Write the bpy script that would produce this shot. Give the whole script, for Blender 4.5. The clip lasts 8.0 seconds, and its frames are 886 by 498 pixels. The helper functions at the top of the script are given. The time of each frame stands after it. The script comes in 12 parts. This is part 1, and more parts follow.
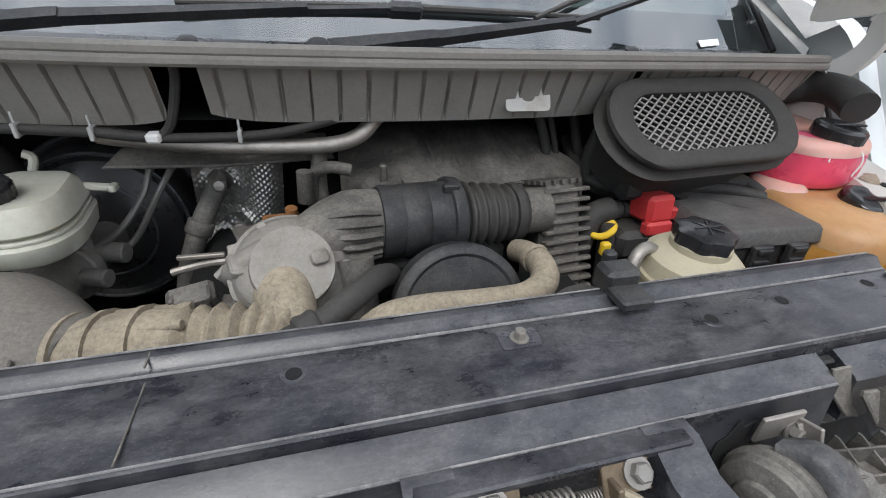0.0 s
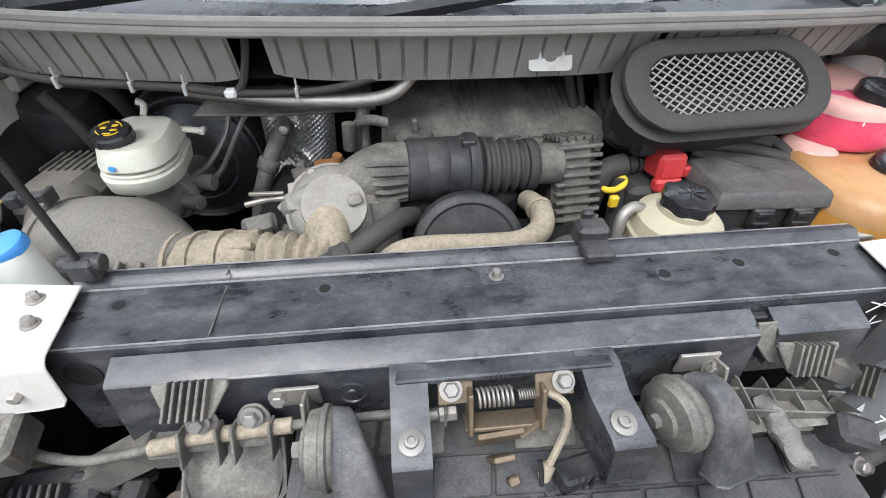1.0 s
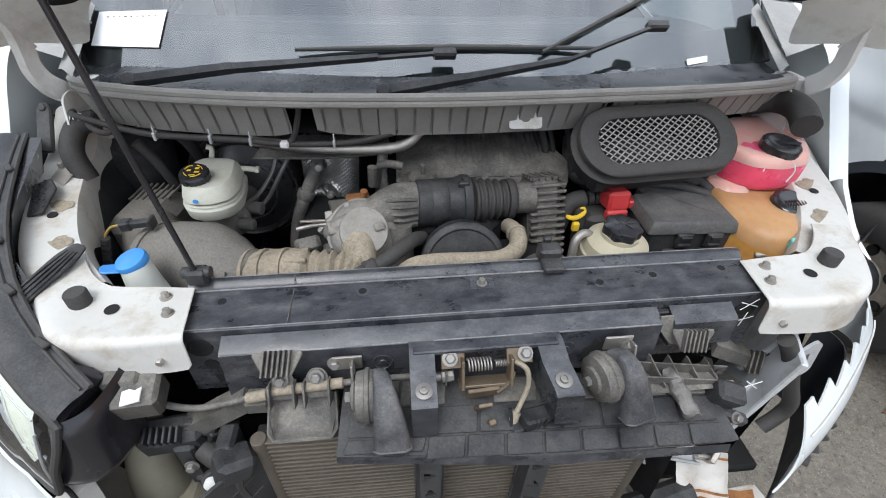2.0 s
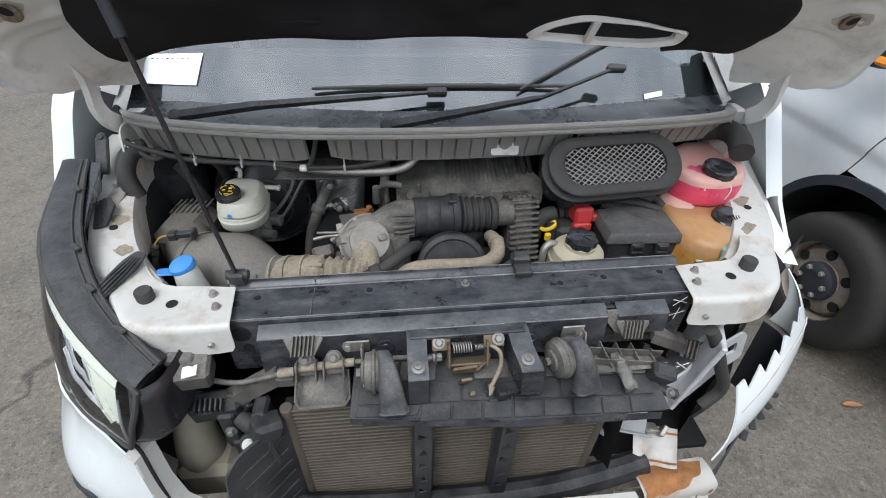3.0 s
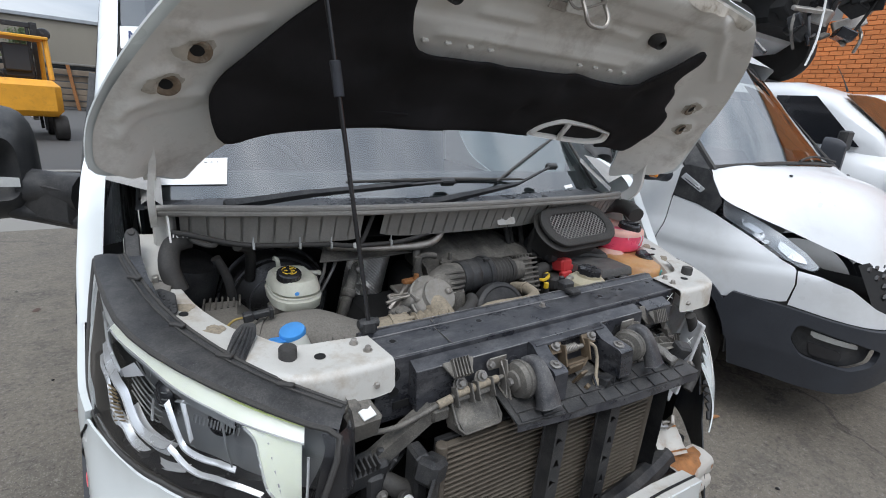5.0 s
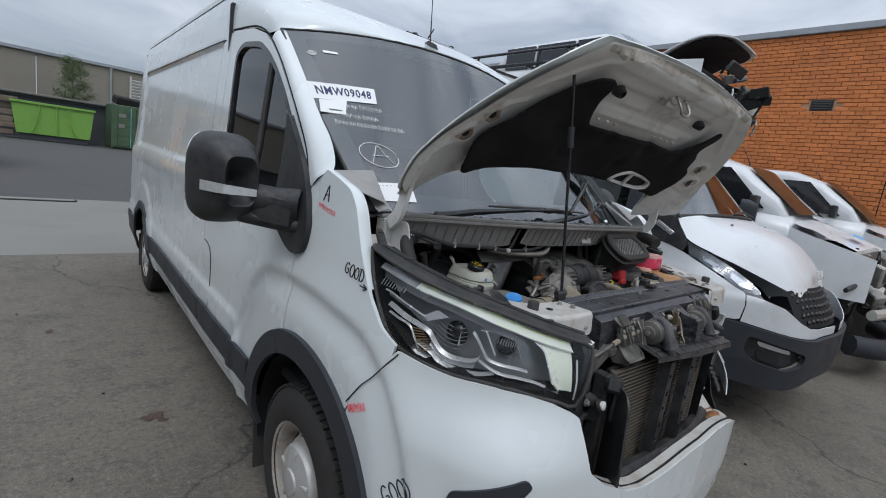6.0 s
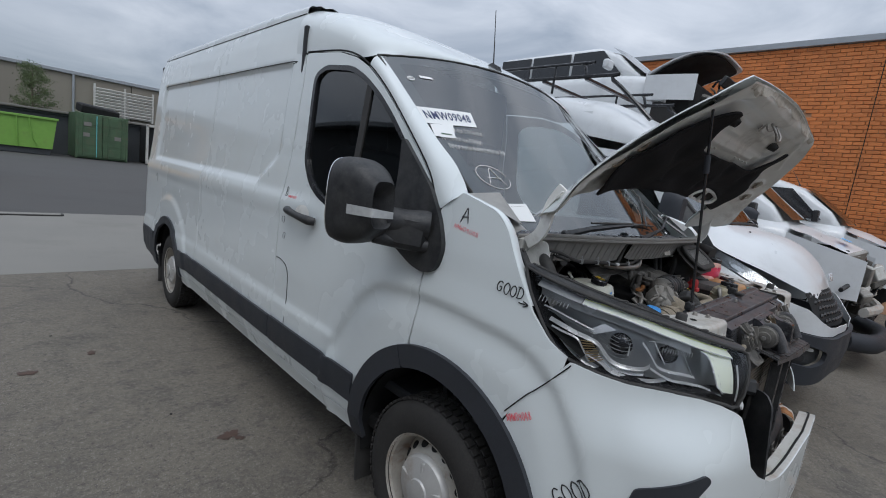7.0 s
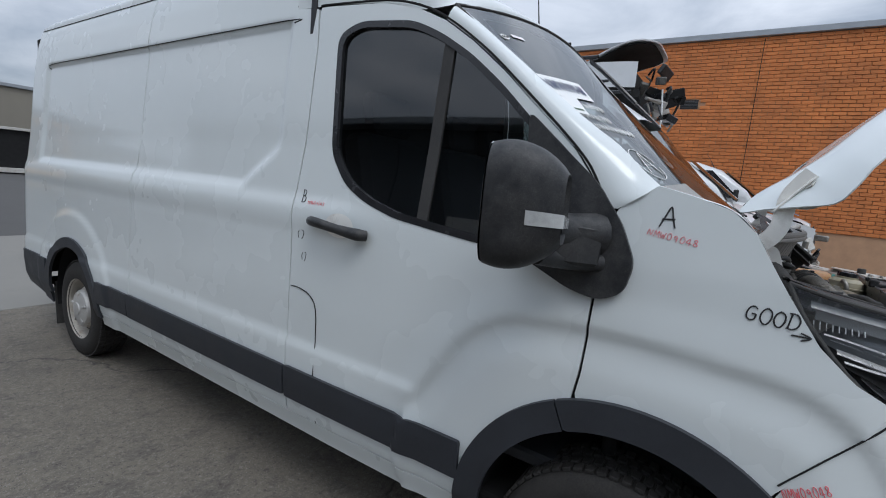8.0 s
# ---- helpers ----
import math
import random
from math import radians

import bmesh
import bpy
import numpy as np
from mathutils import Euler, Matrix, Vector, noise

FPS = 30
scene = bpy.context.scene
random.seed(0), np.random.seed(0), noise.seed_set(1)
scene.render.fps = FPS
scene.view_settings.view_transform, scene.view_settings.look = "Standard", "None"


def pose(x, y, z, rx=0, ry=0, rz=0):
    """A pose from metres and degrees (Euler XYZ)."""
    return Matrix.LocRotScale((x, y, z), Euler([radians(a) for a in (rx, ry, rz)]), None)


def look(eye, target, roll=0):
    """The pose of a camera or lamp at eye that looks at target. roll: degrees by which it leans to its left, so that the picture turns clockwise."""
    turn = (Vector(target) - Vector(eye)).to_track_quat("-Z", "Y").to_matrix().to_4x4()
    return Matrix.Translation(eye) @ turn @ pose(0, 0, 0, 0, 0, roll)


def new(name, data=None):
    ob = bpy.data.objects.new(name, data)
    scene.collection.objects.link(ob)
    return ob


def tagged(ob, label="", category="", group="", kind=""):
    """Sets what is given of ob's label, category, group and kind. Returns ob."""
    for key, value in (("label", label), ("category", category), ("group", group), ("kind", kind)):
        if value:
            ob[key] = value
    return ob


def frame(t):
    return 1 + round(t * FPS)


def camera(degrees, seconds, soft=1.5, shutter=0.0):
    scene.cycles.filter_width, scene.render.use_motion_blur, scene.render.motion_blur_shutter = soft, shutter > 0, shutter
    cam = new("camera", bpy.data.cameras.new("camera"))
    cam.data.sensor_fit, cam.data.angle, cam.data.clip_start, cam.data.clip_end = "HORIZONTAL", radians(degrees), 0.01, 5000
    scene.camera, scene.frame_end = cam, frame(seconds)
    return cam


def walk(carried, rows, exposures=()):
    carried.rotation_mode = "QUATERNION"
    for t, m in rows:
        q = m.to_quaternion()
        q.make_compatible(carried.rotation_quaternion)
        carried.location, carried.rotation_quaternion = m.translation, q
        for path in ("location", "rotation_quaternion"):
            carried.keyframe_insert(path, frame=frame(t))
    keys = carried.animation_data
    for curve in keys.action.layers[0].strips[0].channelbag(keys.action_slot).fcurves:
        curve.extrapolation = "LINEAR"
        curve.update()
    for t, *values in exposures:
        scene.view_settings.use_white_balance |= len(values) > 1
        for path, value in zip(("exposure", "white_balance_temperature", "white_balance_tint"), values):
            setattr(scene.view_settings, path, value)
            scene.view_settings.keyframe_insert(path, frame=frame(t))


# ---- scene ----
cam = camera(88.3, 8.0, 1.0)
PATH = [
    (0, (-0.158, -0.016, 1.518), (0.322, 1.642, 0.507), 3.4),
    (0.5, (-0.083, 0.026, 1.519), (0.107, 1.573, 0.265), 0.8),
    (1, (-0.103, -0.109, 1.607), (0.067, 1.415, 0.323), 1.3),
    (1.5, (-0.119, -0.209, 1.7), (0.064, 1.319, 0.423), 1.9),
    (1.7, (-0.124, -0.237, 1.726), (0.06, 1.306, 0.468), 1.9),
    (2.8, (-0.135, -0.39, 1.858), (0.048, 1.165, 0.613), 1.9),
    (3, (-0.131, -0.421, 1.885), (0.059, 1.138, 0.648), 2.1),
    (3.5, (-0.121, -0.539, 1.939), (0.155, 1.057, 0.766), 3.1),
    (4, (-0.169, -0.63, 1.892), (0.287, 1.016, 0.852), 4.4),
    (4.5, (-0.417, -0.6, 1.767), (0.318, 1.065, 0.937), 5.1),
    (5, (-0.795, -0.495, 1.699), (0.228, 1.121, 1.114), 4.7),
    (5.2, (-0.939, -0.412, 1.662), (0.185, 1.169, 1.176), 4.3),
    (6.3, (-1.91, -0.513, 1.594), (-0.594, 0.958, 1.271), 8.7),
    (6.5, (-2.031, -0.501, 1.597), (-0.709, 0.968, 1.287), 8.7),
    (7, (-2.16, -0.182, 1.577), (-0.77, 1.224, 1.276), 7.6),
    (7.5, (-2.265, 0.278, 1.539), (-0.744, 1.538, 1.218), 6.2),
    (8, (-2.272, 0.777, 1.488), (-0.607, 1.85, 1.213), 5.2),
]
walk(cam, [(t, look(eye, target, roll)) for t, eye, target, roll in PATH], [(0, 0.99, 6550, 10), (0.5, 1.70, 6550, 10), (1.0, 1.62, 6450, 10), (1.5, 1.32, 6350, 10), (3.0, 0.92, 6350, 10), (3.5, 0.87, 6350, 10), (4.3, 0.82, 6350, 10), (5.0, 0.67, 6300, 10), (5.8, 0.20, 6200, 10), (6.5, 0.03, 6200, 10), (7.5, -0.02, 6150, 10), (8, 0.11, 6120, 10)])

# ---------------------------------------------------------------- world, sun
EXPOSURE = 0.0
scene.view_settings.exposure = EXPOSURE
world = bpy.data.worlds.new("overcast_sky")
scene.world = world
world.use_nodes = True
wt = world.node_tree
wt.nodes.clear()


def wnode(kind, **values):
    n = wt.nodes.new(kind)
    for k, v in values.items():
        n.inputs[k].default_value = v
    return n


sky = wt.nodes.new("ShaderNodeTexSky")
sky.sky_type = "NISHITA"
sky.sun_disc = False
sky.sun_elevation, sky.sun_rotation = radians(55), radians(200)
bg_sky = wnode("ShaderNodeBackground", Strength=0.012)
wt.links.new(sky.outputs[0], bg_sky.inputs[0])
coord = wt.nodes.new("ShaderNodeTexCoord")
sep = wt.nodes.new("ShaderNodeSeparateXYZ")
wt.links.new(coord.outputs["Generated"], sep.inputs[0])
# cloud layer: brighter towards the zenith, as under an overcast sky
rise = wt.nodes.new("ShaderNodeMapRange")
rise.inputs["From Min"].default_value, rise.inputs["From Max"].default_value = 0.0, 1.0
rise.inputs["To Min"].default_value, rise.inputs["To Max"].default_value = 0.40, 1.28
wt.links.new(sep.outputs[2], rise.inputs["Value"])
stretch = wt.nodes.new("ShaderNodeMapping")
stretch.inputs["Scale"].default_value = (1.0, 1.0, 3.2)
wt.links.new(coord.outputs["Generated"], stretch.inputs[0])
clouds = wnode("ShaderNodeTexNoise", Scale=2.6, Detail=7.0, Roughness=0.55, Distortion=0.5)
wt.links.new(stretch.outputs[0], clouds.inputs["Vector"])
cloud_ramp = wt.nodes.new("ShaderNodeValToRGB")
cloud_ramp.color_ramp.elements[0].position, cloud_ramp.color_ramp.elements[1].position = 0.33, 0.68
cloud_ramp.color_ramp.elements[0].color = (0.50, 0.57, 0.67, 1)
cloud_ramp.color_ramp.elements[1].color = (1.04, 1.085, 1.16, 1)
wt.links.new(clouds.outputs[0], cloud_ramp.inputs[0])
bg_cloud = wt.nodes.new("ShaderNodeBackground")
wt.links.new(cloud_ramp.outputs[0], bg_cloud.inputs[0])
wt.links.new(rise.outputs[0], bg_cloud.inputs[1])
both = wt.nodes.new("ShaderNodeAddShader")
wt.links.new(bg_sky.outputs[0], both.inputs[0])
wt.links.new(bg_cloud.outputs[0], both.inputs[1])
wout = wt.nodes.new("ShaderNodeOutputWorld")
wt.links.new(both.outputs[0], wout.inputs[0])
sun = new("sun", bpy.data.lights.new("sun", "SUN"))
sun.data.energy, sun.data.angle, sun.data.color = 0.9, radians(25), (1.0, 0.985, 0.96)
sun.matrix_world = look((-4, -6, 12), (0, 0, 0))

# ---------------------------------------------------------------- materials
MATS = {}


def rgba(c):
    return (*c, 1.0)


def pbr(name, col, rough=0.5, metal=0.0, vary=0.25, scale=6.0, fine=90.0, bump=0.15, dust=0.0, dust_col=(0.22, 0.19, 0.15),
        coat=0.0, spec=0.5, trans=0.0, sss=0.0, sss_col=None, stain=0.0, stain_col=(0.12, 0.07, 0.04), stain_scale=5.0, streak=(1, 1, 1), per_object=0.0, per_island=0.0, patchy=0.4, speck=0.7):
    """A surface with two scales of variation, settled dust on what faces up, and stains."""
    m = bpy.data.materials.new(name)
    m.use_nodes = True
    t = m.node_tree
    b = t.nodes["Principled BSDF"]
    L = t.links.new
    geo = t.nodes.new("ShaderNodeNewGeometry")
    mp = t.nodes.new("ShaderNodeMapping")
    mp.inputs["Scale"].default_value = streak
    L(geo.outputs["Position"], mp.inputs[0])

    def noise_tex(s, detail=4.0, rough_=0.6):
        n = t.nodes.new("ShaderNodeTexNoise")
        n.inputs["Scale"].default_value, n.inputs["Detail"].default_value, n.inputs["Roughness"].default_value = s, detail, rough_
        L(mp.outputs[0], n.inputs["Vector"])
        return n

    def ramp(src, lo, hi, a=0.0, bb=1.0):
        r = t.nodes.new("ShaderNodeMapRange")
        r.inputs[1].default_value, r.inputs[2].default_value, r.inputs[3].default_value, r.inputs[4].default_value = lo, hi, a, bb
        L(src, r.inputs[0])
        return r.outputs[0]

    def mix(fac, a, bb, mode="MIX"):
        x = t.nodes.new("ShaderNodeMix")
        x.data_type, x.blend_type = "RGBA", mode
        for sock, v in ((x.inputs[0], fac), (x.inputs[6], a), (x.inputs[7], bb)):
            if isinstance(v, (int, float)):
                sock.default_value = v
            elif isinstance(v, tuple):
                sock.default_value = rgba(v)
            else:
                L(v, sock)
        return x.outputs[2]

    def times(a, bb):
        x = t.nodes.new("ShaderNodeMath")
        x.operation = "MULTIPLY"
        for sock, v in ((x.inputs[0], a), (x.inputs[1], bb)):
            if isinstance(v, (int, float)):
                sock.default_value = v
            else:
                L(v, sock)
        return x.outputs[0]

    big, small = noise_tex(scale), noise_tex(fine, 5.0, 0.65)
    dark, light = tuple(c * (1 - vary) for c in col), tuple(min(1, c * (1 + vary)) for c in col)
    c = mix(ramp(big.outputs[0], 0.3, 0.7), dark, light)
    c = mix(ramp(small.outputs[0], 0.35, 0.65, 0.0, 0.35 * min(1, vary * 4)), c, light)
    if per_object:
        info = t.nodes.new("ShaderNodeObjectInfo")
        c = mix(ramp(info.outputs["Random"], 0, 1, 0, per_object), c, tuple(x * 0.45 for x in col))
    if per_island:
        c = mix(ramp(geo.outputs["Random Per Island"], 0, 1, 0, per_island), c, tuple(x * 0.45 for x in col))
    r = ramp(big.outputs[0], 0.3, 0.7, max(0.02, rough - 0.08), min(1, rough + 0.1))
    if stain:
        s = noise_tex(stain_scale, 6.0, 0.7)
        f = ramp(s.outputs[0], 0.52, 0.72, 0.0, stain)
        c = mix(f, c, stain_col)
    if dust:
        nz = t.nodes.new("ShaderNodeSeparateXYZ")
        L(geo.outputs["Normal"], nz.inputs[0])
        d2 = noise_tex(scale * 1.7 + 1.0, 6.0, 0.65)
        f = times(ramp(nz.outputs[2], -0.2, 0.8, 0.45, 1.0), ramp(d2.outputs[0], 0.36, 0.64, (1 - patchy) * dust, dust))
        f = times(f, ramp(small.outputs[0], 0.34, 0.64, 0.62, 1.22))
        c = mix(f, c, dust_col)
        grit = noise_tex(520.0, 3.0, 0.7)
        c = mix(ramp(grit.outputs[0], 0.60, 0.76, 0.0, min(0.7, (0.15 + dust) * speck)), c, tuple(min(1, x * 1.55) for x in dust_col))
        c = mix(ramp(grit.outputs[0], 0.42, 0.30, 0.0, 0.55 * speck), c, tuple(x * 0.5 for x in col))
        blot = noise_tex(62.0, 5.0, 0.75)
        c = mix(ramp(blot.outputs[0], 0.56, 0.70, 0.0, 0.5 * speck), c, tuple(x * 0.6 for x in col))
        r2 = t.nodes.new("ShaderNodeMix")
        r2.data_type = "FLOAT"
        L(f, r2.inputs[0]), L(r, r2.inputs[2])
        r2.inputs[3].default_value = 0.92
        r = r2.outputs[0]
    L(c, b.inputs["Base Color"])
    L(r, b.inputs["Roughness"])
    b.inputs["Metallic"].default_value = metal
    b.inputs["Specular IOR Level"].default_value = spec
    b.inputs["Coat Weight"].default_value = coat
    b.inputs["Coat Roughness"].default_value = 0.06
    b.inputs["Transmission Weight"].default_value = trans
    if sss:
        b.inputs["Subsurface Weight"].default_value = sss
        b.inputs["Subsurface Radius"].default_value = sss_col or col
        b.inputs["Subsurface Scale"].default_value = 0.03
    if bump:
        bp = t.nodes.new("ShaderNodeBump")
        bp.inputs["Strength"].default_value, bp.inputs["Distance"].default_value = bump, 0.004
        L(small.outputs[0], bp.inputs["Height"])
        L(bp.outputs[0], b.inputs["Normal"])
    MATS[name] = m
    return m


def glass(name, tint, gloss_rough=0.02, ior=1.5, least=0.0):
    """A thin pane: tinted see-through with a mirror sheen at grazing angles."""
    m = bpy.data.materials.new(name)
    m.use_nodes = True
    t = m.node_tree
    t.nodes.clear()
    out, mixer = t.nodes.new("ShaderNodeOutputMaterial"), t.nodes.new("ShaderNodeMixShader")
    tr, gl, fr = t.nodes.new("ShaderNodeBsdfTransparent"), t.nodes.new("ShaderNodeBsdfGlossy"), t.nodes.new("ShaderNodeFresnel")
    tr.inputs[0].default_value = rgba(tint)
    gl.inputs["Roughness"].default_value = gloss_rough
    fr.inputs[0].default_value = ior
    if least:
        rg = t.nodes.new("ShaderNodeMapRange")
        rg.inputs[3].default_value = least
        t.links.new(fr.outputs[0], rg.inputs[0])
        t.links.new(rg.outputs[0], mixer.inputs[0])
    else:
        t.links.new(fr.outputs[0], mixer.inputs[0])
    t.links.new(tr.outputs[0], mixer.inputs[1])
    t.links.new(gl.outputs[0], mixer.inputs[2])
    t.links.new(mixer.outputs[0], out.inputs[0])
    MATS[name] = m
    return m


WHITE = pbr("white_paint", (0.715, 0.75, 0.742), 0.26, vary=0.02, scale=1.5, fine=30, bump=0.0, coat=0.6, stain=0.05, stain_col=(0.55, 0.54, 0.50), stain_scale=1.6)
WHITE_OLD = pbr("dull_white_paint", (0.68, 0.69, 0.695), 0.34, vary=0.05, scale=2.5, fine=40, bump=0.0, coat=0.35, stain=0.25, stain_col=(0.42, 0.40, 0.36), stain_scale=3)
WHITE_DIRTY = pbr("white_paint_grimy", (0.57, 0.56, 0.525), 0.36, vary=0.05, scale=4, fine=60, bump=0.03, coat=0.2, stain=0.85, stain_col=(0.33, 0.255, 0.175), stain_scale=11, dust=0.22, dust_col=(0.45, 0.41, 0.34), speck=0.5)
PRIMER = pbr("hood_inner_paint", (0.78, 0.765, 0.72), 0.40, vary=0.07, scale=5, fine=60, bump=0.05, stain=0.6, stain_col=(0.26, 0.22, 0.17), stain_scale=5)
BLACK_PLASTIC = pbr("black_plastic", (0.017, 0.018, 0.020), 0.44, vary=0.35, scale=9, fine=240, bump=0.14, dust=0.20, dust_col=(0.27, 0.255, 0.235), patchy=0.95, spec=0.34)
TRIM_PLASTIC = pbr("grey_black_trim_plastic", (0.030, 0.033, 0.040), 0.5, vary=0.15, scale=6, fine=400, bump=0.15, dust=0.06, dust_col=(0.2, 0.19, 0.18), spec=0.32)
SMOKE_PLASTIC = pbr("scuffed_black_panel", (0.016, 0.017, 0.022), 0.25, vary=0.45, scale=13, fine=300, bump=0.05, dust=0.26, dust_col=(0.23, 0.23, 0.235), stain=0.24, stain_col=(0.27, 0.27, 0.27), stain_scale=24, streak=(0.7, 1.3, 1.2), patchy=1.0, speck=0.55)
DUSTY_PLASTIC = pbr("dust_covered_plastic", (0.040, 0.038, 0.036), 0.6, vary=0.3, scale=11, fine=190, bump=0.22, dust=0.72, dust_col=(0.265, 0.245, 0.21), patchy=0.75)
DUCT_DUST = pbr("evenly_dusty_plastic", (0.06, 0.055, 0.05), 0.55, vary=0.2, scale=5, fine=220, bump=0.1, dust=0.82, dust_col=(0.225, 0.208, 0.180), patchy=0.3, speck=0.3)
TAN_RUBBER = pbr("dusty_tan_hose", (0.10, 0.085, 0.065), 0.7, vary=0.2, scale=12, fine=160, bump=0.2, dust=0.92, dust_col=(0.36, 0.305, 0.225), patchy=0.3)
RUBBER = pbr("black_rubber", (0.022, 0.022, 0.023), 0.65, vary=0.25, scale=12, fine=200, bump=0.2, dust=0.25, dust_col=(0.16, 0.145, 0.12), speck=0.3)
TYRE = pbr("tyre_rubber", (0.020, 0.019, 0.019), 0.72, vary=0.25, scale=14, fine=160, bump=0.3, dust=0.28, dust_col=(0.11, 0.10, 0.085), spec=0.35)
STEEL = pbr("bare_steel", (0.42, 0.40, 0.37), 0.42, 0.85, vary=0.2, scale=15, fine=200, bump=0.15, stain=0.5, stain_col=(0.16, 0.10, 0.06), stain_scale=16, dust=0.35)
ZINC = pbr("zinc_bolt", (0.27, 0.26, 0.245), 0.48, 0.7, vary=0.15, scale=30, fine=300, bump=0.1, dust=0.2)
SCUTTLE = pbr("sun_faded_scuttle_plastic", (0.215, 0.205, 0.19), 0.6, vary=0.16, scale=9, fine=200, bump=0.14, dust=0.6, dust_col=(0.40, 0.375, 0.335), patchy=0.6, speck=0.4)
TRAY_BLACK = pbr("dust_spotted_tray", (0.014, 0.015, 0.018), 0.22, vary=0.3, scale=8, fine=160, bump=0.05, dust=0.22, dust_col=(0.26, 0.26, 0.26), patchy=1.0, speck=0.9)
TRAY_DUST = pbr("dust_greyed_tray", (0.22, 0.215, 0.205), 0.55, vary=0.2, scale=6, fine=160, bump=0.1, dust=0.5, dust_col=(0.40, 0.385, 0.355), patchy=0.8)
RIM_STEEL = pbr("rusty_silver_rim", (0.46, 0.43, 0.38), 0.5, 0.3, vary=0.15, scale=14, fine=120, bump=0.12, stain=0.8, stain_col=(0.22, 0.12, 0.07), stain_scale=9)
WHEEL_STEEL = pbr("silver_wheel_paint", (0.50, 0.49, 0.47), 0.45, 0.3, vary=0.12, scale=14, fine=120, bump=0.1, stain=0.7, stain_col=(0.28, 0.20, 0.13), stain_scale=7)
RIM_GREY = pbr("grey_wheel_steel", (0.36, 0.31, 0.26), 0.55, 0.3, vary=0.2, scale=9, fine=120, bump=0.15, stain=0.7, stain_col=(0.12, 0.085, 0.06), stain_scale=8)
ALU = pbr("cast_aluminium", (0.52, 0.51, 0.48), 0.48, 0.75, vary=0.2, scale=18, fine=220, bump=0.35, dust=0.4, dust_col=(0.33, 0.28, 0.21))
CAST_GREY = pbr("grimy_cast_alloy", (0.34, 0.33, 0.31), 0.55, 0.55, vary=0.25, scale=22, fine=200, bump=0.4, dust=0.55, dust_col=(0.24, 0.21, 0.165), stain=0.5, stain_col=(0.10, 0.085, 0.07), stain_scale=25)
FOIL_DULL = pbr("dull_crumpled_foil", (0.15, 0.145, 0.135), 0.45, 0.5, vary=0.4, scale=60, fine=260, bump=0.6, dust=0.3, dust_col=(0.3, 0.28, 0.25))
FOIL = pbr("embossed_heat_shield", (0.62, 0.61, 0.58), 0.30, 0.95, vary=0.2, scale=25, fine=150, bump=0.0, dust=0.25, dust_col=(0.3, 0.26, 0.2))
RUST = pbr("rusted_steel", (0.30, 0.13, 0.045), 0.75, 0.1, vary=0.45, scale=25, fine=180, bump=0.5, stain=0.8, stain_col=(0.10, 0.05, 0.025), stain_scale=20)
PALE_STEEL = pbr("pale_grey_steel", (0.52, 0.53, 0.54), 0.42, 0.15, vary=0.12, scale=12, fine=140, bump=0.08, stain=0.5, stain_col=(0.22, 0.18, 0.13), stain_scale=16)
GREY_STEEL = pbr("grey_painted_steel", (0.30, 0.31, 0.32), 0.45, 0.2, vary=0.12, scale=9, fine=120, bump=0.08, dust=0.35, dust_col=(0.34, 0.32, 0.29), stain=0.5, stain_col=(0.14, 0.11, 0.08), stain_scale=9)
BAR_STEEL = pbr("weathered_white_steel", (0.46, 0.44, 0.40), 0.5, 0.1, vary=0.1, scale=9, fine=90, bump=0.15, stain=0.95, stain_col=(0.32, 0.13, 0.035), stain_scale=8)
FELT = pbr("black_felt_liner", (0.021, 0.020, 0.021), 0.95, vary=0.4, scale=5, fine=350, bump=0.25, spec=0.15)
CONDENSER = pbr("condenser_fins", (0.085, 0.071, 0.055), 0.55, 0.2, vary=0.35, scale=8, fine=150, bump=0.2, dust=0.35, dust_col=(0.155, 0.13, 0.10))
BRAKE_PLASTIC = pbr("milky_reservoir_plastic", (0.62, 0.63, 0.54), 0.38, vary=0.06, scale=10, fine=100, bump=0.05, sss=0.35, dust=0.45, dust_col=(0.40, 0.36, 0.29))
PINK = pbr("pink_coolant_tank", (0.82, 0.085, 0.165), 0.30, vary=0.16, scale=14, fine=80, bump=0.03, sss=0.4, sss_col=(1.0, 0.25, 0.25))
ORANGE = pbr("orange_stained_tank", (0.58, 0.28, 0.07), 0.30, vary=0.28, scale=11, fine=80, bump=0.04, sss=0.6, sss_col=(1.0, 0.4, 0.15), stain=0.5, stain_col=(0.62, 0.20, 0.08), stain_scale=14)
PEACH_TANK = pbr("peach_tank_plastic", (0.46, 0.24, 0.09), 0.36, vary=0.2, scale=12, fine=90, bump=0.05, sss=0.4, sss_col=(1.0, 0.5, 0.25), stain=0.5, stain_col=(0.52, 0.25, 0.10), stain_scale=13, dust=0.2, dust_col=(0.42, 0.32, 0.24))
PALE_TANK = pbr("pale_tank_plastic", (0.70, 0.40, 0.34), 0.34, vary=0.16, scale=12, fine=80, bump=0.04, sss=0.5, sss_col=(1.0, 0.5, 0.3), stain=0.5, stain_col=(0.80, 0.26, 0.28), stain_scale=10)
PS_TANK = pbr("yellowed_reservoir_plastic", (0.43, 0.39, 0.28), 0.42, vary=0.12, scale=14, fine=100, bump=0.05, sss=0.2, dust=0.4, dust_col=(0.38, 0.33, 0.24))
TAN_TRIM = pbr("tan_cabin_trim", (0.20, 0.15, 0.11), 0.8, vary=0.2, scale=3, fine=60, bump=0.1)
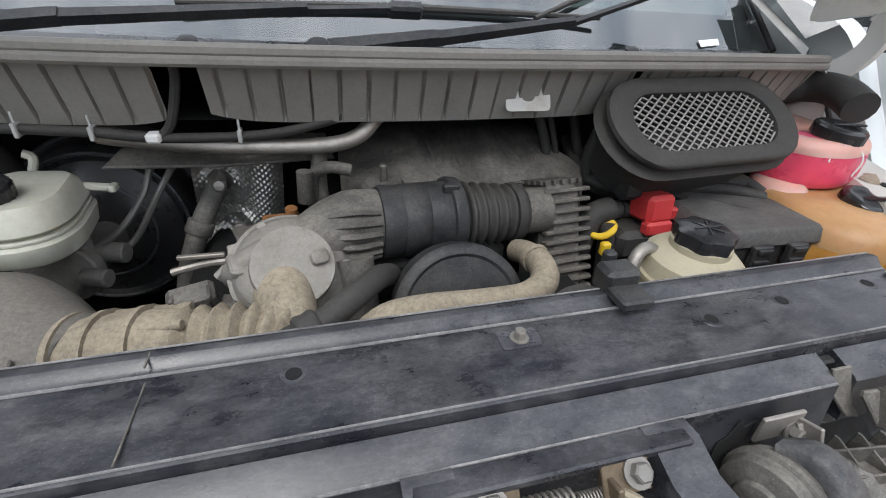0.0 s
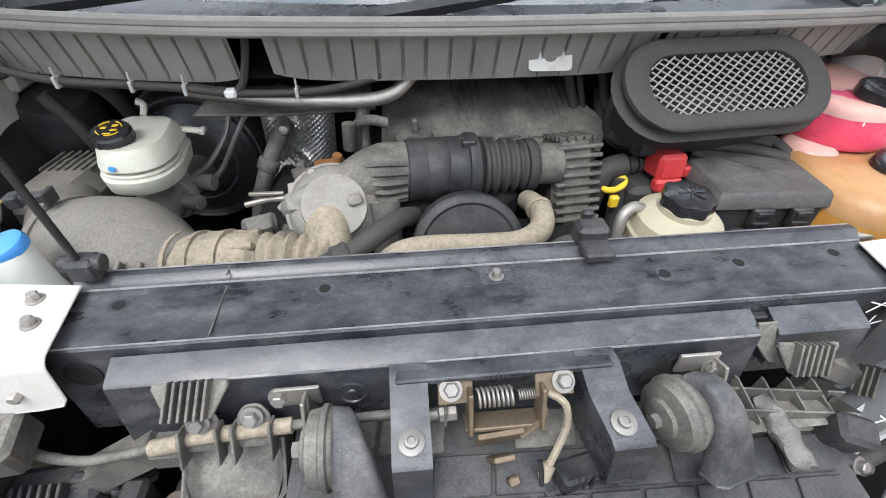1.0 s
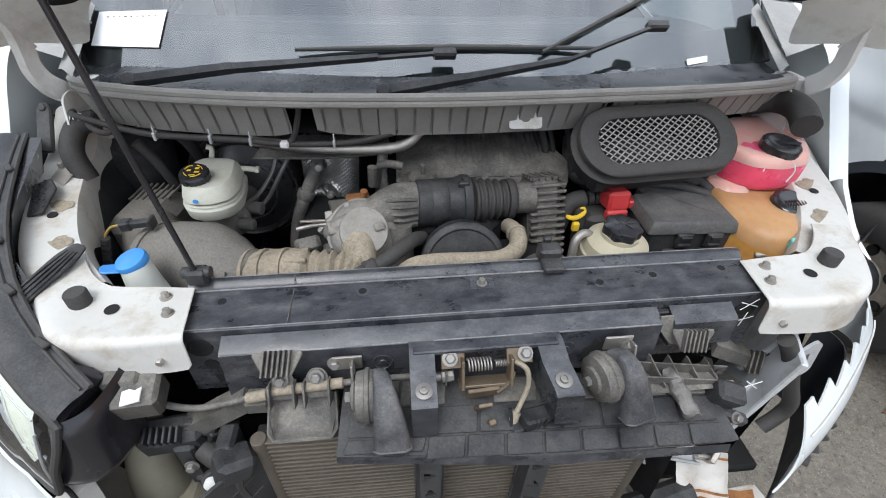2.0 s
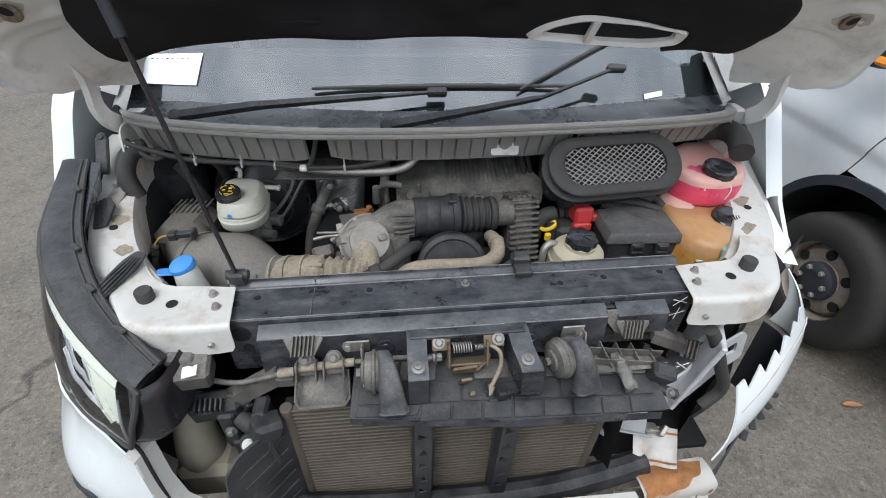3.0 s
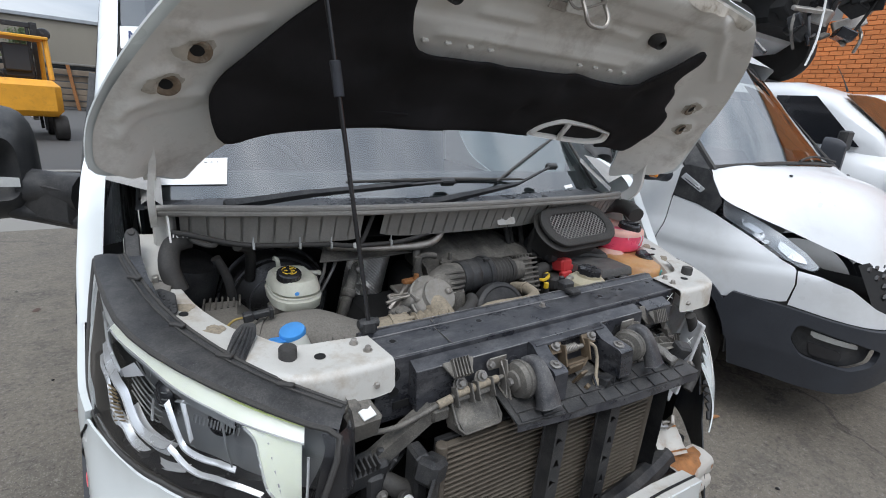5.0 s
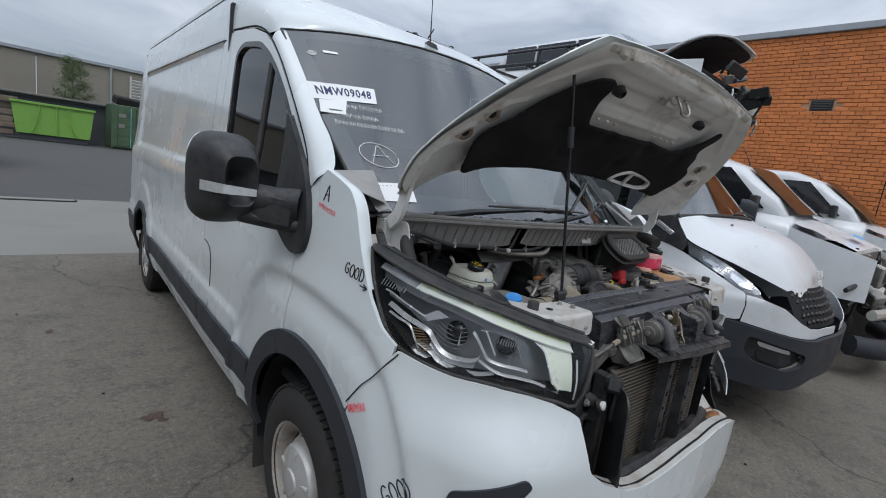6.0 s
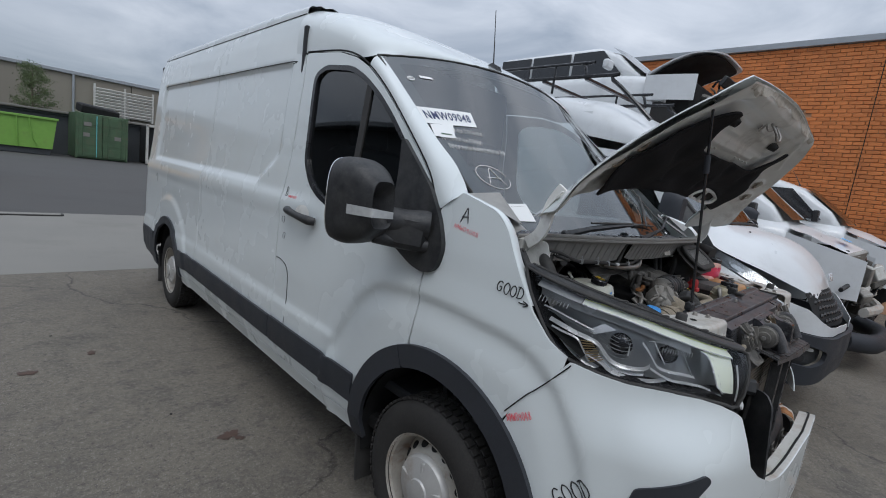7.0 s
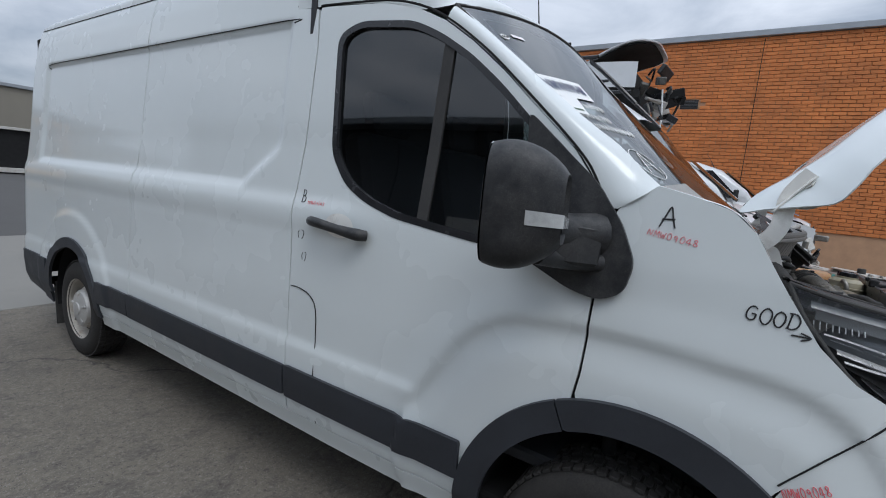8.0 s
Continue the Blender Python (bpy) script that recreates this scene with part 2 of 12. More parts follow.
BEIGE_TANK = pbr("grimy_beige_tank", (0.30, 0.27, 0.20), 0.5, vary=0.15, scale=14, fine=100, bump=0.08, dust=0.4, dust_col=(0.26, 0.23, 0.18))
WASHER_NECK = pbr("translucent_filler_neck", (0.60, 0.62, 0.56), 0.4, vary=0.08, scale=12, fine=90, bump=0.03, sss=0.3)
BLUE = pbr("blue_plastic_cap", (0.06, 0.27, 0.64), 0.38, vary=0.12, scale=20, fine=120, bump=0.05)
CYAN = pbr("teal_plastic_cap", (0.16, 0.52, 0.52), 0.4, vary=0.1, scale=20, fine=100, bump=0.04)
RED = pbr("red_plastic_cover", (0.56, 0.035, 0.04), 0.4, vary=0.12, scale=20, fine=120, bump=0.05, dust=0.12)
BRASS = pbr("grubby_passivated_steel", (0.16, 0.118, 0.075), 0.5, 0.55, vary=0.3, scale=25, fine=200, bump=0.2, stain=0.6, stain_col=(0.07, 0.055, 0.04), stain_scale=30, dust=0.3, dust_col=(0.26, 0.22, 0.17))
GRIME_THIN = pbr("grimy_beige_paint", (0.52, 0.485, 0.42), 0.55, vary=0.15, scale=30, fine=160, bump=0.1, stain=0.85, stain_col=(0.20, 0.16, 0.11), stain_scale=38)
BOSS_BROWN = pbr("rusty_boss", (0.17, 0.125, 0.085), 0.7, vary=0.5, scale=60, fine=200, bump=0.25, stain=0.7, stain_col=(0.42, 0.38, 0.31), stain_scale=55)
OCHRE_WIRE = pbr("ochre_wire", (0.36, 0.26, 0.07), 0.5, vary=0.15, scale=30, fine=90, bump=0.0)
YELLOW = pbr("yellow_plastic_handle", (0.85, 0.56, 0.02), 0.42, vary=0.1, scale=20, fine=120, bump=0.05, dust=0.15)
PAPER = pbr("white_paper", (0.80, 0.80, 0.78), 0.7, vary=0.03, scale=5, fine=60, bump=0.03)
INK = pbr("black_ink", (0.02, 0.02, 0.022), 0.6, vary=0.1, scale=20, fine=60, bump=0)
NAVY_INK = pbr("navy_print", (0.02, 0.03, 0.10), 0.6, vary=0.1, scale=20, fine=60, bump=0)
RED_INK = pbr("red_paint_pen", (0.80, 0.16, 0.18), 0.5, vary=0.1, scale=20, fine=60, bump=0)
WHITE_INK = pbr("white_paint_pen", (0.80, 0.80, 0.78), 0.5, vary=0.1, scale=20, fine=60, bump=0)
OIL_STAIN = pbr("dried_oil_stain", (0.070, 0.043, 0.032), 0.75, vary=0.4, scale=14, fine=120, bump=0.4)
LEAF_DRY = pbr("dry_leaf", (0.34, 0.17, 0.07), 0.7, vary=0.3, scale=30, fine=200, bump=0.3)
BLUE_TAPE = pbr("blue_tape", (0.10, 0.38, 0.75), 0.6, vary=0.1, scale=20, fine=60, bump=0.05)
CHROME = pbr("lamp_reflector", (0.88, 0.89, 0.90), 0.22, 0.55, vary=0.04, scale=10, fine=60, bump=0.0)
MIRROR = pbr("mirror_glass", (0.86, 0.87, 0.88), 0.03, 1.0, vary=0.02, scale=10, fine=60, bump=0.0)
LAMP_SILVER = pbr("silvered_lamp_reflector", (0.84, 0.85, 0.86), 0.30, 0.5, vary=0.05, scale=10, fine=60, bump=0.0)
LIGHT_BAR = pbr("light_guide_plastic", (0.89, 0.93, 0.78), 0.25, vary=0.05, scale=5, fine=60, bump=0.0, sss=0.4, sss_col=(1, 1, 0.8))
BAR_GREEN = pbr("light_guide_rim", (0.72, 0.82, 0.30), 0.3, vary=0.05, scale=5, fine=60, bump=0.0)
AMBER_RIB = pbr("dull_amber_rib", (0.34, 0.25, 0.13), 0.3, 0.3, vary=0.1, scale=30, fine=90, bump=0.0)
LAMP_GREY = pbr("grey_lamp_plastic", (0.30, 0.31, 0.315), 0.20, 0.3, vary=0.1, scale=10, fine=60, bump=0.0)
LAMP_BLACK = pbr("lamp_bezel", (0.02, 0.02, 0.022), 0.22, vary=0.2, scale=10, fine=100, bump=0.02)
# lighter than the enamel, to paint highlights on the booster's rims
BOOSTER_HIGHLIGHT = pbr("booster_rim_highlight", (0.10, 0.10, 0.105), 0.3, 0.3, vary=0.3, scale=20, fine=160, bump=0.05)
BOOSTER = pbr("booster_enamel", (0.022, 0.022, 0.024), 0.26, vary=0.25, scale=12, fine=120, bump=0.04, dust=0.20, dust_col=(0.2, 0.19, 0.17), patchy=0.9)
FUSE_LID = pbr("dust_filmed_lid", (0.035, 0.035, 0.036), 0.5, vary=0.25, scale=12, fine=140, bump=0.1, dust=0.55, dust_col=(0.22, 0.21, 0.195), patchy=0.6)
AMBER = pbr("amber_lens", (0.75, 0.26, 0.03), 0.25, vary=0.1, scale=15, fine=60, bump=0.05)
CLEAR_GREY = pbr("clear_indicator_lens", (0.62, 0.63, 0.62), 0.12, 0.4, vary=0.1, scale=60, fine=200, bump=0.2)
CABIN = pbr("dark_cabin_plastic", (0.03, 0.031, 0.034), 0.7, vary=0.2, scale=6, fine=120, bump=0.1)
CABIN_GREY = pbr("dash_top_plastic", (0.055, 0.058, 0.064), 0.7, vary=0.12, scale=6, fine=120, bump=0.1)
SEAT_CLOTH = pbr("seat_cloth", (0.035, 0.036, 0.042), 0.9, vary=0.2, scale=9, fine=260, bump=0.3)
HEADLINER = pbr("headliner_cloth", (0.45, 0.46, 0.46), 0.9, vary=0.05, scale=6, fine=150, bump=0.1)
# underbody black, also put into gaps, holes and recesses as deep shade
UNDERBODY_SHADE = pbr("underbody_and_shade_black", (0.007, 0.007, 0.007), 0.85, vary=0.3, scale=6, fine=80, bump=0.2)
GLASS_WIND = glass("windscreen_glass", (0.70, 0.79, 0.79), 0.015, 1.52, least=0.14)
GLASS_SIDE = glass("tinted_side_glass", (0.30, 0.34, 0.34), 0.015, 1.55, least=0.05)
GLASS_BROWN = glass("bronze_windscreen_glass", (0.60, 0.62, 0.58), 0.03, 1.52, least=0.26)
GLASS_LENS = glass("clear_lamp_lens", (0.93, 0.94, 0.95), 0.02, 1.45)

BRICK_LOOK = dict(rough=0.85, vary=0.18, scale=1.6, fine=60, bump=0.4, stain=0.3, stain_col=(0.30, 0.10, 0.045), stain_scale=2.5)
BRICK = pbr("orange_brick", (0.66, 0.225, 0.070), per_object=0.36, **BRICK_LOOK)
BRICK_REST = pbr("orange_brick_courses", (0.66, 0.225, 0.070), per_island=0.36, **BRICK_LOOK)
MORTAR = pbr("brick_mortar", (0.50, 0.30, 0.18), 0.92, vary=0.15, scale=3, fine=60, bump=0.4)
COPING = pbr("grey_metal_coping", (0.36, 0.38, 0.40), 0.5, 0.4, vary=0.1, scale=3, fine=30, bump=0.05)
SHED_WALL = pbr("beige_tilt_panel", (0.27, 0.245, 0.20), 0.85, vary=0.08, scale=0.5, fine=6, bump=0.1, streak=(1, 1, 0.25))
GREEN_STEEL = pbr("dark_green_container", (0.065, 0.115, 0.06), 0.6, 0.0, vary=0.25, scale=2, fine=20, bump=0.1, stain=0.5, stain_col=(0.14, 0.11, 0.07), stain_scale=2.2)
LIME_STEEL = pbr("lime_green_skip", (0.20, 0.40, 0.07), 0.6, vary=0.15, scale=2, fine=20, bump=0.1, stain=0.4, stain_col=(0.12, 0.12, 0.06), stain_scale=2)
GRILLE_DUST = pbr("dust_greyed_mesh", (0.22, 0.215, 0.205), 0.7, vary=0.15, scale=20, fine=300, bump=0.1, dust=0.6, dust_col=(0.42, 0.40, 0.37))
EDGE_DUST = pbr("dust_on_scuffed_edge", (0.10, 0.10, 0.105), 0.7, vary=0.4, scale=9, fine=160, bump=0.1, dust=0.75, dust_col=(0.36, 0.35, 0.34), patchy=1.0)
HORN_PLASTIC = pbr("half_dusty_horn_plastic", (0.030, 0.031, 0.036), 0.5, vary=0.3, scale=12, fine=200, bump=0.15, dust=0.5, dust_col=(0.25, 0.24, 0.225), patchy=1.0)
WOOD_OLD = pbr("weathered_timber", (0.17, 0.135, 0.10), 0.85, vary=0.35, scale=2, fine=20, bump=0.3)
BARK = pbr("tree_bark", (0.10, 0.075, 0.055), 0.9, vary=0.3, scale=9, fine=60, bump=0.5)
LEAF = pbr("leaf_green", (0.075, 0.105, 0.035), 0.7, vary=0.35, scale=2.5, fine=20, bump=0.0)
FORK_YELLOW = pbr("forklift_yellow_paint", (0.72, 0.33, 0.02), 0.45, vary=0.12, scale=3, fine=30, bump=0.05, stain=0.3)
DARK_CAR = pbr("dark_car_paint", (0.012, 0.013, 0.016), 0.2, vary=0.2, scale=2, fine=30, bump=0, coat=0.6)
FAR_DARK = pbr("dark_sheet_metal", (0.055, 0.06, 0.065), 0.6, vary=0.2, scale=0.6, fine=8, bump=0.1)


def yard_material():
    """Worn yard: greyish-brown concrete with fine stones, oil stains, cracks and a darker asphalt apron further off."""
    m = pbr("worn_yard_concrete", (0.139, 0.121, 0.096), 0.85, vary=0.36, scale=0.9, fine=70, bump=0.9, stain=0.75, stain_col=(0.056, 0.052, 0.047), stain_scale=0.9)
    t = m.node_tree
    b = t.nodes["Principled BSDF"]
    L = t.links.new
    geo = t.nodes.new("ShaderNodeNewGeometry")
    was = b.inputs["Base Color"].links[0].from_socket

    def tex(kind, s, **extra):
        n = t.nodes.new(kind)
        n.inputs["Scale"].default_value = s
        for k, v in extra.items():
            n.inputs[k].default_value = v
        return n

    def rng(src, lo, hi, a, bb):
        r = t.nodes.new("ShaderNodeMapRange")
        r.inputs[1].default_value, r.inputs[2].default_value, r.inputs[3].default_value, r.inputs[4].default_value = lo, hi, a, bb
        L(src, r.inputs[0])
        return r.outputs[0]

    def mixc(f, a, bb):
        x = t.nodes.new("ShaderNodeMix")
        x.data_type = "RGBA"
        L(f, x.inputs[0])
        L(a, x.inputs[6])
        if isinstance(bb, tuple):
            x.inputs[7].default_value = rgba(bb)
        else:
            L(bb, x.inputs[7])
        return x.outputs[2]

    warp = tex("ShaderNodeTexNoise", 1.3, Detail=5.0)
    L(geo.outputs["Position"], warp.inputs["Vector"])
    add = t.nodes.new("ShaderNodeMixRGB")
    add.blend_type = "ADD"
    add.inputs[0].default_value = 0.8
    L(geo.outputs["Position"], add.inputs[1])
    L(warp.outputs["Color"], add.inputs[2])
    crack = tex("ShaderNodeTexVoronoi", 0.22)
    crack.feature = "DISTANCE_TO_EDGE"
    L(add.outputs[0], crack.inputs["Vector"])
    c = mixc(rng(crack.outputs["Distance"], 0.0, 0.0035, 0.75, 0.0), was, (0.02, 0.018, 0.016))
    stones = tex("ShaderNodeTexVoronoi", 130.0)
    L(geo.outputs["Position"], stones.inputs["Vector"])
    c = mixc(rng(stones.outputs["Distance"], 0.12, 0.30, 0.85, 0.0), c, (0.30, 0.285, 0.26))
    grit = tex("ShaderNodeTexVoronoi", 60.0)
    L(geo.outputs["Position"], grit.inputs["Vector"])
    c = mixc(rng(grit.outputs["Distance"], 0.08, 0.24, 0.85, 0.0), c, (0.03, 0.028, 0.026))
    patch = tex("ShaderNodeTexNoise", 5.5, Detail=8.0, Roughness=0.75)
    L(geo.outputs["Position"], patch.inputs["Vector"])
    c = mixc(rng(patch.outputs[0], 0.50, 0.66, 0.0, 0.55), c, (0.055, 0.05, 0.046))
    speck = tex("ShaderNodeTexNoise", 34.0, Detail=9.0, Roughness=0.8)
    L(geo.outputs["Position"], speck.inputs["Vector"])
    c = mixc(rng(speck.outputs[0], 0.54, 0.64, 0.0, 0.7), c, (0.26, 0.24, 0.21))
    c = mixc(rng(speck.outputs[0], 0.46, 0.36, 0.0, 0.75), c, (0.035, 0.032, 0.03))
    L(c, b.inputs["Base Color"])
    return m


YARD = yard_material()
ASPHALT = pbr("dark_apron_asphalt", (0.072, 0.069, 0.066), 0.85, vary=0.15, scale=0.4, fine=40, bump=0.3, stain=0.4, stain_col=(0.045, 0.043, 0.04), stain_scale=0.5)
PALE_SLAB = pbr("pale_concrete_slab", (0.215, 0.205, 0.185), 0.85, vary=0.1, scale=0.5, fine=40, bump=0.2, stain=0.3, stain_col=(0.13, 0.12, 0.105), stain_scale=0.7)

# ---------------------------------------------------------------- shape helpers
class Geo:
    """Collects faces for one mesh."""

    def __init__(self):
        self.v, self.f = [], []

    def add(self, verts, faces, m=None):
        k = len(self.v)
        self.v += [tuple(m @ Vector(p)) if m is not None else tuple(p) for p in verts]
        self.f += [tuple(k + i for i in f) for f in faces]
        return self

    def box(self, c, s, b=0.003, m=None, rot=(0, 0, 0)):
        """A block with chamfered edges: centre, full size, chamfer, and turn in degrees."""
        hx, hy, hz = (x / 2 for x in s)
        b = min(b, hx * 0.45, hy * 0.45, hz * 0.45)
        v, ix = [], {}
        for sx in (-1, 1):
            for sy in (-1, 1):
                for sz in (-1, 1):
                    for ax in range(3):
                        p = [sx * (hx - b), sy * (hy - b), sz * (hz - b)]
                        p[ax] = (sx * hx, sy * hy, sz * hz)[ax]
                        ix[sx, sy, sz, ax] = len(v)
                        v.append(p)
        f = []
        for ax in range(3):
            o = [i for i in range(3) if i != ax]
            for s0 in (-1, 1):
                loop = []
                for a, d in ((-1, -1), (1, -1), (1, 1), (-1, 1)):
                    k = [0, 0, 0]
                    k[ax], k[o[0]], k[o[1]] = s0, a, d
                    loop.append(ix[(*k, ax)])
                f.append(loop if (s0 > 0) != (ax == 1) else loop[::-1])
            for a in (-1, 1):
                for d in (-1, 1):
                    k0, k1 = [0, 0, 0], [0, 0, 0]
                    k0[ax], k1[ax] = -1, 1
                    k0[o[0]] = k1[o[0]] = a
                    k0[o[1]] = k1[o[1]] = d
                    f.append([ix[(*k0, o[0])], ix[(*k1, o[0])], ix[(*k1, o[1])], ix[(*k0, o[1])]])
        for sx in (-1, 1):
            for sy in (-1, 1):
                for sz in (-1, 1):
                    f.append([ix[sx, sy, sz, a] for a in range(3)])
        t = pose(*c, *rot)
        return self.add(v, f, t if m is None else m @ t)

    def lathe(self, profile, origin=(0, 0, 0), axis=(0, 0, 1), seg=24, wave=None, caps=True):
        """A turned shape: profile of (radius, height) along the axis. wave(angle, k) scales the radius."""
        q = Vector(axis).normalized().to_track_quat("Z", "Y").to_matrix()
        o, v, f = Vector(origin), [], []
        for k, (r, h) in enumerate(profile):
            for i in range(seg):
                a = 2 * math.pi * i / seg
                rr = r * (wave(a, k) if wave else 1)
                v.append(o + q @ Vector((rr * math.cos(a), rr * math.sin(a), h)))
        for k in range(len(profile) - 1):
            for i in range(seg):
                j = (i + 1) % seg
                f.append((k * seg + i, k * seg + j, (k + 1) * seg + j, (k + 1) * seg + i))
        if caps and profile[0][0] > 1e-5:
            f.append(tuple(range(seg))[::-1])
        if caps and profile[-1][0] > 1e-5:
            f.append(tuple((len(profile) - 1) * seg + i for i in range(seg)))
        return self.add(v, f)

    def cyl(self, a, b, r, seg=16, r2=None, b_=0.0):
        a, b = Vector(a), Vector(b)
        h = (b - a).length
        r2 = r if r2 is None else r2
        c = b_ or min(r, r2, h) * 0.12
        return self.lathe([(r - c, 0), (r, c), (r2, h - c), (r2 - c, h)], a, b - a, seg)

    def tube(self, pts, r, seg=10, smooth=6, radii=None, caps=True, ripple=None):
        """A round bar or hose along a smoothed line; radii: a radius for each point; ripple: (pitch, depth) of bellows."""
        P = spline(pts, smooth)
        n = len(P)
        rr = [r] * n
        if radii:
            rr = [float(x) for x in np.interp(np.linspace(0, 1, n), np.linspace(0, 1, len(radii)), radii)]
        if ripple:
            d = 0.0
            for i in range(n):
                if i:
                    d += (P[i] - P[i - 1]).length
                rr[i] += ripple[1] * math.sin(2 * math.pi * d / ripple[0])
        side = Vector((0.123, 0.456, 0.881))
        v, f = [], []
        for i, p in enumerate(P):
            t = (P[min(i + 1, n - 1)] - P[max(i - 1, 0)]).normalized()
            side = (side - t * side.dot(t))
            if side.length < 1e-4:
                side = t.orthogonal()
            side.normalize()
            up = t.cross(side)
            v += [p + rr[i] * (math.cos(2 * math.pi * k / seg) * side + math.sin(2 * math.pi * k / seg) * up) for k in range(seg)]
        for i in range(n - 1):
            for k in range(seg):
                j = (k + 1) % seg
                f.append((i * seg + k, i * seg + j, (i + 1) * seg + j, (i + 1) * seg + k))
        if caps:
            f.append(tuple(range(seg))[::-1])
            f.append(tuple((n - 1) * seg + k for k in range(seg)))
        return self.add(v, f)

    def prism(self, outline, h, m=None, b=0.002, top=1.0):
        """An outline of (x, y) raised by h along z, with a chamfer, then placed by m."""
        o = [Vector((x, y, 0)) for x, y in outline]
        area = sum(o[i].x * o[(i + 1) % len(o)].y - o[(i + 1) % len(o)].x * o[i].y for i in range(len(o)))
        if area < 0:
            o.reverse()
        n = len(o)
        c = sum(o, Vector()) / n

        def inset(d):
            out = []
            for i in range(n):
                e0, e1 = (o[i] - o[i - 1]), (o[(i + 1) % n] - o[i])
                n0, n1 = Vector((-e0.y, e0.x, 0)), Vector((-e1.y, e1.x, 0))
                nn = (n0.normalized() + n1.normalized()) if e0.length and e1.length else n0 + n1
                k = nn.length
                out.append(o[i] + (nn / k * min(d * 2 / k, d * 2.5) if k > 1e-6 else Vector()))
            return out

        lay = [(inset(b), 0), (o, b), ([c + (p - c) * top for p in o], h - b), ([c + (p - c) * top for p in inset(b)], h)]
        v = [Vector((p.x, p.y, z)) for ps, z in lay for p in ps]
        f = [tuple(range(n))[::-1], tuple(3 * n + i for i in range(n))]
        for k in range(3):
            for i in range(n):
                j = (i + 1) % n
                f.append((k * n + i, k * n + j, (k + 1) * n + j, (k + 1) * n + i))
        return self.add(v, f, m)

    def grid(self, fn, nu, nv, closed_u=False):
        """A sheet of fn(u, v), u and v from 0 to 1."""
        v = [fn(i / nu, j / nv) for j in range(nv + 1) for i in range(nu + (0 if closed_u else 1))]
        w = nu if closed_u else nu + 1
        f = []
        for j in range(nv):
            for i in range(nu):
                i2 = (i + 1) % w
                f.append((j * w + i, j * w + i2, (j + 1) * w + i2, (j + 1) * w + i))
        return self.add(v, f)

    def mirrored(self):
        g = Geo()
        g.v = [(-x, y, z) for x, y, z in self.v]
        g.f = [f[::-1] for f in self.f]
        return g

    def join(self, other, m=None):
        return self.add(other.v, other.f, m)


def spline(pts, n=6):
    """Points on a smooth curve through pts."""
    P = [Vector(p) for p in pts]
    if len(P) < 3 or n < 2:
        return P if n < 2 else [P[0].lerp(P[1], i / n) for i in range(n + 1)]
    out = []
    for i in range(len(P) - 1):
        a, b, c, d = P[max(i - 1, 0)], P[i], P[i + 1], P[min(i + 2, len(P) - 1)]
        for k in range(n):
            t = k / n
            out.append(0.5 * ((2 * b) + (c - a) * t + (2 * a - 5 * b + 4 * c - d) * t * t + (3 * b - a - 3 * c + d) * t ** 3))
    return out + [P[-1]]


def rounded(pts, r, n=4):
    """A closed outline with its corners rounded."""
    P = [Vector((x, y)) for x, y in pts]
    out = []
    for i, p in enumerate(P):
        a, b = P[i - 1] - p, P[(i + 1) % len(P)] - p
        d = min(r, a.length * 0.45, b.length * 0.45)
        p0, p1 = p + a.normalized() * d, p + b.normalized() * d
        for k in range(n + 1):
            t = k / n
            out.append(tuple((1 - t) ** 2 * p0 + 2 * t * (1 - t) * p + t * t * p1))
    return out


def curve2(pts, n=6, closed=False):
    """A smooth line through (x, y) points."""
    q = [(x, y, 0) for x, y in pts]
    if closed:
        s = spline([q[-2], q[-1]] + q + [q[0], q[1]], n)
        s = s[2 * n: -2 * n]
    else:
        s = spline(q, n)
    return [(p.x, p.y) for p in s]


def inside(px, py, poly):
    x, y = np.array(poly).T
    x2, y2 = np.roll(x, -1), np.roll(y, -1)
    hit = np.zeros(px.shape, bool)
    for a, b, c, d in zip(x, y, x2, y2):
        if b != d:
            hit ^= ((b > py) != (d > py)) & (px < (c - a) * (py - b) / (d - b) + a)
    return hit


def snap(p, polys):
    """The nearest points of some outlines."""
    best, dist = p.copy(), np.full(len(p), 1e9)
    for poly in polys:
        a = np.array(poly, float)
        for s, e in zip(a, np.roll(a, -1, 0)):
            d = e - s
            k = np.clip(((p - s) @ d) / max(d @ d, 1e-12), 0, 1)
            q = s + k[:, None] * d
            r = ((p - q) ** 2).sum(1)
            m = r < dist
            best[m], dist[m] = q[m], r[m]
    return best


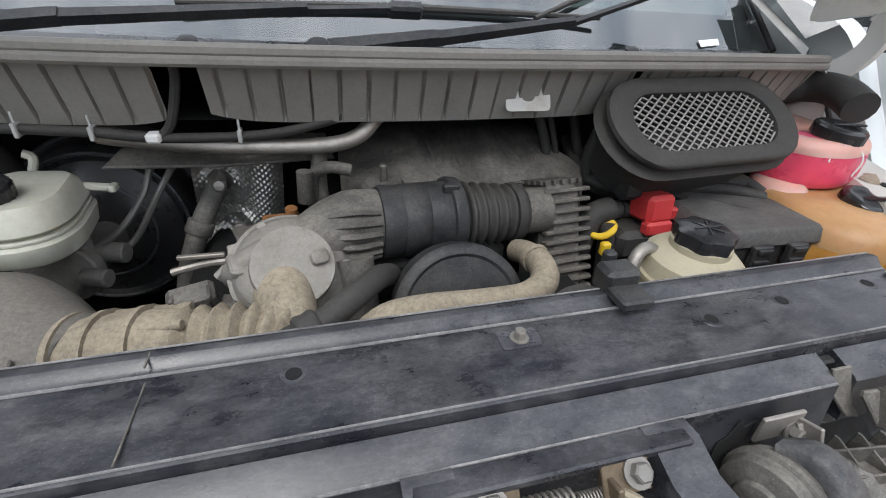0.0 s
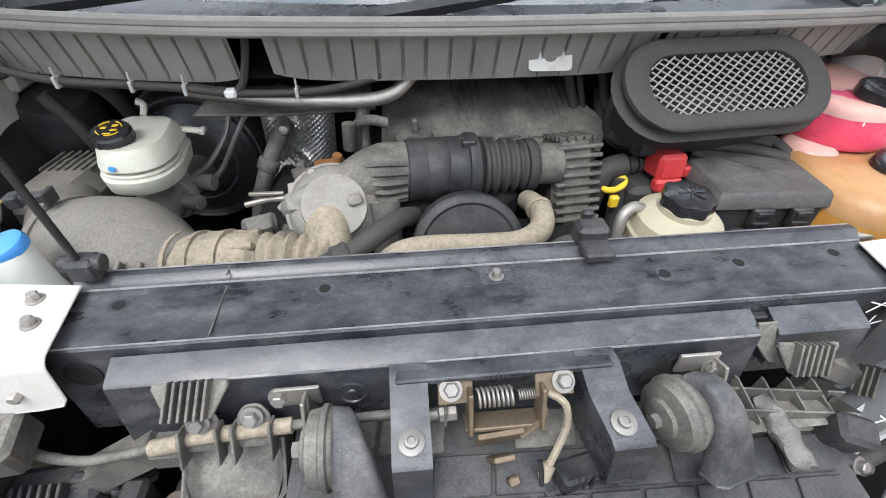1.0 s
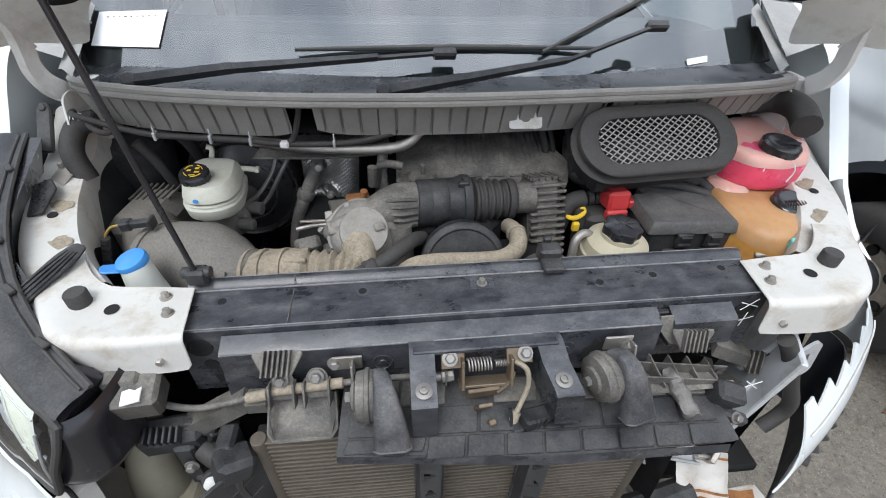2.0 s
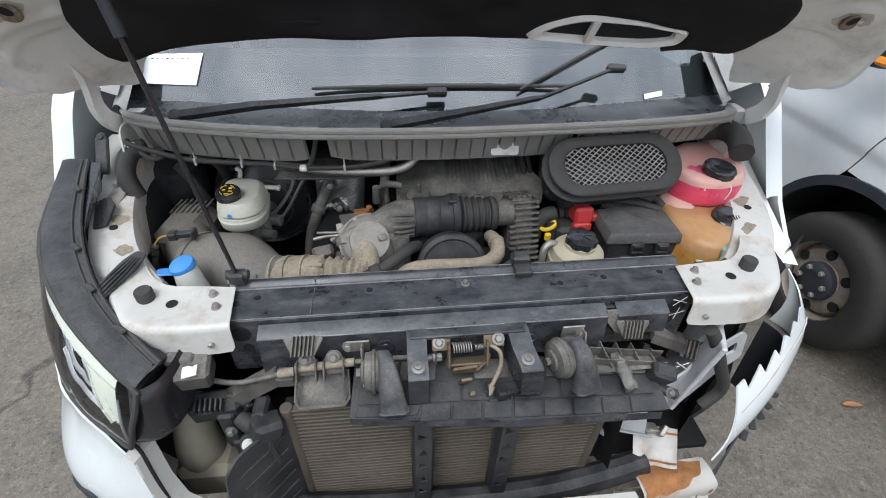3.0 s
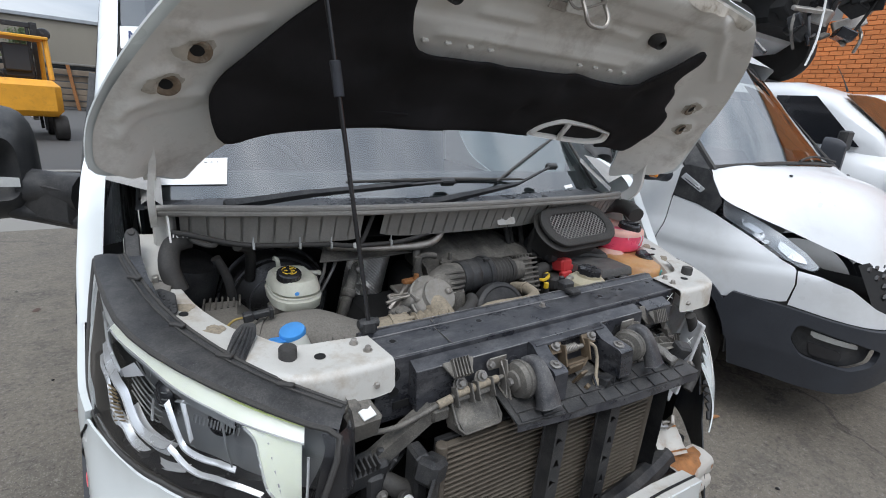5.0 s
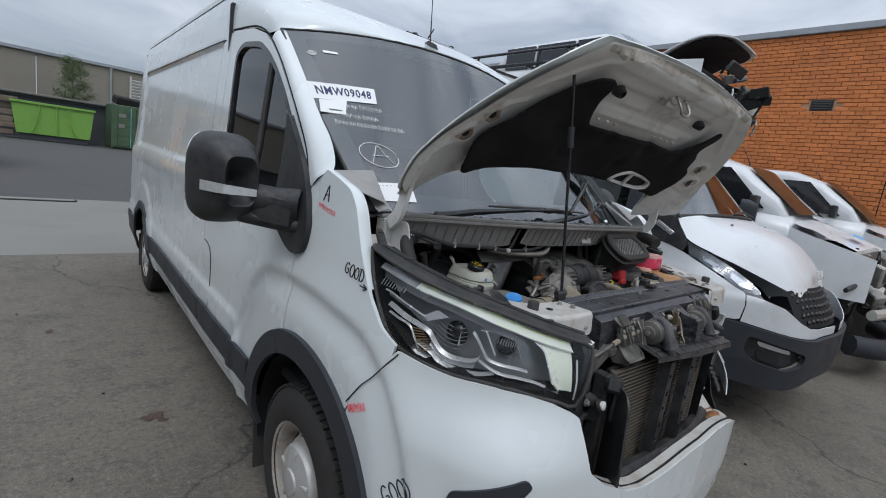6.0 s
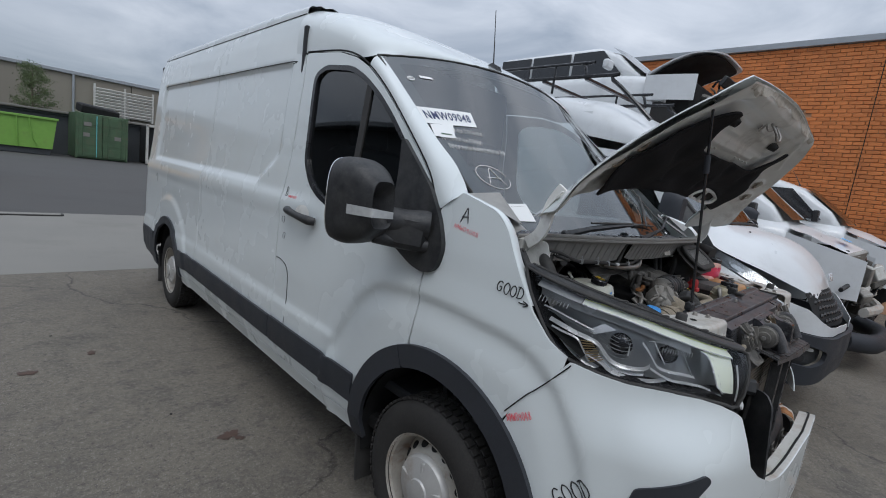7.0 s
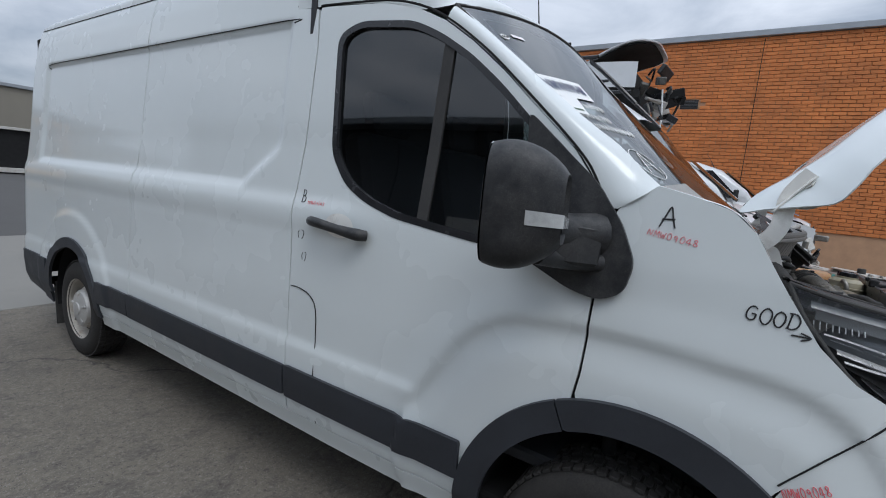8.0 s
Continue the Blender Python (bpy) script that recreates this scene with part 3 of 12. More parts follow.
def sheet(outer, fn, step=0.02, holes=(), thick=0.0, step_v=None):
    """A pressed panel: the flat outline with its holes, meshed evenly, bent by fn(u, v) -> x, y, z and given thickness."""
    a = np.array(outer, float)
    sv = step_v or step
    lo, hi = a.min(0), a.max(0)
    nu, nv = max(2, int(math.ceil((hi[0] - lo[0]) / step))), max(2, int(math.ceil((hi[1] - lo[1]) / sv)))
    us, vs = np.linspace(lo[0], hi[0], nu + 1), np.linspace(lo[1], hi[1], nv + 1)
    cu, cv = np.meshgrid((us[:-1] + us[1:]) / 2, (vs[:-1] + vs[1:]) / 2)
    keep = inside(cu, cv, outer)
    for h in holes:
        keep &= ~inside(cu, cv, h)
    pad = np.pad(keep, 1)
    full = pad[:-1, :-1] & pad[1:, :-1] & pad[:-1, 1:] & pad[1:, 1:]
    some = pad[:-1, :-1] | pad[1:, :-1] | pad[:-1, 1:] | pad[1:, 1:]
    gu, gv = np.meshgrid(us, vs)
    p = np.stack([gu, gv], -1).reshape(-1, 2)
    edge = (some & ~full).reshape(-1)
    p[edge] = snap(p[edge], [outer, *holes])
    use = np.flatnonzero(some.reshape(-1))
    renum = np.full(len(p), -1)
    renum[use] = np.arange(len(use))
    w = nu + 1
    quads = [(renum[j * w + i], renum[j * w + i + 1], renum[(j + 1) * w + i + 1], renum[(j + 1) * w + i]) for j, i in zip(*np.nonzero(keep))]
    pts = [Vector(fn(u, v)) for u, v in p[use]]
    g = Geo()
    if not thick:
        return g.add(pts, quads)
    nrm = [Vector() for _ in pts]
    count = {}
    for q in quads:
        n = (pts[q[2]] - pts[q[0]]).cross(pts[q[3]] - pts[q[1]])
        for i in q:
            nrm[i] += n
        for i in range(4):
            count[q[i], q[(i + 1) % 4]] = 1
    back = [p_ - n.normalized() * thick if n.length else p_ for p_, n in zip(pts, nrm)]
    k = len(pts)
    rim = [(b, a_, a_ + k, b + k) for a_, b in count if (b, a_) not in count]
    return g.add(pts + back, quads + [tuple(i + k for i in q[::-1]) for q in quads] + rim)


PLACE = {}


def part(name, g, material, parent=None, label="", sharp=38):
    """Links one mesh under a thing or a part. Returns the object."""
    c = Vector(np.mean(np.array([tuple(p) for p in g.v]), 0))
    me = bpy.data.meshes.new(name)
    me.from_pydata([Vector(p) - c for p in g.v], [], g.f)
    me.validate()
    me.polygons.foreach_set("use_smooth", [True] * len(me.polygons))
    me.set_sharp_from_angle(angle=radians(sharp))
    me.materials.append(material)
    ob = new(name, me)
    ob.location = c
    if parent is not None:
        ob.parent = parent
        ob.matrix_parent_inverse = Matrix.Translation(-PLACE[parent.name])
    PLACE[ob.name] = c
    if label:
        tagged(ob, label)
    return ob


def thing(name, at, label, category, group="", kind=""):
    ob = new(name)
    ob.location = at
    ob.empty_display_size = 0.2
    PLACE[ob.name] = Vector(at)
    return tagged(ob, label, category, group, kind)


def solid(name, g, material, label, category, group="", kind="", sharp=38):
    return tagged(part(name, g, material, None, "", sharp), label, category, group, kind)


def writing(name, text, size, m, material, parent, label="", depth=0.0006, shear=0.0, spacing=1.0):
    """Letters of the built-in font as a mesh, laid in the plane of m."""
    cu = bpy.data.curves.new(name, "FONT")
    cu.body, cu.size, cu.extrude, cu.shear, cu.space_character = text, size, depth, shear, spacing
    cu.align_x, cu.align_y = "CENTER", "CENTER"
    cu.resolution_u = 3
    tmp = bpy.data.objects.new("text", cu)
    me = bpy.data.meshes.new_from_object(tmp)
    bpy.data.objects.remove(tmp)
    bpy.data.curves.remove(cu)
    g = Geo().add([v.co for v in me.vertices], [tuple(p.vertices) for p in me.polygons], m)
    bpy.data.meshes.remove(me)
    return part(name, g, material, parent, label)


def basis(o, x, y):
    """A placing matrix with origin o, its x along x and its y near y."""
    x = Vector(x).normalized()
    z = x.cross(Vector(y)).normalized()
    y = z.cross(x)
    return Matrix(((x.x, y.x, z.x, o[0]), (x.y, y.y, z.y, o[1]), (x.z, y.z, z.z, o[2]), (0, 0, 0, 1)))

# ---------------------------------------------------------------- ground and buildings
WALL_X, WALL_TOP = 11.1, 5.62
g = Geo().grid(lambda u, v: (-160 + 320 * u, -160 + 320 * v, 0.0), 16, 16)
solid("ground", g, YARD, "worn grey-brown concrete yard with cracks and oil stains", "ground", kind="structure")
# pale slab and dark apron lie a few millimetres proud of the yard, with a stepped joint between them
g = Geo().box((-20, 7.86, -0.045), (59.8, 4.64, 0.1), 0.004, rot=(0, 0, 2.2))
solid("pavement", g, PALE_SLAB, "pale concrete slab across the yard", "pavement", kind="structure")
g = Geo().box((-10.4, 25.53, -0.046), (70, 29.9, 0.1), 0.004, rot=(0, 0, 2.2))
solid("road", g, ASPHALT, "dark worn asphalt apron in front of the shed", "road", kind="structure")


def brick_wall():
    """Backing of mortar with a coping and an air vent; the bricks are laid at the end of the file."""
    g = Geo().box((WALL_X + 0.16, 4.0, WALL_TOP / 2), (0.3, 44, WALL_TOP), 0.004)
    w = tagged(part("wall_brick", g, MORTAR), "long orange brick wall with pale mortar joints", "wall", kind="structure")
    part("coping", Geo().box((WALL_X + 0.12, 4.0, WALL_TOP + 0.05), (0.42, 44.1, 0.14), 0.01), COPING, w, "grey metal coping along the wall top")
    v = Geo()
    for k in range(5):
        v.box((WALL_X - 0.008, 2.36, 4.01 + 0.035 * k), (0.02, 0.34, 0.024), 0.003, rot=(0, 25, 0))
    v.box((WALL_X - 0.002, 2.36, 4.08), (0.012, 0.40, 0.22), 0.003)
    part("air_vent", v, BLACK_PLASTIC, w, "small black air vent")
    j = Geo().box((WALL_X - 0.021, 0.98, 2.8), (0.008, 0.016, 5.5), 0.002)
    part("movement_joint", j, UNDERBODY_SHADE, w, "dark vertical movement joint")
    return w


wall_right = brick_wall()


def shed():
    w = thing("shed", (4, 40, 0), "long beige tilt-panel shed with a shallow roof edge", "building")
    # wall runs at a slant behind the yard
    m = pose(0, 39.5, 0, 0, 0, 2.5)
    for k in range(14):
        part("wall_panel", Geo().box((-48 + 7.0 * k, 0, 2.55), (6.95, 0.3, 5.1), 0.02, m), SHED_WALL, w)
    part("roof_edge", Geo().box((0, 1.0, 5.2), (98.4, 2.6, 0.24), 0.03, m), COPING, w)
    part("downpipe", Geo().cyl(m @ Vector((1.3, -0.24, 0)), m @ Vector((1.3, -0.24, 5.1)), 0.07), COPING, w)
    v = Geo()
    for k in range(9):
        v.box((4.1, -0.3, 2.9 + 0.2 * k), (3.3, 0.1, 0.15), 0.01, m, rot=(25, 0, 0))
    for x in (2.4, 4.1, 5.8):
        v.box((x, -0.28, 3.75), (0.12, 0.16, 2.1), 0.01, m)
    part("louvre", v, WHITE_DIRTY, w, "white louvred panel on the shed")
    return w


shed()


def far_hall():
    """The long building across the yard, seen mirrored in the van's glass and paint."""
    w = thing("warehouse", (-15, 4, 0), "long dark metal warehouse across the yard", "building")
    for k in range(10):
        part("wall_panel", Geo().box((-15.3, -26 + 6.0 * k, 3.0), (0.5, 5.96, 6.0), 0.03), FAR_DARK, w)
    part("roof", Geo().box((-17.2, 1, 6.15), (6, 60.5, 0.3), 0.05, rot=(0, 3, 0)), COPING, w)
    for k in range(4):
        part("roller_door", Geo().box((-15.0, -14 + 9 * k, 1.8), (0.12, 4, 3.6), 0.02), CABIN_GREY, w)
        part("window_band", Geo().box((-15.02, -9.6 + 9 * k, 3.2), (0.10, 3.2, 0.9), 0.02), WHITE_DIRTY, w, "pale window band")


far_hall()

# dropped things on the yard
g = Geo().tube([(-1.36, 10.60, 0.030), (-1.40, 10.50, 0.018), (-1.9, 10.46, 0.018), (-4.0, 10.36, 0.018), (-7.0, 10.22, 0.018), (-11.0, 10.05, 0.018)], 0.016, 8, 6)
solid("cable", g, RUBBER, "black cable lying on the pale slab", "cable")
for k, (x, y, r) in enumerate(((-1.62, 1.85, 0.012), (-1.45, 2.62, 0.008), (1.60, -0.42, 0.012), (1.72, 0.15, 0.010), (1.42, -0.75, 0.009), (-2.4, 3.1, 0.010), (-1.9, 4.2, 0.010))):
    g = Geo().lathe([(0.0, -r * 0.4), (r, -r * 0.2), (r * 0.8, r * 0.5), (0.0, r * 0.7)], (x, y, r * 0.4), (0.1, 0.2, 1), 8, wave=lambda a, q: 1 + 0.3 * math.sin(3 * a + q))
    solid("pebble", g, UNDERBODY_SHADE if k % 2 else DUSTY_PLASTIC, "small dark stone on the yard", "stone", group="loose stones")


def leaf(x, y, turn, length):
    m = pose(x, y, 0.004, 0, 0, turn)
    g = Geo().grid(lambda u, v: m @ Vector((length * (u - 0.5), length * 0.16 * math.sin(math.pi * u) ** 0.8 * (2 * v - 1), 0.006 + 0.010 * (2 * v - 1) ** 2 + 0.006 * math.sin(3 * u))), 8, 4)
    return solid("leaf", g, LEAF_DRY, "dry brown leaf lying on the yard", "leaf", group="fallen leaves")


leaf(1.33, -0.28, -28, 0.13)
leaf(1.98, 0.62, -10, 0.10)
leaf(1.08, -0.62, 60, 0.05)


def oil_stain(x, y, r, k):
    g = Geo().lathe([(r, 0), (r * 0.6, 0.0012), (0, 0.0015)], (x, y, 0.004), (0, 0, 1), 40, wave=lambda a, q: 1 + 0.28 * math.sin(2 * a + k) + 0.16 * math.sin(5 * a + 2 * k) + 0.10 * math.sin(11 * a + k))
    solid("oil_stain", g, OIL_STAIN, "dried red-brown oil stain on the concrete", "stain", group="oil stains")


for x, y, r, k in ((-1.25, 2.245, 0.045, 1), (-1.21, 2.19, 0.022, 3), (-2.05, 3.55, 0.04, 2), (-1.70, 3.75, 0.03, 5)):
    oil_stain(x, y, r, k)

# ---------------------------------------------------------------- the white delivery van
VAN = thing("delivery_van", (0, 2.9, 0), "white high-roof delivery van with open bonnet and stripped front", "van")

# plan of the body's flank at waist height, from the door forward round the nose to the middle
PLAN = spline([(0.992, 1.25, 0), (0.99, 1.0, 0), (0.985, 0.8, 0), (0.976, 0.6, 0), (0.965, 0.46, 0), (0.943, 0.32, 0), (0.908, 0.21, 0), (0.85, 0.125, 0),
               (0.77, 0.07, 0), (0.66, 0.03, 0), (0.5, -0.01, 0), (0.3, -0.04, 0), (0.0, -0.055, 0)], 8)
_s = [1.25]
for _a, _b in zip(PLAN, PLAN[1:]):
    _s.append(_s[-1] - (_b - _a).length)
PLAN_S, PLAN_X, PLAN_Y = np.array(_s[::-1]), np.array([p.x for p in PLAN][::-1]), np.array([p.y for p in PLAN][::-1])
LEAN_Z = [0.2, 0.36, 0.46, 0.6, 0.95, 1.2, 1.32, 1.47, 1.6, 1.9, 2.15, 2.3, 2.4, 2.46]
LEAN_X = [-0.075, -0.045, -0.012, 0.0, 0.002, -0.004, -0.012, -0.03, -0.045, -0.068, -0.092, -0.115, -0.14, -0.165]


def step01(x, a, b):
    t = min(1.0, max(0.0, (x - a) / (b - a)))
    return t * t * (3 - 2 * t)


# the swage line that arches over the front wheel
FLARE = curve2([(1.66, 0.762), (1.585, 0.866), (1.526, 0.963), (1.428, 1.057), (1.334, 1.104), (1.158, 1.127), (1.0, 1.131), (0.8, 1.119), (0.629, 1.100), (0.54, 1.066), (0.46, 1.0), (0.36, 0.84), (0.30, 0.66)], 18)
FLARE_A = np.array(FLARE)
WHEEL_Y, WHEEL_Z, WHEEL_R, WHEELBASE = 0.965, 0.352, 0.352, 3.78
ARCH_C, ARCH_R = (0.945, 0.425), 0.515


def flare_depth(s, z):
    """How far the skin stands out inside the wheel swage."""
    if s > 1.8 or z > 1.25:
        return 0.0
    d = FLARE_A - (s, z)
    r = np.hypot(d[:, 0], d[:, 1])
    k = int(r.argmin())
    dist = r[k]
    c = math.hypot(s - 0.95, z - 0.45)
    ck = math.hypot(FLARE_A[k, 0] - 0.95, FLARE_A[k, 1] - 0.45)
    sign = 1 if c < ck else -1
    d_ = sign * dist
    return 0.010 * step01(d_, -0.12, 0.0) * (1 - step01(d_, 0.0, 0.020)) + 0.014 * step01(d_, 0.030, 0.14)


def nose_in(s, z):
    """The bumper's top edge leans back towards the lamp."""
    return float(np.interp(s, [-0.42, -0.30, -0.13, -0.05, 0.07, 0.20, 0.30, 0.42, 0.50], [0.0, 0.015, 0.033, 0.055, 0.072, 0.066, 0.046, 0.012, 0.0])) * step01(z, 0.86, 1.07)


def flank(s, z, out=0.0):
    """A point of the van's right-hand skin: s runs along the body (y behind the nose), z is height."""
    lean = float(np.interp(z, LEAN_Z, LEAN_X))
    if s >= 1.25:
        x, y, nx, ny = 0.992 + 0.012 * step01(s, 1.25, 2.2), s, 1.0, 0.0
    else:
        x, y = float(np.interp(s, PLAN_S, PLAN_X)), float(np.interp(s, PLAN_S, PLAN_Y))
        e = 0.02
        dx = float(np.interp(s + e, PLAN_S, PLAN_X) - np.interp(s - e, PLAN_S, PLAN_X))
        dy = float(np.interp(s + e, PLAN_S, PLAN_Y) - np.interp(s - e, PLAN_S, PLAN_Y))
        l = math.hypot(dx, dy) or 1
        nx, ny = dy / l, -dx / l
    o = out + lean + flare_depth(s, z) - nose_in(s, z)
    if s > 1.62:
        # pressed field of the load space, waist crease and lower crease
        front = 2.52 + 0.24 * step01(z, 1.62, 1.38)
        field = step01(z, 1.395, 1.425) * (1 - step01(z, 2.115, 2.145)) * step01(s, front, front + 0.035) * (1 - step01(s, 5.42, 5.46))
        o -= 0.016 * field
        o += 0.011 * (1 - step01(z, 0.745, 0.785)) * step01(s, 1.62, 1.70)
        o += 0.010 * step01(z, 1.22, 1.30) * (1 - step01(z, 1.33, 1.41)) * step01(s, 1.8, 2.2)
        r = math.hypot(s - WHEEL_Y - WHEELBASE, (z - 0.45) * 1.05)
        o += 0.014 * (1 - step01(r, 0.62, 0.67))
    o -= 0.16 * step01(s, 5.70, 5.86) ** 2
    return (-(x + o * nx), y + o * ny, z)


def arc(c, r, a0, a1, n=20):
    return [(c[0] + r * math.cos(radians(a0 + (a1 - a0) * k / n)), c[1] + r * math.sin(radians(a0 + (a1 - a0) * k / n))) for k in range(n + 1)]


def flip(g):
    h = Geo()
    h.v, h.f = g.v, [f[::-1] for f in g.f]
    return h


def skin(name, outline, material=None, holes=(), step=0.018, thick=0.012, out=0.0, label="", both=False, parent=None):
    g = sheet(outline, lambda a, b: flank(a, b, out), step, holes, -thick)
    ob = part(name, flip(g), material or WHITE, parent or VAN, label)
    if both:
        part(name, g.mirrored(), material or WHITE, parent or VAN, label)
    return ob


REAR_C = (WHEEL_Y + WHEELBASE - 0.005, 0.40)
REAR_ARCH = arc(REAR_C, 0.475, 14, 176, 24)
front_top = [(1.118, 0.828), (1.093, 1.0), (1.088, 1.24), (1.09, 1.40), (1.062, 1.471), (0.972, 1.538), (0.874, 1.514), (0.798, 1.490), (0.742, 1.440), (0.70, 1.37), (0.659, 1.305), (0.59, 1.205), (0.52, 1.14), (0.44, 1.098)]
fender_line = front_top + [(0.509, 1.003), (0.60, 0.872), (0.630, 0.831)] + arc(ARCH_C, ARCH_R, 128, 62, 14)
skin("front_fender", fender_line, both=True, label="white front fender with marker notes")
door_line = [(2.345, 0.435), (2.36, 0.77), (2.362, 1.1), (2.372, 1.385), (2.352, 1.615), (2.345, 2.0), (2.36, 2.168), (2.30, 2.166), (2.0, 2.140), (1.84, 2.10), (1.72, 2.045), (1.60, 1.965), (1.475, 1.865),
             (1.21, 1.625), (1.135, 1.53), (1.100, 1.45), (1.096, 1.24), (1.101, 1.0), (1.126, 0.832)] + arc(ARCH_C, ARCH_R, 60, 8, 12)[1:] + [(1.462, 0.435)]
window_line = rounded([(2.195, 1.58), (2.232, 2.045), (2.12, 2.087), (1.86, 2.062), (1.73, 2.005), (1.60, 1.925), (1.475, 1.825), (1.22, 1.585), (1.14, 1.48), (1.14, 1.30), (1.50, 1.315), (1.83, 1.353), (1.99, 1.40), (2.10, 1.46)], 0.05)
flap_line = curve2([(2.35, 1.005), (2.30, 1.005), (2.23, 0.985), (2.19, 0.93), (2.182, 0.78)], 5) + [(2.176, 0.66), (2.165, 0.435), (2.345, 0.435), (2.36, 0.77)]
door = skin("cab_door", door_line, holes=[window_line], label="white cab door with wide black window frame", both=False)
g = sheet(door_line, lambda a, b: flank(a, b), 0.03, [window_line], -0.012)
part("cab_door", g.mirrored(), WHITE, VAN)
mid_line = [(2.355, 0.435), (3.852, 0.435), (3.856, 1.41), (3.83, 2.425), (2.512, 2.425), (2.505, 2.18), (2.372, 2.168), (2.352, 2.0), (2.360, 1.615), (2.380, 1.385), (2.370, 1.1)]
skin("side_panel", mid_line, step=0.022, both=True, label="white load-space side panel with pressed recess")
rear_line = [(3.858, 0.435), (4.18, 0.435)] + REAR_ARCH[::-1][0:0] + [(REAR_C[0] - 0.475, 0.435)] + REAR_ARCH[::-1] + [(REAR_C[0] + 0.475, 0.48), (5.83, 0.48), (5.86, 1.2), (5.84, 2.0), (5.78, 2.425), (3.836, 2.425), (3.862, 1.41)]
skin("rear_quarter", rear_line, step=0.022, both=True, label="white rear quarter panel")

# joints drawn by real gaps: dark backing behind the skin
for s0, s1, z0, z1, n in ((1.02, 1.16, 0.84, 1.49, 8), (2.30, 2.42, 0.40, 2.2, 12), (3.80, 3.90, 0.40, 2.43, 12)):
    part("door_seal", flip(sheet([(s0, z0), (s1, z0), (s1, z1), (s0, z1)], lambda a, b: flank(a, b, -0.014), 0.05)), UNDERBODY_SHADE, VAN)

# fuel flap, strip, sill
g = Geo()
for a, b in zip(flap_line[:-3], flap_line[1:-2]):
    p, q = Vector(flank(*a, 0.0015)), Vector(flank(*b, 0.0015))
    g.cyl(p, q, 0.0022, 6)
part("fuel_flap_joint", g, UNDERBODY_SHADE, door)
for name, s0, s1, out in (("door_side_strip", 1.452, 2.345, 0.006), ("side_strip", 2.357, 3.851, 0.006), ("rear_side_strip", 3.859, 4.275, 0.006)):
    o = rounded([(s0, 0.512), (s1, 0.510), (s1, 0.655), (s0, 0.650)], 0.008)
    skin(name, o, TRIM_PLASTIC, thick=0.014, out=out + 0.012, label="dark grey plastic side strip")
    part(name, sheet(o, lambda a, b: flank(a, b, 0.018), 0.05, (), -0.014).mirrored(), TRIM_PLASTIC, VAN)
skin("sill", [(1.47, 0.345), (4.30, 0.345), (4.285, 0.428), (1.47, 0.428)], thick=0.03, both=True, label="white painted sill")
ring = arc(ARCH_C, ARCH_R + 0.004, -6, 196, 44) + arc(ARCH_C, ARCH_R - 0.085, 196, -6, 40)
front_ring = [p for p in arc(ARCH_C, ARCH_R + 0.006, 66.0, -8, 18)] + [p for p in arc(ARCH_C, ARCH_R - 0.085, -8, 66.0, 18)]
skin("wheel_arch_trim", front_ring, TRIM_PLASTIC, thick=0.02, out=0.018, step=0.012, label="dark grey plastic wheel arch trim", both=True)
front_ring = [p for p in arc(ARCH_C, ARCH_R + 0.006, 200, 66.6, 30)] + [p for p in arc(ARCH_C, ARCH_R - 0.085, 66.6, 200, 30)]
skin("wheel_arch_trim", front_ring, TRIM_PLASTIC, thick=0.02, out=0.018, step=0.012, both=True)
rr = arc(REAR_C, 0.482, 0, 180, 40) + arc(REAR_C, 0.41, 180, 0, 40)
skin("wheel_arch_trim", rr, TRIM_PLASTIC, thick=0.02, out=0.014, step=0.012, both=True)
skin("rear_bumper_corner", [(5.215, 0.30), (5.86, 0.40), (5.86, 0.66), (5.20, 0.66)], TRIM_PLASTIC, thick=0.02, out=0.012, both=True, label="dark grey rear bumper corner")

# body closed from below and behind, dark inside
g = Geo().box((0, 3.4, 0.42), (1.86, 4.2, 0.06), 0.01).box((0, 5.80, 1.4), (1.74, 0.05, 1.95), 0.02)
part("floor_pan", g, UNDERBODY_SHADE, VAN)
g = Geo().box((0, 5.84, 1.42), (1.70, 0.03, 1.9), 0.02)
part("rear_door", g, WHITE, VAN)
g = Geo().box((0, 2.40, 1.35), (1.84, 0.03, 1.95), 0.01)
part("bulkhead", g, CABIN, VAN)


def wheel_house(y):
    g = Geo()

    def f(u, v):
        a = math.pi * (-0.08 + 1.16 * u)
        return (-0.97 + 0.42 * v, y + 0.44 * math.cos(a), 0.40 + 0.44 * math.sin(a))
    g.grid(f, 24, 2)
    g.box((-0.55, y, 0.5), (0.02, 0.9, 0.75), 0.005)
    return g


for y in (WHEEL_Y, WHEEL_Y + WHEELBASE):
    part("wheel_house", wheel_house(y), UNDERBODY_SHADE, VAN)
    part("wheel_house", wheel_house(y).mirrored(), UNDERBODY_SHADE, VAN)


# ---- roof and cab
def roof_section(y):
    zc = float(np.interp(y, [1.60, 1.74, 2.0, 2.25, 2.5, 2.75, 3.2, 5.5, 5.75, 5.86], [2.195, 2.262, 2.375, 2.455, 2.505, 2.525, 2.535, 2.525, 2.49, 2.44]))
    return zc


def screen(u, v, inset=0.0):
    k = 2 * u - 1
    a = abs(k)
    xe = 0.826 + 0.036 * min(1, v * 1.5)
    ye, ze = 0.875 + 0.835 * v, 1.420 + 0.687 * v
    yc, zc = 0.725 + 0.865 * v, 1.428 + 0.772 * v - 0.03 * math.sin(math.pi * v)
    w = a ** 2.1
    return (k * (xe + 0.02), yc + (ye - yc) * w + inset, zc + (ze - zc) * w - inset)


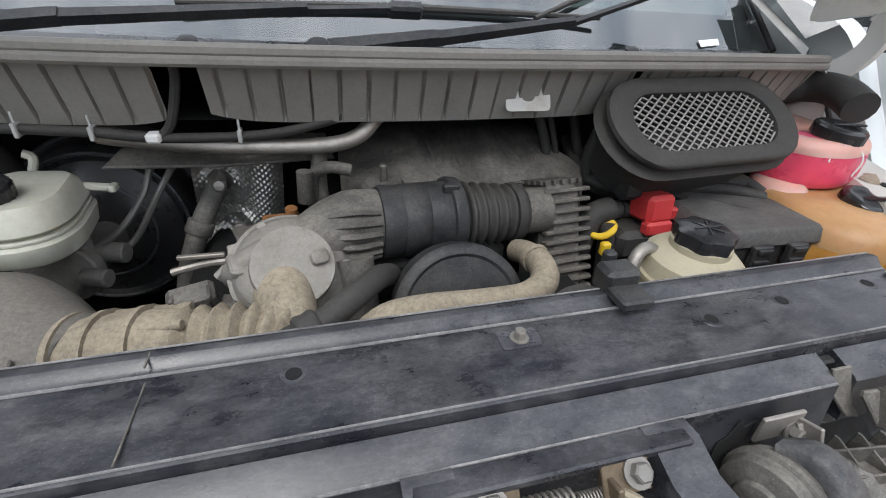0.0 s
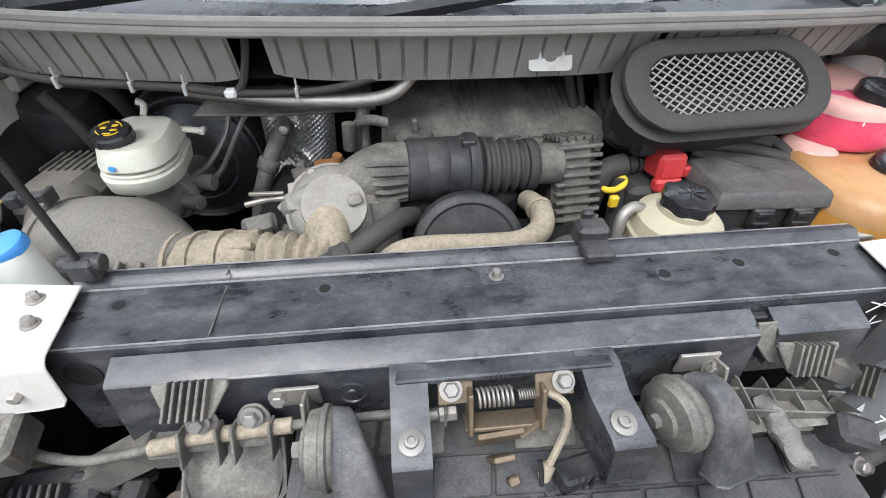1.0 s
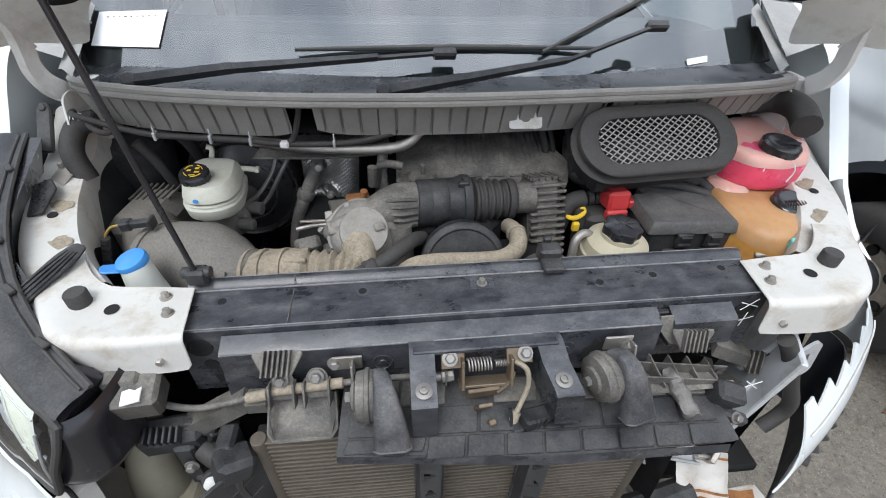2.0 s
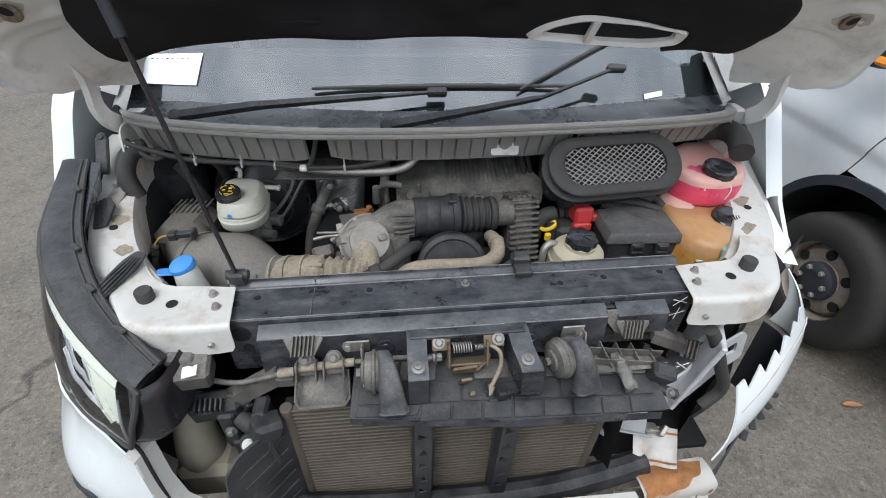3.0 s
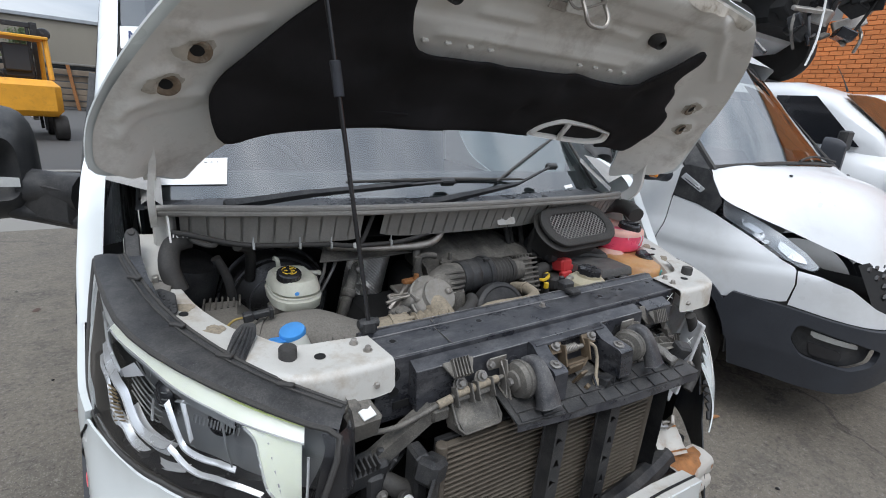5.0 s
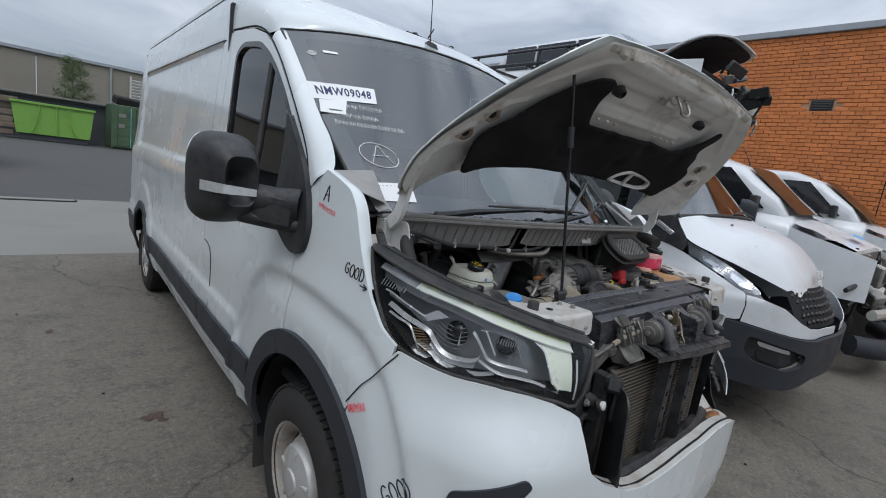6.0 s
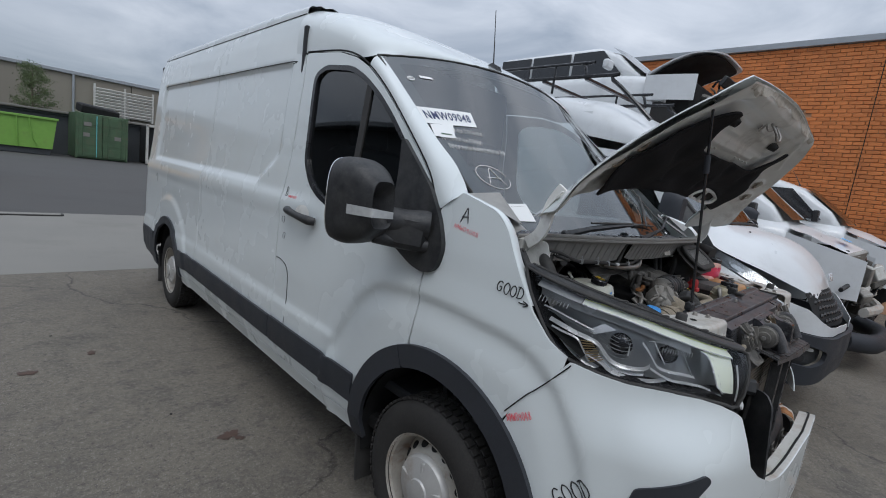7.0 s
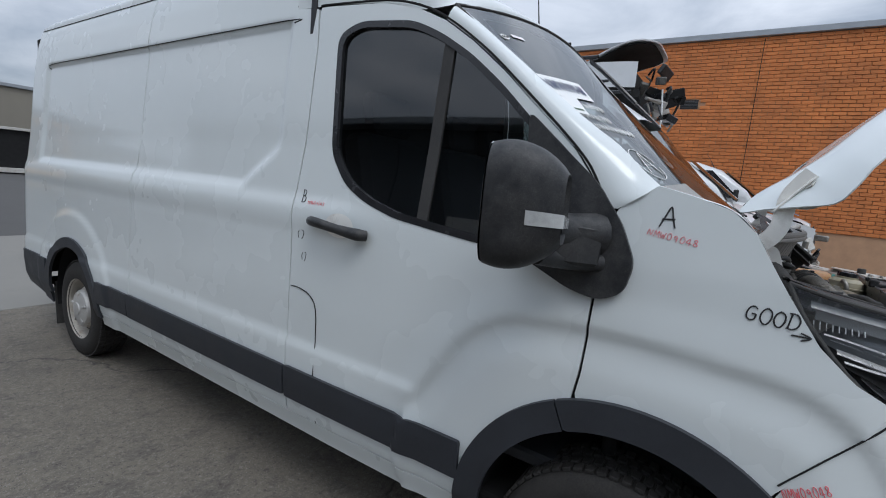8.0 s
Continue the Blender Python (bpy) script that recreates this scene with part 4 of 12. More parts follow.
def cab_roof(u, v):
    """v from the screen's top edge back to the load space, u across from edge to edge."""
    k = 2 * u - 1
    a = abs(k)
    y0 = 1.59 + 0.115 * a ** 2.2
    y = y0 + (2.505 - y0) * v
    ys = 1.70 + (2.505 - 1.70) * v
    zb = float(np.interp(ys, [1.70, 1.84, 2.0, 2.3, 2.505], [2.108, 2.106, 2.146, 2.172, 2.178]))
    xb = 0.992 + 0.012 + float(np.interp(zb, LEAN_Z, LEAN_X)) - 0.012 * (1 - v) - 0.036 * (1 - v) ** 3
    zc = roof_section(y)
    n = 2.6 + 2.0 * v
    t = a * math.pi / 2
    x = xb * math.sin(t) ** (2 / n)
    z = zb + (zc - zb) * max(0.0, math.cos(t)) ** (2 / n)
    p, q = Vector((math.copysign(x, k), y, z)), Vector(screen(u, 1.0)) + Vector((0, -0.004, 0.003))
    return q.lerp(p, step01(v, 0.0, 0.16))


part("cab_roof", Geo().grid(cab_roof, 64, 24), WHITE, VAN, "white cab roof rising to the load space", sharp=60)


def load_roof(u, v):
    k = 2 * u - 1
    a = abs(k)
    y = 2.512 + 3.35 * v
    tail = step01(y, 5.70, 5.86) ** 2
    xb = 1.004 + float(np.interp(2.425, LEAN_Z, LEAN_X)) - 0.16 * tail
    zc = roof_section(y) + 0.012 * math.cos(k * 40) * (1 - a) * (v < 0.96)
    t = a * math.pi / 2
    return (math.copysign(xb * math.sin(t) ** 0.5, k), y, 2.427 + (zc - 2.427) * max(0.0, math.cos(t)) ** 0.5)


part("load_roof", Geo().grid(load_roof, 72, 30), WHITE, VAN, "white load-space roof with pressed ribs", sharp=60)
# dark drip channel between side and roof
g = Geo()
pts = [(-(1.004 + float(np.interp(2.42, LEAN_Z, LEAN_X)) + 0.001), y, 2.424) for y in np.linspace(2.52, 5.72, 12)]
g.tube(pts, 0.0022, 6, 1)
g.tube([flank(2.506 - 0.004 * k, 2.19 + 0.06 * k, 0.001) for k in range(4)], 0.0018, 6, 1)
g.tube([flank(y, z + 0.004, -0.001) for y, z in ((2.36, 2.172), (2.30, 2.170), (2.0, 2.146), (1.84, 2.108), (1.72, 2.052), (1.60, 1.972), (1.475, 1.872), (1.21, 1.632), (1.13, 1.53), (1.093, 1.44))], 0.0045, 6, 4)
part("drip_channel", g, UNDERBODY_SHADE, VAN)
g = Geo()
groove = [(5.40, 2.10), (5.38, 2.135), (4.6, 2.138), (3.6, 2.14), (2.56, 2.140), (2.52, 2.125)]
g.tube([flank(a, b, 0.0005) for a, b in groove], 0.0024, 6, 5)
part("panel_groove", g, UNDERBODY_SHADE, VAN)


def pillar(u, v):
    """The screen pillar between door and windscreen: u across it, v up it."""
    d = curve_at(DOOR_EDGE, v)
    w = curve_at(SCREEN_EDGE, v)
    p = d.lerp(w, u)
    bow = 0.018 * math.sin(math.pi * u)
    return (p.x - bow, p.y - bow * 0.6, p.z + bow * 0.3)


def curve_at(P, v):
    k = v * (len(P) - 1)
    i = min(int(k), len(P) - 2)
    return P[i].lerp(P[i + 1], k - i)


DOOR_EDGE = spline([flank(*p) for p in ((1.066, 1.468), (1.098, 1.475), (1.135, 1.535), (1.21, 1.63), (1.34, 1.745), (1.475, 1.87), (1.60, 1.97), (1.72, 2.05))], 4)
SCREEN_EDGE = spline([(-0.93, 0.972, 1.538), (-0.905, 1.02, 1.575), (-0.89, 1.10, 1.645), (-0.885, 1.21, 1.722), (-0.878, 1.33, 1.815), (-0.872, 1.48, 1.935), (-0.868, 1.60, 2.03), (-0.864, 1.71, 2.112)], 4)
g = Geo().grid(pillar, 8, 28)
part("screen_pillar", g, WHITE, VAN)
part("screen_pillar", g.mirrored(), WHITE, VAN)
# scuttle corner below the pillar
g = Geo().grid(lambda u, v: Vector((-0.93, 0.972 - 0.17 * u, 1.538 - 0.048 * u)).lerp(Vector((-0.80 - 0.02 * u, 0.93 - 0.14 * u, 1.555 - 0.10 * u)), v), 6, 4)
part("scuttle_corner", g, TRAY_DUST, VAN)
part("scuttle_corner", g.mirrored(), TRAY_DUST, VAN)


ws = part("windscreen", Geo().grid(lambda u, v: screen(u, v), 30, 20), GLASS_WIND, VAN, "tinted windscreen with wreckers' notes and paper sheets", sharp=80)
ws.visible_shadow = False


def band(f, n=40):
    g = Geo()
    g.grid(f, n, 2)
    return g


frit = band(lambda u, v: screen(u, 0.0 + 0.10 * v, 0.006))
frit.join(band(lambda u, v: screen(0.004 + 0.045 * v, u, 0.006))).join(band(lambda u, v: screen(0.996 - 0.045 * v, u, 0.006))).join(band(lambda u, v: screen(u, 1.0 - 0.05 * v, 0.006)))
part("screen_border", frit, CABIN, ws, "black printed border of the windscreen")
g = Geo().tube([screen(u, 1.0) for u in np.linspace(0, 1, 17)], 0.006, 6, 1)
g.tube([screen(0.0, v) for v in np.linspace(0, 1, 9)], 0.007, 6, 1).tube([screen(1.0, v) for v in np.linspace(0, 1, 9)], 0.007, 6, 1)
part("screen_seal", g, RUBBER, VAN)

# side window: frame rubber, fixed bar and panes
inner = rounded([(2.170, 1.585), (2.203, 2.028), (2.11, 2.062), (1.86, 2.036), (1.74, 1.985), (1.61, 1.905), (1.485, 1.805), (1.24, 1.575), (1.165, 1.475), (1.165, 1.325), (1.50, 1.34), (1.82, 1.377), (1.97, 1.42), (2.075, 1.475)], 0.05)
skin("window_rubber", window_line, LAMP_BLACK, holes=[inner], thick=0.02, out=0.002, step=0.012, parent=door, label="black window rubber", both=False)
skin("window_bar", [(1.690, 1.33), (1.735, 1.34), (1.715, 2.0), (1.672, 1.97)], RUBBER, thick=0.012, out=-0.004, parent=door)
pane = sheet(window_line, lambda a, b: flank(a, b, -0.012), 0.05)
ob = part("window_pane", flip(pane), GLASS_SIDE, door, "tinted cab window")
ob.visible_shadow = False
ob = part("window_pane", pane.mirrored(), GLASS_SIDE, VAN)
ob.visible_shadow = False

# cabin
g = Geo().grid(lambda u, v: (-0.86 + 1.72 * u, 0.72 + 0.12 * abs(2 * u - 1) ** 2 + 0.62 * v, 1.40 + 0.03 * math.sin(3 * v)), 12, 8)
g.box((0, 1.33, 1.12), (1.72, 0.12, 0.6), 0.04)
part("dashboard", g, CABIN_GREY, VAN, "grey plastic dashboard")
g = Geo().box((0, 1.9, 0.62), (1.8, 1.6, 0.05), 0.01).box((0.985, 1.8, 1.0), (0.02, 1.5, 0.7), 0.01)
part("cab_floor", g, CABIN, VAN)
part("headliner", Geo().grid(lambda u, v: tuple(Vector(cab_roof(0.06 + 0.88 * u, 0.05 + 0.9 * v)) - Vector((0, 0, 0.05))), 12, 6), HEADLINER, VAN)


def seat(x):
    g = Geo().box((x, 1.98, 0.98), (0.5, 0.52, 0.16), 0.05).box((x, 2.26, 1.36), (0.5, 0.15, 0.68), 0.05, rot=(-12, 0, 0)).box((x, 2.33, 1.80), (0.28, 0.1, 0.2), 0.04, rot=(-10, 0, 0)).box((x, 1.98, 0.76), (0.4, 0.4, 0.3), 0.03)
    return g


for x in (-0.48, 0.18, 0.62):
    part("cab_seat", seat(x), SEAT_CLOTH, VAN, "dark cloth cab seat")
g = Geo()
ring_c = [Vector((-0.45 + 0.19 * math.cos(a), 1.52 + 0.06 * math.sin(a), 1.34 + 0.18 * math.sin(a))) for a in np.linspace(0, 2 * math.pi, 25)]
g.tube(ring_c, 0.015, 8, 1).box((-0.45, 1.52, 1.34), (0.36, 0.05, 0.06), 0.02, rot=(-18, 0, 0)).cyl((-0.45, 1.53, 1.33), (-0.45, 1.35, 1.25), 0.03)
part("steering_wheel", g, CABIN, VAN)


# ---- mirror
def housing(u, v):
    """Rounded shell of the mirror head: u around, v front to back."""
    a = 2 * math.pi * u
    sx = 0.115 * (abs(math.cos(a)) ** 0.55) * (1 if math.cos(a) > 0 else -1)
    sz = 0.168 * (abs(math.sin(a)) ** 0.6) * (1 if math.sin(a) > 0 else -1)
    k = math.sin(math.pi * min(1, 0.08 + v * 0.55)) ** 0.45
    return Vector((sx * k, -0.10 + 0.19 * v, sz * k))


MIRROR_AT = pose(-1.200, 1.230, 1.455, 0, 0, 12) @ Matrix.Scale(0.95, 4)
g = Geo()
g.grid(lambda u, v: MIRROR_AT @ housing(u, v), 32, 10, closed_u=True)
g.grid(lambda u, v: MIRROR_AT @ (housing(u, 0.0) * (1 - v * 0.999)), 32, 3, closed_u=True)
mirror = part("wing_mirror", g, BLACK_PLASTIC, VAN, "large black plastic wing mirror", sharp=50)
g = Geo().grid(lambda u, v: MIRROR_AT @ (Vector((0, 0.005, 0)) + housing(u, 1.0) * (1 - v * 0.999)), 32, 2, closed_u=True)
part("mirror_glass", g, MIRROR, mirror)
arm = [(-1.12, 1.20, 1.40), (-1.05, 1.165, 1.395), (-0.975, 1.11, 1.39)]
g = Geo().tube(arm, 0.05, 12, 5, radii=[0.052, 0.05, 0.062]).tube([(-1.16, 1.205, 1.335), (-1.06, 1.155, 1.32), (-0.985, 1.09, 1.315)], 0.028, 10, 5)
g.box((-1.055, 1.155, 1.365), (0.17, 0.075, 0.125), 0.03, rot=(0, 4, -40))
part("mirror_arm", g, BLACK_PLASTIC, mirror)
sail = rounded([(1.34, 1.31), (1.16, 1.230), (1.075, 1.215), (1.015, 1.245), (0.998, 1.33), (1.045, 1.43), (1.125, 1.535), (1.215, 1.61), (1.36, 1.735), (1.34, 1.55)], 0.03)
part("mirror_mount", flip(sheet(sail, lambda a, b: flank(a, b, 0.022), 0.014, (), -0.03)), BLACK_PLASTIC, VAN, "black plastic mirror mount at the door corner")
def mirror_face(x, z):
    """The housing's front surface at a place across and up it."""
    k_ = min(0.985, max(0.545, max(abs(x) / 0.115, abs(z) / 0.168)))
    w_ = (math.asin(k_ ** (1 / 0.45)) / math.pi - 0.08) / 0.55
    return -0.10 + 0.19 * w_


g = Geo().grid(lambda u, v: MIRROR_AT @ Vector((-0.108 + 0.165 * u, mirror_face(-0.108 + 0.165 * u, -0.02) - 0.006, -0.006 - 0.018 * u - (0.036 - 0.010 * u) * v)), 20, 4)
part("indicator_lens", g, CLEAR_GREY, mirror, "clear indicator strip on the mirror")
# mirror of the far side
part("wing_mirror", Geo().grid(lambda u, v: MIRROR_AT @ housing(u, v), 32, 10, closed_u=True).tube(arm, 0.05, 12, 4).mirrored(), BLACK_PLASTIC, VAN)


# ---- door handle
g = Geo().tube([flank(2.235, 1.298, 0.012), flank(2.18, 1.30, 0.04), flank(2.06, 1.288, 0.045), flank(1.965, 1.278, 0.035), flank(1.94, 1.275, 0.010)], 0.018, 10, 6, radii=[0.02, 0.02, 0.018, 0.024, 0.02])
part("door_handle", g, BLACK_PLASTIC, door, "black pull handle")
cup = [(2.09 + 0.075 * math.cos(a), 1.295 + 0.048 * math.sin(a)) for a in np.linspace(0, 2 * math.pi, 24, endpoint=False)]
part("handle_recess", flip(sheet(cup, lambda a, b: flank(a, b, 0.0025 - 0.0), 0.012)), PRIMER, door)


# ---- wheels
def wheel(at, tyre_r=WHEEL_R, caps=True, rim_mat=None, thing_parent=None):
    """A steel wheel facing -x with tread blocks and a hub cap."""
    x, y, z = at
    R, w = tyre_r, 0.215
    prof = [(0.190, 0.070), (0.200, 0.060), (0.215, -0.100), (0.235, -0.108), (0.285, -0.112), (0.325, -0.102), (R - 0.006, -0.085), (R, -0.06), (R, 0.06), (R - 0.006, 0.085), (0.325, 0.105), (0.26, 0.108), (0.21, 0.09)]
    t = Geo().lathe([(r, h) for r, h in prof], (x + 0.1, y, z), (1, 0, 0), 72)
    tread = Geo()
    for k in range(64):
        a = 2 * math.pi * k / 64
        for j, off in enumerate((-0.072, -0.028, 0.028, 0.072)):
            a2 = a + (0.02 if j % 2 else -0.02)
            c = Vector((x + 0.1 + off, y + (R + 0.002) * math.cos(a2), z + (R + 0.002) * math.sin(a2)))
            tread.box(c, (0.036, 0.026, 0.012), 0.002, rot=(math.degrees(a2) - 90, 0, 0))
    tyre = part("wheel", t, TYRE, thing_parent or VAN, "black road tyre with worn tread")
    tagged(part("tread", tread, TYRE, tyre), kind="stuff")
    rim = Geo().lathe([(0.212, -0.098), (0.222, -0.104), (0.218, -0.094), (0.205, -0.085), (0.200, -0.02), (0.193, -0.010), (0.186, -0.016), (0.142, -0.066), (0.130, -0.070), (0.10, -0.06), (0.0, -0.06)], (x + 0.1, y, z), (1, 0, 0), 48, caps=False)
    r = part("rim", rim, rim_mat or RIM_STEEL, tyre, "silver steel rim")
    for k in range(16):
        a = 2 * math.pi * k / 16
        part("vent_hole", Geo().lathe([(0.0185, -0.006), (0.0185, 0.0025), (0.0, 0.0025)], (x + 0.1 - 0.0425, y + 0.164 * math.cos(a), z + 0.164 * math.sin(a)), (-1, 0.9 * math.cos(a), 0.9 * math.sin(a)), 14), UNDERBODY_SHADE, r)
    if caps:
        cap = Geo().lathe([(0.134, -0.064), (0.134, -0.084), (0.126, -0.096), (0.085, -0.108), (0.05, -0.112), (0.046, -0.119), (0.0, -0.121)], (x + 0.1, y, z), (1, 0, 0), 40)
        for k in range(5):
            a = 2 * math.pi * k / 5 + 0.3
            cap.box((x + 0.1 - 0.103, y + 0.095 * math.cos(a), z + 0.095 * math.sin(a)), (0.012, 0.05, 0.016), 0.003, rot=(math.degrees(a), 0, 0))
        part("hub_cap", cap, WHEEL_STEEL, tyre, "scuffed silver hub cap")
    return tyre


wheel((-0.975, WHEEL_Y, WHEEL_Z))
wheel((-0.975, WHEEL_Y + WHEELBASE, WHEEL_Z))
for y in (WHEEL_Y, WHEEL_Y + WHEELBASE):
    part("wheel", Geo().lathe([(0.1, -0.1), (0.33, -0.1), (WHEEL_R, -0.06), (WHEEL_R, 0.06), (0.33, 0.1), (0.1, 0.1)], (0.875, y, WHEEL_Z), (1, 0, 0), 48), TYRE, VAN)
for y, w in ((WHEEL_Y + 0.455, 0.30), (WHEEL_Y + WHEELBASE + 0.45, 0.26)):
    part("mud_flap", Geo().box((-0.86, y, 0.30), (0.24, 0.014, 0.34), 0.004, rot=(-8, 0, 0)), RUBBER, VAN, "black rubber mud flap")

# aerial on the roof
g = Geo().prism(rounded([(-0.03, -0.06), (0.03, -0.06), (0.022, 0.06), (-0.022, 0.06)], 0.015), 0.035, pose(0.0, 1.775, 2.262, 24, 0, 0), 0.006, 0.6)
g.tube([(0.0, 1.78, 2.29), (0.004, 1.80, 2.42), (0.008, 1.83, 2.62)], 0.0028, 6, 4, radii=[0.005, 0.003, 0.002])
part("aerial", g, BLACK_PLASTIC, VAN, "black whip aerial")

# ---------------------------------------------------------------- engine bay
def shear(g, k=0.019):
    """The stripped front hangs slightly lower on one side."""
    g.v = [(x, y, z + k * x) for x, y, z in g.v]
    return g


def along_x(profile, x0, x1, nx=2, bend=None):
    """A bar of constant (y, z) section across the van, ends closed."""
    g, n = Geo(), len(profile)
    xs = [x0 + (x1 - x0) * i / nx for i in range(nx + 1)]
    v = [(x, y, z) if bend is None else bend(x, y, z) for x in xs for y, z in profile]
    f = [(i * n + k, i * n + (k + 1) % n, (i + 1) * n + (k + 1) % n, (i + 1) * n + k) for i in range(nx) for k in range(n)]
    f += [tuple(range(n))[::-1], tuple(nx * n + k for k in range(n))]
    return g.add(v, f)


def bolt(p, axis=(0, 0, 1), r=0.0085, mat=ZINC, parent=None, washer=1.5, name="bolt"):
    g = Geo()
    p, a = Vector(p), Vector(axis).normalized()
    g.lathe([(r * washer, 0), (r * washer, 0.0018), (r * 1.15, 0.002)], p, a, 16)
    g.lathe([(r, 0.002), (r, 0.009), (r * 0.8, 0.0105), (0.0, 0.0105)], p, a, 6)
    return part(name, g, mat, parent or VAN)


# tub of the bay, near-black so that deep shade is in its colour
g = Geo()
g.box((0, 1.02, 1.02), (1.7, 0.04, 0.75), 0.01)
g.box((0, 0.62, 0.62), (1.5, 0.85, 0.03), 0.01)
part("firewall", g, UNDERBODY_SHADE, VAN)
for sx in (-1, 1):
    g = Geo().grid(lambda u, v: (sx * (0.66 + 0.10 * v + 0.06 * u), 0.30 + 0.74 * u, 0.60 + 0.62 * v + 0.10 * u * v), 10, 6)
    part("inner_wing", g, BLACK_PLASTIC, VAN, "black inner wing")

# ---- upper tie bar
g = shear(along_x([(0.316, 1.17), (0.316, 1.248), (0.311, 1.2505), (0.304, 1.2505), (0.298, 1.244), (0.290, 1.2405), (0.2135, 1.2365), (0.2105, 1.2335), (0.2095, 1.222), (0.2095, 1.095), (0.235, 1.095), (0.24, 1.17)], -0.478, 0.478, 8))
bar = part("upper_tie_bar", g, SMOKE_PLASTIC, VAN, "black plastic tie bar with dust and finger smears")
LIP_SECTION = [(0.2095, 1.2225), (0.2075, 1.225), (0.181, 1.2155), (0.1775, 1.2125), (0.1685, 1.130), (0.1745, 1.126), (0.209, 1.135)]
lip = part("front_lip_panel", shear(along_x(LIP_SECTION, -0.406, 0.283, 8)), SMOKE_PLASTIC, VAN, "black front panel below the tie bar")
part("front_lip_panel", shear(along_x(LIP_SECTION[:4] + [(0.1725, 1.165), (0.209, 1.160)], 0.304, 0.412, 3)), SMOKE_PLASTIC, VAN, "broken end of the black front panel")
part("lip_backing", shear(Geo().box((0.345, 0.205, 1.175), (0.135, 0.01, 0.085), 0.003)), BLACK_PLASTIC, VAN)
# scuffed, dust-greyed edges of bar and panel
for y, z, x0, x1, w in ((0.2915, 1.2418, -0.474, 0.474, 0.0016), (0.2125, 1.2370, -0.474, 0.474, 0.0011), (0.1785, 1.2140, -0.404, 0.281, 0.0014), (0.314, 1.2506, -0.474, 0.474, 0.0010)):
    part("scuffed_edge", shear(Geo().tube([(x0, y, z), (x0 * 0.3, y, z + 0.0002), (x1 * 0.4, y, z), (x1, y, z)], w, 6, 6)), EDGE_DUST, bar)
g = shear(Geo().box((-0.307, 0.25, 1.2395), (0.0016, 0.074, 0.002), 0.0005).box((-0.307, 0.302, 1.25), (0.0016, 0.018, 0.002), 0.0005))
part("panel_joint", g, DUSTY_PLASTIC, bar)
for x, y in ((-0.417, 0.268), (-0.195, 0.272), (0.202, 0.258), (0.428, 0.274), (0.30, 0.268)):
    g = shear(Geo().lathe([(0.0068, 0), (0.0066, 0.0016), (0.0, 0.0016)], (x, y, 1.2385), (0, 0, 1), 16))
    part("fixing_hole", g, UNDERBODY_SHADE, bar)
    part("hole_rim", shear(Geo().lathe([(0.0115, 0), (0.0105, 0.0013), (0.0070, 0.0013)], (x, y, 1.2385), (0, 0, 1), 18, caps=False)), SMOKE_PLASTIC, bar)
g = shear(Geo().prism(rounded([(-0.02, -0.012), (0.02, -0.012), (0.02, 0.012), (-0.02, 0.012)], 0.004), 0.002, pose(0.003, 0.272, 1.2385), 0.0006))
part("fixing_pad", g, SMOKE_PLASTIC, bar)
bolt((0.003, 0.272, 1.2395), r=0.006, mat=STEEL, parent=bar)
# clip at the back edge
g = Geo().box((0.128, 0.318, 1.262), (0.040, 0.030, 0.030), 0.005).box((0.128, 0.300, 1.256), (0.036, 0.05, 0.012), 0.003).box((0.128, 0.337, 1.275), (0.014, 0.012, 0.016), 0.003)
part("bonnet_seal_clip", g, BLACK_PLASTIC, bar)
# recesses in the end faces
for x in (-0.445, 0.447):
    g = Geo().lathe([(0.019, 0), (0.019, 0.002), (0.014, 0.0025), (0.013, 0.0005), (0, 0.0005)], (x, 0.2095, 1.20), (0, -1, 0), 18).lathe([(0.011, 0), (0.011, 0.002), (0, 0.002)], (x * 0.985, 0.2095, 1.160), (0, -1, 0), 14).box((x * 0.93, 0.2085, 1.128), (0.05, 0.004, 0.018), 0.001)
    part("end_recess", shear(g), UNDERBODY_SHADE, bar)
# torn hole and moulded rings of the front lip
g = shear(Geo().prism([(-0.017, -0.022), (-0.004, -0.012), (0.006, -0.018), (0.018, 0.004), (0.022, 0.022), (0.010, 0.018), (0.004, 0.026), (-0.004, 0.010), (-0.014, 0.004)], 0.002, pose(0.172, 0.1722, 1.172, 84, 0, 0), 0.0005))
part("torn_hole", g, UNDERBODY_SHADE, lip)
for x in (-0.165, 0.128):
    g = shear(Geo().lathe([(0.016, 0), (0.016, 0.002), (0.0135, 0.0022), (0.0125, 0.0006), (0.006, 0.0006), (0.005, 0.0022), (0.0, 0.0024)], (x, 0.1735, 1.178), (0, -1, 0.1), 20))
    part("moulded_ring", g, SMOKE_PLASTIC, lip)

# ---- white corner brackets on each side
EDGE = spline([(-0.452, 0.199, 0), (-0.52, 0.196, 0), (-0.60, 0.200, 0), (-0.655, 0.232, 0), (-0.70, 0.302, 0), (-0.732, 0.375, 0)], 8)
INNER_EDGE = spline([(-0.464, 0.290, 0), (-0.53, 0.297, 0), (-0.592, 0.303, 0), (-0.628, 0.325, 0), (-0.655, 0.355, 0), (-0.672, 0.385, 0)], 8)


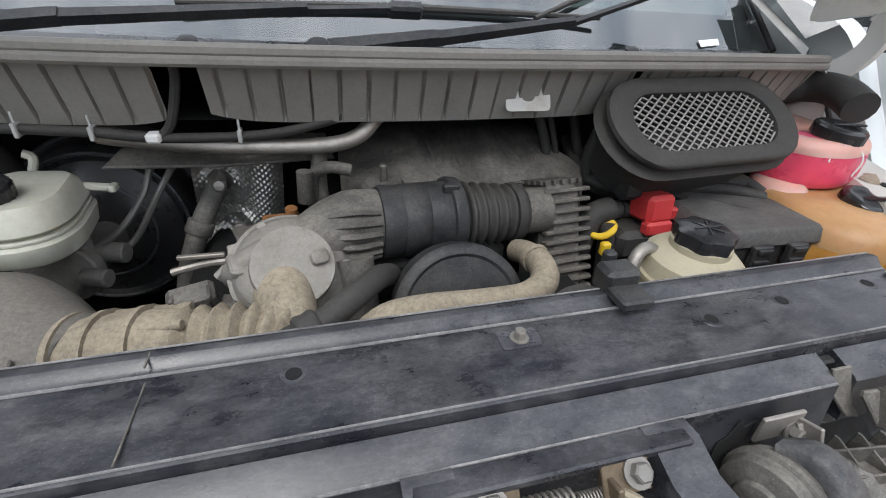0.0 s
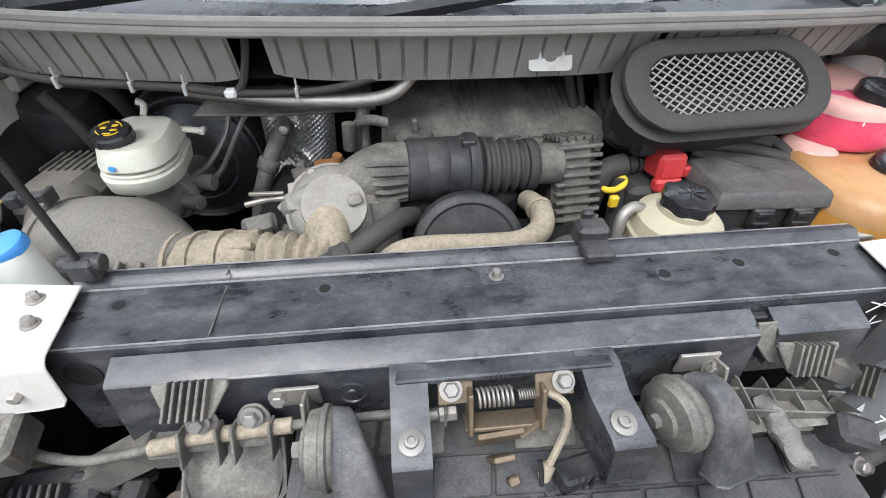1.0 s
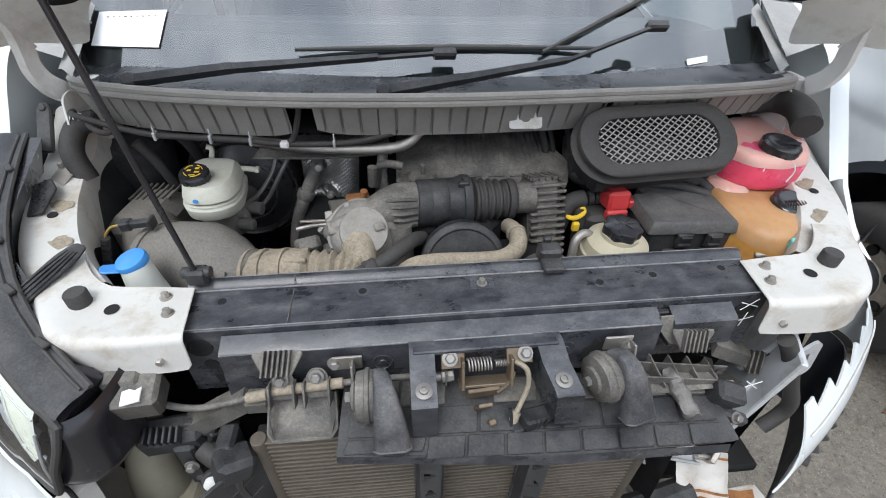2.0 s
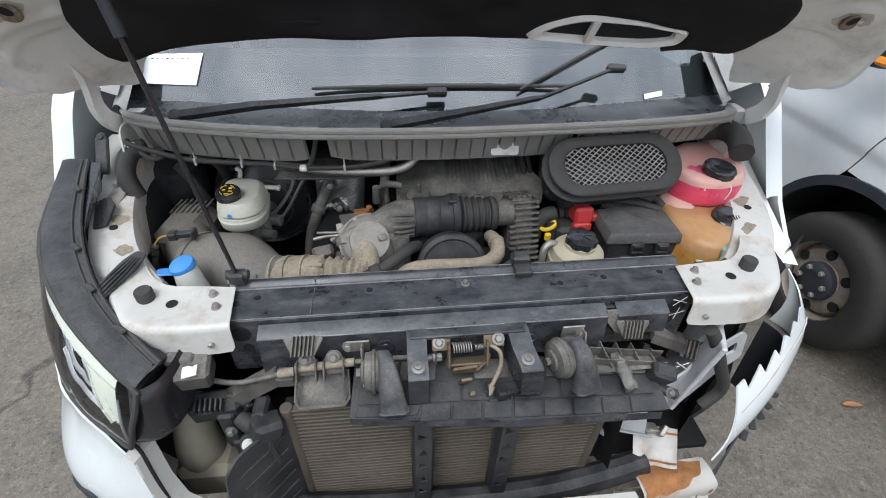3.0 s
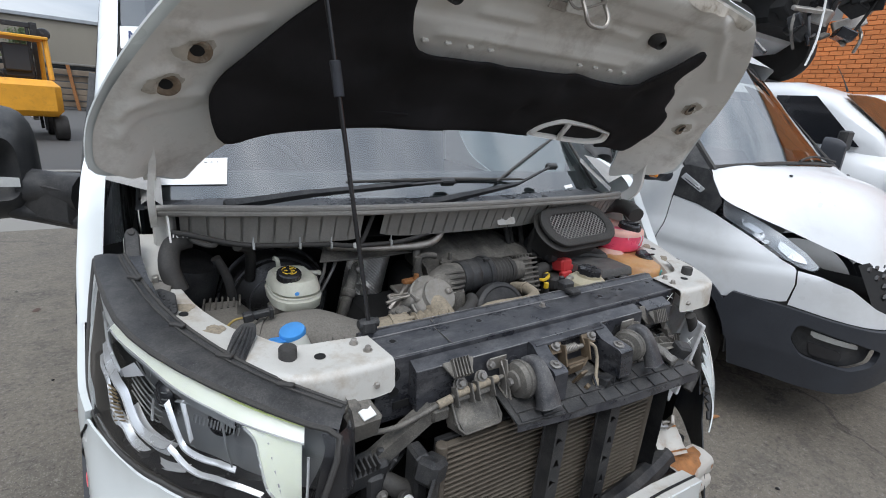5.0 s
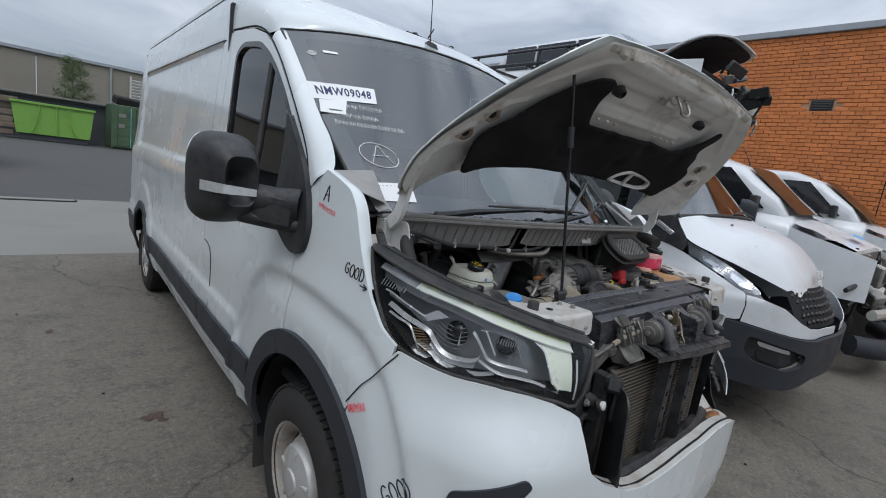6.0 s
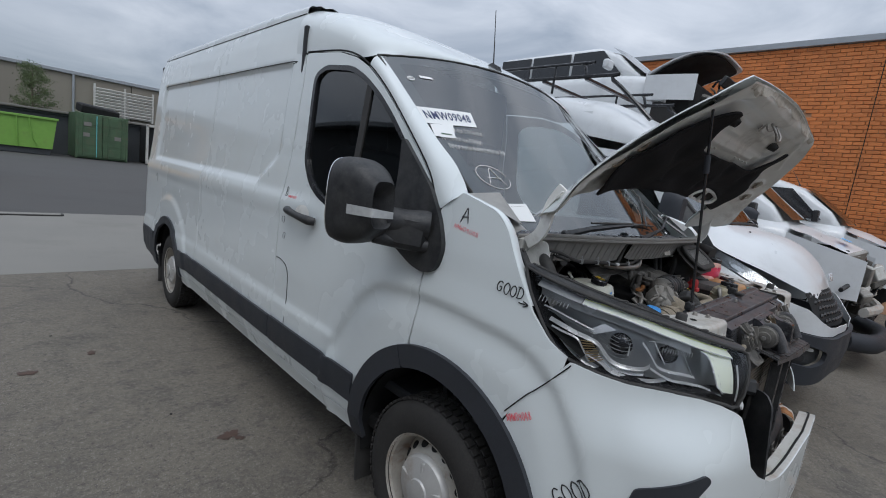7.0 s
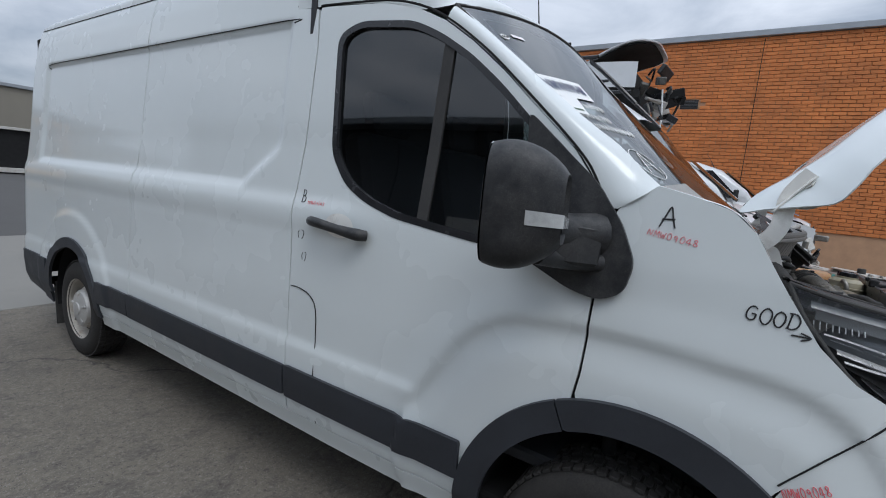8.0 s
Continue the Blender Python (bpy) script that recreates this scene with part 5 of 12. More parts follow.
def bracket_skin(u, v, lift=0.0):
    """u along the bent front edge, v from the inner edge over the bend and down the front flange."""
    e, i = curve_at(EDGE, u), curve_at(INNER_EDGE, u)
    t = (curve_at(EDGE, min(1, u + 0.02)) - curve_at(EDGE, max(0, u - 0.02))).normalized()
    n = Vector((t.y, -t.x, 0))
    if n.y > 0:
        n = -n
    drop = float(np.interp(u, [0, 0.03, 0.08, 0.40, 0.55, 0.75, 1.0], [0.040, 0.050, 0.052, 0.054, 0.050, 0.034, 0.030]))
    dish = 0.0035 * step01(u, 0.10, 0.2) * (1 - step01(u, 0.5, 0.6)) * math.sin(math.pi * min(1, v / 0.5))
    z = 1.2465 + 0.004 * step01(u, 0.6, 1.0)
    if v < 0.5:
        p = i.lerp(e, v / 0.5)
        q = Vector((p.x, p.y, z - dish))
    elif v < 0.75:
        a = (v - 0.5) / 0.25 * math.pi / 2
        q = e + n * 0.014 * math.sin(a) + Vector((0, 0, z - 0.014 * (1 - math.cos(a))))
    else:
        q = e + n * (0.014 + 0.004 * (v - 0.75) / 0.25) + Vector((0, 0, z - 0.014 - drop * (v - 0.75) / 0.25))
    return q + Vector((0, 0, lift))


def bracket(side):
    g = Geo().grid(lambda u, v: bracket_skin(u, v), 40, 24)
    under = Geo().grid(lambda u, v: bracket_skin(u, v) + Vector((0.0, 0.0025, -0.0025)), 40, 24)
    g = flip(g).join(under)
    rim = [bracket_skin(0, v) + Vector((0, 0.001, -0.001)) for v in np.linspace(0, 1, 15)] + [bracket_skin(u, 1) + Vector((0, 0.001, -0.001)) for u in np.linspace(0.03, 1, 15)]
    g.tube(rim, 0.0016, 6, 1).tube([bracket_skin(u, 0) + Vector((0, 0, -0.001)) for u in np.linspace(0, 1, 15)], 0.0016, 6, 1)
    if side > 0:
        g = g.mirrored()
        g.v = [(x + 0.004, y - 0.008, z + 0.008) for x, y, z in g.v]
    else:
        g.v = [(x, y, z - 0.004) for x, y, z in g.v]
    b = part("corner_bracket", g, WHITE_DIRTY, VAN, "white painted corner bracket with brown grime", sharp=50)
    s, dz, dy = side, (0.008 if side > 0 else -0.004), (-0.008 if side > 0 else 0.0)
    part("bracket_hole", Geo().lathe([(0.0105, 0.0), (0.0105, 0.0012), (0, 0.0013)], (s * 0.573, 0.253 + dy, 1.2445 + dz), (0, 0, 1), 18), UNDERBODY_SHADE, b)
    for x, y in ((0.5, 0.272), (0.485, 0.236)):
        bolt((s * x, y + dy, 1.2465 + dz), r=0.0062, mat=STEEL, parent=b)
    bolt((s * 0.489, 0.184 + dy, 1.205 + dz), (0, -1, 0), r=0.0062, mat=STEEL, parent=b)
    g = Geo().lathe([(0.0165, 0), (0.0165, 0.024), (0.0145, 0.027), (0, 0.0275)], (s * 0.627, 0.272, 1.240 + dz), (0, 0, 1), 20)
    part("rubber_stop", g, RUBBER, b)
    return b


bracket(-1), bracket(1)


def wing_rail(side):
    """Painted top rail of the inner wing running back to the scuttle."""
    pts = [(0.645, 0.300, 1.234), (0.700, 0.362, 1.238), (0.748, 0.43, 1.244), (0.790, 0.52, 1.252), (0.815, 0.60, 1.261), (0.828, 0.66, 1.270), (0.834, 0.72, 1.290), (0.838, 0.80, 1.345)]
    P = spline(pts, 6)
    g = Geo()

    def f(u, v):
        p = curve_at(P, v)
        t = (curve_at(P, min(1, v + 0.02)) - curve_at(P, max(0, v - 0.02))).normalized()
        n = Vector((t.y, -t.x, 0)).normalized()
        o = [-0.045, -0.045, -0.038, 0.04, 0.052, 0.055][round(u * 5)]
        z = [-0.075 - 0.03 * math.sin(v * 17), -0.012, 0.0, 0.004, -0.004, -0.05][round(u * 5)]
        q = p + n * o + Vector((0, 0, z))
        return (side * q.x, q.y, q.z)
    g.grid(f, 5, 36)
    r = part("wing_rail", flip(g) if side < 0 else g, WHITE_DIRTY, VAN, "white inner wing rail with rust spots", sharp=50)
    for k, (v, w) in enumerate(((0.26, 0.024), (0.44, 0.026), (0.68, 0.024))):
        p = curve_at(P, v)
        h = Geo().lathe([(w, 0), (w * 0.9, 0.0012), (0, 0.0014)], (side * p.x, p.y, p.z + 0.001), (0, -0.15, 1), 40, wave=lambda a, q: 1 + 0.22 * math.sin(2 * a + k) + 0.10 * math.sin(5 * a) + 0.05 * math.sin(11 * a + k))
        part("grime_patch", h, TAN_RUBBER, r)
    p = curve_at(P, 0.62)
    h = Geo().box((side * p.x, p.y, p.z + 0.004), (0.04, 0.05, 0.004), 0.001, rot=(18, 0, 12 * side)).box((side * (p.x + 0.008), p.y + 0.03, p.z + 0.016), (0.012, 0.02, 0.02), 0.002)
    part("wing_tab", h, STEEL, r)
    for v, w in ((0.40, 0.009), (0.70, 0.011)):
        p = curve_at(P, v)
        part("rail_hole", Geo().lathe([(w, 0), (w, 0.0022), (0, 0.0024)], (side * p.x, p.y, p.z + 0.0015), (0, -0.15, 1), 16), UNDERBODY_SHADE, r)
    # upright hinge support behind the rail, and the fender's bolted tab
    up = sheet(rounded([(0.0, -0.05), (0.105, -0.04), (0.11, 0.06), (0.07, 0.14), (0.02, 0.14), (-0.01, 0.05)], 0.02), lambda a, b: (side * (0.79 + 0.05 * a), 0.67 + a, 1.27 + b), 0.012, (), 0.004)
    part("hinge_support", up, PRIMER, r)
    stop = Geo().prism(rounded([(-0.016, -0.05), (0.016, -0.05), (0.015, 0.04), (0.008, 0.055), (-0.008, 0.055), (-0.015, 0.04)], 0.006), 0.012, basis((side * 0.868, 0.715, 1.330), (1, 0, 0), (0, 0.62, 0.78)), 0.003)
    st_ = part("fender_stop", stop, BLACK_PLASTIC, r, "ribbed black rubber stop")
    for k in range(5):
        part("stop_rib", Geo().box((side * 0.868, 0.690 + 0.0062 * k, 1.306 + 0.0078 * k), (0.026, 0.004, 0.004), 0.001, rot=(50, 0, 0)), RUBBER, st_)
    bolt((side * 0.868, 0.738, 1.368), (0, -0.8, 0.55), 0.008, RUBBER, st_)
    return r


wing_rail(-1), wing_rail(1)
# white inward flange along the fender's top
for side in (-1, 1):
    top = [(0.972, 1.536), (0.874, 1.513), (0.798, 1.489), (0.742, 1.439), (0.70, 1.369), (0.659, 1.304), (0.60, 1.218)]
    P = spline([flank(a, b, 0.0) for a, b in top], 5)
    Q = spline([flank(a, b - 0.006, -0.045) for a, b in top], 5)
    g = Geo().grid(lambda u, v: curve_at(P, u).lerp(curve_at(Q, u), v) + Vector((0, 0, 0.006 * math.sin(math.pi * v))), 30, 5)
    part("fender_flange", flip(g) if side < 0 else flip(g.mirrored()), WHITE, VAN, "white rolled top edge of the fender", sharp=60)
# outer gutter between rail and fender; the left one painted dark as a shaded gap
for sx in (-1, 1):
    g = Geo().grid(lambda u, v: (sx * (0.845 + 0.095 * u + 0.01 * v), 0.42 + 0.44 * v, 1.135 + 0.19 * v - 0.02 * u), 3, 10)
    part("fender_gutter", flip(g) if sx > 0 else g, UNDERBODY_SHADE if sx < 0 else PRIMER, VAN)
# ribbed rubber clip on the rail
g = Geo()
m = pose(-0.698, 0.332, 1.250, 9, 4, -22) @ Matrix.Diagonal((0.62, 1.05, 0.5, 1))
g.prism(rounded([(-0.028, -0.065), (0.028, -0.065), (0.034, 0.03), (0.02, 0.062), (-0.02, 0.062), (-0.034, 0.03)], 0.012), 0.012, m, 0.003)
for k in range(4):
    g.tube([m @ Vector((-0.021 + 0.014 * k, -0.06, 0.012)), m @ Vector((-0.020 + 0.0135 * k, 0.0, 0.014)), m @ Vector((-0.014 + 0.009 * k, 0.045, 0.012))], 0.003, 6, 4)
part("rail_clip", g, BLACK_PLASTIC, VAN, "ribbed black clip on the wing rail")
# perforated corner guard by the lamp
g = Geo()
m = basis((-0.815, 0.535, 1.262), (0.40, -0.9, -0.12), (0.9, 0.35, 0.35)) @ Matrix.Scale(0.72, 4)
g.prism(rounded([(-0.09, -0.02), (0.05, -0.035), (0.06, 0.01), (-0.02, 0.045), (-0.08, 0.03)], 0.008), 0.008, m, 0.002)
for i in range(9):
    for j in range(3):
        g.lathe([(0.0036, 0), (0.0028, 0.0015), (0, 0.0015)], m @ Vector((-0.078 + 0.0145 * i, -0.018 + 0.016 * j + 0.004 * (i % 2), 0.008)), m.to_3x3() @ Vector((0, 0, 1)), 6)
part("corner_guard", g, BLACK_PLASTIC, VAN, "perforated black plastic corner guard")

# ---- scuttle panel below the windscreen
LIP = spline([(-0.825, 0.795, 1.412), (-0.76, 0.715, 1.428), (-0.645, 0.66, 1.434), (-0.49, 0.622, 1.436), (-0.30, 0.598, 1.437), (0.0, 0.592, 1.437), (0.30, 0.612, 1.436), (0.53, 0.632, 1.435), (0.725, 0.674, 1.430), (0.80, 0.715, 1.425), (0.84, 0.79, 1.412)], 8)


def lip_at(x):
    xs, ys, zs = [p.x for p in LIP], [p.y for p in LIP], [p.z for p in LIP]
    return float(np.interp(x, xs, ys)), float(np.interp(x, xs, zs))


g = Geo().tube(LIP, 0.0085, 8, 1)
g.tube([p + Vector((0, -0.004, -0.012)) for p in LIP], 0.007, 8, 1)
part("scuttle_seal", g, SCUTTLE, VAN, "dusty rubber seal along the scuttle edge")


def scuttle(x0, x1, low, taper=0.0):
    g = Geo()
    n = max(4, int((x1 - x0) / 0.0022))

    def f(u, v):
        x = x0 + (x1 - x0) * u
        y, z = lip_at(x)
        rib = -0.008 * (abs((x / 0.0365) % 1.0 - 0.5) < 0.055)
        d = low * (1 - taper * abs(2 * u - 1) ** 8)
        return (x, y + 0.008 + 0.030 * v - rib * (0.15 < v < 0.97), z - 0.016 - d * v)
    g.grid(f, n, 6)
    return g


part("scuttle_panel", flip(scuttle(-0.77, -0.345, 0.082, 0.1)), SCUTTLE, VAN, "ribbed sun-faded scuttle panel", sharp=60)
part("scuttle_panel", flip(scuttle(-0.292, 0.318, 0.078, 0.15)), SCUTTLE, VAN, "ribbed sun-faded scuttle panel", sharp=60)
part("scuttle_panel", flip(scuttle(0.332, 0.80, 0.066, 0.3)), SCUTTLE, VAN, "ribbed sun-faded scuttle panel", sharp=60)
# floor and back wall under the scuttle, shade put into their near-black
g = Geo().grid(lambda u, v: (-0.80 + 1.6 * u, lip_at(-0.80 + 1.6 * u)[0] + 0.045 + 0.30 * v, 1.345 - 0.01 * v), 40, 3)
part("scuttle_floor", g, UNDERBODY_SHADE, VAN)
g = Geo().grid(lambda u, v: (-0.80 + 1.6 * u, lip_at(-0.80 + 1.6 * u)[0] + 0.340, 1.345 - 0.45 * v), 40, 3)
part("firewall", flip(g), UNDERBODY_SHADE, VAN)
g = Geo()


def tray(u, v):
    x = -0.84 + 1.68 * u
    y, z = lip_at(x)
    y2 = 0.738 + 0.15 * abs(x / 0.84) ** 2.1
    return (x, y + (y2 - y) * v + 0.006, z + 0.004 - 0.016 * math.sin(math.pi * v) - 0.006 * v)


g.grid(lambda u, v: tray(u, 0.16 + 0.84 * v), 40, 4)
part("scuttle_tray", g, TRAY_BLACK, VAN, "black tray under the wipers with dust spots")
part("tray_edge", Geo().grid(lambda u, v: tuple(Vector(tray(u, 0.16 * v)) + Vector((0, 0, 0.001))), 40, 2), TRAY_DUST, VAN, "dust-greyed edge of the tray")
for s in (-1, 1):
    part("cowl_corner", Geo().grid(lambda u, v: (s * (0.80 + 0.045 * u), 0.76 + 0.19 * v + 0.03 * u, 1.424 + 0.10 * v + 0.014 * math.sin(math.pi * u)), 6, 8), TRAY_DUST, VAN, "dust-greyed cowl corner beside the screen", sharp=60)
for x in (-0.297, 0.304):
    y, z = lip_at(x)
    part("tray_clip", Geo().lathe([(0.011, 0), (0.011, 0.003), (0.007, 0.0055), (0, 0.006)], (x, y + 0.016, z + 0.006), (0, -0.3, 1), 14), BLACK_PLASTIC, VAN)


def on_screen(u, v, out=0.0):
    p = Vector(screen(u, v))
    return p + Vector((0, -0.62, 0.78)) * out


def wiper(pivot, joint, knee, head, blade0, blade1):
    g = Geo()
    P = [Vector(p) for p in (pivot, joint, knee, head)]
    side = Vector((0, 0.5, 0.6))
    for a, b, w0, w1, h in ((P[0], P[1], 0.026, 0.022, 0.014), (P[1], P[2], 0.021, 0.012, 0.012), (P[2], P[3], 0.010, 0.008, 0.007)):
        d = (b - a).normalized()
        up = Vector((0, -0.62, 0.78))
        s = d.cross(up).normalized()
        v = []
        for p, w in ((a, w0), (b, w1)):
            v += [p + s * w / 2, p + s * w * 0.35 + up * h, p - s * w * 0.35 + up * h, p - s * w / 2]
        g.add(v, [(0, 1, 5, 4), (1, 2, 6, 5), (2, 3, 7, 6), (3, 0, 4, 7), (3, 2, 1, 0), (4, 5, 6, 7)])
    g.lathe([(0.016, 0), (0.016, 0.012), (0.012, 0.016), (0, 0.017)], P[0], (0, -0.62, 0.78), 16)
    w = part("wiper", g, BLACK_PLASTIC, VAN, "black windscreen wiper arm and blade")
    b = Geo().tube([blade0, Vector(blade0).lerp(Vector(blade1), 0.5) + Vector((0, -0.003, 0.004)), blade1], 0.006, 8, 6, radii=[0.004, 0.007, 0.004])
    part("wiper_blade", b, RUBBER, w)
    c = Geo().box(P[3], (0.05, 0.02, 0.022), 0.004, rot=(38, 0, 0))
    part("blade_holder", c, BLACK_PLASTIC, w)
    return w


wiper((-0.66, 0.712, 1.430), (-0.458, 0.721, 1.452), (-0.16, 0.722, 1.472), (-0.02, 0.735, 1.478), Vector((-0.339, 0.782, 1.474)), Vector((0.335, 0.785, 1.476)))
wiper((-0.15, 0.636, 1.430), (0.012, 0.668, 1.445), (0.24, 0.705, 1.470), (0.46, 0.775, 1.525), on_screen(0.62, 0.05, 0.014), on_screen(0.965, 0.30, 0.014))


# ---- brake booster, master cylinder and reservoir
BOO = Vector((-0.532, 0.828, 1.112))
g = Geo().lathe([(0.136, -0.10), (0.143, -0.095), (0.150, -0.05), (0.158, -0.045), (0.160, -0.035), (0.151, -0.03), (0.146, 0.0), (0.137, 0.014), (0.128, 0.018), (0.120, 0.015), (0.08, 0.030), (0.05, 0.040), (0.0, 0.041)], BOO, (0, -1, 0.12), 48)
booster = part("brake_booster", g, BOOSTER, VAN, "round black brake booster")
ax_ = Vector((0, -1, 0.12)).normalized()
# lip rings whose lighter colour stands in for the gloss on the rims
for r_, o_, w_ in ((0.1575, -0.036, 0.0045), (0.133, 0.017, 0.0035), (0.082, 0.031, 0.0025)):
    part("booster_rim", Geo().lathe([(r_ + w_ * math.cos(q), o_ + w_ * math.sin(q)) for q in np.linspace(0, 2 * math.pi, 9)], BOO, ax_, 64, caps=False), BOOSTER_HIGHLIGHT, booster, "lip ring in a lighter colour that paints its highlight")
g = Geo().box((-0.485, 0.806, 1.030), (0.075, 0.003, 0.018), 0.0008, rot=(-6, 0, 0))
part("booster_label", g, PAPER, booster)
g = Geo()
for k in range(9):
    g.box((-0.516 + 0.0077 * k, 0.8038, 1.030), (0.004 if k % 3 else 0.006, 0.001, 0.008), 0.0002, rot=(-6, 0, 0))
part("label_marks", g, INK, booster)
g = Geo().cyl((-0.455, 0.86, 1.105), (-0.478, 0.60, 1.12), 0.030).cyl((-0.47, 0.68, 1.118), (-0.473, 0.655, 1.12), 0.046).cyl((-0.478, 0.61, 1.12), (-0.479, 0.585, 1.12), 0.038).cyl((-0.445, 0.70, 1.13), (-0.40, 0.69, 1.13), 0.016).cyl((-0.445, 0.645, 1.12), (-0.41, 0.635, 1.12), 0.014)
g.box((-0.50, 0.66, 1.15), (0.05, 0.05, 0.06), 0.008).box((-0.455, 0.68, 1.155), (0.03, 0.03, 0.05), 0.006)
MASTER = part("master_cylinder", g, CAST_GREY, VAN, "cast alloy brake master cylinder")
MASTER.location.x -= 0.062
RES = [(-0.598, 0.60), (-0.60, 0.70), (-0.575, 0.728), (-0.49, 0.722), (-0.468, 0.70), (-0.455, 0.60), (-0.47, 0.555), (-0.51, 0.535), (-0.56, 0.54), (-0.585, 0.565)]
RES = rounded(RES, 0.03)
g = Geo().prism(RES, 0.045, pose(0, 0, 1.158), 0.006, 1.05).prism([(x * 1.0, y) for x, y in RES], 0.008, pose(0, 0, 1.203), 0.002, 1.0).prism(RES, 0.052, pose(0, 0, 1.211), 0.010, 0.90)
g.tube([(-0.478, 0.69, 1.236), (-0.462, 0.693, 1.232), (-0.435, 0.693, 1.228)], 0.008, 8, 4).box((-0.432, 0.693, 1.228), (0.012, 0.022, 0.014), 0.003)
g.tube([(-0.553, 0.722, 1.255), (-0.553, 0.738, 1.275), (-0.565, 0.738, 1.283)], 0.007, 8, 4)
res = part("brake_reservoir", g, BRAKE_PLASTIC, VAN, "milky plastic brake fluid reservoir")
g = Geo().lathe([(0.027, 0), (0.034, 0.002), (0.035, 0.022), (0.032, 0.026), (0.024, 0.0275), (0, 0.028)], (-0.551, 0.597, 1.262), (0.05, -0.18, 1), 40, wave=lambda a, k: 1 + (0.025 * math.cos(20 * a) if k in (1, 2) else 0))
cap = part("reservoir_cap", g, LAMP_BLACK, res, "black screw cap with yellow warning print")
m = basis((-0.5497, 0.5922, 1.2905), (1, 0.05, -0.04), (0.0, 1, 0.18))
g = Geo()
for a0, a1 in ((0.3, 1.3), (1.8, 2.8), (3.4, 4.2), (4.6, 5.8)):
    pts = [m @ Vector((0.021 * math.cos(a), 0.021 * math.sin(a), 0.0)) for a in np.linspace(a0, a1, 7)]
    g.tube(pts, 0.0011, 4, 1)
g.box(m @ Vector((-0.010, 0.002, 0)), (0.009, 0.007, 0.0012), 0.0003).box(m @ Vector((0.008, 0.009, 0)), (0.010, 0.008, 0.0012), 0.0003).box(m @ Vector((0.009, -0.004, 0)), (0.012, 0.006, 0.0012), 0.0003).box(m @ Vector((0, -0.015, 0)), (0.014, 0.004, 0.0012), 0.0003)
part("cap_print", g, YELLOW, cap)
part("level_mark", Geo().lathe([(0.007, 0), (0.006, 0.001), (0, 0.0012)], (-0.542, 0.5365, 1.232), (0, -1, 0.05), 12), BLUE, res)
g = Geo()
for pipe in ([(-0.525, 0.69, 1.135), (-0.471, 0.70, 1.160), (-0.428, 0.72, 1.212), (-0.412, 0.74, 1.250), (-0.385, 0.78, 1.262), (-0.36, 0.84, 1.25)], [(-0.538, 0.66, 1.125), (-0.489, 0.69, 1.122), (-0.450, 0.71, 1.146), (-0.403, 0.72, 1.219), (-0.375, 0.75, 1.255), (-0.34, 0.84, 1.25)]):
    part("brake_pipe", Geo().tube(pipe, 0.0052, 8, 6), ZINC, VAN, "bent dark brake pipe")



def reshape(ob, f):
    """Moves the points of a part and of what it carries."""
    for v in ob.data.vertices:
        v.co = f(v.co + ob.location) - ob.location
    for c in ob.children:
        reshape(c, f)


reshape(res, lambda p: Vector((-0.535 + (p.x + 0.535) * 0.84, 0.62 + (p.y - 0.62) * 0.86, 1.272 + (p.z - 1.272) * (0.70 if p.z < 1.272 else 0.9))))
# ---- air intake on the left
g = Geo().box((-0.70, 0.655, 1.115), (0.13, 0.17, 0.13), 0.03, rot=(0, 0, -8))
g.tube([(-0.69, 0.62, 1.12), (-0.66, 0.56, 1.125), (-0.62, 0.50, 1.13)], 0.062, 20, 6)
air_box = part("air_box", g, DUCT_DUST, VAN, "dusty black air box")
for k in range(7):
    part("box_rib", Geo().box((-0.735 + 0.014 * k, 0.70, 1.181), (0.005, 0.07, 0.006), 0.001, rot=(0, 0, -8)), DUSTY_PLASTIC, air_box)
g = Geo().tube([(-0.635, 0.515, 1.125), (-0.585, 0.495, 1.135), (-0.52, 0.472, 1.14), (-0.46, 0.43, 1.145), (-0.41, 0.408, 1.15)], 0.08, 28, 8, radii=[0.070, 0.082, 0.086, 0.070, 0.052])
g.tube([(-0.625, 0.515, 1.128), (-0.612, 0.508, 1.13)], 0.081, 28, 3)
duct = part("intake_duct", g, DUCT_DUST, VAN, "large dusty plastic intake duct", sharp=60)
g = Geo()
for k in range(3):
    g.box((-0.505 + 0.026 * k, 0.385, 1.15 - 0.004 * k), (0.006, 0.03, 0.11), 0.002, rot=(20, 0, 0))
part("duct_rib", g, DUCT_DUST, duct)
g = Geo().tube([(-0.425, 0.416, 1.15), (-0.36, 0.404, 1.165), (-0.305, 0.396, 1.175)], 0.046, 24, 8, radii=[0.05, 0.047, 0.040])
for k in range(4):
    a = 0.25 + 1.0 * k
    P0, P1 = Vector((-0.415, 0.414, 1.152)), Vector((-0.315, 0.397, 1.174))
    o0, o1 = Vector((0.01, 0.048 * -math.cos(a), 0.048 * math.sin(a))), Vector((0.01, 0.041 * -math.cos(a), 0.041 * math.sin(a)))
    g.tube([P0 + o0, P1 + o1], 0.0055, 6, 3)
for x, r in ((-0.415, 0.052), (-0.385, 0.0495), (-0.345, 0.047)):
    k = (x + 0.425) / 0.12
    c = Vector((-0.425, 0.416, 1.15)).lerp(Vector((-0.305, 0.396, 1.175)), k)
    r += 0.004
    g.lathe([(r - 0.007, -0.004), (r, -0.0035), (r, 0.0035), (r - 0.007, 0.004)], c, (0.97, -0.16, 0.2), 28)
hose = part("intake_hose", g, TAN_RUBBER, VAN, "ribbed tan-dusty rubber intake hose", sharp=60)
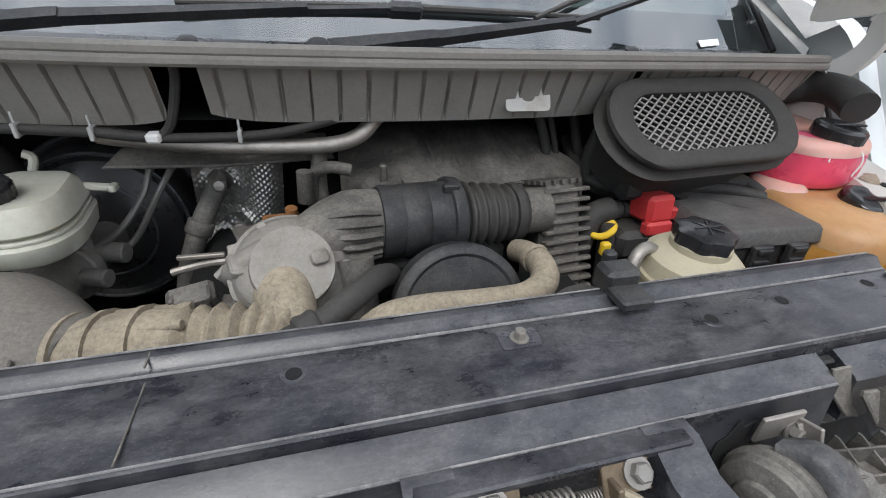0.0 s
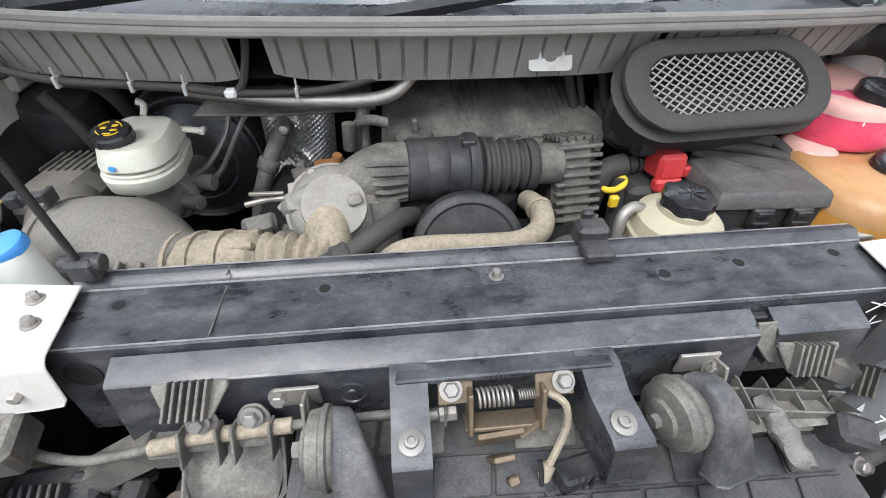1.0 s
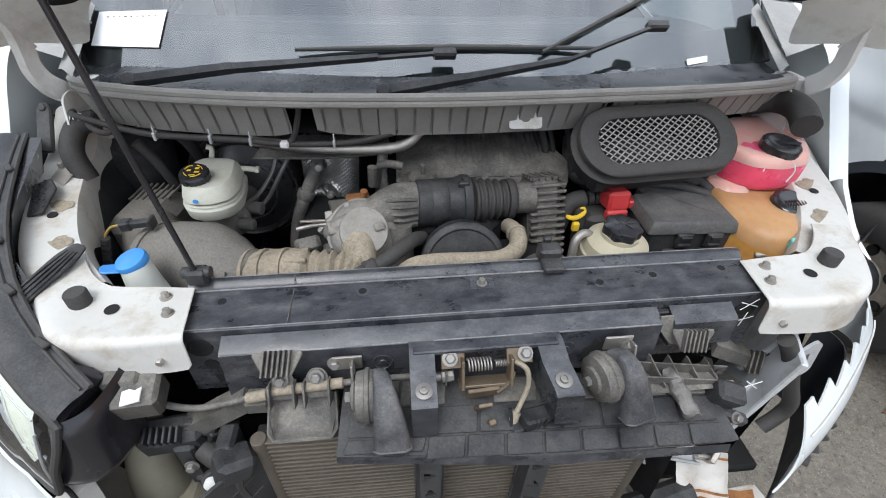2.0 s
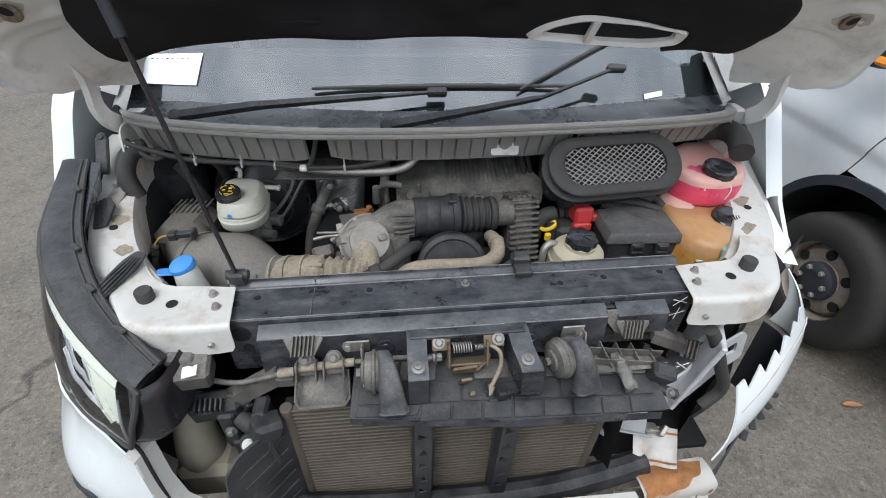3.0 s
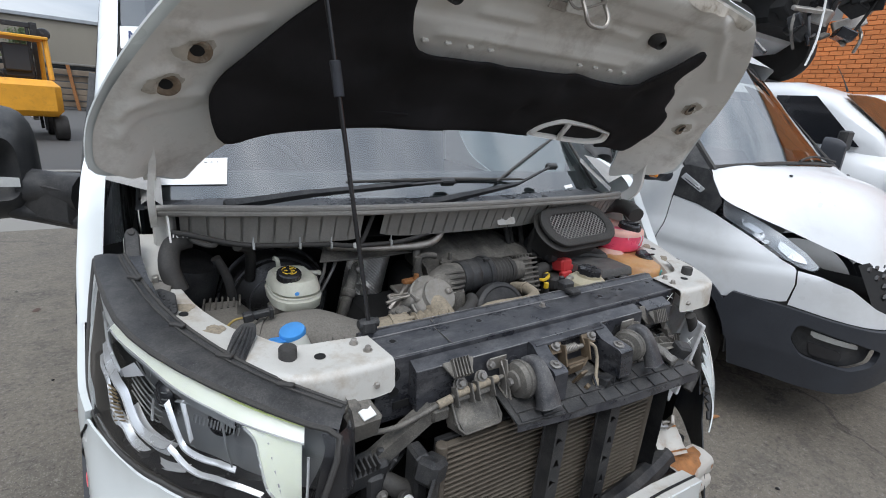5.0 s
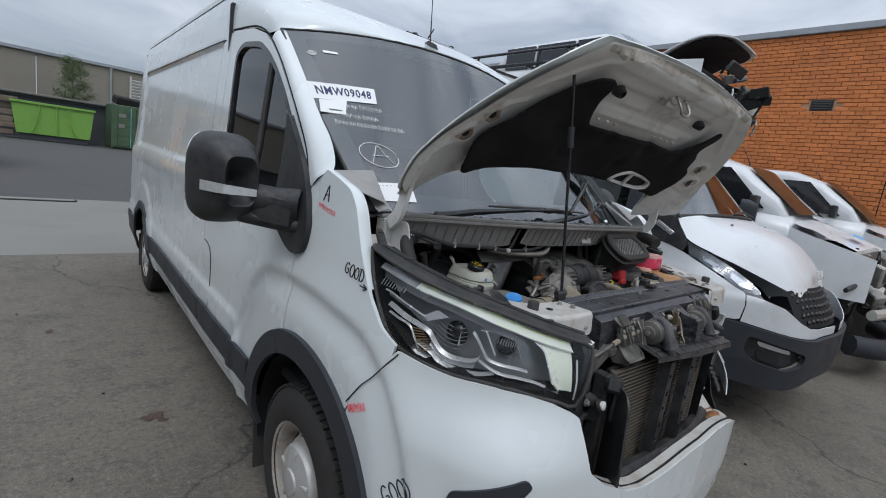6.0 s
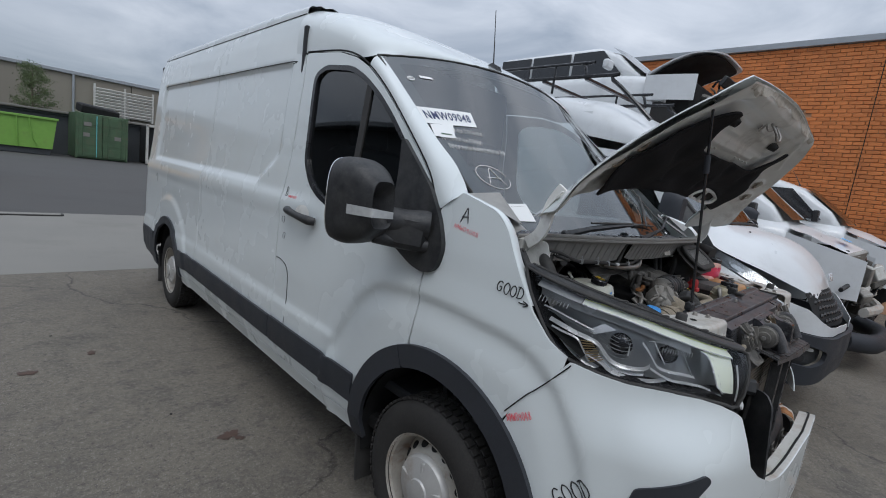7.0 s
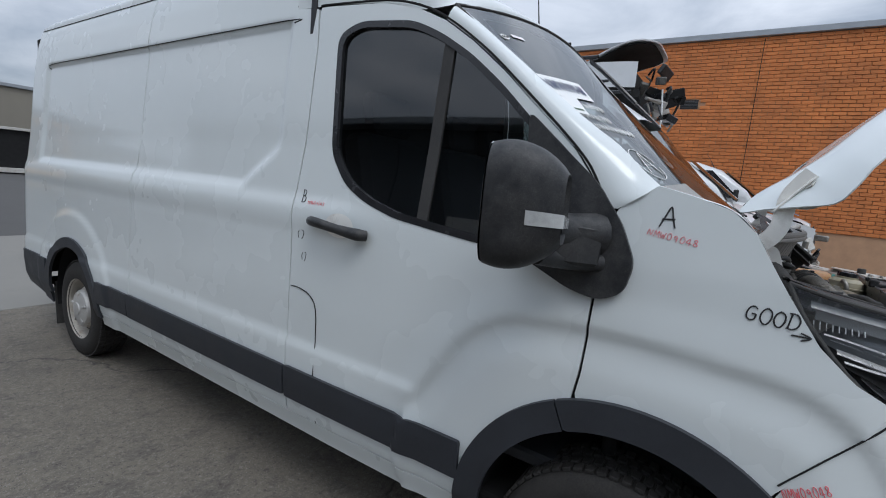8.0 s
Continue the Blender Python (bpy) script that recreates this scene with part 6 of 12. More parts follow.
g = Geo().tube([(-0.312, 0.397, 1.174), (-0.275, 0.392, 1.178), (-0.235, 0.387, 1.178), (-0.20, 0.375, 1.175)], 0.037, 24, 12, ripple=(0.0165, 0.005))
part("hose_bellows", g, TAN_RUBBER, hose, sharp=80)
part("hose_clamp", Geo().lathe([(0.0525, -0.006), (0.0545, -0.0055), (0.0545, 0.0055), (0.0525, 0.006)], (-0.428, 0.4165, 1.149), (0.97, -0.16, 0.2), 28).box((-0.435, 0.365, 1.155), (0.014, 0.012, 0.02), 0.002), ZINC, hose)

# ---- turbo inlet, elbow and connector
g = Geo().lathe([(0.0, -0.05), (0.045, -0.05), (0.062, -0.035), (0.068, -0.01), (0.070, 0.012), (0.060, 0.03), (0.048, 0.036), (0.046, 0.05), (0.0, 0.05)], (-0.205, 0.478, 1.200), (0.12, -0.72, 0.68), 40)
g.tube([(-0.272, 0.50, 1.185), (-0.266, 0.47, 1.215), (-0.235, 0.468, 1.238), (-0.20, 0.475, 1.245)], 0.015, 14, 6).box((-0.258, 0.462, 1.228), (0.026, 0.03, 0.012), 0.003, rot=(20, 10, 20)).box((-0.17, 0.448, 1.238), (0.02, 0.016, 0.016), 0.003, rot=(40, 0, 20))
g.lathe([(0.0655, 0), (0.071, 0.003), (0.071, 0.009), (0.0655, 0.012)], (-0.205, 0.474, 1.204), (0.12, -0.72, 0.68), 40)
for k in range(6):
    a = k * 1.05
    q = Vector((-0.203 + 0.062 * math.cos(a), 0.466 + 0.043 * math.sin(a), 1.212 + 0.045 * math.sin(a)))
    g.cyl(q, q + Vector((0.001, -0.010, 0.0095)), 0.006, 8)
part("turbo_housing", g, CAST_GREY, VAN, "cast alloy turbo housing", sharp=45)
g = Geo().tube([(-0.20, 0.378, 1.168), (-0.208, 0.40, 1.185), (-0.212, 0.435, 1.20), (-0.213, 0.465, 1.20)], 0.034, 24, 6, radii=[0.038, 0.034, 0.034, 0.036])
for k in range(3):
    g.lathe([(0.036, -0.003), (0.040, 0.0), (0.036, 0.003)], (-0.2 - 0.002 * k, 0.372 + 0.009 * k, 1.158 + 0.010 * k), (-0.1, 0.5, 0.8), 24)
part("turbo_elbow", g, TAN_RUBBER, VAN, "dusty tan rubber elbow", sharp=60)
g = Geo().box((-0.312, 0.452, 1.192), (0.05, 0.034, 0.03), 0.005, rot=(12, -6, 12)).box((-0.308, 0.438, 1.206), (0.038, 0.022, 0.012), 0.003, rot=(12, -6, 12))
for k in range(4):
    g.box((-0.326 + 0.011 * k, 0.4335, 1.196), (0.005, 0.005, 0.03), 0.001, rot=(12, -6, 12))
g.box((-0.27, 0.452, 1.18), (0.03, 0.026, 0.022), 0.004)
part("actuator_plug", g, DUSTY_PLASTIC, VAN, "dusty black connector plug")
g = Geo().tube([(-0.335, 0.48, 1.215), (-0.30, 0.482, 1.222), (-0.265, 0.475, 1.228)], 0.0045, 8, 4).box((-0.30, 0.478, 1.235), (0.05, 0.006, 0.005), 0.001)
part("actuator_rod", g, STEEL, VAN)

# ---- intake muffler barrel across the engine
AX = Vector((1, 0.10, -0.04)).normalized()
C0 = Vector((-0.095, 0.53, 1.235))
g = Geo().lathe([(0.040, 0.0), (0.048, 0.002), (0.050, 0.006), (0.049, 0.028), (0.0485, 0.030), (0.050, 0.032), (0.051, 0.062), (0.0495, 0.064), (0.051, 0.066), (0.052, 0.094), (0.056, 0.096), (0.0575, 0.100), (0.056, 0.112), (0.050, 0.116), (0.042, 0.122), (0.035, 0.124)], C0, AX, 48)
for a in (-0.9, 0.5, 1.9):
    d = Vector((0, math.cos(a), math.sin(a)))
    g.box(C0 + AX * 0.099 + d * 0.055, (0.022, 0.012, 0.012), 0.002)
barrel = part("intake_muffler", g, BLACK_PLASTIC, VAN, "black barrel-shaped intake muffler", sharp=40)
g = Geo().tube([C0 + AX * 0.008, C0 + AX * -0.035 + Vector((0, -0.002, 0.002)), C0 + AX * -0.075 + Vector((0, -0.018, -0.008)), C0 + AX * -0.105 + Vector((0, -0.04, -0.03))], 0.045, 28, 8, radii=[0.044, 0.044, 0.039, 0.034])
elbow = part("elbow", g, DUSTY_PLASTIC, VAN, "ribbed dusty plastic elbow", sharp=60)
for k in range(6):
    a = -0.75 + 0.30 * k
    d = Vector((0, -math.cos(a), math.sin(a)))
    part("elbow_rib", Geo().tube([C0 + AX * 0.002 + d * 0.045, C0 + AX * -0.03 + d * 0.050, C0 + AX * -0.062 + d * 0.044], 0.0042, 6, 4), DUSTY_PLASTIC, elbow)
E0 = C0 + AX * -0.10 + Vector((0, -0.036, -0.027))
g = Geo().tube([E0, E0 + Vector((-0.028, -0.018, -0.022)), E0 + Vector((-0.05, -0.03, -0.045))], 0.036, 24, 10, ripple=(0.012, 0.004))
for k in (0.1, 0.9):
    g.lathe([(0.036, -0.004), (0.041, -0.003), (0.041, 0.003), (0.036, 0.004)], E0.lerp(E0 + Vector((-0.05, -0.03, -0.045)), k), (-0.7, -0.4, -0.6), 24)
part("rubber_sleeve", g, RUBBER, barrel, sharp=70)
B0 = C0 + AX * 0.122
g = Geo().tube([B0, B0 + AX * 0.03, B0 + AX * 0.06, B0 + AX * 0.075], 0.040, 32, 14, radii=[0.046, 0.043, 0.040, 0.037], ripple=(0.0165, 0.0042))
g.lathe([(0.037, 0.074), (0.043, 0.075), (0.044, 0.083), (0.042, 0.092), (0.036, 0.093)], B0, AX, 40, wave=lambda a, k: 1 + (0.012 * (1 if math.sin(22 * a) > 0 else -1) if k in (2, 3) else 0))
part("bellows_hose", g, RUBBER, VAN, "black ribbed bellows hose", sharp=70)
# finned mixer housing
g = Geo()
F0 = B0 + AX * 0.09
g.cyl(F0, F0 + AX * 0.05, 0.034, 28)
g.box((0.192, 0.572, 1.158), (0.078, 0.10, 0.20), 0.022, rot=(-20, 0, 6))
m = pose(0.192, 0.572, 1.158, -20, 0, 6)
fin_box = part("finned_housing", g, DUSTY_PLASTIC, VAN, "finned black intake housing", sharp=40)
for k in range(12):
    part("fin", Geo().box((0.0, -0.050, -0.085 + 0.0155 * k), (0.080, 0.016, 0.006), 0.002, m), DUSTY_PLASTIC, fin_box)
    part("fin", Geo().box((0.039, 0.0, -0.085 + 0.0155 * k), (0.012, 0.10, 0.005), 0.0015, m), DUSTY_PLASTIC, fin_box)
for k in range(5):
    part("fin", Geo().box((-0.03 + 0.015 * k, 0.0, 0.098), (0.004, 0.092, 0.008), 0.001, m), DUSTY_PLASTIC, fin_box)
    part("fin", Geo().box((0.0, -0.036 + 0.018 * k, 0.098), (0.070, 0.004, 0.007), 0.001, m), DUSTY_PLASTIC, fin_box)

# ---- engine cover
COV = rounded([(-0.135, 0.555), (-0.13, 0.80), (-0.06, 0.84), (0.19, 0.84), (0.235, 0.80), (0.245, 0.70), (0.270, 0.66), (0.262, 0.60), (0.16, 0.585), (0.02, 0.56)], 0.02)


def cover_z(x, y):
    top = 1.285 - 0.04 * step01(-y, -0.80, -0.56) - 0.03 * step01(-y, -0.645, -0.60)
    top -= 0.02 * step01(-x, 0.02, 0.13)
    if 0.0 < x < 0.215 and 0.665 < y < 0.80:
        top += 0.0035 * math.sin((x - 0.02 * y) / 0.0125 * 2 * math.pi)
    return top


g = sheet(COV, lambda x, y: (x, y, cover_z(x, y)), 0.0035, (), 0.05, step_v=0.012)
cover = part("engine_cover", g, DUSTY_PLASTIC, VAN, "grey dust-coated plastic engine cover with fine ribs", sharp=45)
for k in range(4):
    g = Geo().prism(rounded([(-0.018, -0.009), (0.02, -0.009), (0.014, 0.009), (-0.022, 0.009)], 0.003), 0.004, pose(0.045 + 0.05 * k, 0.632, 1.238, -6, 0, 3), 0.0012)
    part("cover_pad", g, DUSTY_PLASTIC, cover)
part("cover_knob", Geo().lathe([(0.018, 0), (0.016, 0.01), (0.010, 0.014), (0, 0.015)], (0.12, 0.80, 1.302), (0, -0.1, 1), 18), BLACK_PLASTIC, cover)
part("oil_filler_cap", Geo().lathe([(0.030, 0), (0.032, 0.012), (0.026, 0.018), (0, 0.019)], (-0.075, 0.60, 1.248), (0, -0.1, 1), 24).box((-0.075, 0.60, 1.276), (0.010, 0.012, 0.03), 0.003), DUSTY_PLASTIC, VAN, "dusty oil filler cap")
# engine mass under everything, its near-black standing in for deep shade
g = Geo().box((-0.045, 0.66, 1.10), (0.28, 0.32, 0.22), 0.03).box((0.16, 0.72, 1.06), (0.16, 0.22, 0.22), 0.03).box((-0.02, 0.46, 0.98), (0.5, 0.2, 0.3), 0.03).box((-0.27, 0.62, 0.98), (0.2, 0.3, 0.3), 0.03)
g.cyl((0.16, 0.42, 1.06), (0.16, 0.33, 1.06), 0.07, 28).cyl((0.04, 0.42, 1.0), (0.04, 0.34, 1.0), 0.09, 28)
part("engine_block", g, UNDERBODY_SHADE, VAN, "engine block, near-black in place of deep shade")
g = Geo().lathe([(0.085, -0.02), (0.087, 0.0), (0.086, 0.012), (0.080, 0.018), (0.074, 0.019), (0.070, 0.016), (0.030, 0.018), (0.0, 0.018)], (-0.005, 0.425, 1.158), (0.0, -1, 0.42), 44)
drum = part("round_cover", g, BLACK_PLASTIC, VAN, "round black cover with a data plate")
m = basis((-0.005, 0.4075, 1.1715), (1, 0, 0), (0, 0.42, 1))
m = m @ pose(0, -0.014, 0.001)
part("data_plate", Geo().box((0, 0, 0), (0.096, 0.018, 0.002), 0.0006, m), LAMP_BLACK, drum)
g = Geo().box((-0.040, 0, 0.0014), (0.006, 0.007, 0.001), 0.0003, m)
for k in range(4):
    g.box((-0.026 + 0.009 * k, 0.0, 0.0014), (0.006, 0.006, 0.001), 0.0003, m)
for k in range(3):
    g.box((0.022, 0.0055 - 0.0055 * k, 0.0014), (0.036, 0.0022, 0.001), 0.0003, m)
g.box((0.044, 0.0, 0.0014), (0.003, 0.004, 0.001), 0.0003, m)
part("plate_marks", g, PAPER, drum)

# ---- hoses and pipes
g = Geo().tube([(-0.135, 0.352, 1.186), (-0.105, 0.362, 1.205), (-0.06, 0.368, 1.208), (0.0, 0.372, 1.205), (0.06, 0.378, 1.203), (0.095, 0.40, 1.205), (0.108, 0.44, 1.205), (0.105, 0.475, 1.20), (0.102, 0.50, 1.19)], 0.0165, 14, 6, radii=[0.02, 0.019, 0.018, 0.017, 0.017, 0.018, 0.018, 0.017, 0.017])
g.lathe([(0.019, -0.005), (0.021, 0), (0.019, 0.005)], (0.107, 0.455, 1.204), (0, 1, -0.1), 18)
part("coolant_hose", g, TAN_RUBBER, VAN, "pale dusty coolant hose", sharp=60)
g = Geo().tube([(-0.21, 0.345, 1.205), (-0.17, 0.36, 1.215), (-0.135, 0.385, 1.225), (-0.105, 0.43, 1.215), (-0.085, 0.47, 1.19)], 0.0145, 12, 6)
g.lathe([(0.017, -0.012), (0.0195, -0.008), (0.018, 0), (0.0195, 0.008), (0.017, 0.012)], (-0.185, 0.354, 1.211), (0.9, 0.35, 0.2), 16)
part("breather_hose", g, RUBBER, VAN, "black breather hose with crimped end", sharp=60)
g = Geo().tube([(-0.13, 0.47, 1.22), (-0.128, 0.455, 1.18), (-0.125, 0.44, 1.12), (-0.12, 0.42, 1.04)], 0.024, 14, 5)
part("charge_pipe", g, DUSTY_PLASTIC, VAN)
g = Geo().tube([(-0.33, 0.80, 1.27), (-0.325, 0.745, 1.22), (-0.355, 0.70, 1.16), (-0.385, 0.68, 1.08), (-0.40, 0.66, 0.98)], 0.016, 12, 6)
g.lathe([(0.018, -0.012), (0.0205, -0.01), (0.0205, 0.01), (0.018, 0.012)], (-0.355, 0.70, 1.16), (-0.4, -0.3, -0.85), 16)
part("heater_pipe", g, DUSTY_PLASTIC, VAN, "dusty heater pipe", sharp=60)
g = Geo()
SIL = [(-0.435, 0.655, 1.325), (-0.34, 0.645, 1.314), (-0.23, 0.64, 1.308), (-0.15, 0.64, 1.308), (-0.105, 0.645, 1.318), (-0.075, 0.66, 1.342), (-0.05, 0.69, 1.355)]
g.tube(SIL, 0.0115, 12, 14, ripple=(0.006, 0.0005))
part("corrugated_pipe", g, STEEL, VAN, "pale corrugated conduit", sharp=80)
HAR = [(-0.79, 0.70, 1.375), (-0.76, 0.665, 1.378), (-0.64, 0.652, 1.346), (-0.50, 0.64, 1.338), (-0.43, 0.635, 1.334), (-0.358, 0.632, 1.326), (-0.23, 0.63, 1.328), (-0.14, 0.635, 1.345), (-0.068, 0.64, 1.366), (0.10, 0.645, 1.372), (0.24, 0.655, 1.368), (0.295, 0.655, 1.37), (0.318, 0.65, 1.395), (0.322, 0.635, 1.425)]
har = part("wiring_harness", Geo().tube(HAR, 0.0065, 8, 8), RUBBER, VAN, "black wiring harness along the scuttle", sharp=80)
g = Geo().tube([(-0.358, 0.632, 1.326), (-0.340, 0.632, 1.345), (-0.322, 0.625, 1.40), (-0.320, 0.612, 1.425)], 0.006, 8, 6)
part("harness_branch", g, RUBBER, har)
for x, y, z in ((-0.62, 0.648, 1.344), (-0.51, 0.641, 1.338), (-0.26, 0.63, 1.328), (-0.10, 0.637, 1.356), (0.03, 0.642, 1.37), (0.15, 0.648, 1.371), (-0.43, 0.635, 1.334)):
    part("cable_tie", Geo().box((x, y - 0.002, z), (0.006, 0.016, 0.018), 0.002).box((x, y - 0.003, z + 0.014), (0.003, 0.003, 0.016), 0.001), CLEAR_GREY, har)
part("tape_mark", Geo().box((-0.362, 0.628, 1.328), (0.018, 0.018, 0.013), 0.003), PAPER, har)
g = Geo().tube([(-0.755, 0.70, 1.37), (-0.745, 0.66, 1.362), (-0.715, 0.645, 1.352), (-0.70, 0.665, 1.352), (-0.72, 0.69, 1.358)], 0.006, 8, 6).tube([(-0.69, 0.72, 1.34), (-0.60, 0.76, 1.31), (-0.50, 0.80, 1.30), (-0.42, 0.80, 1.285), (-0.36, 0.79, 1.25)], 0.010, 10, 6).tube([(-0.70, 0.71, 1.30), (-0.675, 0.72, 1.24), (-0.66, 0.74, 1.15)], 0.012, 10, 5)
g.tube([(-0.65, 0.70, 1.33), (-0.615, 0.74, 1.30), (-0.61, 0.80, 1.20)], 0.014, 10, 5)
part("loom", g, RUBBER, VAN)
# pale tray under the conduit
g = Geo().prism([(-0.45, -0.03), (-0.30, -0.035), (-0.14, -0.025), (-0.15, 0.035), (-0.42, 0.04)], 0.006, pose(0.0, 0.70, 1.282, 22, 0, 0), 0.002)
part("heat_guard", g, DUSTY_PLASTIC, VAN)
# clip bracket with a hole
g = sheet(rounded([(-0.036, -0.022), (0.036, -0.022), (0.034, 0.024), (-0.034, 0.024)], 0.008), lambda u, v: (0.145 + u, 0.625 + 0.35 * v, 1.378 + 0.9 * v), 0.005, [[(0.010 * math.cos(a), -0.002 + 0.006 * math.sin(a)) for a in np.linspace(0, 6.28, 12)[:-1]]], 0.003)
part("clip_bracket", g, WHITE_DIRTY, VAN, "small pale bracket with a hole")
g = Geo()
for k, x in enumerate((0.205, 0.225, 0.27)):
    g.tube([(x - 0.02, 0.70, 1.36), (x, 0.695, 1.325), (x + 0.02, 0.69, 1.26), (x + 0.03 * k, 0.68, 1.20)], 0.0085 if k != 1 else 0.006, 10, 5)
g.tube([(0.315, 0.64, 1.34), (0.285, 0.625, 1.335), (0.268, 0.62, 1.30), (0.275, 0.63, 1.25), (0.30, 0.62, 1.225), (0.40, 0.60, 1.235), (0.50, 0.60, 1.24), (0.56, 0.58, 1.235)], 0.011, 10, 6)
g.tube([(0.22, 0.66, 1.235), (0.25, 0.65, 1.23), (0.275, 0.635, 1.24)], 0.012, 10, 4)
part("vacuum_hose", g, RUBBER, VAN, "black vacuum hoses")

# ---- embossed heat shield
def emboss(u, v):
    x, z = -0.372 + 0.135 * u + 0.02 * v, 1.06 + 0.22 * v
    d = 0.0028 * math.cos(x / 0.0052 * math.pi) * math.cos(z / 0.0052 * math.pi)
    for cx, cz in ((-0.318, 1.225), (-0.30, 1.145), (-0.335, 1.105)):
        r = math.hypot(x - cx, z - cz)
        d += 0.010 * math.exp(-((r - 0.020) / 0.006) ** 2)
    return (x, 0.765 - 0.05 * v - d + 0.02 * math.sin(6 * u), z)


g = Geo().grid(emboss, 70, 110)
shield = part("heat_shield", flip(g), FOIL, VAN, "dimpled bare-metal heat shield", sharp=180)
for cx, cz in ((-0.318, 1.222), (-0.30, 1.145)):
    part("shield_bolt", Geo().lathe([(0.011, 0), (0.008, 0.006), (0, 0.007)], (cx, 0.72, cz), (0, -1, 0.2), 12), STEEL, shield)
g = Geo().box((-0.235, 0.56, 1.20), (0.08, 0.07, 0.008), 0.003, rot=(20, 10, 25)).box((-0.265, 0.55, 1.185), (0.05, 0.05, 0.008), 0.003, rot=(35, -12, 0)).tube([(-0.30, 0.53, 1.17), (-0.26, 0.545, 1.205), (-0.215, 0.585, 1.222)], 0.009, 8, 4)
part("turbo_shield", g, STEEL, VAN, "discoloured metal turbo shield")
part("sender", Geo().box((-0.218, 0.575, 1.226), (0.05, 0.022, 0.012), 0.003, rot=(0, 0, 8)).cyl((-0.205, 0.57, 1.23), (-0.203, 0.568, 1.247), 0.008), RUST, VAN)
g = Geo().tube([(-0.175, 0.63, 1.22), (-0.172, 0.62, 1.27), (-0.15, 0.612, 1.285), (-0.12, 0.61, 1.28)], 0.009, 10, 6).tube([(-0.185, 0.60, 1.24), (-0.183, 0.60, 1.285)], 0.011, 10, 3).tube([(-0.16, 0.66, 1.30), (-0.165, 0.64, 1.25), (-0.16, 0.62, 1.2)], 0.012, 10, 5)
part("egr_pipe", g, DUSTY_PLASTIC, VAN)
# front pulley and bits ahead of the block
g = Geo().lathe([(0.055, 0), (0.06, 0.004), (0.052, 0.008), (0.052, 0.012), (0.06, 0.016), (0.055, 0.02), (0.02, 0.02), (0, 0.022)], (0.155, 0.395, 1.125), (0, -0.9, 0.45), 32)
part("pulley", g, RUBBER, VAN)
g = Geo().tube([(0.20, 0.375, 1.20), (0.205, 0.385, 1.235), (0.225, 0.392, 1.245), (0.245, 0.388, 1.225), (0.25, 0.38, 1.17)], 0.0085, 10, 6)
part("steering_hose", g, STEEL, VAN)
g = Geo().tube([(0.235, 0.55, 1.15), (0.25, 0.555, 1.205), (0.285, 0.56, 1.215)], 0.020, 12, 5).tube([(0.275, 0.545, 1.20), (0.28, 0.535, 1.12), (0.28, 0.53, 1.0)], 0.014, 10, 5)
part("water_outlet", g, RUBBER, VAN)
g = Geo()
for k in range(3):
    g.cyl((0.30 + 0.018 * k, 0.575, 1.205), (0.314 + 0.018 * k, 0.575, 1.205), 0.016 - 0.002 * (k % 2), 14)
part("cable_boot", g, RUBBER, VAN)

# ---- dipstick, red terminal cover, steering-fluid tank
ring_c = [Vector((0.264 + 0.0185 * math.cos(a), 0.538 + 0.012 * math.sin(a), 1.192 + 0.005 * math.sin(a) + 0.006 * math.cos(a))) for a in np.linspace(0, 2 * math.pi, 21)]
g = Geo().tube(ring_c, 0.0055, 8, 1).box((0.262, 0.518, 1.168), (0.016, 0.012, 0.022), 0.004)
part("dipstick", g, YELLOW, VAN, "yellow oil dipstick ring")
g = Geo().box((0.352, 0.548, 1.222), (0.052, 0.052, 0.046), 0.007, rot=(-8, 0, 4)).box((0.350, 0.522, 1.196), (0.050, 0.02, 0.022), 0.004, rot=(-8, 0, 4)).box((0.386, 0.545, 1.212), (0.016, 0.03, 0.02), 0.003)
part("terminal_cover", g, RED, VAN, "red plastic battery terminal cover")
g = Geo().box((0.333, 0.552, 1.165), (0.09, 0.07, 0.05), 0.01)
part("battery_terminal", g, RUBBER, VAN)
g = Geo().lathe([(0.050, 0), (0.060, 0.006), (0.064, 0.04), (0.064, 0.07), (0.066, 0.072), (0.066, 0.078), (0.062, 0.080), (0.058, 0.10), (0.044, 0.112), (0.036, 0.114), (0.036, 0.122), (0, 0.122)], (0.280, 0.378, 1.138), (0.02, -0.05, 1), 36)
tank = part("steering_fluid_tank", g, PS_TANK, VAN, "yellowed plastic steering fluid tank")
g = Geo().lathe([(0.030, 0), (0.034, 0.002), (0.034, 0.018), (0.027, 0.021), (0, 0.022)], (0.282, 0.372, 1.258), (0.02, -0.05, 1), 42, wave=lambda a, k: 1 + (0.07 * math.cos(7 * a) if k in (1, 2) else 0))
cap = part("tank_cap", g, LAMP_BLACK, tank, "black lobed cap")
g = Geo()
for k in range(6):
    a = k * math.pi / 3
    g.box((0.283 + 0.010 * math.cos(a), 0.371 + 0.010 * math.sin(a), 1.2805), (0.018, 0.0022, 0.0022), 0.0005, rot=(0, 0, math.degrees(a)))
part("cap_relief", g, LAMP_BLACK, cap)

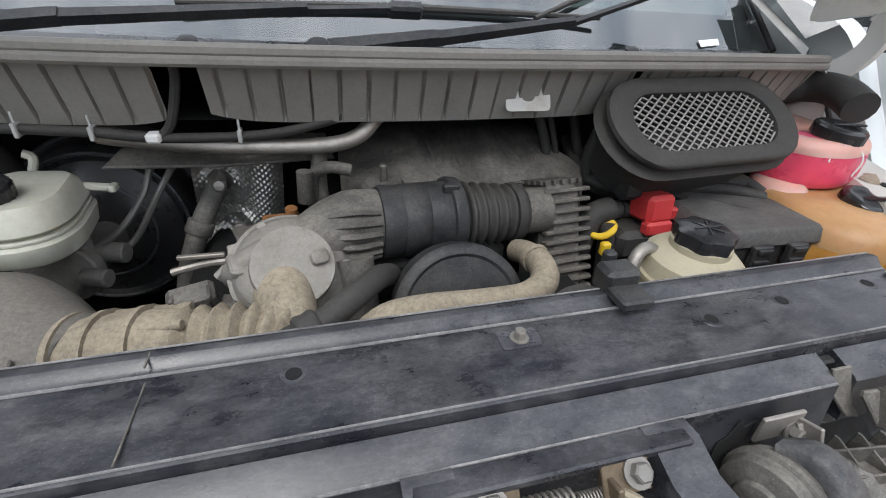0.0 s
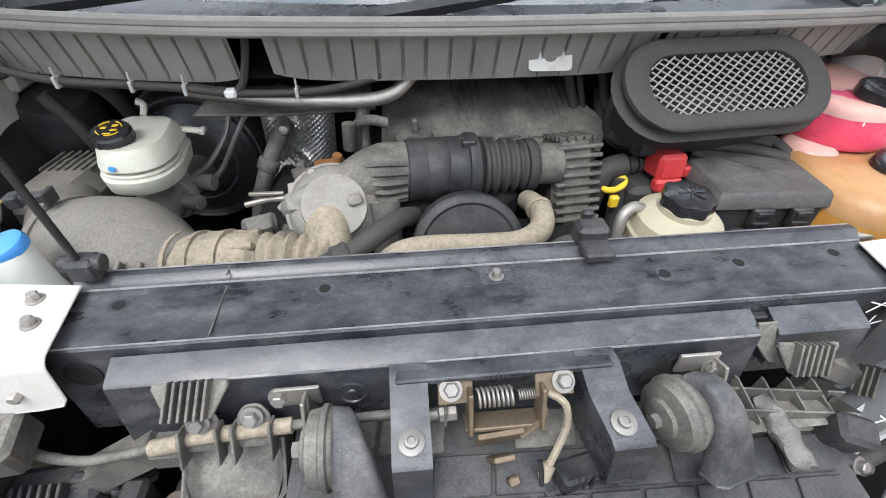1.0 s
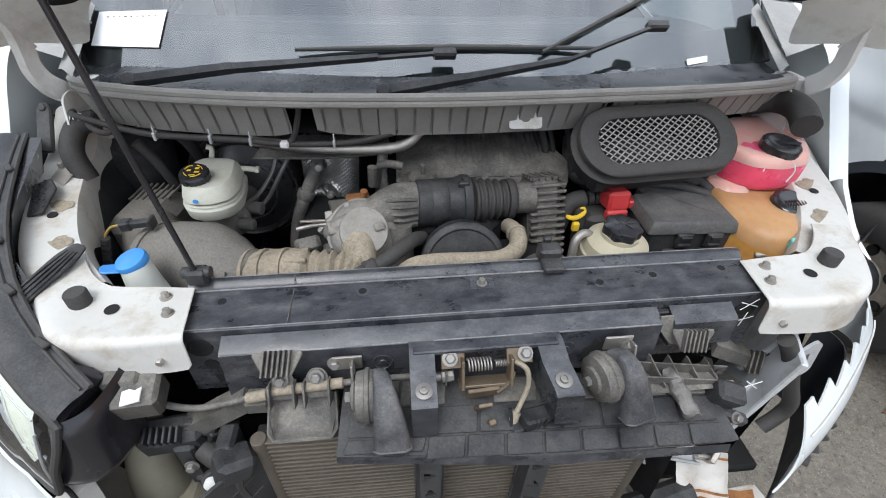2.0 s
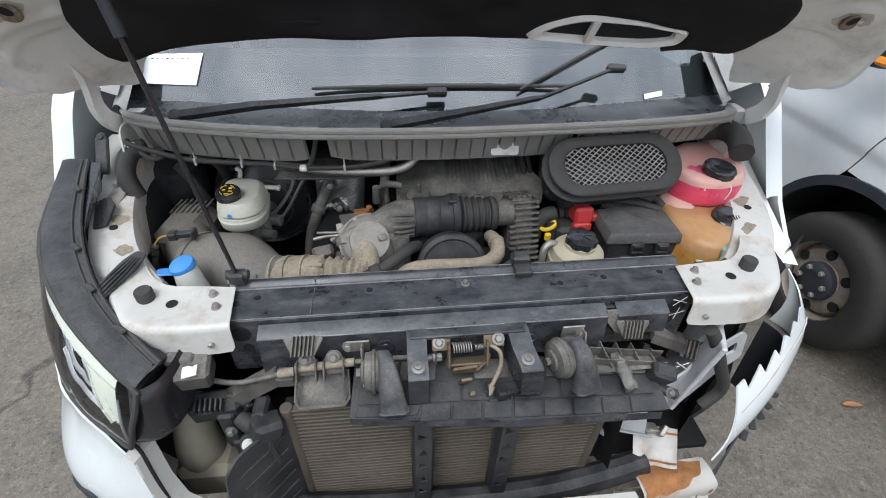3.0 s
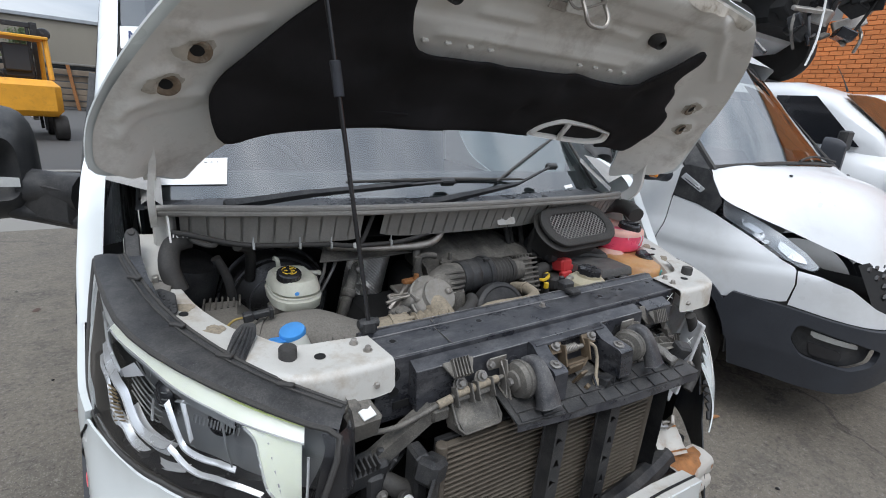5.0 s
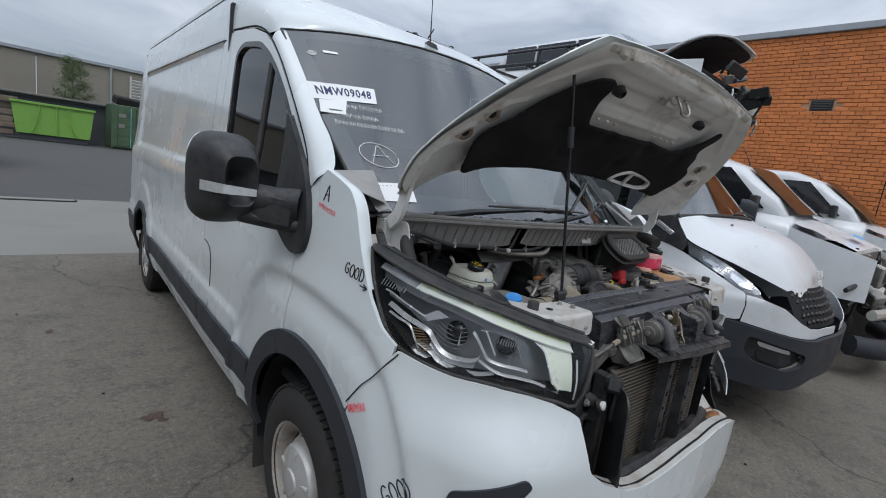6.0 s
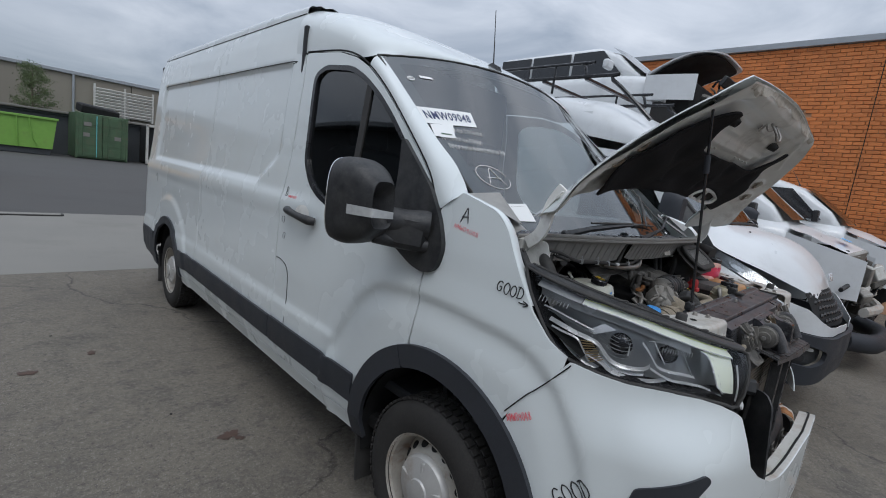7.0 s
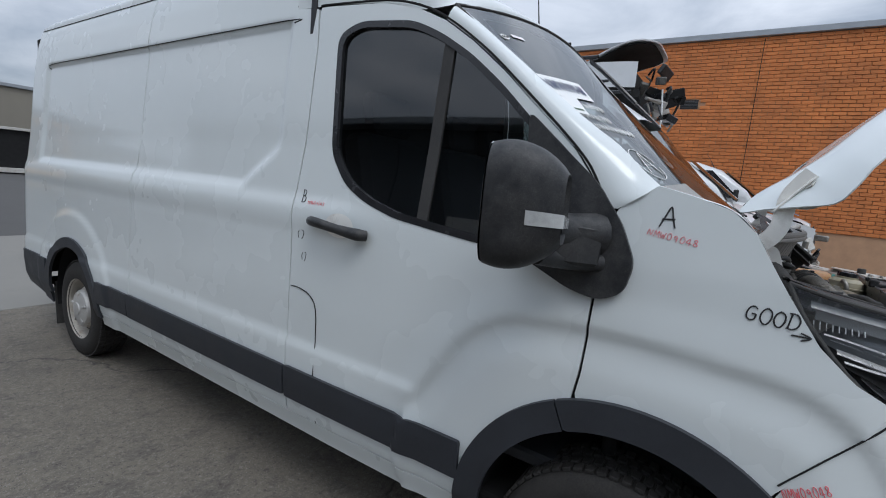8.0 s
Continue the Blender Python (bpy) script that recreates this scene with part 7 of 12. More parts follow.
# ---- fuse box
m = pose(0.485, 0.51, 1.15, 0, 0, -1.5)
g = Geo().box((0, 0, 0), (0.19, 0.145, 0.11), 0.008, m)
fuse = part("fuse_box", g, BLACK_PLASTIC, VAN, "black fuse box with clipped lid")
g = Geo().prism(rounded([(-0.098, -0.078), (0.098, -0.078), (0.10, 0.03), (0.075, 0.078), (-0.07, 0.078), (-0.06, 0.05), (-0.098, 0.045)], 0.008), 0.032, m @ pose(0, 0, 0.045), 0.006, 0.97)
part("lid", g, FUSE_LID, fuse, "dusty black lid")
for x in (-0.02, 0.045):
    g = Geo().box((x, -0.083, 0.038), (0.034, 0.010, 0.034), 0.002, m).box((x, -0.090, 0.048), (0.024, 0.006, 0.008), 0.001, m).box((x, -0.089, 0.030), (0.026, 0.006, 0.006), 0.001, m)
    part("lid_clip", g, BLACK_PLASTIC, fuse)
for x in (-0.035, 0.045):
    part("box_catch", Geo().box((x, -0.082, 0.004), (0.046, 0.008, 0.022), 0.002, m).box((x, -0.087, 0.004), (0.03, 0.004, 0.010), 0.001, m), BLACK_PLASTIC, fuse)
g = Geo().tube([(0.37, 0.60, 1.21), (0.42, 0.615, 1.235), (0.50, 0.605, 1.248), (0.56, 0.585, 1.24), (0.585, 0.56, 1.225)], 0.011, 10, 5)
part("fuse_loom", g, RUBBER, VAN)

# ---- fresh-air intake with mesh grille
OC, OX, OY = Vector((0.420, 0.562, 1.356)), Vector((0.985, 0.150, -0.062)).normalized(), None
ON = Vector((0.06, -0.62, 0.78)).normalized()
OY = ON.cross(OX).normalized()
OX = OY.cross(ON)


def stadium(hl, r, n=14):
    hl, r = hl * 0.84, r * 0.86
    return [(hl + r * math.cos(a), r * math.sin(a)) for a in np.linspace(-math.pi / 2, math.pi / 2, n)] + [(-hl + r * math.cos(a), r * math.sin(a)) for a in np.linspace(math.pi / 2, 1.5 * math.pi, n)]


def oval_rings(layers, closed=True):
    """Oval shell from (half length, radius, height) layers."""
    g = Geo()
    v = [OC + OX * x + OY * y + ON * h for hl, r, h in layers for x, y in stadium(hl, r)]
    n = len(stadium(0.1, 0.1))
    f = [(k * n + i, k * n + (i + 1) % n, (k + 1) * n + (i + 1) % n, (k + 1) * n + i) for k in range(len(layers) - 1) for i in range(n)]
    return g.add(v, f)


g = oval_rings([(0.095, 0.080, -0.11), (0.10, 0.084, -0.036), (0.118, 0.089, -0.034), (0.124, 0.096, -0.029), (0.126, 0.097, -0.024), (0.120, 0.091, -0.020), (0.113, 0.084, -0.018), (0.112, 0.083, -0.011), (0.119, 0.089, -0.009), (0.122, 0.092, -0.003), (0.121, 0.091, 0.003), (0.116, 0.086, 0.006), (0.110, 0.066, 0.006), (0.106, 0.059, 0.002), (0.105, 0.058, -0.006), (0.102, 0.056, -0.10)])
intake = part("air_intake", g, RUBBER, VAN, "oval black rubber air intake with a mesh grille", sharp=50)
g = Geo()
for s in (-1, 1):
    for k in range(-22, 23):
        # diagonal bars clipped to the oval
        seg = []
        for q in np.linspace(-0.2, 0.2, 161):
            x, y = k * 0.0185 + q * 0.82, s * q * 0.62
            hx = abs(x) - 0.087
            if abs(y) < 0.0503 and (hx < 0 or math.hypot(hx, y) < 0.0503):
                seg.append((x, y))
        if len(seg) > 3:
            a, b = seg[0], seg[-1]
            g.tube([OC + OX * a[0] + OY * a[1] + ON * (-0.003 + 0.001 * s), OC + OX * b[0] + OY * b[1] + ON * (-0.003 + 0.001 * s)], 0.0015, 6, 2)
part("mesh_grille", g, GRILLE_DUST, intake, "diamond mesh grille")
# near-black sheet that stands in for the shade deep in the intake
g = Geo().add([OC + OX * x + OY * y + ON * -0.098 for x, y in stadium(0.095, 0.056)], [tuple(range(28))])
part("intake_floor", g, UNDERBODY_SHADE, intake)
g = Geo().tube([(0.30, 0.63, 1.255), (0.38, 0.645, 1.262), (0.50, 0.655, 1.262), (0.55, 0.66, 1.26)], 0.055, 20, 6).box((0.315, 0.60, 1.268), (0.05, 0.10, 0.08), 0.03)
part("intake_duct_box", g, BLACK_PLASTIC, VAN)

part("bypass_hose", Geo().tube([(0.297, 0.754, 1.27), (0.275, 0.657, 1.245), (0.299, 0.595, 1.24), (0.368, 0.588, 1.238), (0.452, 0.584, 1.235), (0.521, 0.567, 1.232), (0.571, 0.542, 1.225)], 0.011, 12, 6), RUBBER, VAN, "black rubber hose round the air intake", sharp=60)

# ---- coolant and washer tanks on the right
def lofted(rings, closed_top=True):
    """A body through outlines of equal length, each at its own height."""
    n = len(rings[0][0])
    V = [(x, y, z) for pts, z in rings for x, y in pts]
    F = [(k * n + i, k * n + (i + 1) % n, (k + 1) * n + (i + 1) % n, (k + 1) * n + i) for k in range(len(rings) - 1) for i in range(n)]
    F.append(tuple(range(n))[::-1])
    if closed_top:
        F.append(tuple(range((len(rings) - 1) * n, len(rings) * n)))
    return Geo().add(V, F)


def shrunk(pts, k, c=(0.715, 0.64)):
    return [(c[0] + (x - c[0]) * k, c[1] + (y - c[1]) * k) for x, y in pts]


PINKO = rounded([(0.606, 0.590), (0.642, 0.535), (0.705, 0.522), (0.780, 0.545), (0.822, 0.610), (0.826, 0.690), (0.806, 0.770), (0.725, 0.770), (0.640, 0.72), (0.612, 0.655)], 0.022)
g = lofted([(shrunk(PINKO, 0.88), 1.236), (shrunk(PINKO, 0.95), 1.240), (shrunk(PINKO, 0.985), 1.252), (PINKO, 1.280), (shrunk(PINKO, 0.995), 1.296)])
pink = part("coolant_tank", g, PINK, VAN, "pink coolant tank with a black cap", sharp=50)
g = lofted([(shrunk(PINKO, 0.995), 1.296), (shrunk(PINKO, 0.985), 1.304), (shrunk(PINKO, 0.965), 1.311), (shrunk(PINKO, 0.92), 1.317), (shrunk(PINKO, 0.86), 1.319)])
part("tank_top", g, PALE_TANK, pink, "pale upper half of the tank", sharp=50)
for run in ([(0.728, 0.536, 1.310), (0.735, 0.527, 1.290), (0.730, 0.529, 1.262)], [(0.672, 0.541, 1.310), (0.667, 0.535, 1.300), (0.662, 0.529, 1.290)]):
    part("dried_coolant", Geo().tube(run, 0.0015, 5, 4), PAPER, pink)
part("coolant_splash", Geo().lathe([(0.026, 0), (0.020, 0.0012), (0, 0.0016)], (0.672, 0.590, 1.3185), (0.0, -0.02, 1), 30, wave=lambda a, k: 1 + 0.25 * math.sin(3 * a) + 0.15 * math.sin(7 * a)), PINK, pink)
g = Geo().lathe([(0.036, -0.012), (0.036, 0.0), (0.041, 0.001), (0.041, 0.018), (0.037, 0.022), (0.030, 0.023), (0, 0.0235)], (0.712, 0.572, 1.318), (0.05, -0.12, 1), 44, wave=lambda a, k: 1 + (0.02 * math.cos(24 * a) if k in (2, 3) else 0))
pcap = part("tank_cap", g, LAMP_BLACK, pink, "black screw cap")
g = Geo()
for k in range(-3, 4):
    w = 0.028 * math.sqrt(1 - (k / 4) ** 2)
    g.box((0.7135 + 0.0068 * k, 0.569, 1.3417), (0.0022, 2 * w, 0.0026), 0.0005, rot=(-7, 0, 18))
part("cap_relief", g, LAMP_BLACK, pcap)
ORA = rounded([(0.555, 0.47), (0.60, 0.372), (0.70, 0.352), (0.80, 0.43), (0.83, 0.55), (0.79, 0.66), (0.64, 0.67), (0.58, 0.60)], 0.04)
OC = (0.70, 0.51)
g = lofted([(shrunk(ORA, 0.95, OC), 1.035), (ORA, 1.05), (ORA, 1.165), (shrunk(ORA, 0.985, OC), 1.192)])
orange = part("expansion_tank", g, ORANGE, VAN, "orange-stained plastic expansion tank", sharp=50)
g = lofted([(shrunk(ORA, 0.985, OC), 1.192), (shrunk(ORA, 0.95, OC), 1.212), (shrunk(ORA, 0.90, OC), 1.225), (shrunk(ORA, 0.80, OC), 1.234)])
part("tank_top", g, PEACH_TANK, orange, "pale dusty top of the tank", sharp=50)
g = Geo().lathe([(0.036, -0.02), (0.036, 0.0), (0.041, 0.001), (0.041, 0.018), (0.037, 0.022), (0.030, 0.023), (0, 0.0235)], (0.722, 0.484, 1.222), (0.05, -0.25, 1), 44, wave=lambda a, k: 1 + (0.02 * math.cos(24 * a) if k in (2, 3) else 0))
ocap = part("tank_cap", g, LAMP_BLACK, orange, "black screw cap")
g = Geo()
for k in range(-3, 4):
    w = 0.028 * math.sqrt(1 - (k / 4) ** 2)
    g.box((0.7232 + 0.0068 * k, 0.4785, 1.2455), (0.0022, 2 * w, 0.0026), 0.0005, rot=(-8, 0, -25))
part("cap_relief", g, LAMP_BLACK, ocap)
g = Geo().cyl((0.655, 0.372, 1.19), (0.652, 0.365, 1.212), 0.009, 14).cyl((0.652, 0.365, 1.210), (0.651, 0.362, 1.228), 0.0105, 14)
part("service_cap", g, CYAN, VAN, "small teal service cap")
g = Geo().tube([(0.60, 0.385, 1.175), (0.632, 0.378, 1.183), (0.655, 0.372, 1.192)], 0.008, 10, 4)
part("service_pipe", g, STEEL, VAN)
g = Geo().tube([(0.78, 0.60, 1.36), (0.80, 0.66, 1.375), (0.79, 0.72, 1.375), (0.74, 0.75, 1.36)], 0.030, 14, 6)
part("drain_hose", g, RUBBER, VAN)
g = Geo().tube([(-0.755, 0.705, 1.355), (-0.79, 0.69, 1.345), (-0.80, 0.655, 1.305), (-0.785, 0.64, 1.25)], 0.022, 14, 6)
drain = part("drain_hose", g, RUBBER, VAN, "black scuttle drain hose")
g = Geo().lathe([(0.075, -0.06), (0.075, 0.02), (0.06, 0.05), (0, 0.055)], (-0.76, 0.82, 1.22), (0.2, -0.3, 1), 28)
part("strut_top", g, BLACK_PLASTIC, VAN)
writing("letters", "R-R", 0.022, basis((-0.772, 0.6735, 1.375), (0.95, -0.3, 0.0), (0.1, 0.45, 0.9)), WHITE_INK, drain, "white stencilled letters")
writing("letters", "R-L", 0.022, basis((0.806, 0.735, 1.372), (0.95, 0.3, -0.1), (-0.1, 0.45, 0.9)), WHITE_INK, VAN, "white stencilled letters")

g = Geo().prism(rounded([(0.575, 0.60), (0.60, 0.53), (0.66, 0.52), (0.70, 0.58), (0.66, 0.66)], 0.02), 0.05, pose(0, 0, 1.195), 0.014, 0.9)
part("tank_shoulder", g, PALE_TANK, orange, "pale shoulder of the tank", sharp=60)

# ---- washer filler with blue cap
g = Geo().tube([(-0.575, 0.365, 1.10), (-0.580, 0.36, 1.16), (-0.592, 0.372, 1.234)], 0.034, 20, 5, radii=[0.038, 0.033, 0.023])
neck = part("washer_filler", g, WASHER_NECK, VAN, "translucent washer filler neck with a blue cap")
g = Geo().lathe([(0.0265, 0), (0.0272, 0.008), (0.025, 0.013), (0.015, 0.016), (0, 0.017)], (-0.593, 0.374, 1.231), (-0.2, -0.15, 1), 32)
g.prism(rounded([(-0.012, -0.013), (0.024, -0.012), (0.024, 0.012), (-0.012, 0.013)], 0.009), 0.005, pose(-0.620, 0.364, 1.226, 0, -14, 200), 0.002)
part("filler_cap", g, BLUE, neck, "bright blue flip cap")
g = Geo().box((-0.632, 0.50, 1.229), (0.040, 0.016, 0.015), 0.003, rot=(0, -6, 0)).box((-0.660, 0.50, 1.226), (0.022, 0.022, 0.020), 0.003, rot=(0, -6, 0)).box((-0.612, 0.50, 1.230), (0.008, 0.026, 0.024), 0.002)
air = part("air_sensor", g, BLACK_PLASTIC, VAN, "black air sensor with a yellow wire")
part("sensor_wire", Geo().tube([(-0.668, 0.50, 1.226), (-0.69, 0.50, 1.222), (-0.706, 0.50, 1.206), (-0.712, 0.50, 1.195)], 0.0026, 6, 5), OCHRE_WIRE, air, "dull yellow wire")
part("sensor_sleeve", Geo().tube([(-0.711, 0.50, 1.198), (-0.722, 0.50, 1.165), (-0.733, 0.50, 1.132), (-0.738, 0.50, 1.10)], 0.0075, 12, 16, ripple=(0.006, 0.0018)), RUBBER, air, "black corrugated sleeve", sharp=80)

# ---- bonnet stay
B0 = Vector((-0.457, 0.300, 1.262))
T0 = Vector((-0.546, 0.336, 1.918))
d = (T0 - B0).normalized()
stay = part("bonnet_stay", Geo().tube([B0, B0.lerp(T0, 0.5), T0], 0.0045, 10, 4).tube([T0, T0 + Vector((0.004, -0.004, 0.012)), T0 + Vector((0.018, 0.002, 0.016))], 0.0045, 8, 4), LAMP_BLACK, VAN, "thin black bonnet stay rod")
part("stay_grip", Geo().cyl(B0.lerp(T0, 0.675), B0.lerp(T0, 0.765), 0.0095, 14), TRIM_PLASTIC, stay, "grey sleeve on the stay")
g = Geo().box(B0 + Vector((0, 0.004, -0.004)), (0.034, 0.026, 0.03), 0.005).cyl(B0 + Vector((-0.022, 0.004, 0.002)), B0 + Vector((0.022, 0.004, 0.002)), 0.010, 14)
part("stay_socket", g, BLACK_PLASTIC, stay)

# ---------------------------------------------------------------- stripped front of the van


def tri_ribs(name, c, n, w, h, parent, turn=0, tilt=55):
    """A winged plate with a row of upright ribs, as on the panel clips."""
    m = pose(c[0], c[1], c[2] + 0.019 * c[0], tilt, 0, turn)
    b = part(name, Geo().prism([(-w * 0.75, -h / 2), (w * 0.75, -h / 2), (w * 1.35, h * 0.35), (w * 1.3, h / 2), (-w * 1.3, h / 2), (-w * 1.35, h * 0.35)], 0.006, m, 0.0015), DUSTY_PLASTIC, parent, "ribbed dusty clip")
    for k in range(n):
        x = -w * 0.68 + w * 1.36 * k / (n - 1)
        part("clip_rib", Geo().box((x, 0.001, 0.010), (w / n * 0.62, h * 1.05, 0.014), 0.0012, m, rot=(0, 0, -6)), DUSTY_PLASTIC, b)
    return b


tri_ribs("ribbed_clip", (-0.317, 0.160, 1.209), 6, 0.027, 0.036, VAN, 0, 42)
tri_ribs("ribbed_clip", (0.326, 0.158, 1.198), 6, 0.025, 0.034, VAN, -4, 60)
tri_ribs("ribbed_clip", (0.545, 0.208, 1.048), 5, 0.028, 0.042, VAN, -14, 55)
for p in ((-0.236, 0.164, 1.192), (0.223, 0.160, 1.193)):
    bolt(p, (0, -1, 0.25), 0.0075, ZINC)
for p in ((-0.317, 0.152, 1.175), (-0.264, 0.152, 1.178)):
    bolt(p, (0, -0.85, 0.45), 0.0078, ZINC)
# arm that carries the outer clip, torn webs beside it
g = Geo()
A0, A1 = Vector((0.392, 0.168, 1.158)), Vector((0.520, 0.205, 1.070))
g.add([A0 + Vector(q) for q in ((0, 0, 0.012), (0, 0.03, 0.02), (0, 0, -0.016))] + [A1 + Vector(q) for q in ((0, 0, 0.010), (0, 0.03, 0.016), (0, 0, -0.022))], [(0, 3, 4, 1), (0, 2, 5, 3), (2, 1, 4, 5), (0, 1, 2), (3, 5, 4)])
part("clip_arm", g, DUSTY_PLASTIC, VAN, "dusty torn arm of the front panel")
part("torn_web", Geo().add([(0.345, 0.160, 1.165), (0.375, 0.150, 1.160), (0.392, 0.148, 1.128), (0.372, 0.162, 1.150)], [(0, 1, 2, 3), (3, 2, 1, 0)]), DUSTY_PLASTIC, VAN)
part("torn_tongue", shear(Geo().prism([(-0.012, 0.0), (0.010, 0.0), (0.013, -0.03), (0.026, -0.055), (0.008, -0.05), (-0.010, -0.026)], 0.004, pose(0.293, 0.190, 1.222, 68, 0, 0), 0.001)), DUSTY_PLASTIC, VAN, "dusty torn tongue in the panel's gap")
# folded stays beside the bolts, down to the horns
for x, s in ((-0.222, -1), (0.212, 1)):
    g = shear(Geo().box((x - 0.012 * s * 0.4, 0.1635, 1.196), (0.045, 0.004, 0.028), 0.001).tube([(x + 0.012, 0.160, 1.20), (x + 0.014, 0.140, 1.17), (x + 0.012, 0.125, 1.12)], 0.004, 6, 4))
    g2 = Geo().box((x + 0.013, 0.142, 1.163), (0.004, 0.03, 0.09), 0.001, rot=(-20, 0, 0))
    part("horn_stay", g.join(shear(g2)), STEEL, VAN, "folded steel horn stay")

# ---- release cable
g = Geo().tube([(-0.62, 0.235, 1.145), (-0.565, 0.20, 1.132), (-0.52, 0.172, 1.120), (-0.46, 0.155, 1.122), (-0.40, 0.148, 1.140), (-0.34, 0.146, 1.157), (-0.23, 0.148, 1.168), (-0.12, 0.150, 1.168)], 0.0055, 8, 6)
cable = part("release_cable", shear(g), DUSTY_PLASTIC, VAN, "dusty bonnet release cable", sharp=80)
for a, b, r in (((-0.60, 0.22, 1.140), (-0.545, 0.185, 1.127), 0.0095), ((-0.372, 0.146, 1.150), (-0.34, 0.146, 1.156), 0.009), ((-0.335, 0.148, 1.160), (-0.225, 0.148, 1.168), 0.0085)):
    part("cable_sleeve", shear(Geo().cyl(a, b, r, 12)), TAN_RUBBER, cable)

# ---- plastic scoop
def scoop(u, v, back=0.0):
    """Shallow tray leaning forward, with raised side walls and a curled front lip."""
    k = 2 * u - 1
    a = abs(k)
    w = 0.0495 + 0.003 * v - 0.010 * step01(v, 0.82, 1.0) * step01(a, 0.7, 1.0)
    dip = 0.014 * (1 - step01(a, 0.72, 0.98)) * (1 - step01(v, 0.86, 1.0)) * step01(v, 0.0, 0.10) - back
    x = -0.2895 + w * k
    y, z = 0.147 - 0.049 * v + 0.004 * math.sin(math.pi * v), 1.149 - 0.046 * v
    return (x, y + dip * 0.75, z - dip * 0.75)


g = Geo().grid(lambda u, v: scoop(u, v), 28, 16)
g.join(flip(Geo().grid(lambda u, v: tuple(Vector(scoop(u, v, 0.0)) + Vector((0, 0.010 * (1 - v) + 0.004, -0.018 * (1 - v) - 0.003))), 28, 16)))
g.tube([scoop(u, 1.0) for u in np.linspace(0, 1, 15)], 0.003, 6, 1).tube([scoop(0, v) for v in np.linspace(0, 1, 7)], 0.0026, 6, 1).tube([scoop(1, v) for v in np.linspace(0, 1, 7)], 0.0026, 6, 1)
sc = part("air_scoop", shear(g), DUSTY_PLASTIC, VAN, "dusty grey plastic air scoop", sharp=50)
for s in (0, 1):
    P = [Vector(scoop(s, v)) for v in (0.0, 0.5, 1.0)]
    Q = [Vector((P[0].x, 0.175, 1.115)), Vector((P[1].x, 0.150, 1.085)), Vector((P[2].x, 0.104, 1.092))]
    part("scoop_wall", shear(Geo().add(P + Q, [(0, 1, 4, 3), (1, 2, 5, 4), (3, 4, 1, 0), (4, 5, 2, 1)])), DUSTY_PLASTIC, sc)
for x0, x1 in ((-0.334, -0.298), (-0.283, -0.246)):
    m = pose((x0 + x1) / 2, 0.153, 1.168, -28, 0, 0)
    part("scoop_lug", shear(Geo().prism(rounded([(-0.018, -0.024), (0.018, -0.024), (0.017, 0.012), (0.008, 0.024), (-0.008, 0.024), (-0.017, 0.012)], 0.006), 0.004, m @ pose(0, 0, 0, 90, 0, 0), 0.001)), DUSTY_PLASTIC, sc)
    for x in (x0, x1):
        part("lug_web", shear(Geo().box((x, 0.140, 1.160), (0.0035, 0.022, 0.040), 0.001, rot=(-28, 0, 0))), DUSTY_PLASTIC, sc)

# ---- horns
def horn(c, turn, hand=1):
    m = pose(*c, 0, 0, turn) @ Matrix.Diagonal((hand, 1, 1, 1))
    q = m.to_3x3()
    g = Geo().lathe([(0.0, -0.018), (0.030, -0.018), (0.037, -0.014), (0.038, -0.004), (0.041, -0.002), (0.041, 0.003), (0.038, 0.005), (0.036, 0.016), (0.022, 0.020), (0.020, 0.024), (0.012, 0.026), (0, 0.026)], m @ Vector((0, 0, 0)), q @ Vector((-1, 0, 0)), 36)
    h = part("horn", g, DUSTY_PLASTIC, VAN, "dusty disc horn with plastic trumpet")
    # trumpet leading over the disc, down and forward
    t = Geo()
    v = []
    side = q @ Vector((1, 0, 0))
    PATHT = spline([m @ Vector(a) for a in ((0.016, 0.012, 0.030), (0.022, -0.004, 0.040), (0.026, -0.022, 0.030), (0.030, -0.040, 0.000), (0.033, -0.058, -0.040))], 5)
    for k, p_ in enumerate(PATHT):
        f_ = k / (len(PATHT) - 1)
        d_ = (PATHT[min(k + 1, len(PATHT) - 1)] - PATHT[max(k - 1, 0)]).normalized()
        n_ = side.cross(d_).normalized()
        a, b = 0.010 + 0.017 * f_ ** 1.4, 0.011 + 0.005 * f_
        v += [p_ + side * a * x + n_ * b * y for x, y in ((-1, -0.6), (-0.7, -1), (0.7, -1), (1, -0.6), (1, 0.6), (0.7, 1), (-0.7, 1), (-1, 0.6))]
    nk = len(PATHT)
    f = [(k * 8 + i, k * 8 + (i + 1) % 8, (k + 1) * 8 + (i + 1) % 8, (k + 1) * 8 + i) for k in range(nk - 1) for i in range(8)]
    t.add(v, f + [tuple(range(8))[::-1]])
    t.tube(v[-8:] + [v[-8]], 0.0018, 6, 1)
    part("trumpet", t, HORN_PLASTIC, h, "dusty black plastic horn trumpet", sharp=60)
    part("horn_nut", Geo().lathe([(0.008, 0), (0.008, 0.008), (0, 0.009)], m @ Vector((-0.026, 0, 0)), q @ Vector((-1, 0, 0)), 6), ZINC, h)
    return h


horn((-0.186, 0.118, 1.170), 0)
horn((0.178, 0.126, 1.166), 14)

# ---- shelf of moulded plates below
SH = [(-0.235, 0.058), (-0.228, 0.170), (0.36, 0.172), (0.395, 0.10), (0.398, 0.050), (0.10, 0.040)]


def shelf_z(x, y):
    return 1.0985 - 0.072 * x + (y - 0.045) * 0.20


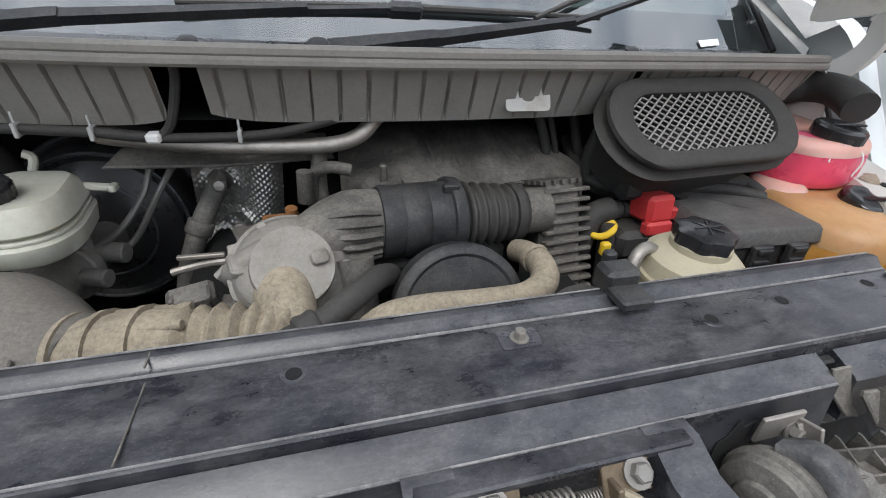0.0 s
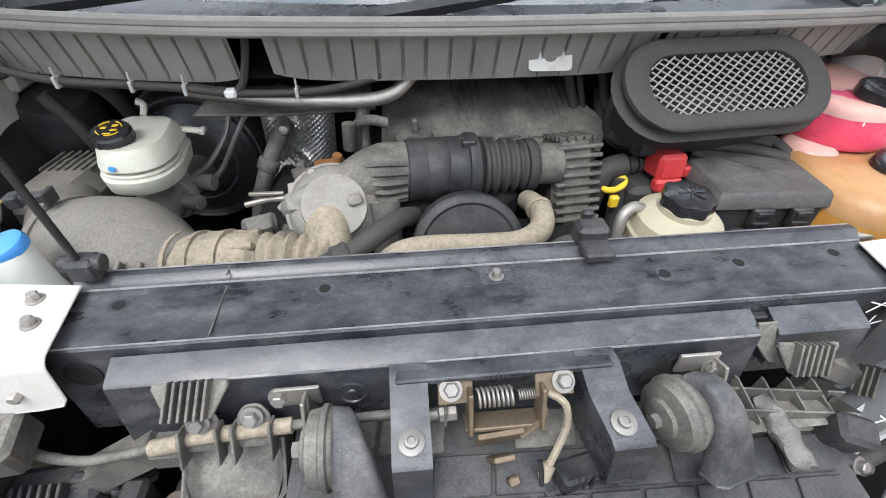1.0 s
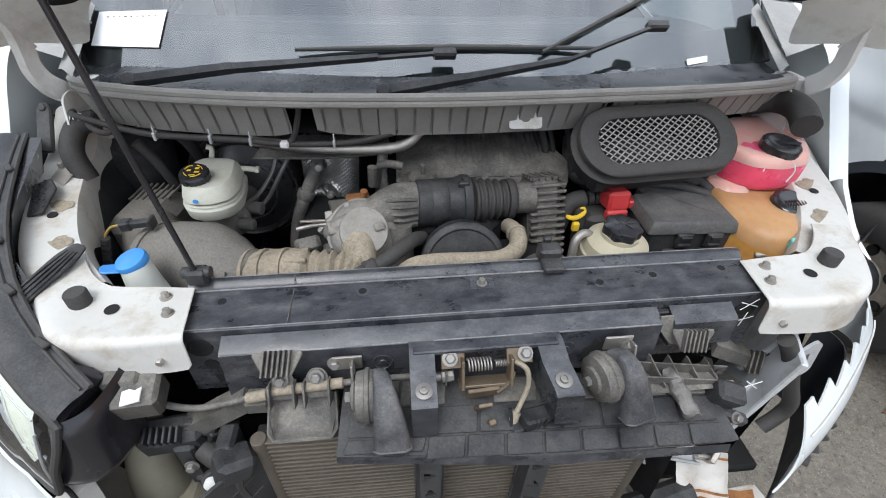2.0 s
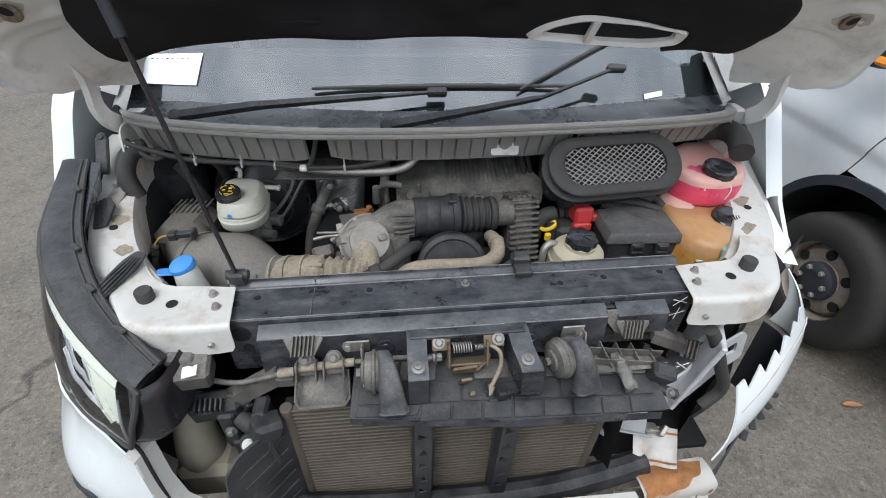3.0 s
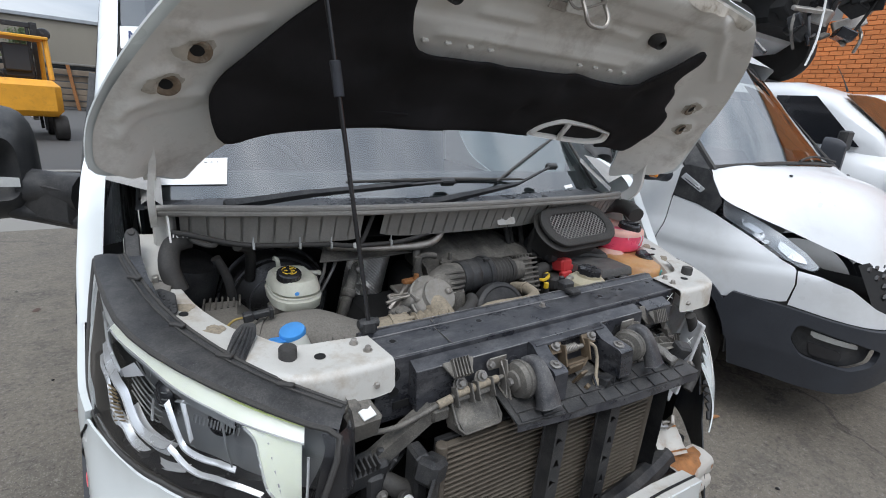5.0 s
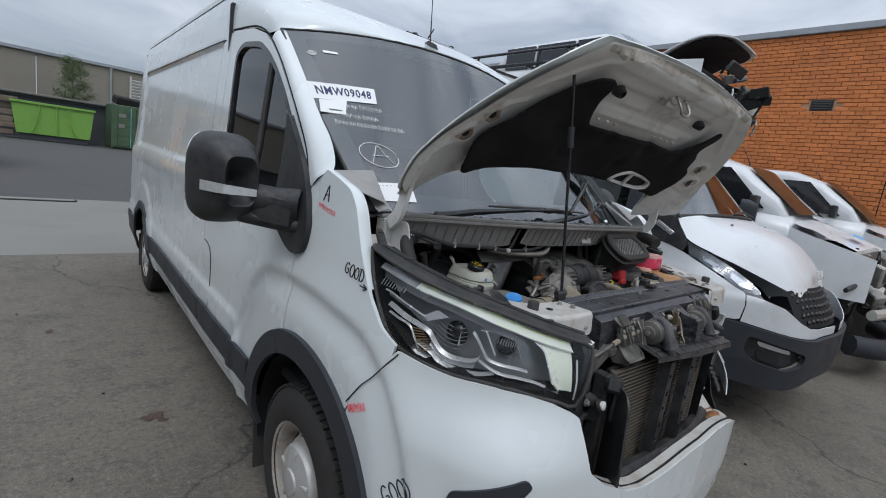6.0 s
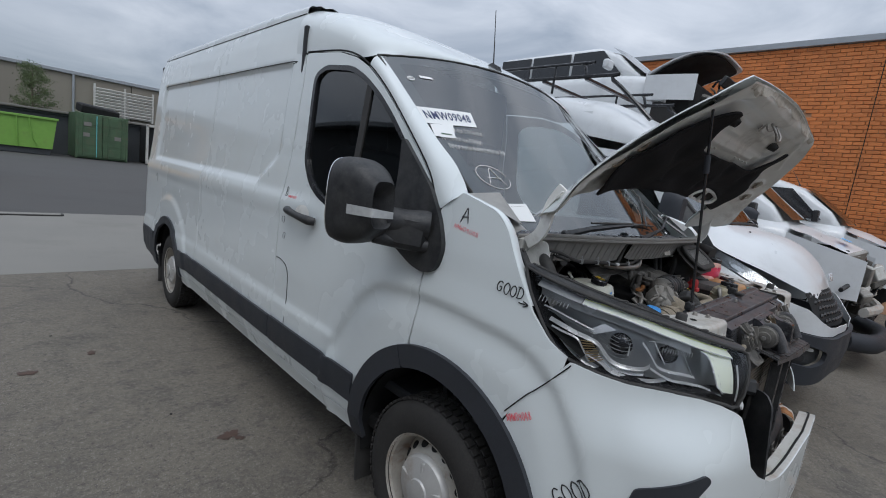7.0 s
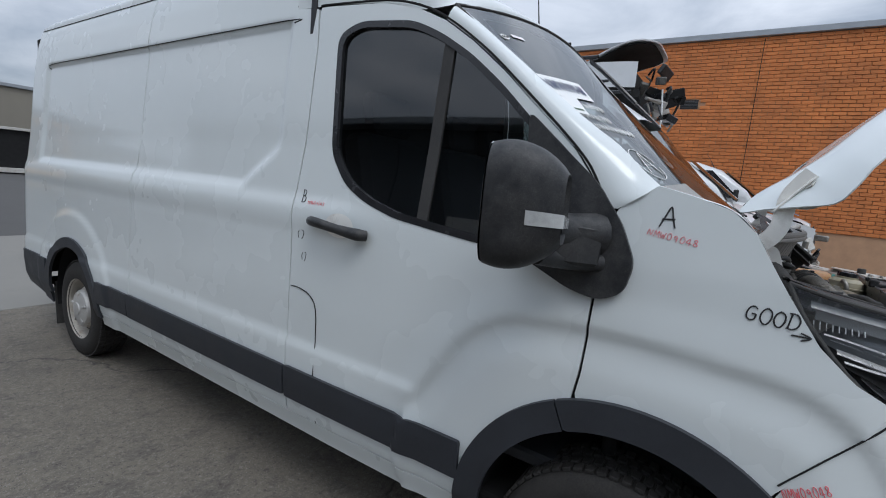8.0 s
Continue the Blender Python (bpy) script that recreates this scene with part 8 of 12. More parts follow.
g = sheet(SH, lambda x, y: (x, y, shelf_z(x, y)), 0.012, (), 0.004)
shelf = part("front_shelf", shear(g), BLACK_PLASTIC, VAN, "black plastic shelf of raised plates")
for j, (y0, y1) in enumerate(((0.047, 0.078), (0.082, 0.122), (0.126, 0.166))):
    n = (10, 9, 8)[j]
    for k in range(n):
        x0 = -0.225 + 0.60 * k / n + 0.004 * j
        x1 = x0 + 0.60 / n - 0.004
        if j == 2 and (-0.12 < x0 < -0.06 or 0.06 < x0 < 0.10):
            continue
        y_lo = y0 + (0.012 if (j == 0 and x0 < -0.15) else 0)
        o = rounded([(x0, y_lo), (x1, y_lo), (x1 + 0.006, y1), (x0 + 0.006, y1)], 0.003, 2)
        p = Geo().prism(o, 0.004, None, 0.0012)
        p.v = [(x, y, z + shelf_z(x, y)) for x, y, z in p.v]
        part("plate", shear(p), BLACK_PLASTIC if j < 2 else DUSTY_PLASTIC, shelf)
g = Geo().grid(lambda u, v: (-0.235 + 0.613 * u, 0.062 - 0.02 * min(1, u * 2) + 0.006 * max(0, u - 0.5) - 0.001 - 0.004 * v, shelf_z(-0.235 + 0.613 * u, 0.05) + 0.002 - 0.018 * v), 20, 2)
part("shelf_lip", shear(flip(g)), SMOKE_PLASTIC, shelf, "front lip of the shelf")
# ---- latch housing
def post(x0, x1, tilt):
    g = Geo()
    prof = [(0.176, 1.218), (0.160, 1.216), (0.135, 1.198), (0.090, 1.190), (0.082, 1.184), (0.078, 1.118), (0.100, 1.112), (0.160, 1.13), (0.176, 1.14)]
    n = len(prof)
    v = [(x + tilt * (1.2 - z) * 0.6 + (0.176 - y) * tilt * 1.4, y, z) for x in (x0, x1) for y, z in prof]
    f = [(k, (k + 1) % n, n + (k + 1) % n, n + k) for k in range(n)] + [tuple(range(n))[::-1], tuple(n + k for k in range(n))]
    return g.add(v, f)


for x0, x1, t in ((-0.124, -0.086, 0.0), (0.070, 0.112, 0.12)):
    p = part("latch_post", shear(post(x0, x1, t)), SMOKE_PLASTIC, VAN, "black moulded latch post")
    xw = (x0 + x1) / 2 + (0.176 - 0.104) * t * 1.2
    w = Geo().lathe([(0.0130, 0), (0.0130, 0.0022), (0.0118, 0.003), (0.007, 0.0032), (0.0065, 0.0075), (0.004, 0.008), (0.0035, 0.006), (0, 0.006)], (xw, 0.104, 1.1935 + 0.019 * xw), (0, -0.18, 1), 26)
    part("big_washer", w, ZINC, p, "shiny zinc washer and screw")
g = shear(Geo().box((-0.006, 0.166, 1.212), (0.225, 0.022, 0.010), 0.002).box((-0.006, 0.174, 1.15), (0.18, 0.006, 0.12), 0.001))
part("latch_frame", g, SMOKE_PLASTIC, VAN)
bolt((-0.063, 0.150, 1.203), (0, -0.6, 0.8), 0.008, ZINC)
bolt((0.052, 0.148, 1.207), (0, -0.6, 0.8), 0.008, ZINC)
g = Geo().box((-0.058, 0.152, 1.198), (0.036, 0.004, 0.026), 0.001, rot=(-38, 0, 0)).box((-0.044, 0.142, 1.180), (0.005, 0.028, 0.05), 0.001, rot=(-20, 0, 0)).box((0.044, 0.150, 1.202), (0.040, 0.004, 0.026), 0.001, rot=(-38, 0, 0)).box((0.030, 0.140, 1.182), (0.005, 0.028, 0.05), 0.001, rot=(-20, 0, 0))
g.box((-0.006, 0.138, 1.158), (0.085, 0.024, 0.005), 0.001, rot=(-15, 0, 0)).box((-0.012, 0.125, 1.148), (0.05, 0.006, 0.022), 0.001, rot=(12, 0, 4))
latch = part("bonnet_latch", shear(g), BRASS, VAN, "rusty steel bonnet latch")
P = [Vector((-0.036 + 0.0385 * k / 96, 0.147 + 0.0095 * math.cos(2 * math.pi * k / 12), 1.190 + 0.0095 * math.sin(2 * math.pi * k / 12))) for k in range(97)]
part("latch_spring", shear(Geo().tube(P, 0.0016, 5, 1)), STEEL, latch, "coiled latch spring", sharp=80)
P = [Vector((0.008 + 0.02 * k / 60, 0.149 + 0.005 * math.cos(2 * math.pi * k / 8), 1.186 + 0.005 * math.sin(2 * math.pi * k / 8))) for k in range(61)]
part("latch_spring", shear(Geo().tube(P, 0.0011, 5, 1)), STEEL, latch, sharp=80)
g = Geo().box((-0.014, 0.112, 1.128), (0.022, 0.006, 0.060), 0.001, rot=(28, 0, 6)).box((-0.002, 0.096, 1.108), (0.012, 0.010, 0.03), 0.002, rot=(28, 0, 20)).tube([(0.010, 0.122, 1.15), (0.03, 0.128, 1.168), (0.035, 0.135, 1.18)], 0.003, 6, 4)
part("latch_lever", shear(g), BRASS, latch)
g = Geo().tube([(0.008, 0.085, 1.100), (0.014, 0.080, 1.097), (0.026, 0.082, 1.10), (0.030, 0.094, 1.115), (0.028, 0.104, 1.13)], 0.0028, 6, 4)
part("latch_hook", shear(g), LAMP_BLACK, latch)
g = Geo().tube([(0.036, 0.144, 1.195), (0.054, 0.135, 1.185), (0.058, 0.125, 1.160), (0.048, 0.112, 1.135), (0.036, 0.100, 1.115)], 0.0042, 8, 6).cyl((0.040, 0.104, 1.12), (0.032, 0.094, 1.103), 0.0075, 10)
part("latch_wire", shear(g), TAN_RUBBER, latch)
g = Geo().cyl((-0.115, 0.150, 1.161), (-0.075, 0.150, 1.162), 0.0075, 12).cyl((-0.075, 0.150, 1.162), (-0.055, 0.150, 1.164), 0.010, 8).box((-0.068, 0.150, 1.164), (0.003, 0.02, 0.028), 0.0008)
part("cable_end", shear(g), ZINC, cable)
g = Geo().box((0.072, 0.098, 1.108), (0.055, 0.028, 0.026), 0.004, rot=(0, 10, 15)).box((0.040, 0.090, 1.098), (0.024, 0.024, 0.020), 0.003, rot=(0, 10, 15)).box((0.10, 0.108, 1.118), (0.02, 0.018, 0.018), 0.003)
for k in range(4):
    g.box((0.056 + 0.009 * k, 0.084, 1.112), (0.004, 0.004, 0.022), 0.001, rot=(0, 10, 15))
part("latch_plug", shear(g), BLACK_PLASTIC, VAN, "black wiring plug")

# ---- condenser in three fields between struts
CX0, CX1, CZ0, CZ1, CY = -0.372, 0.318, 0.60, 1.066, 0.124
core = part("condenser", Geo().box(((CX0 + CX1) / 2, CY + 0.018, (CZ0 + CZ1) / 2), (CX1 - CX0, 0.014, CZ1 - CZ0), 0.002), UNDERBODY_SHADE, VAN, "dusty condenser with fine horizontal tubes")
g = Geo()
rows = 35
for k in range(rows):
    z = CZ0 + (CZ1 - CZ0) * (k + 0.5) / rows
    g.box(((CX0 + CX1) / 2, CY, z), (CX1 - CX0 - 0.02, 0.016, 0.0056), 0.0014)
tagged(part("core_matrix", g, CONDENSER, core, "stack of flat grey-brown tubes"), kind="stuff")
g = Geo()
for k in range(rows - 1):
    z = CZ0 + (CZ1 - CZ0) * (k + 1.0) / rows
    n = 92
    v = [((CX0 + 0.012) + (CX1 - CX0 - 0.024) * i / n, CY - 0.001 + 0.003 * s, z + (0.0028 if i % 2 else -0.0028)) for i in range(n + 1) for s in (0, 1)]
    g.add(v, [(2 * i, 2 * i + 1, 2 * i + 3, 2 * i + 2) for i in range(n)])
tagged(part("core_filler", g, CONDENSER, core), kind="stuff")
part("condenser_tank", Geo().cyl((CX0 + 0.004, CY, CZ0), (CX0 + 0.004, CY, CZ1), 0.013, 14), CONDENSER, core)
part("condenser_tank", Geo().cyl((CX1 - 0.004, CY, CZ0), (CX1 - 0.004, CY, CZ1), 0.013, 14), CONDENSER, core)


def strut(x):
    o = [(-0.024, 0.0), (0.024, 0.0), (0.026, 0.40), (-0.026, 0.40)]
    holes = []
    for k in range(6):
        z = 0.045 + 0.058 * k
        holes.append([(-0.011, z), (0.011, z + 0.012), (-0.011, z + 0.028)] if k % 2 else [(-0.011, z), (0.011, z), (0.0, z + 0.028)])
    g = sheet(o, lambda u, v: (x + u, 0.062 + 0.028 * (abs(u) > 0.019), 0.672 + v), 0.0045, holes, 0.004, step_v=0.006)
    return part("strut", g, BLACK_PLASTIC, VAN, "black strut with triangular cut-outs", sharp=30)


strut(-0.097), strut(0.081)
g = Geo().tube([(-0.44, 0.085, 0.715), (-0.25, 0.070, 0.712), (0.0, 0.066, 0.710), (0.2, 0.075, 0.708), (0.36, 0.098, 0.705), (0.49, 0.125, 0.702)], 0.034, 10, 6)
part("lower_bar", g, BLACK_PLASTIC, VAN, "black plastic lower crossbar", sharp=30)
g = Geo().grid(lambda u, v: (0.318 + 0.012 * u + 0.05 * (1 - v), 0.135 - 0.055 * u + 0.02 * (1 - v), 0.70 + 0.345 * v), 3, 8)
part("condenser_side", g.join(flip(g)), BLACK_PLASTIC, VAN, "black side guide of the condenser")
for x in (-0.097, 0.081):
    g = Geo().box((x, 0.030, 0.735), (0.05, 0.004, 0.075), 0.001).box((x, 0.018, 0.70), (0.056, 0.03, 0.004), 0.001)
    b = part("strut_foot", g, ZINC, VAN, "zinc strut foot")
    bolt((x, 0.028, 0.745), (0, -1, 0), 0.007, STEEL, b)

# ---- air guide and clutter left of the condenser
g = sheet(rounded([(-0.468, 1.020), (-0.445, 1.050), (-0.372, 1.040), (-0.366, 0.72), (-0.455, 0.69), (-0.492, 0.80)], 0.012), lambda x, z: (x * 0.97 - 0.011, 0.112 + 1.05 * (x + 0.372), z), 0.015, (), 0.006)
guide = part("air_guide", g, BLACK_PLASTIC, VAN, "black plastic air guide panel")
for k in range(7):
    z = 0.72 + 0.046 * k
    part("guide_rib", Geo().tube([(x * 0.97 - 0.014, 0.110 + 1.05 * (x + 0.372), z + 0.1 * (x + 0.37)) for x in (-0.378, -0.415, -0.452)], 0.003, 6, 3), BLACK_PLASTIC, guide)
g = Geo().box((-0.418, 0.13, 0.84), (0.03, 0.05, 0.46), 0.006).box((-0.405, 0.10, 1.04), (0.06, 0.05, 0.05), 0.01, rot=(0, 20, 30))
part("side_frame", g, BLACK_PLASTIC, VAN)
g = Geo()
A0, A1 = Vector((-0.372, 0.164, 1.126)), Vector((-0.520, 0.172, 1.020))
dd = (A1 - A0).normalized()
up_ = Vector((-dd.z, 0, dd.x)) * -1
g.add([A + up_ * a + Vector((0, b, 0)) for A in (A0, A1) for a, b in ((0.016, -0.016), (0.016, 0.016), (-0.016, 0.016), (-0.016, -0.016))], [(0, 1, 2, 3), (7, 6, 5, 4)] + [(k, (k + 4), (k + 1) % 4 + 4, (k + 1) % 4) for k in range(4)])
g.box((-0.362, 0.160, 1.118), (0.04, 0.036, 0.03), 0.005)
part("support_arm", g, DUSTY_PLASTIC, VAN, "dusty plastic support arm")
g = Geo().box((-0.530, 0.160, 1.150), (0.066, 0.055, 0.050), 0.006, rot=(10, 4, 8)).box((-0.552, 0.182, 1.172), (0.05, 0.05, 0.028), 0.005, rot=(10, 4, 8))
mod = part("control_module", g, DUSTY_PLASTIC, VAN, "grey module with a white clip")
m = basis((-0.522, 0.139, 1.1755), (0.98, 0.14, 0.06), (-0.1, 0.95, 0.2))
part("white_clip", Geo().prism([(-0.014, -0.012), (0.012, -0.010), (0.012, 0.012), (0.004, 0.008), (-0.004, 0.012), (-0.014, 0.010)], 0.004, m, 0.001), PAPER, mod)
g = Geo().box((-0.52, 0.165, 1.03), (0.10, 0.05, 0.05), 0.008, rot=(10, 0, 6))
for k in range(6):
    g.box((-0.548 + 0.010 * k, 0.145, 1.058), (0.004, 0.026, 0.022), 0.001, rot=(18, 0, 6))
g.box((-0.50, 0.155, 0.97), (0.035, 0.04, 0.12), 0.006).box((-0.46, 0.15, 0.93), (0.10, 0.03, 0.02), 0.004).box((-0.49, 0.145, 0.87), (0.03, 0.03, 0.14), 0.005)
part("lamp_bracket", g, BLACK_PLASTIC, VAN)
bolt((-0.492, 0.128, 0.99), (0, -1, 0.1), 0.008, ZINC)
g = Geo().tube([(-0.605, 0.22, 0.98), (-0.61, 0.20, 0.92), (-0.615, 0.19, 0.84), (-0.61, 0.19, 0.76)], 0.05, 18, 6, radii=[0.03, 0.042, 0.052, 0.05]).box((-0.60, 0.19, 0.76), (0.14, 0.12, 0.12), 0.02)
part("washer_bottle", g, BEIGE_TANK, VAN, "beige washer bottle")
g = Geo().tube([(-0.48, 0.155, 1.0), (-0.455, 0.14, 0.985), (-0.43, 0.135, 0.965), (-0.425, 0.14, 0.92)], 0.02, 12, 6).cyl((-0.455, 0.11, 0.98), (-0.452, 0.10, 0.985), 0.018, 16).tube([(-0.40, 0.09, 0.93), (-0.405, 0.085, 1.0), (-0.39, 0.09, 1.05)], 0.009, 8, 4)
part("coolant_stub", g, RUBBER, VAN)
part("stub_cap", Geo().lathe([(0.013, 0), (0.013, 0.008), (0.009, 0.010), (0, 0.010)], (-0.452, 0.10, 0.985), (0.1, -1, 0.2), 16), PAPER, VAN)
for k, (x, z) in enumerate(((-0.47, 1.05), (-0.445, 1.02), (-0.43, 1.06), (-0.50, 0.92))):
    part("bracket_scrap", Geo().box((x, 0.16 + 0.01 * k, z), (0.05, 0.012, 0.035), 0.003, rot=(25 * k, 15, 40 * k)), BLACK_PLASTIC, VAN)

# ---- right side: hose, frame and bent steel
g = Geo().tube([(0.520, 0.172, 1.168), (0.549, 0.17, 1.126), (0.598, 0.17, 1.035), (0.632, 0.17, 0.973), (0.634, 0.17, 0.931), (0.605, 0.165, 0.89)], 0.0145, 14, 6)
part("radiator_hose", g, RUBBER, VAN, "thick black hose")
FR = rounded([(0.466, 0.982), (0.525, 0.876), (0.551, 0.846), (0.607, 0.915), (0.648, 0.971), (0.696, 1.000), (0.668, 1.092), (0.648, 1.107), (0.593, 1.079), (0.558, 1.060), (0.520, 1.005)], 0.012)
HO = rounded([(0.605, 1.052), (0.645, 1.076), (0.662, 1.036), (0.615, 1.024)], 0.006)
g = sheet(FR, lambda u, v: (u, 0.184 + 0.25 * (u - 0.55), v), 0.007, [HO], 0.006)
part("lamp_carrier", g, PALE_STEEL, VAN, "pale grey steel lamp carrier")
g = Geo().box((0.56, 0.22, 1.03), (0.012, 0.18, 0.24), 0.004, rot=(0, 8, -25)).box((0.64, 0.32, 1.09), (0.012, 0.28, 0.16), 0.004, rot=(0, 16, -38))
part("inner_leg", g, PALE_STEEL, VAN, "grey painted inner leg")
for k in range(5):
    x = 0.240 + 0.036 * k
    part("panel_web", shear(Geo().prism([(0.0, 0.0), (0.050, 0.0), (0.050, 0.008), (0.004, 0.040 - 0.003 * k), (0.0, 0.040 - 0.003 * k)], 0.0025, basis((x, 0.174, 1.118 - 0.004 * k), (0.55 - 0.06 * k, -1, -0.1), (0, 0, 1)), 0.0006)), DUSTY_PLASTIC, VAN, "dusty triangular web" if k == 0 else "")
for k in range(2):
    part("panel_web", shear(Geo().box((0.325, 0.158 - 0.024 * k, 1.124 - 0.004 * k), (0.18, 0.0025, 0.022 - 0.006 * k), 0.0006, rot=(0, 6, -4))), DUSTY_PLASTIC, VAN)
g = Geo().prism([(0.228, 0.120), (0.395, 0.122), (0.405, 0.172), (0.228, 0.174)], 0.003, pose(0, 0, 1.108), 0.001)
part("web_floor", shear(g), DUSTY_PLASTIC, VAN)
g = Geo().add([(0.40, 0.15, 1.13), (0.45, 0.14, 1.10), (0.47, 0.16, 1.06), (0.41, 0.165, 1.075), (0.385, 0.14, 1.10)], [(0, 1, 2, 3), (3, 2, 1, 0), (0, 3, 4), (4, 3, 0)])
part("torn_sheet", g, DUSTY_PLASTIC, VAN, "torn dusty plastic sheet")
g = Geo().tube([(0.312, 0.158, 1.122), (0.318, 0.122, 1.112), (0.325, 0.080, 1.100)], 0.014, 14, 9, radii=[0.010, 0.014, 0.0125, 0.0145, 0.012, 0.014, 0.0115][:3])
g.v = [tuple(Vector(q_) + 0.006 * noise.noise_vector(Vector(q_) * 70)) for q_ in g.v]
part("foil_duct", shear(g), FOIL_DULL, VAN, "dusty crumpled foam duct")
g = Geo().box((0.40, 0.118, 1.095), (0.05, 0.035, 0.055), 0.006, rot=(20, 15, -15)).box((0.415, 0.10, 1.06), (0.06, 0.02, 0.02), 0.004, rot=(0, 20, -15))
part("sensor_plug", shear(g), BLACK_PLASTIC, VAN)
bolt((0.42, 0.092, 1.072), (0.2, -0.7, 0.6), 0.007, ZINC)
for k, (x, y, z, r) in enumerate(((0.448, 0.2075, 1.216, 20), (0.452, 0.2075, 1.180, -20), (0.438, 0.118, 1.12, 40))):
    g = Geo().box((x, y - 0.002, z), (0.036, 0.001, 0.0016), 0.0003, rot=(0, r, 0)).box((x, y - 0.002, z), (0.034, 0.001, 0.0016), 0.0003, rot=(0, r - 65, 0))
    part("chalk_cross", shear(g), WHITE_INK, bar, "chalk cross mark")
g = Geo().cyl((0.372, 0.15, 0.90), (0.352, 0.145, 0.84), 0.016, 12).box((0.385, 0.16, 0.925), (0.04, 0.04, 0.03), 0.006, rot=(0, 25, 0)).box((0.36, 0.15, 0.87), (0.016, 0.016, 0.06), 0.004)
part("alloy_stub", g, GREY_STEEL, VAN)
# crash beam with rust
rail_m = pose(0.445, 0.215, 0.870, 42, 10, -10)
g = Geo().box((0, 0, 0), (0.106, 0.17, 0.006), 0.002, rail_m).box((-0.052, 0, -0.028), (0.006, 0.17, 0.056), 0.002, rail_m).box((0.052, 0, -0.028), (0.006, 0.17, 0.056), 0.002, rail_m).box((0, -0.086, -0.010), (0.13, 0.006, 0.045), 0.002, rail_m)
rail = part("rail_end", g, GREY_STEEL, VAN, "grey chassis rail end")
part("rail_hole", Geo().lathe([(0.010, 0), (0.010, 0.001), (0, 0.0012)], rail_m @ Vector((0.01, 0.03, 0.0032)), rail_m.to_3x3() @ Vector((0, 0, 1)), 16), UNDERBODY_SHADE, rail)
bolt(rail_m @ Vector((-0.045, -0.09, 0.0)), rail_m.to_3x3() @ Vector((0, -1, 0)), 0.007, ZINC, rail)
beam_m = pose(0.560, 0.078, 0.640, 0, 9, 7)
BEAM = [(0.045, 0.050), (0.010, 0.055), (-0.022, 0.044), (-0.032, 0.030), (-0.034, 0.004), (-0.026, -0.008), (-0.038, -0.020), (-0.042, -0.046), (-0.034, -0.064), (0.0, -0.072), (0.04, -0.070)]


def beam_skin(u, v, lift=0.0, lo=0.0, hi=1.0):
    """The folded section of the crash beam, with dents."""
    k = (lo + (hi - lo) * v) * (len(BEAM) - 1)
    i = min(int(k), len(BEAM) - 2)
    y, z = (BEAM[i][c] + (BEAM[i + 1][c] - BEAM[i][c]) * (k - i) for c in (0, 1))
    x = -0.115 + 0.235 * u + (0.008 * noise.noise(Vector((v * 6, 2.1, 0))) if u < 0.02 or u > 0.98 else 0)
    d = 0.004 * noise.noise(Vector((x * 22, z * 18, 4.2)))
    return beam_m @ Vector((x, y - lift * 0.5 + d, z + d + lift))


g = Geo().grid(beam_skin, 22, 26).box((0.003, 0.045, -0.01), (0.22, 0.006, 0.118), 0.002, beam_m)
beam = part("crash_beam", g, BAR_STEEL, VAN, "torn steel crash beam streaked with rust", sharp=40)
rust = sheet([(0.0, 0.04), (0.05, 0.22), (0.03, 0.26), (0.12, 0.285), (0.2, 0.25), (0.32, 0.275), (0.45, 0.21), (0.55, 0.23), (0.70, 0.14), (0.82, 0.12), (0.93, 0.02), (0.6, 0.0), (0.3, 0.01)], lambda u, v: beam_skin(u, v, 0.0025), 0.02)
part("rust_band", rust, RUST, beam, "bright orange rust", sharp=40)
for a, w, lo, hi in ((0.04, 0.05, 0.28, 0.50), (0.20, 0.03, 0.27, 0.40), (0.62, 0.04, 0.45, 0.62), (0.90, 0.05, 0.30, 0.36)):
    part("rust_streak", Geo().grid(lambda u, v: beam_skin(a + w * u, v, 0.002, lo, hi), 3, 8), RUST, beam)
# bent mounting plate between rail end and beam
plate_m = pose(0.520, 0.150, 0.745, 38, 6, -10)
g = Geo().grid(lambda u, v: plate_m @ Vector((-0.055 + 0.12 * u, -0.055 + 0.10 * v, 0.010 * math.sin(3 * math.pi * u) * (1 - v) + 0.004 * noise.noise(Vector((u * 5, v * 5, 0))))), 14, 12)
mp = part("mounting_plate", g.join(flip(g)), BAR_STEEL, VAN, "bent white steel mounting plate with rust lines", sharp=50)
for v_ in (0.12, 0.86):
    part("rust_line", Geo().tube([plate_m @ Vector((-0.052 + 0.114 * u, -0.055 + 0.10 * v_, 0.010 * math.sin(3 * math.pi * u) * (1 - v_) + 0.002)) for u in np.linspace(0, 1, 12)], 0.0028, 5, 1), RUST, mp)
g = Geo().box((0.50, 0.165, 0.800), (0.06, 0.03, 0.01), 0.002, rot=(0, 30, 10)).box((0.53, 0.155, 0.796), (0.03, 0.012, 0.05), 0.002, rot=(10, -30, 40)).tube([(0.46, 0.17, 0.79), (0.49, 0.155, 0.81), (0.53, 0.15, 0.80)], 0.004, 6, 4)
part("torn_steel", g, STEEL, VAN)

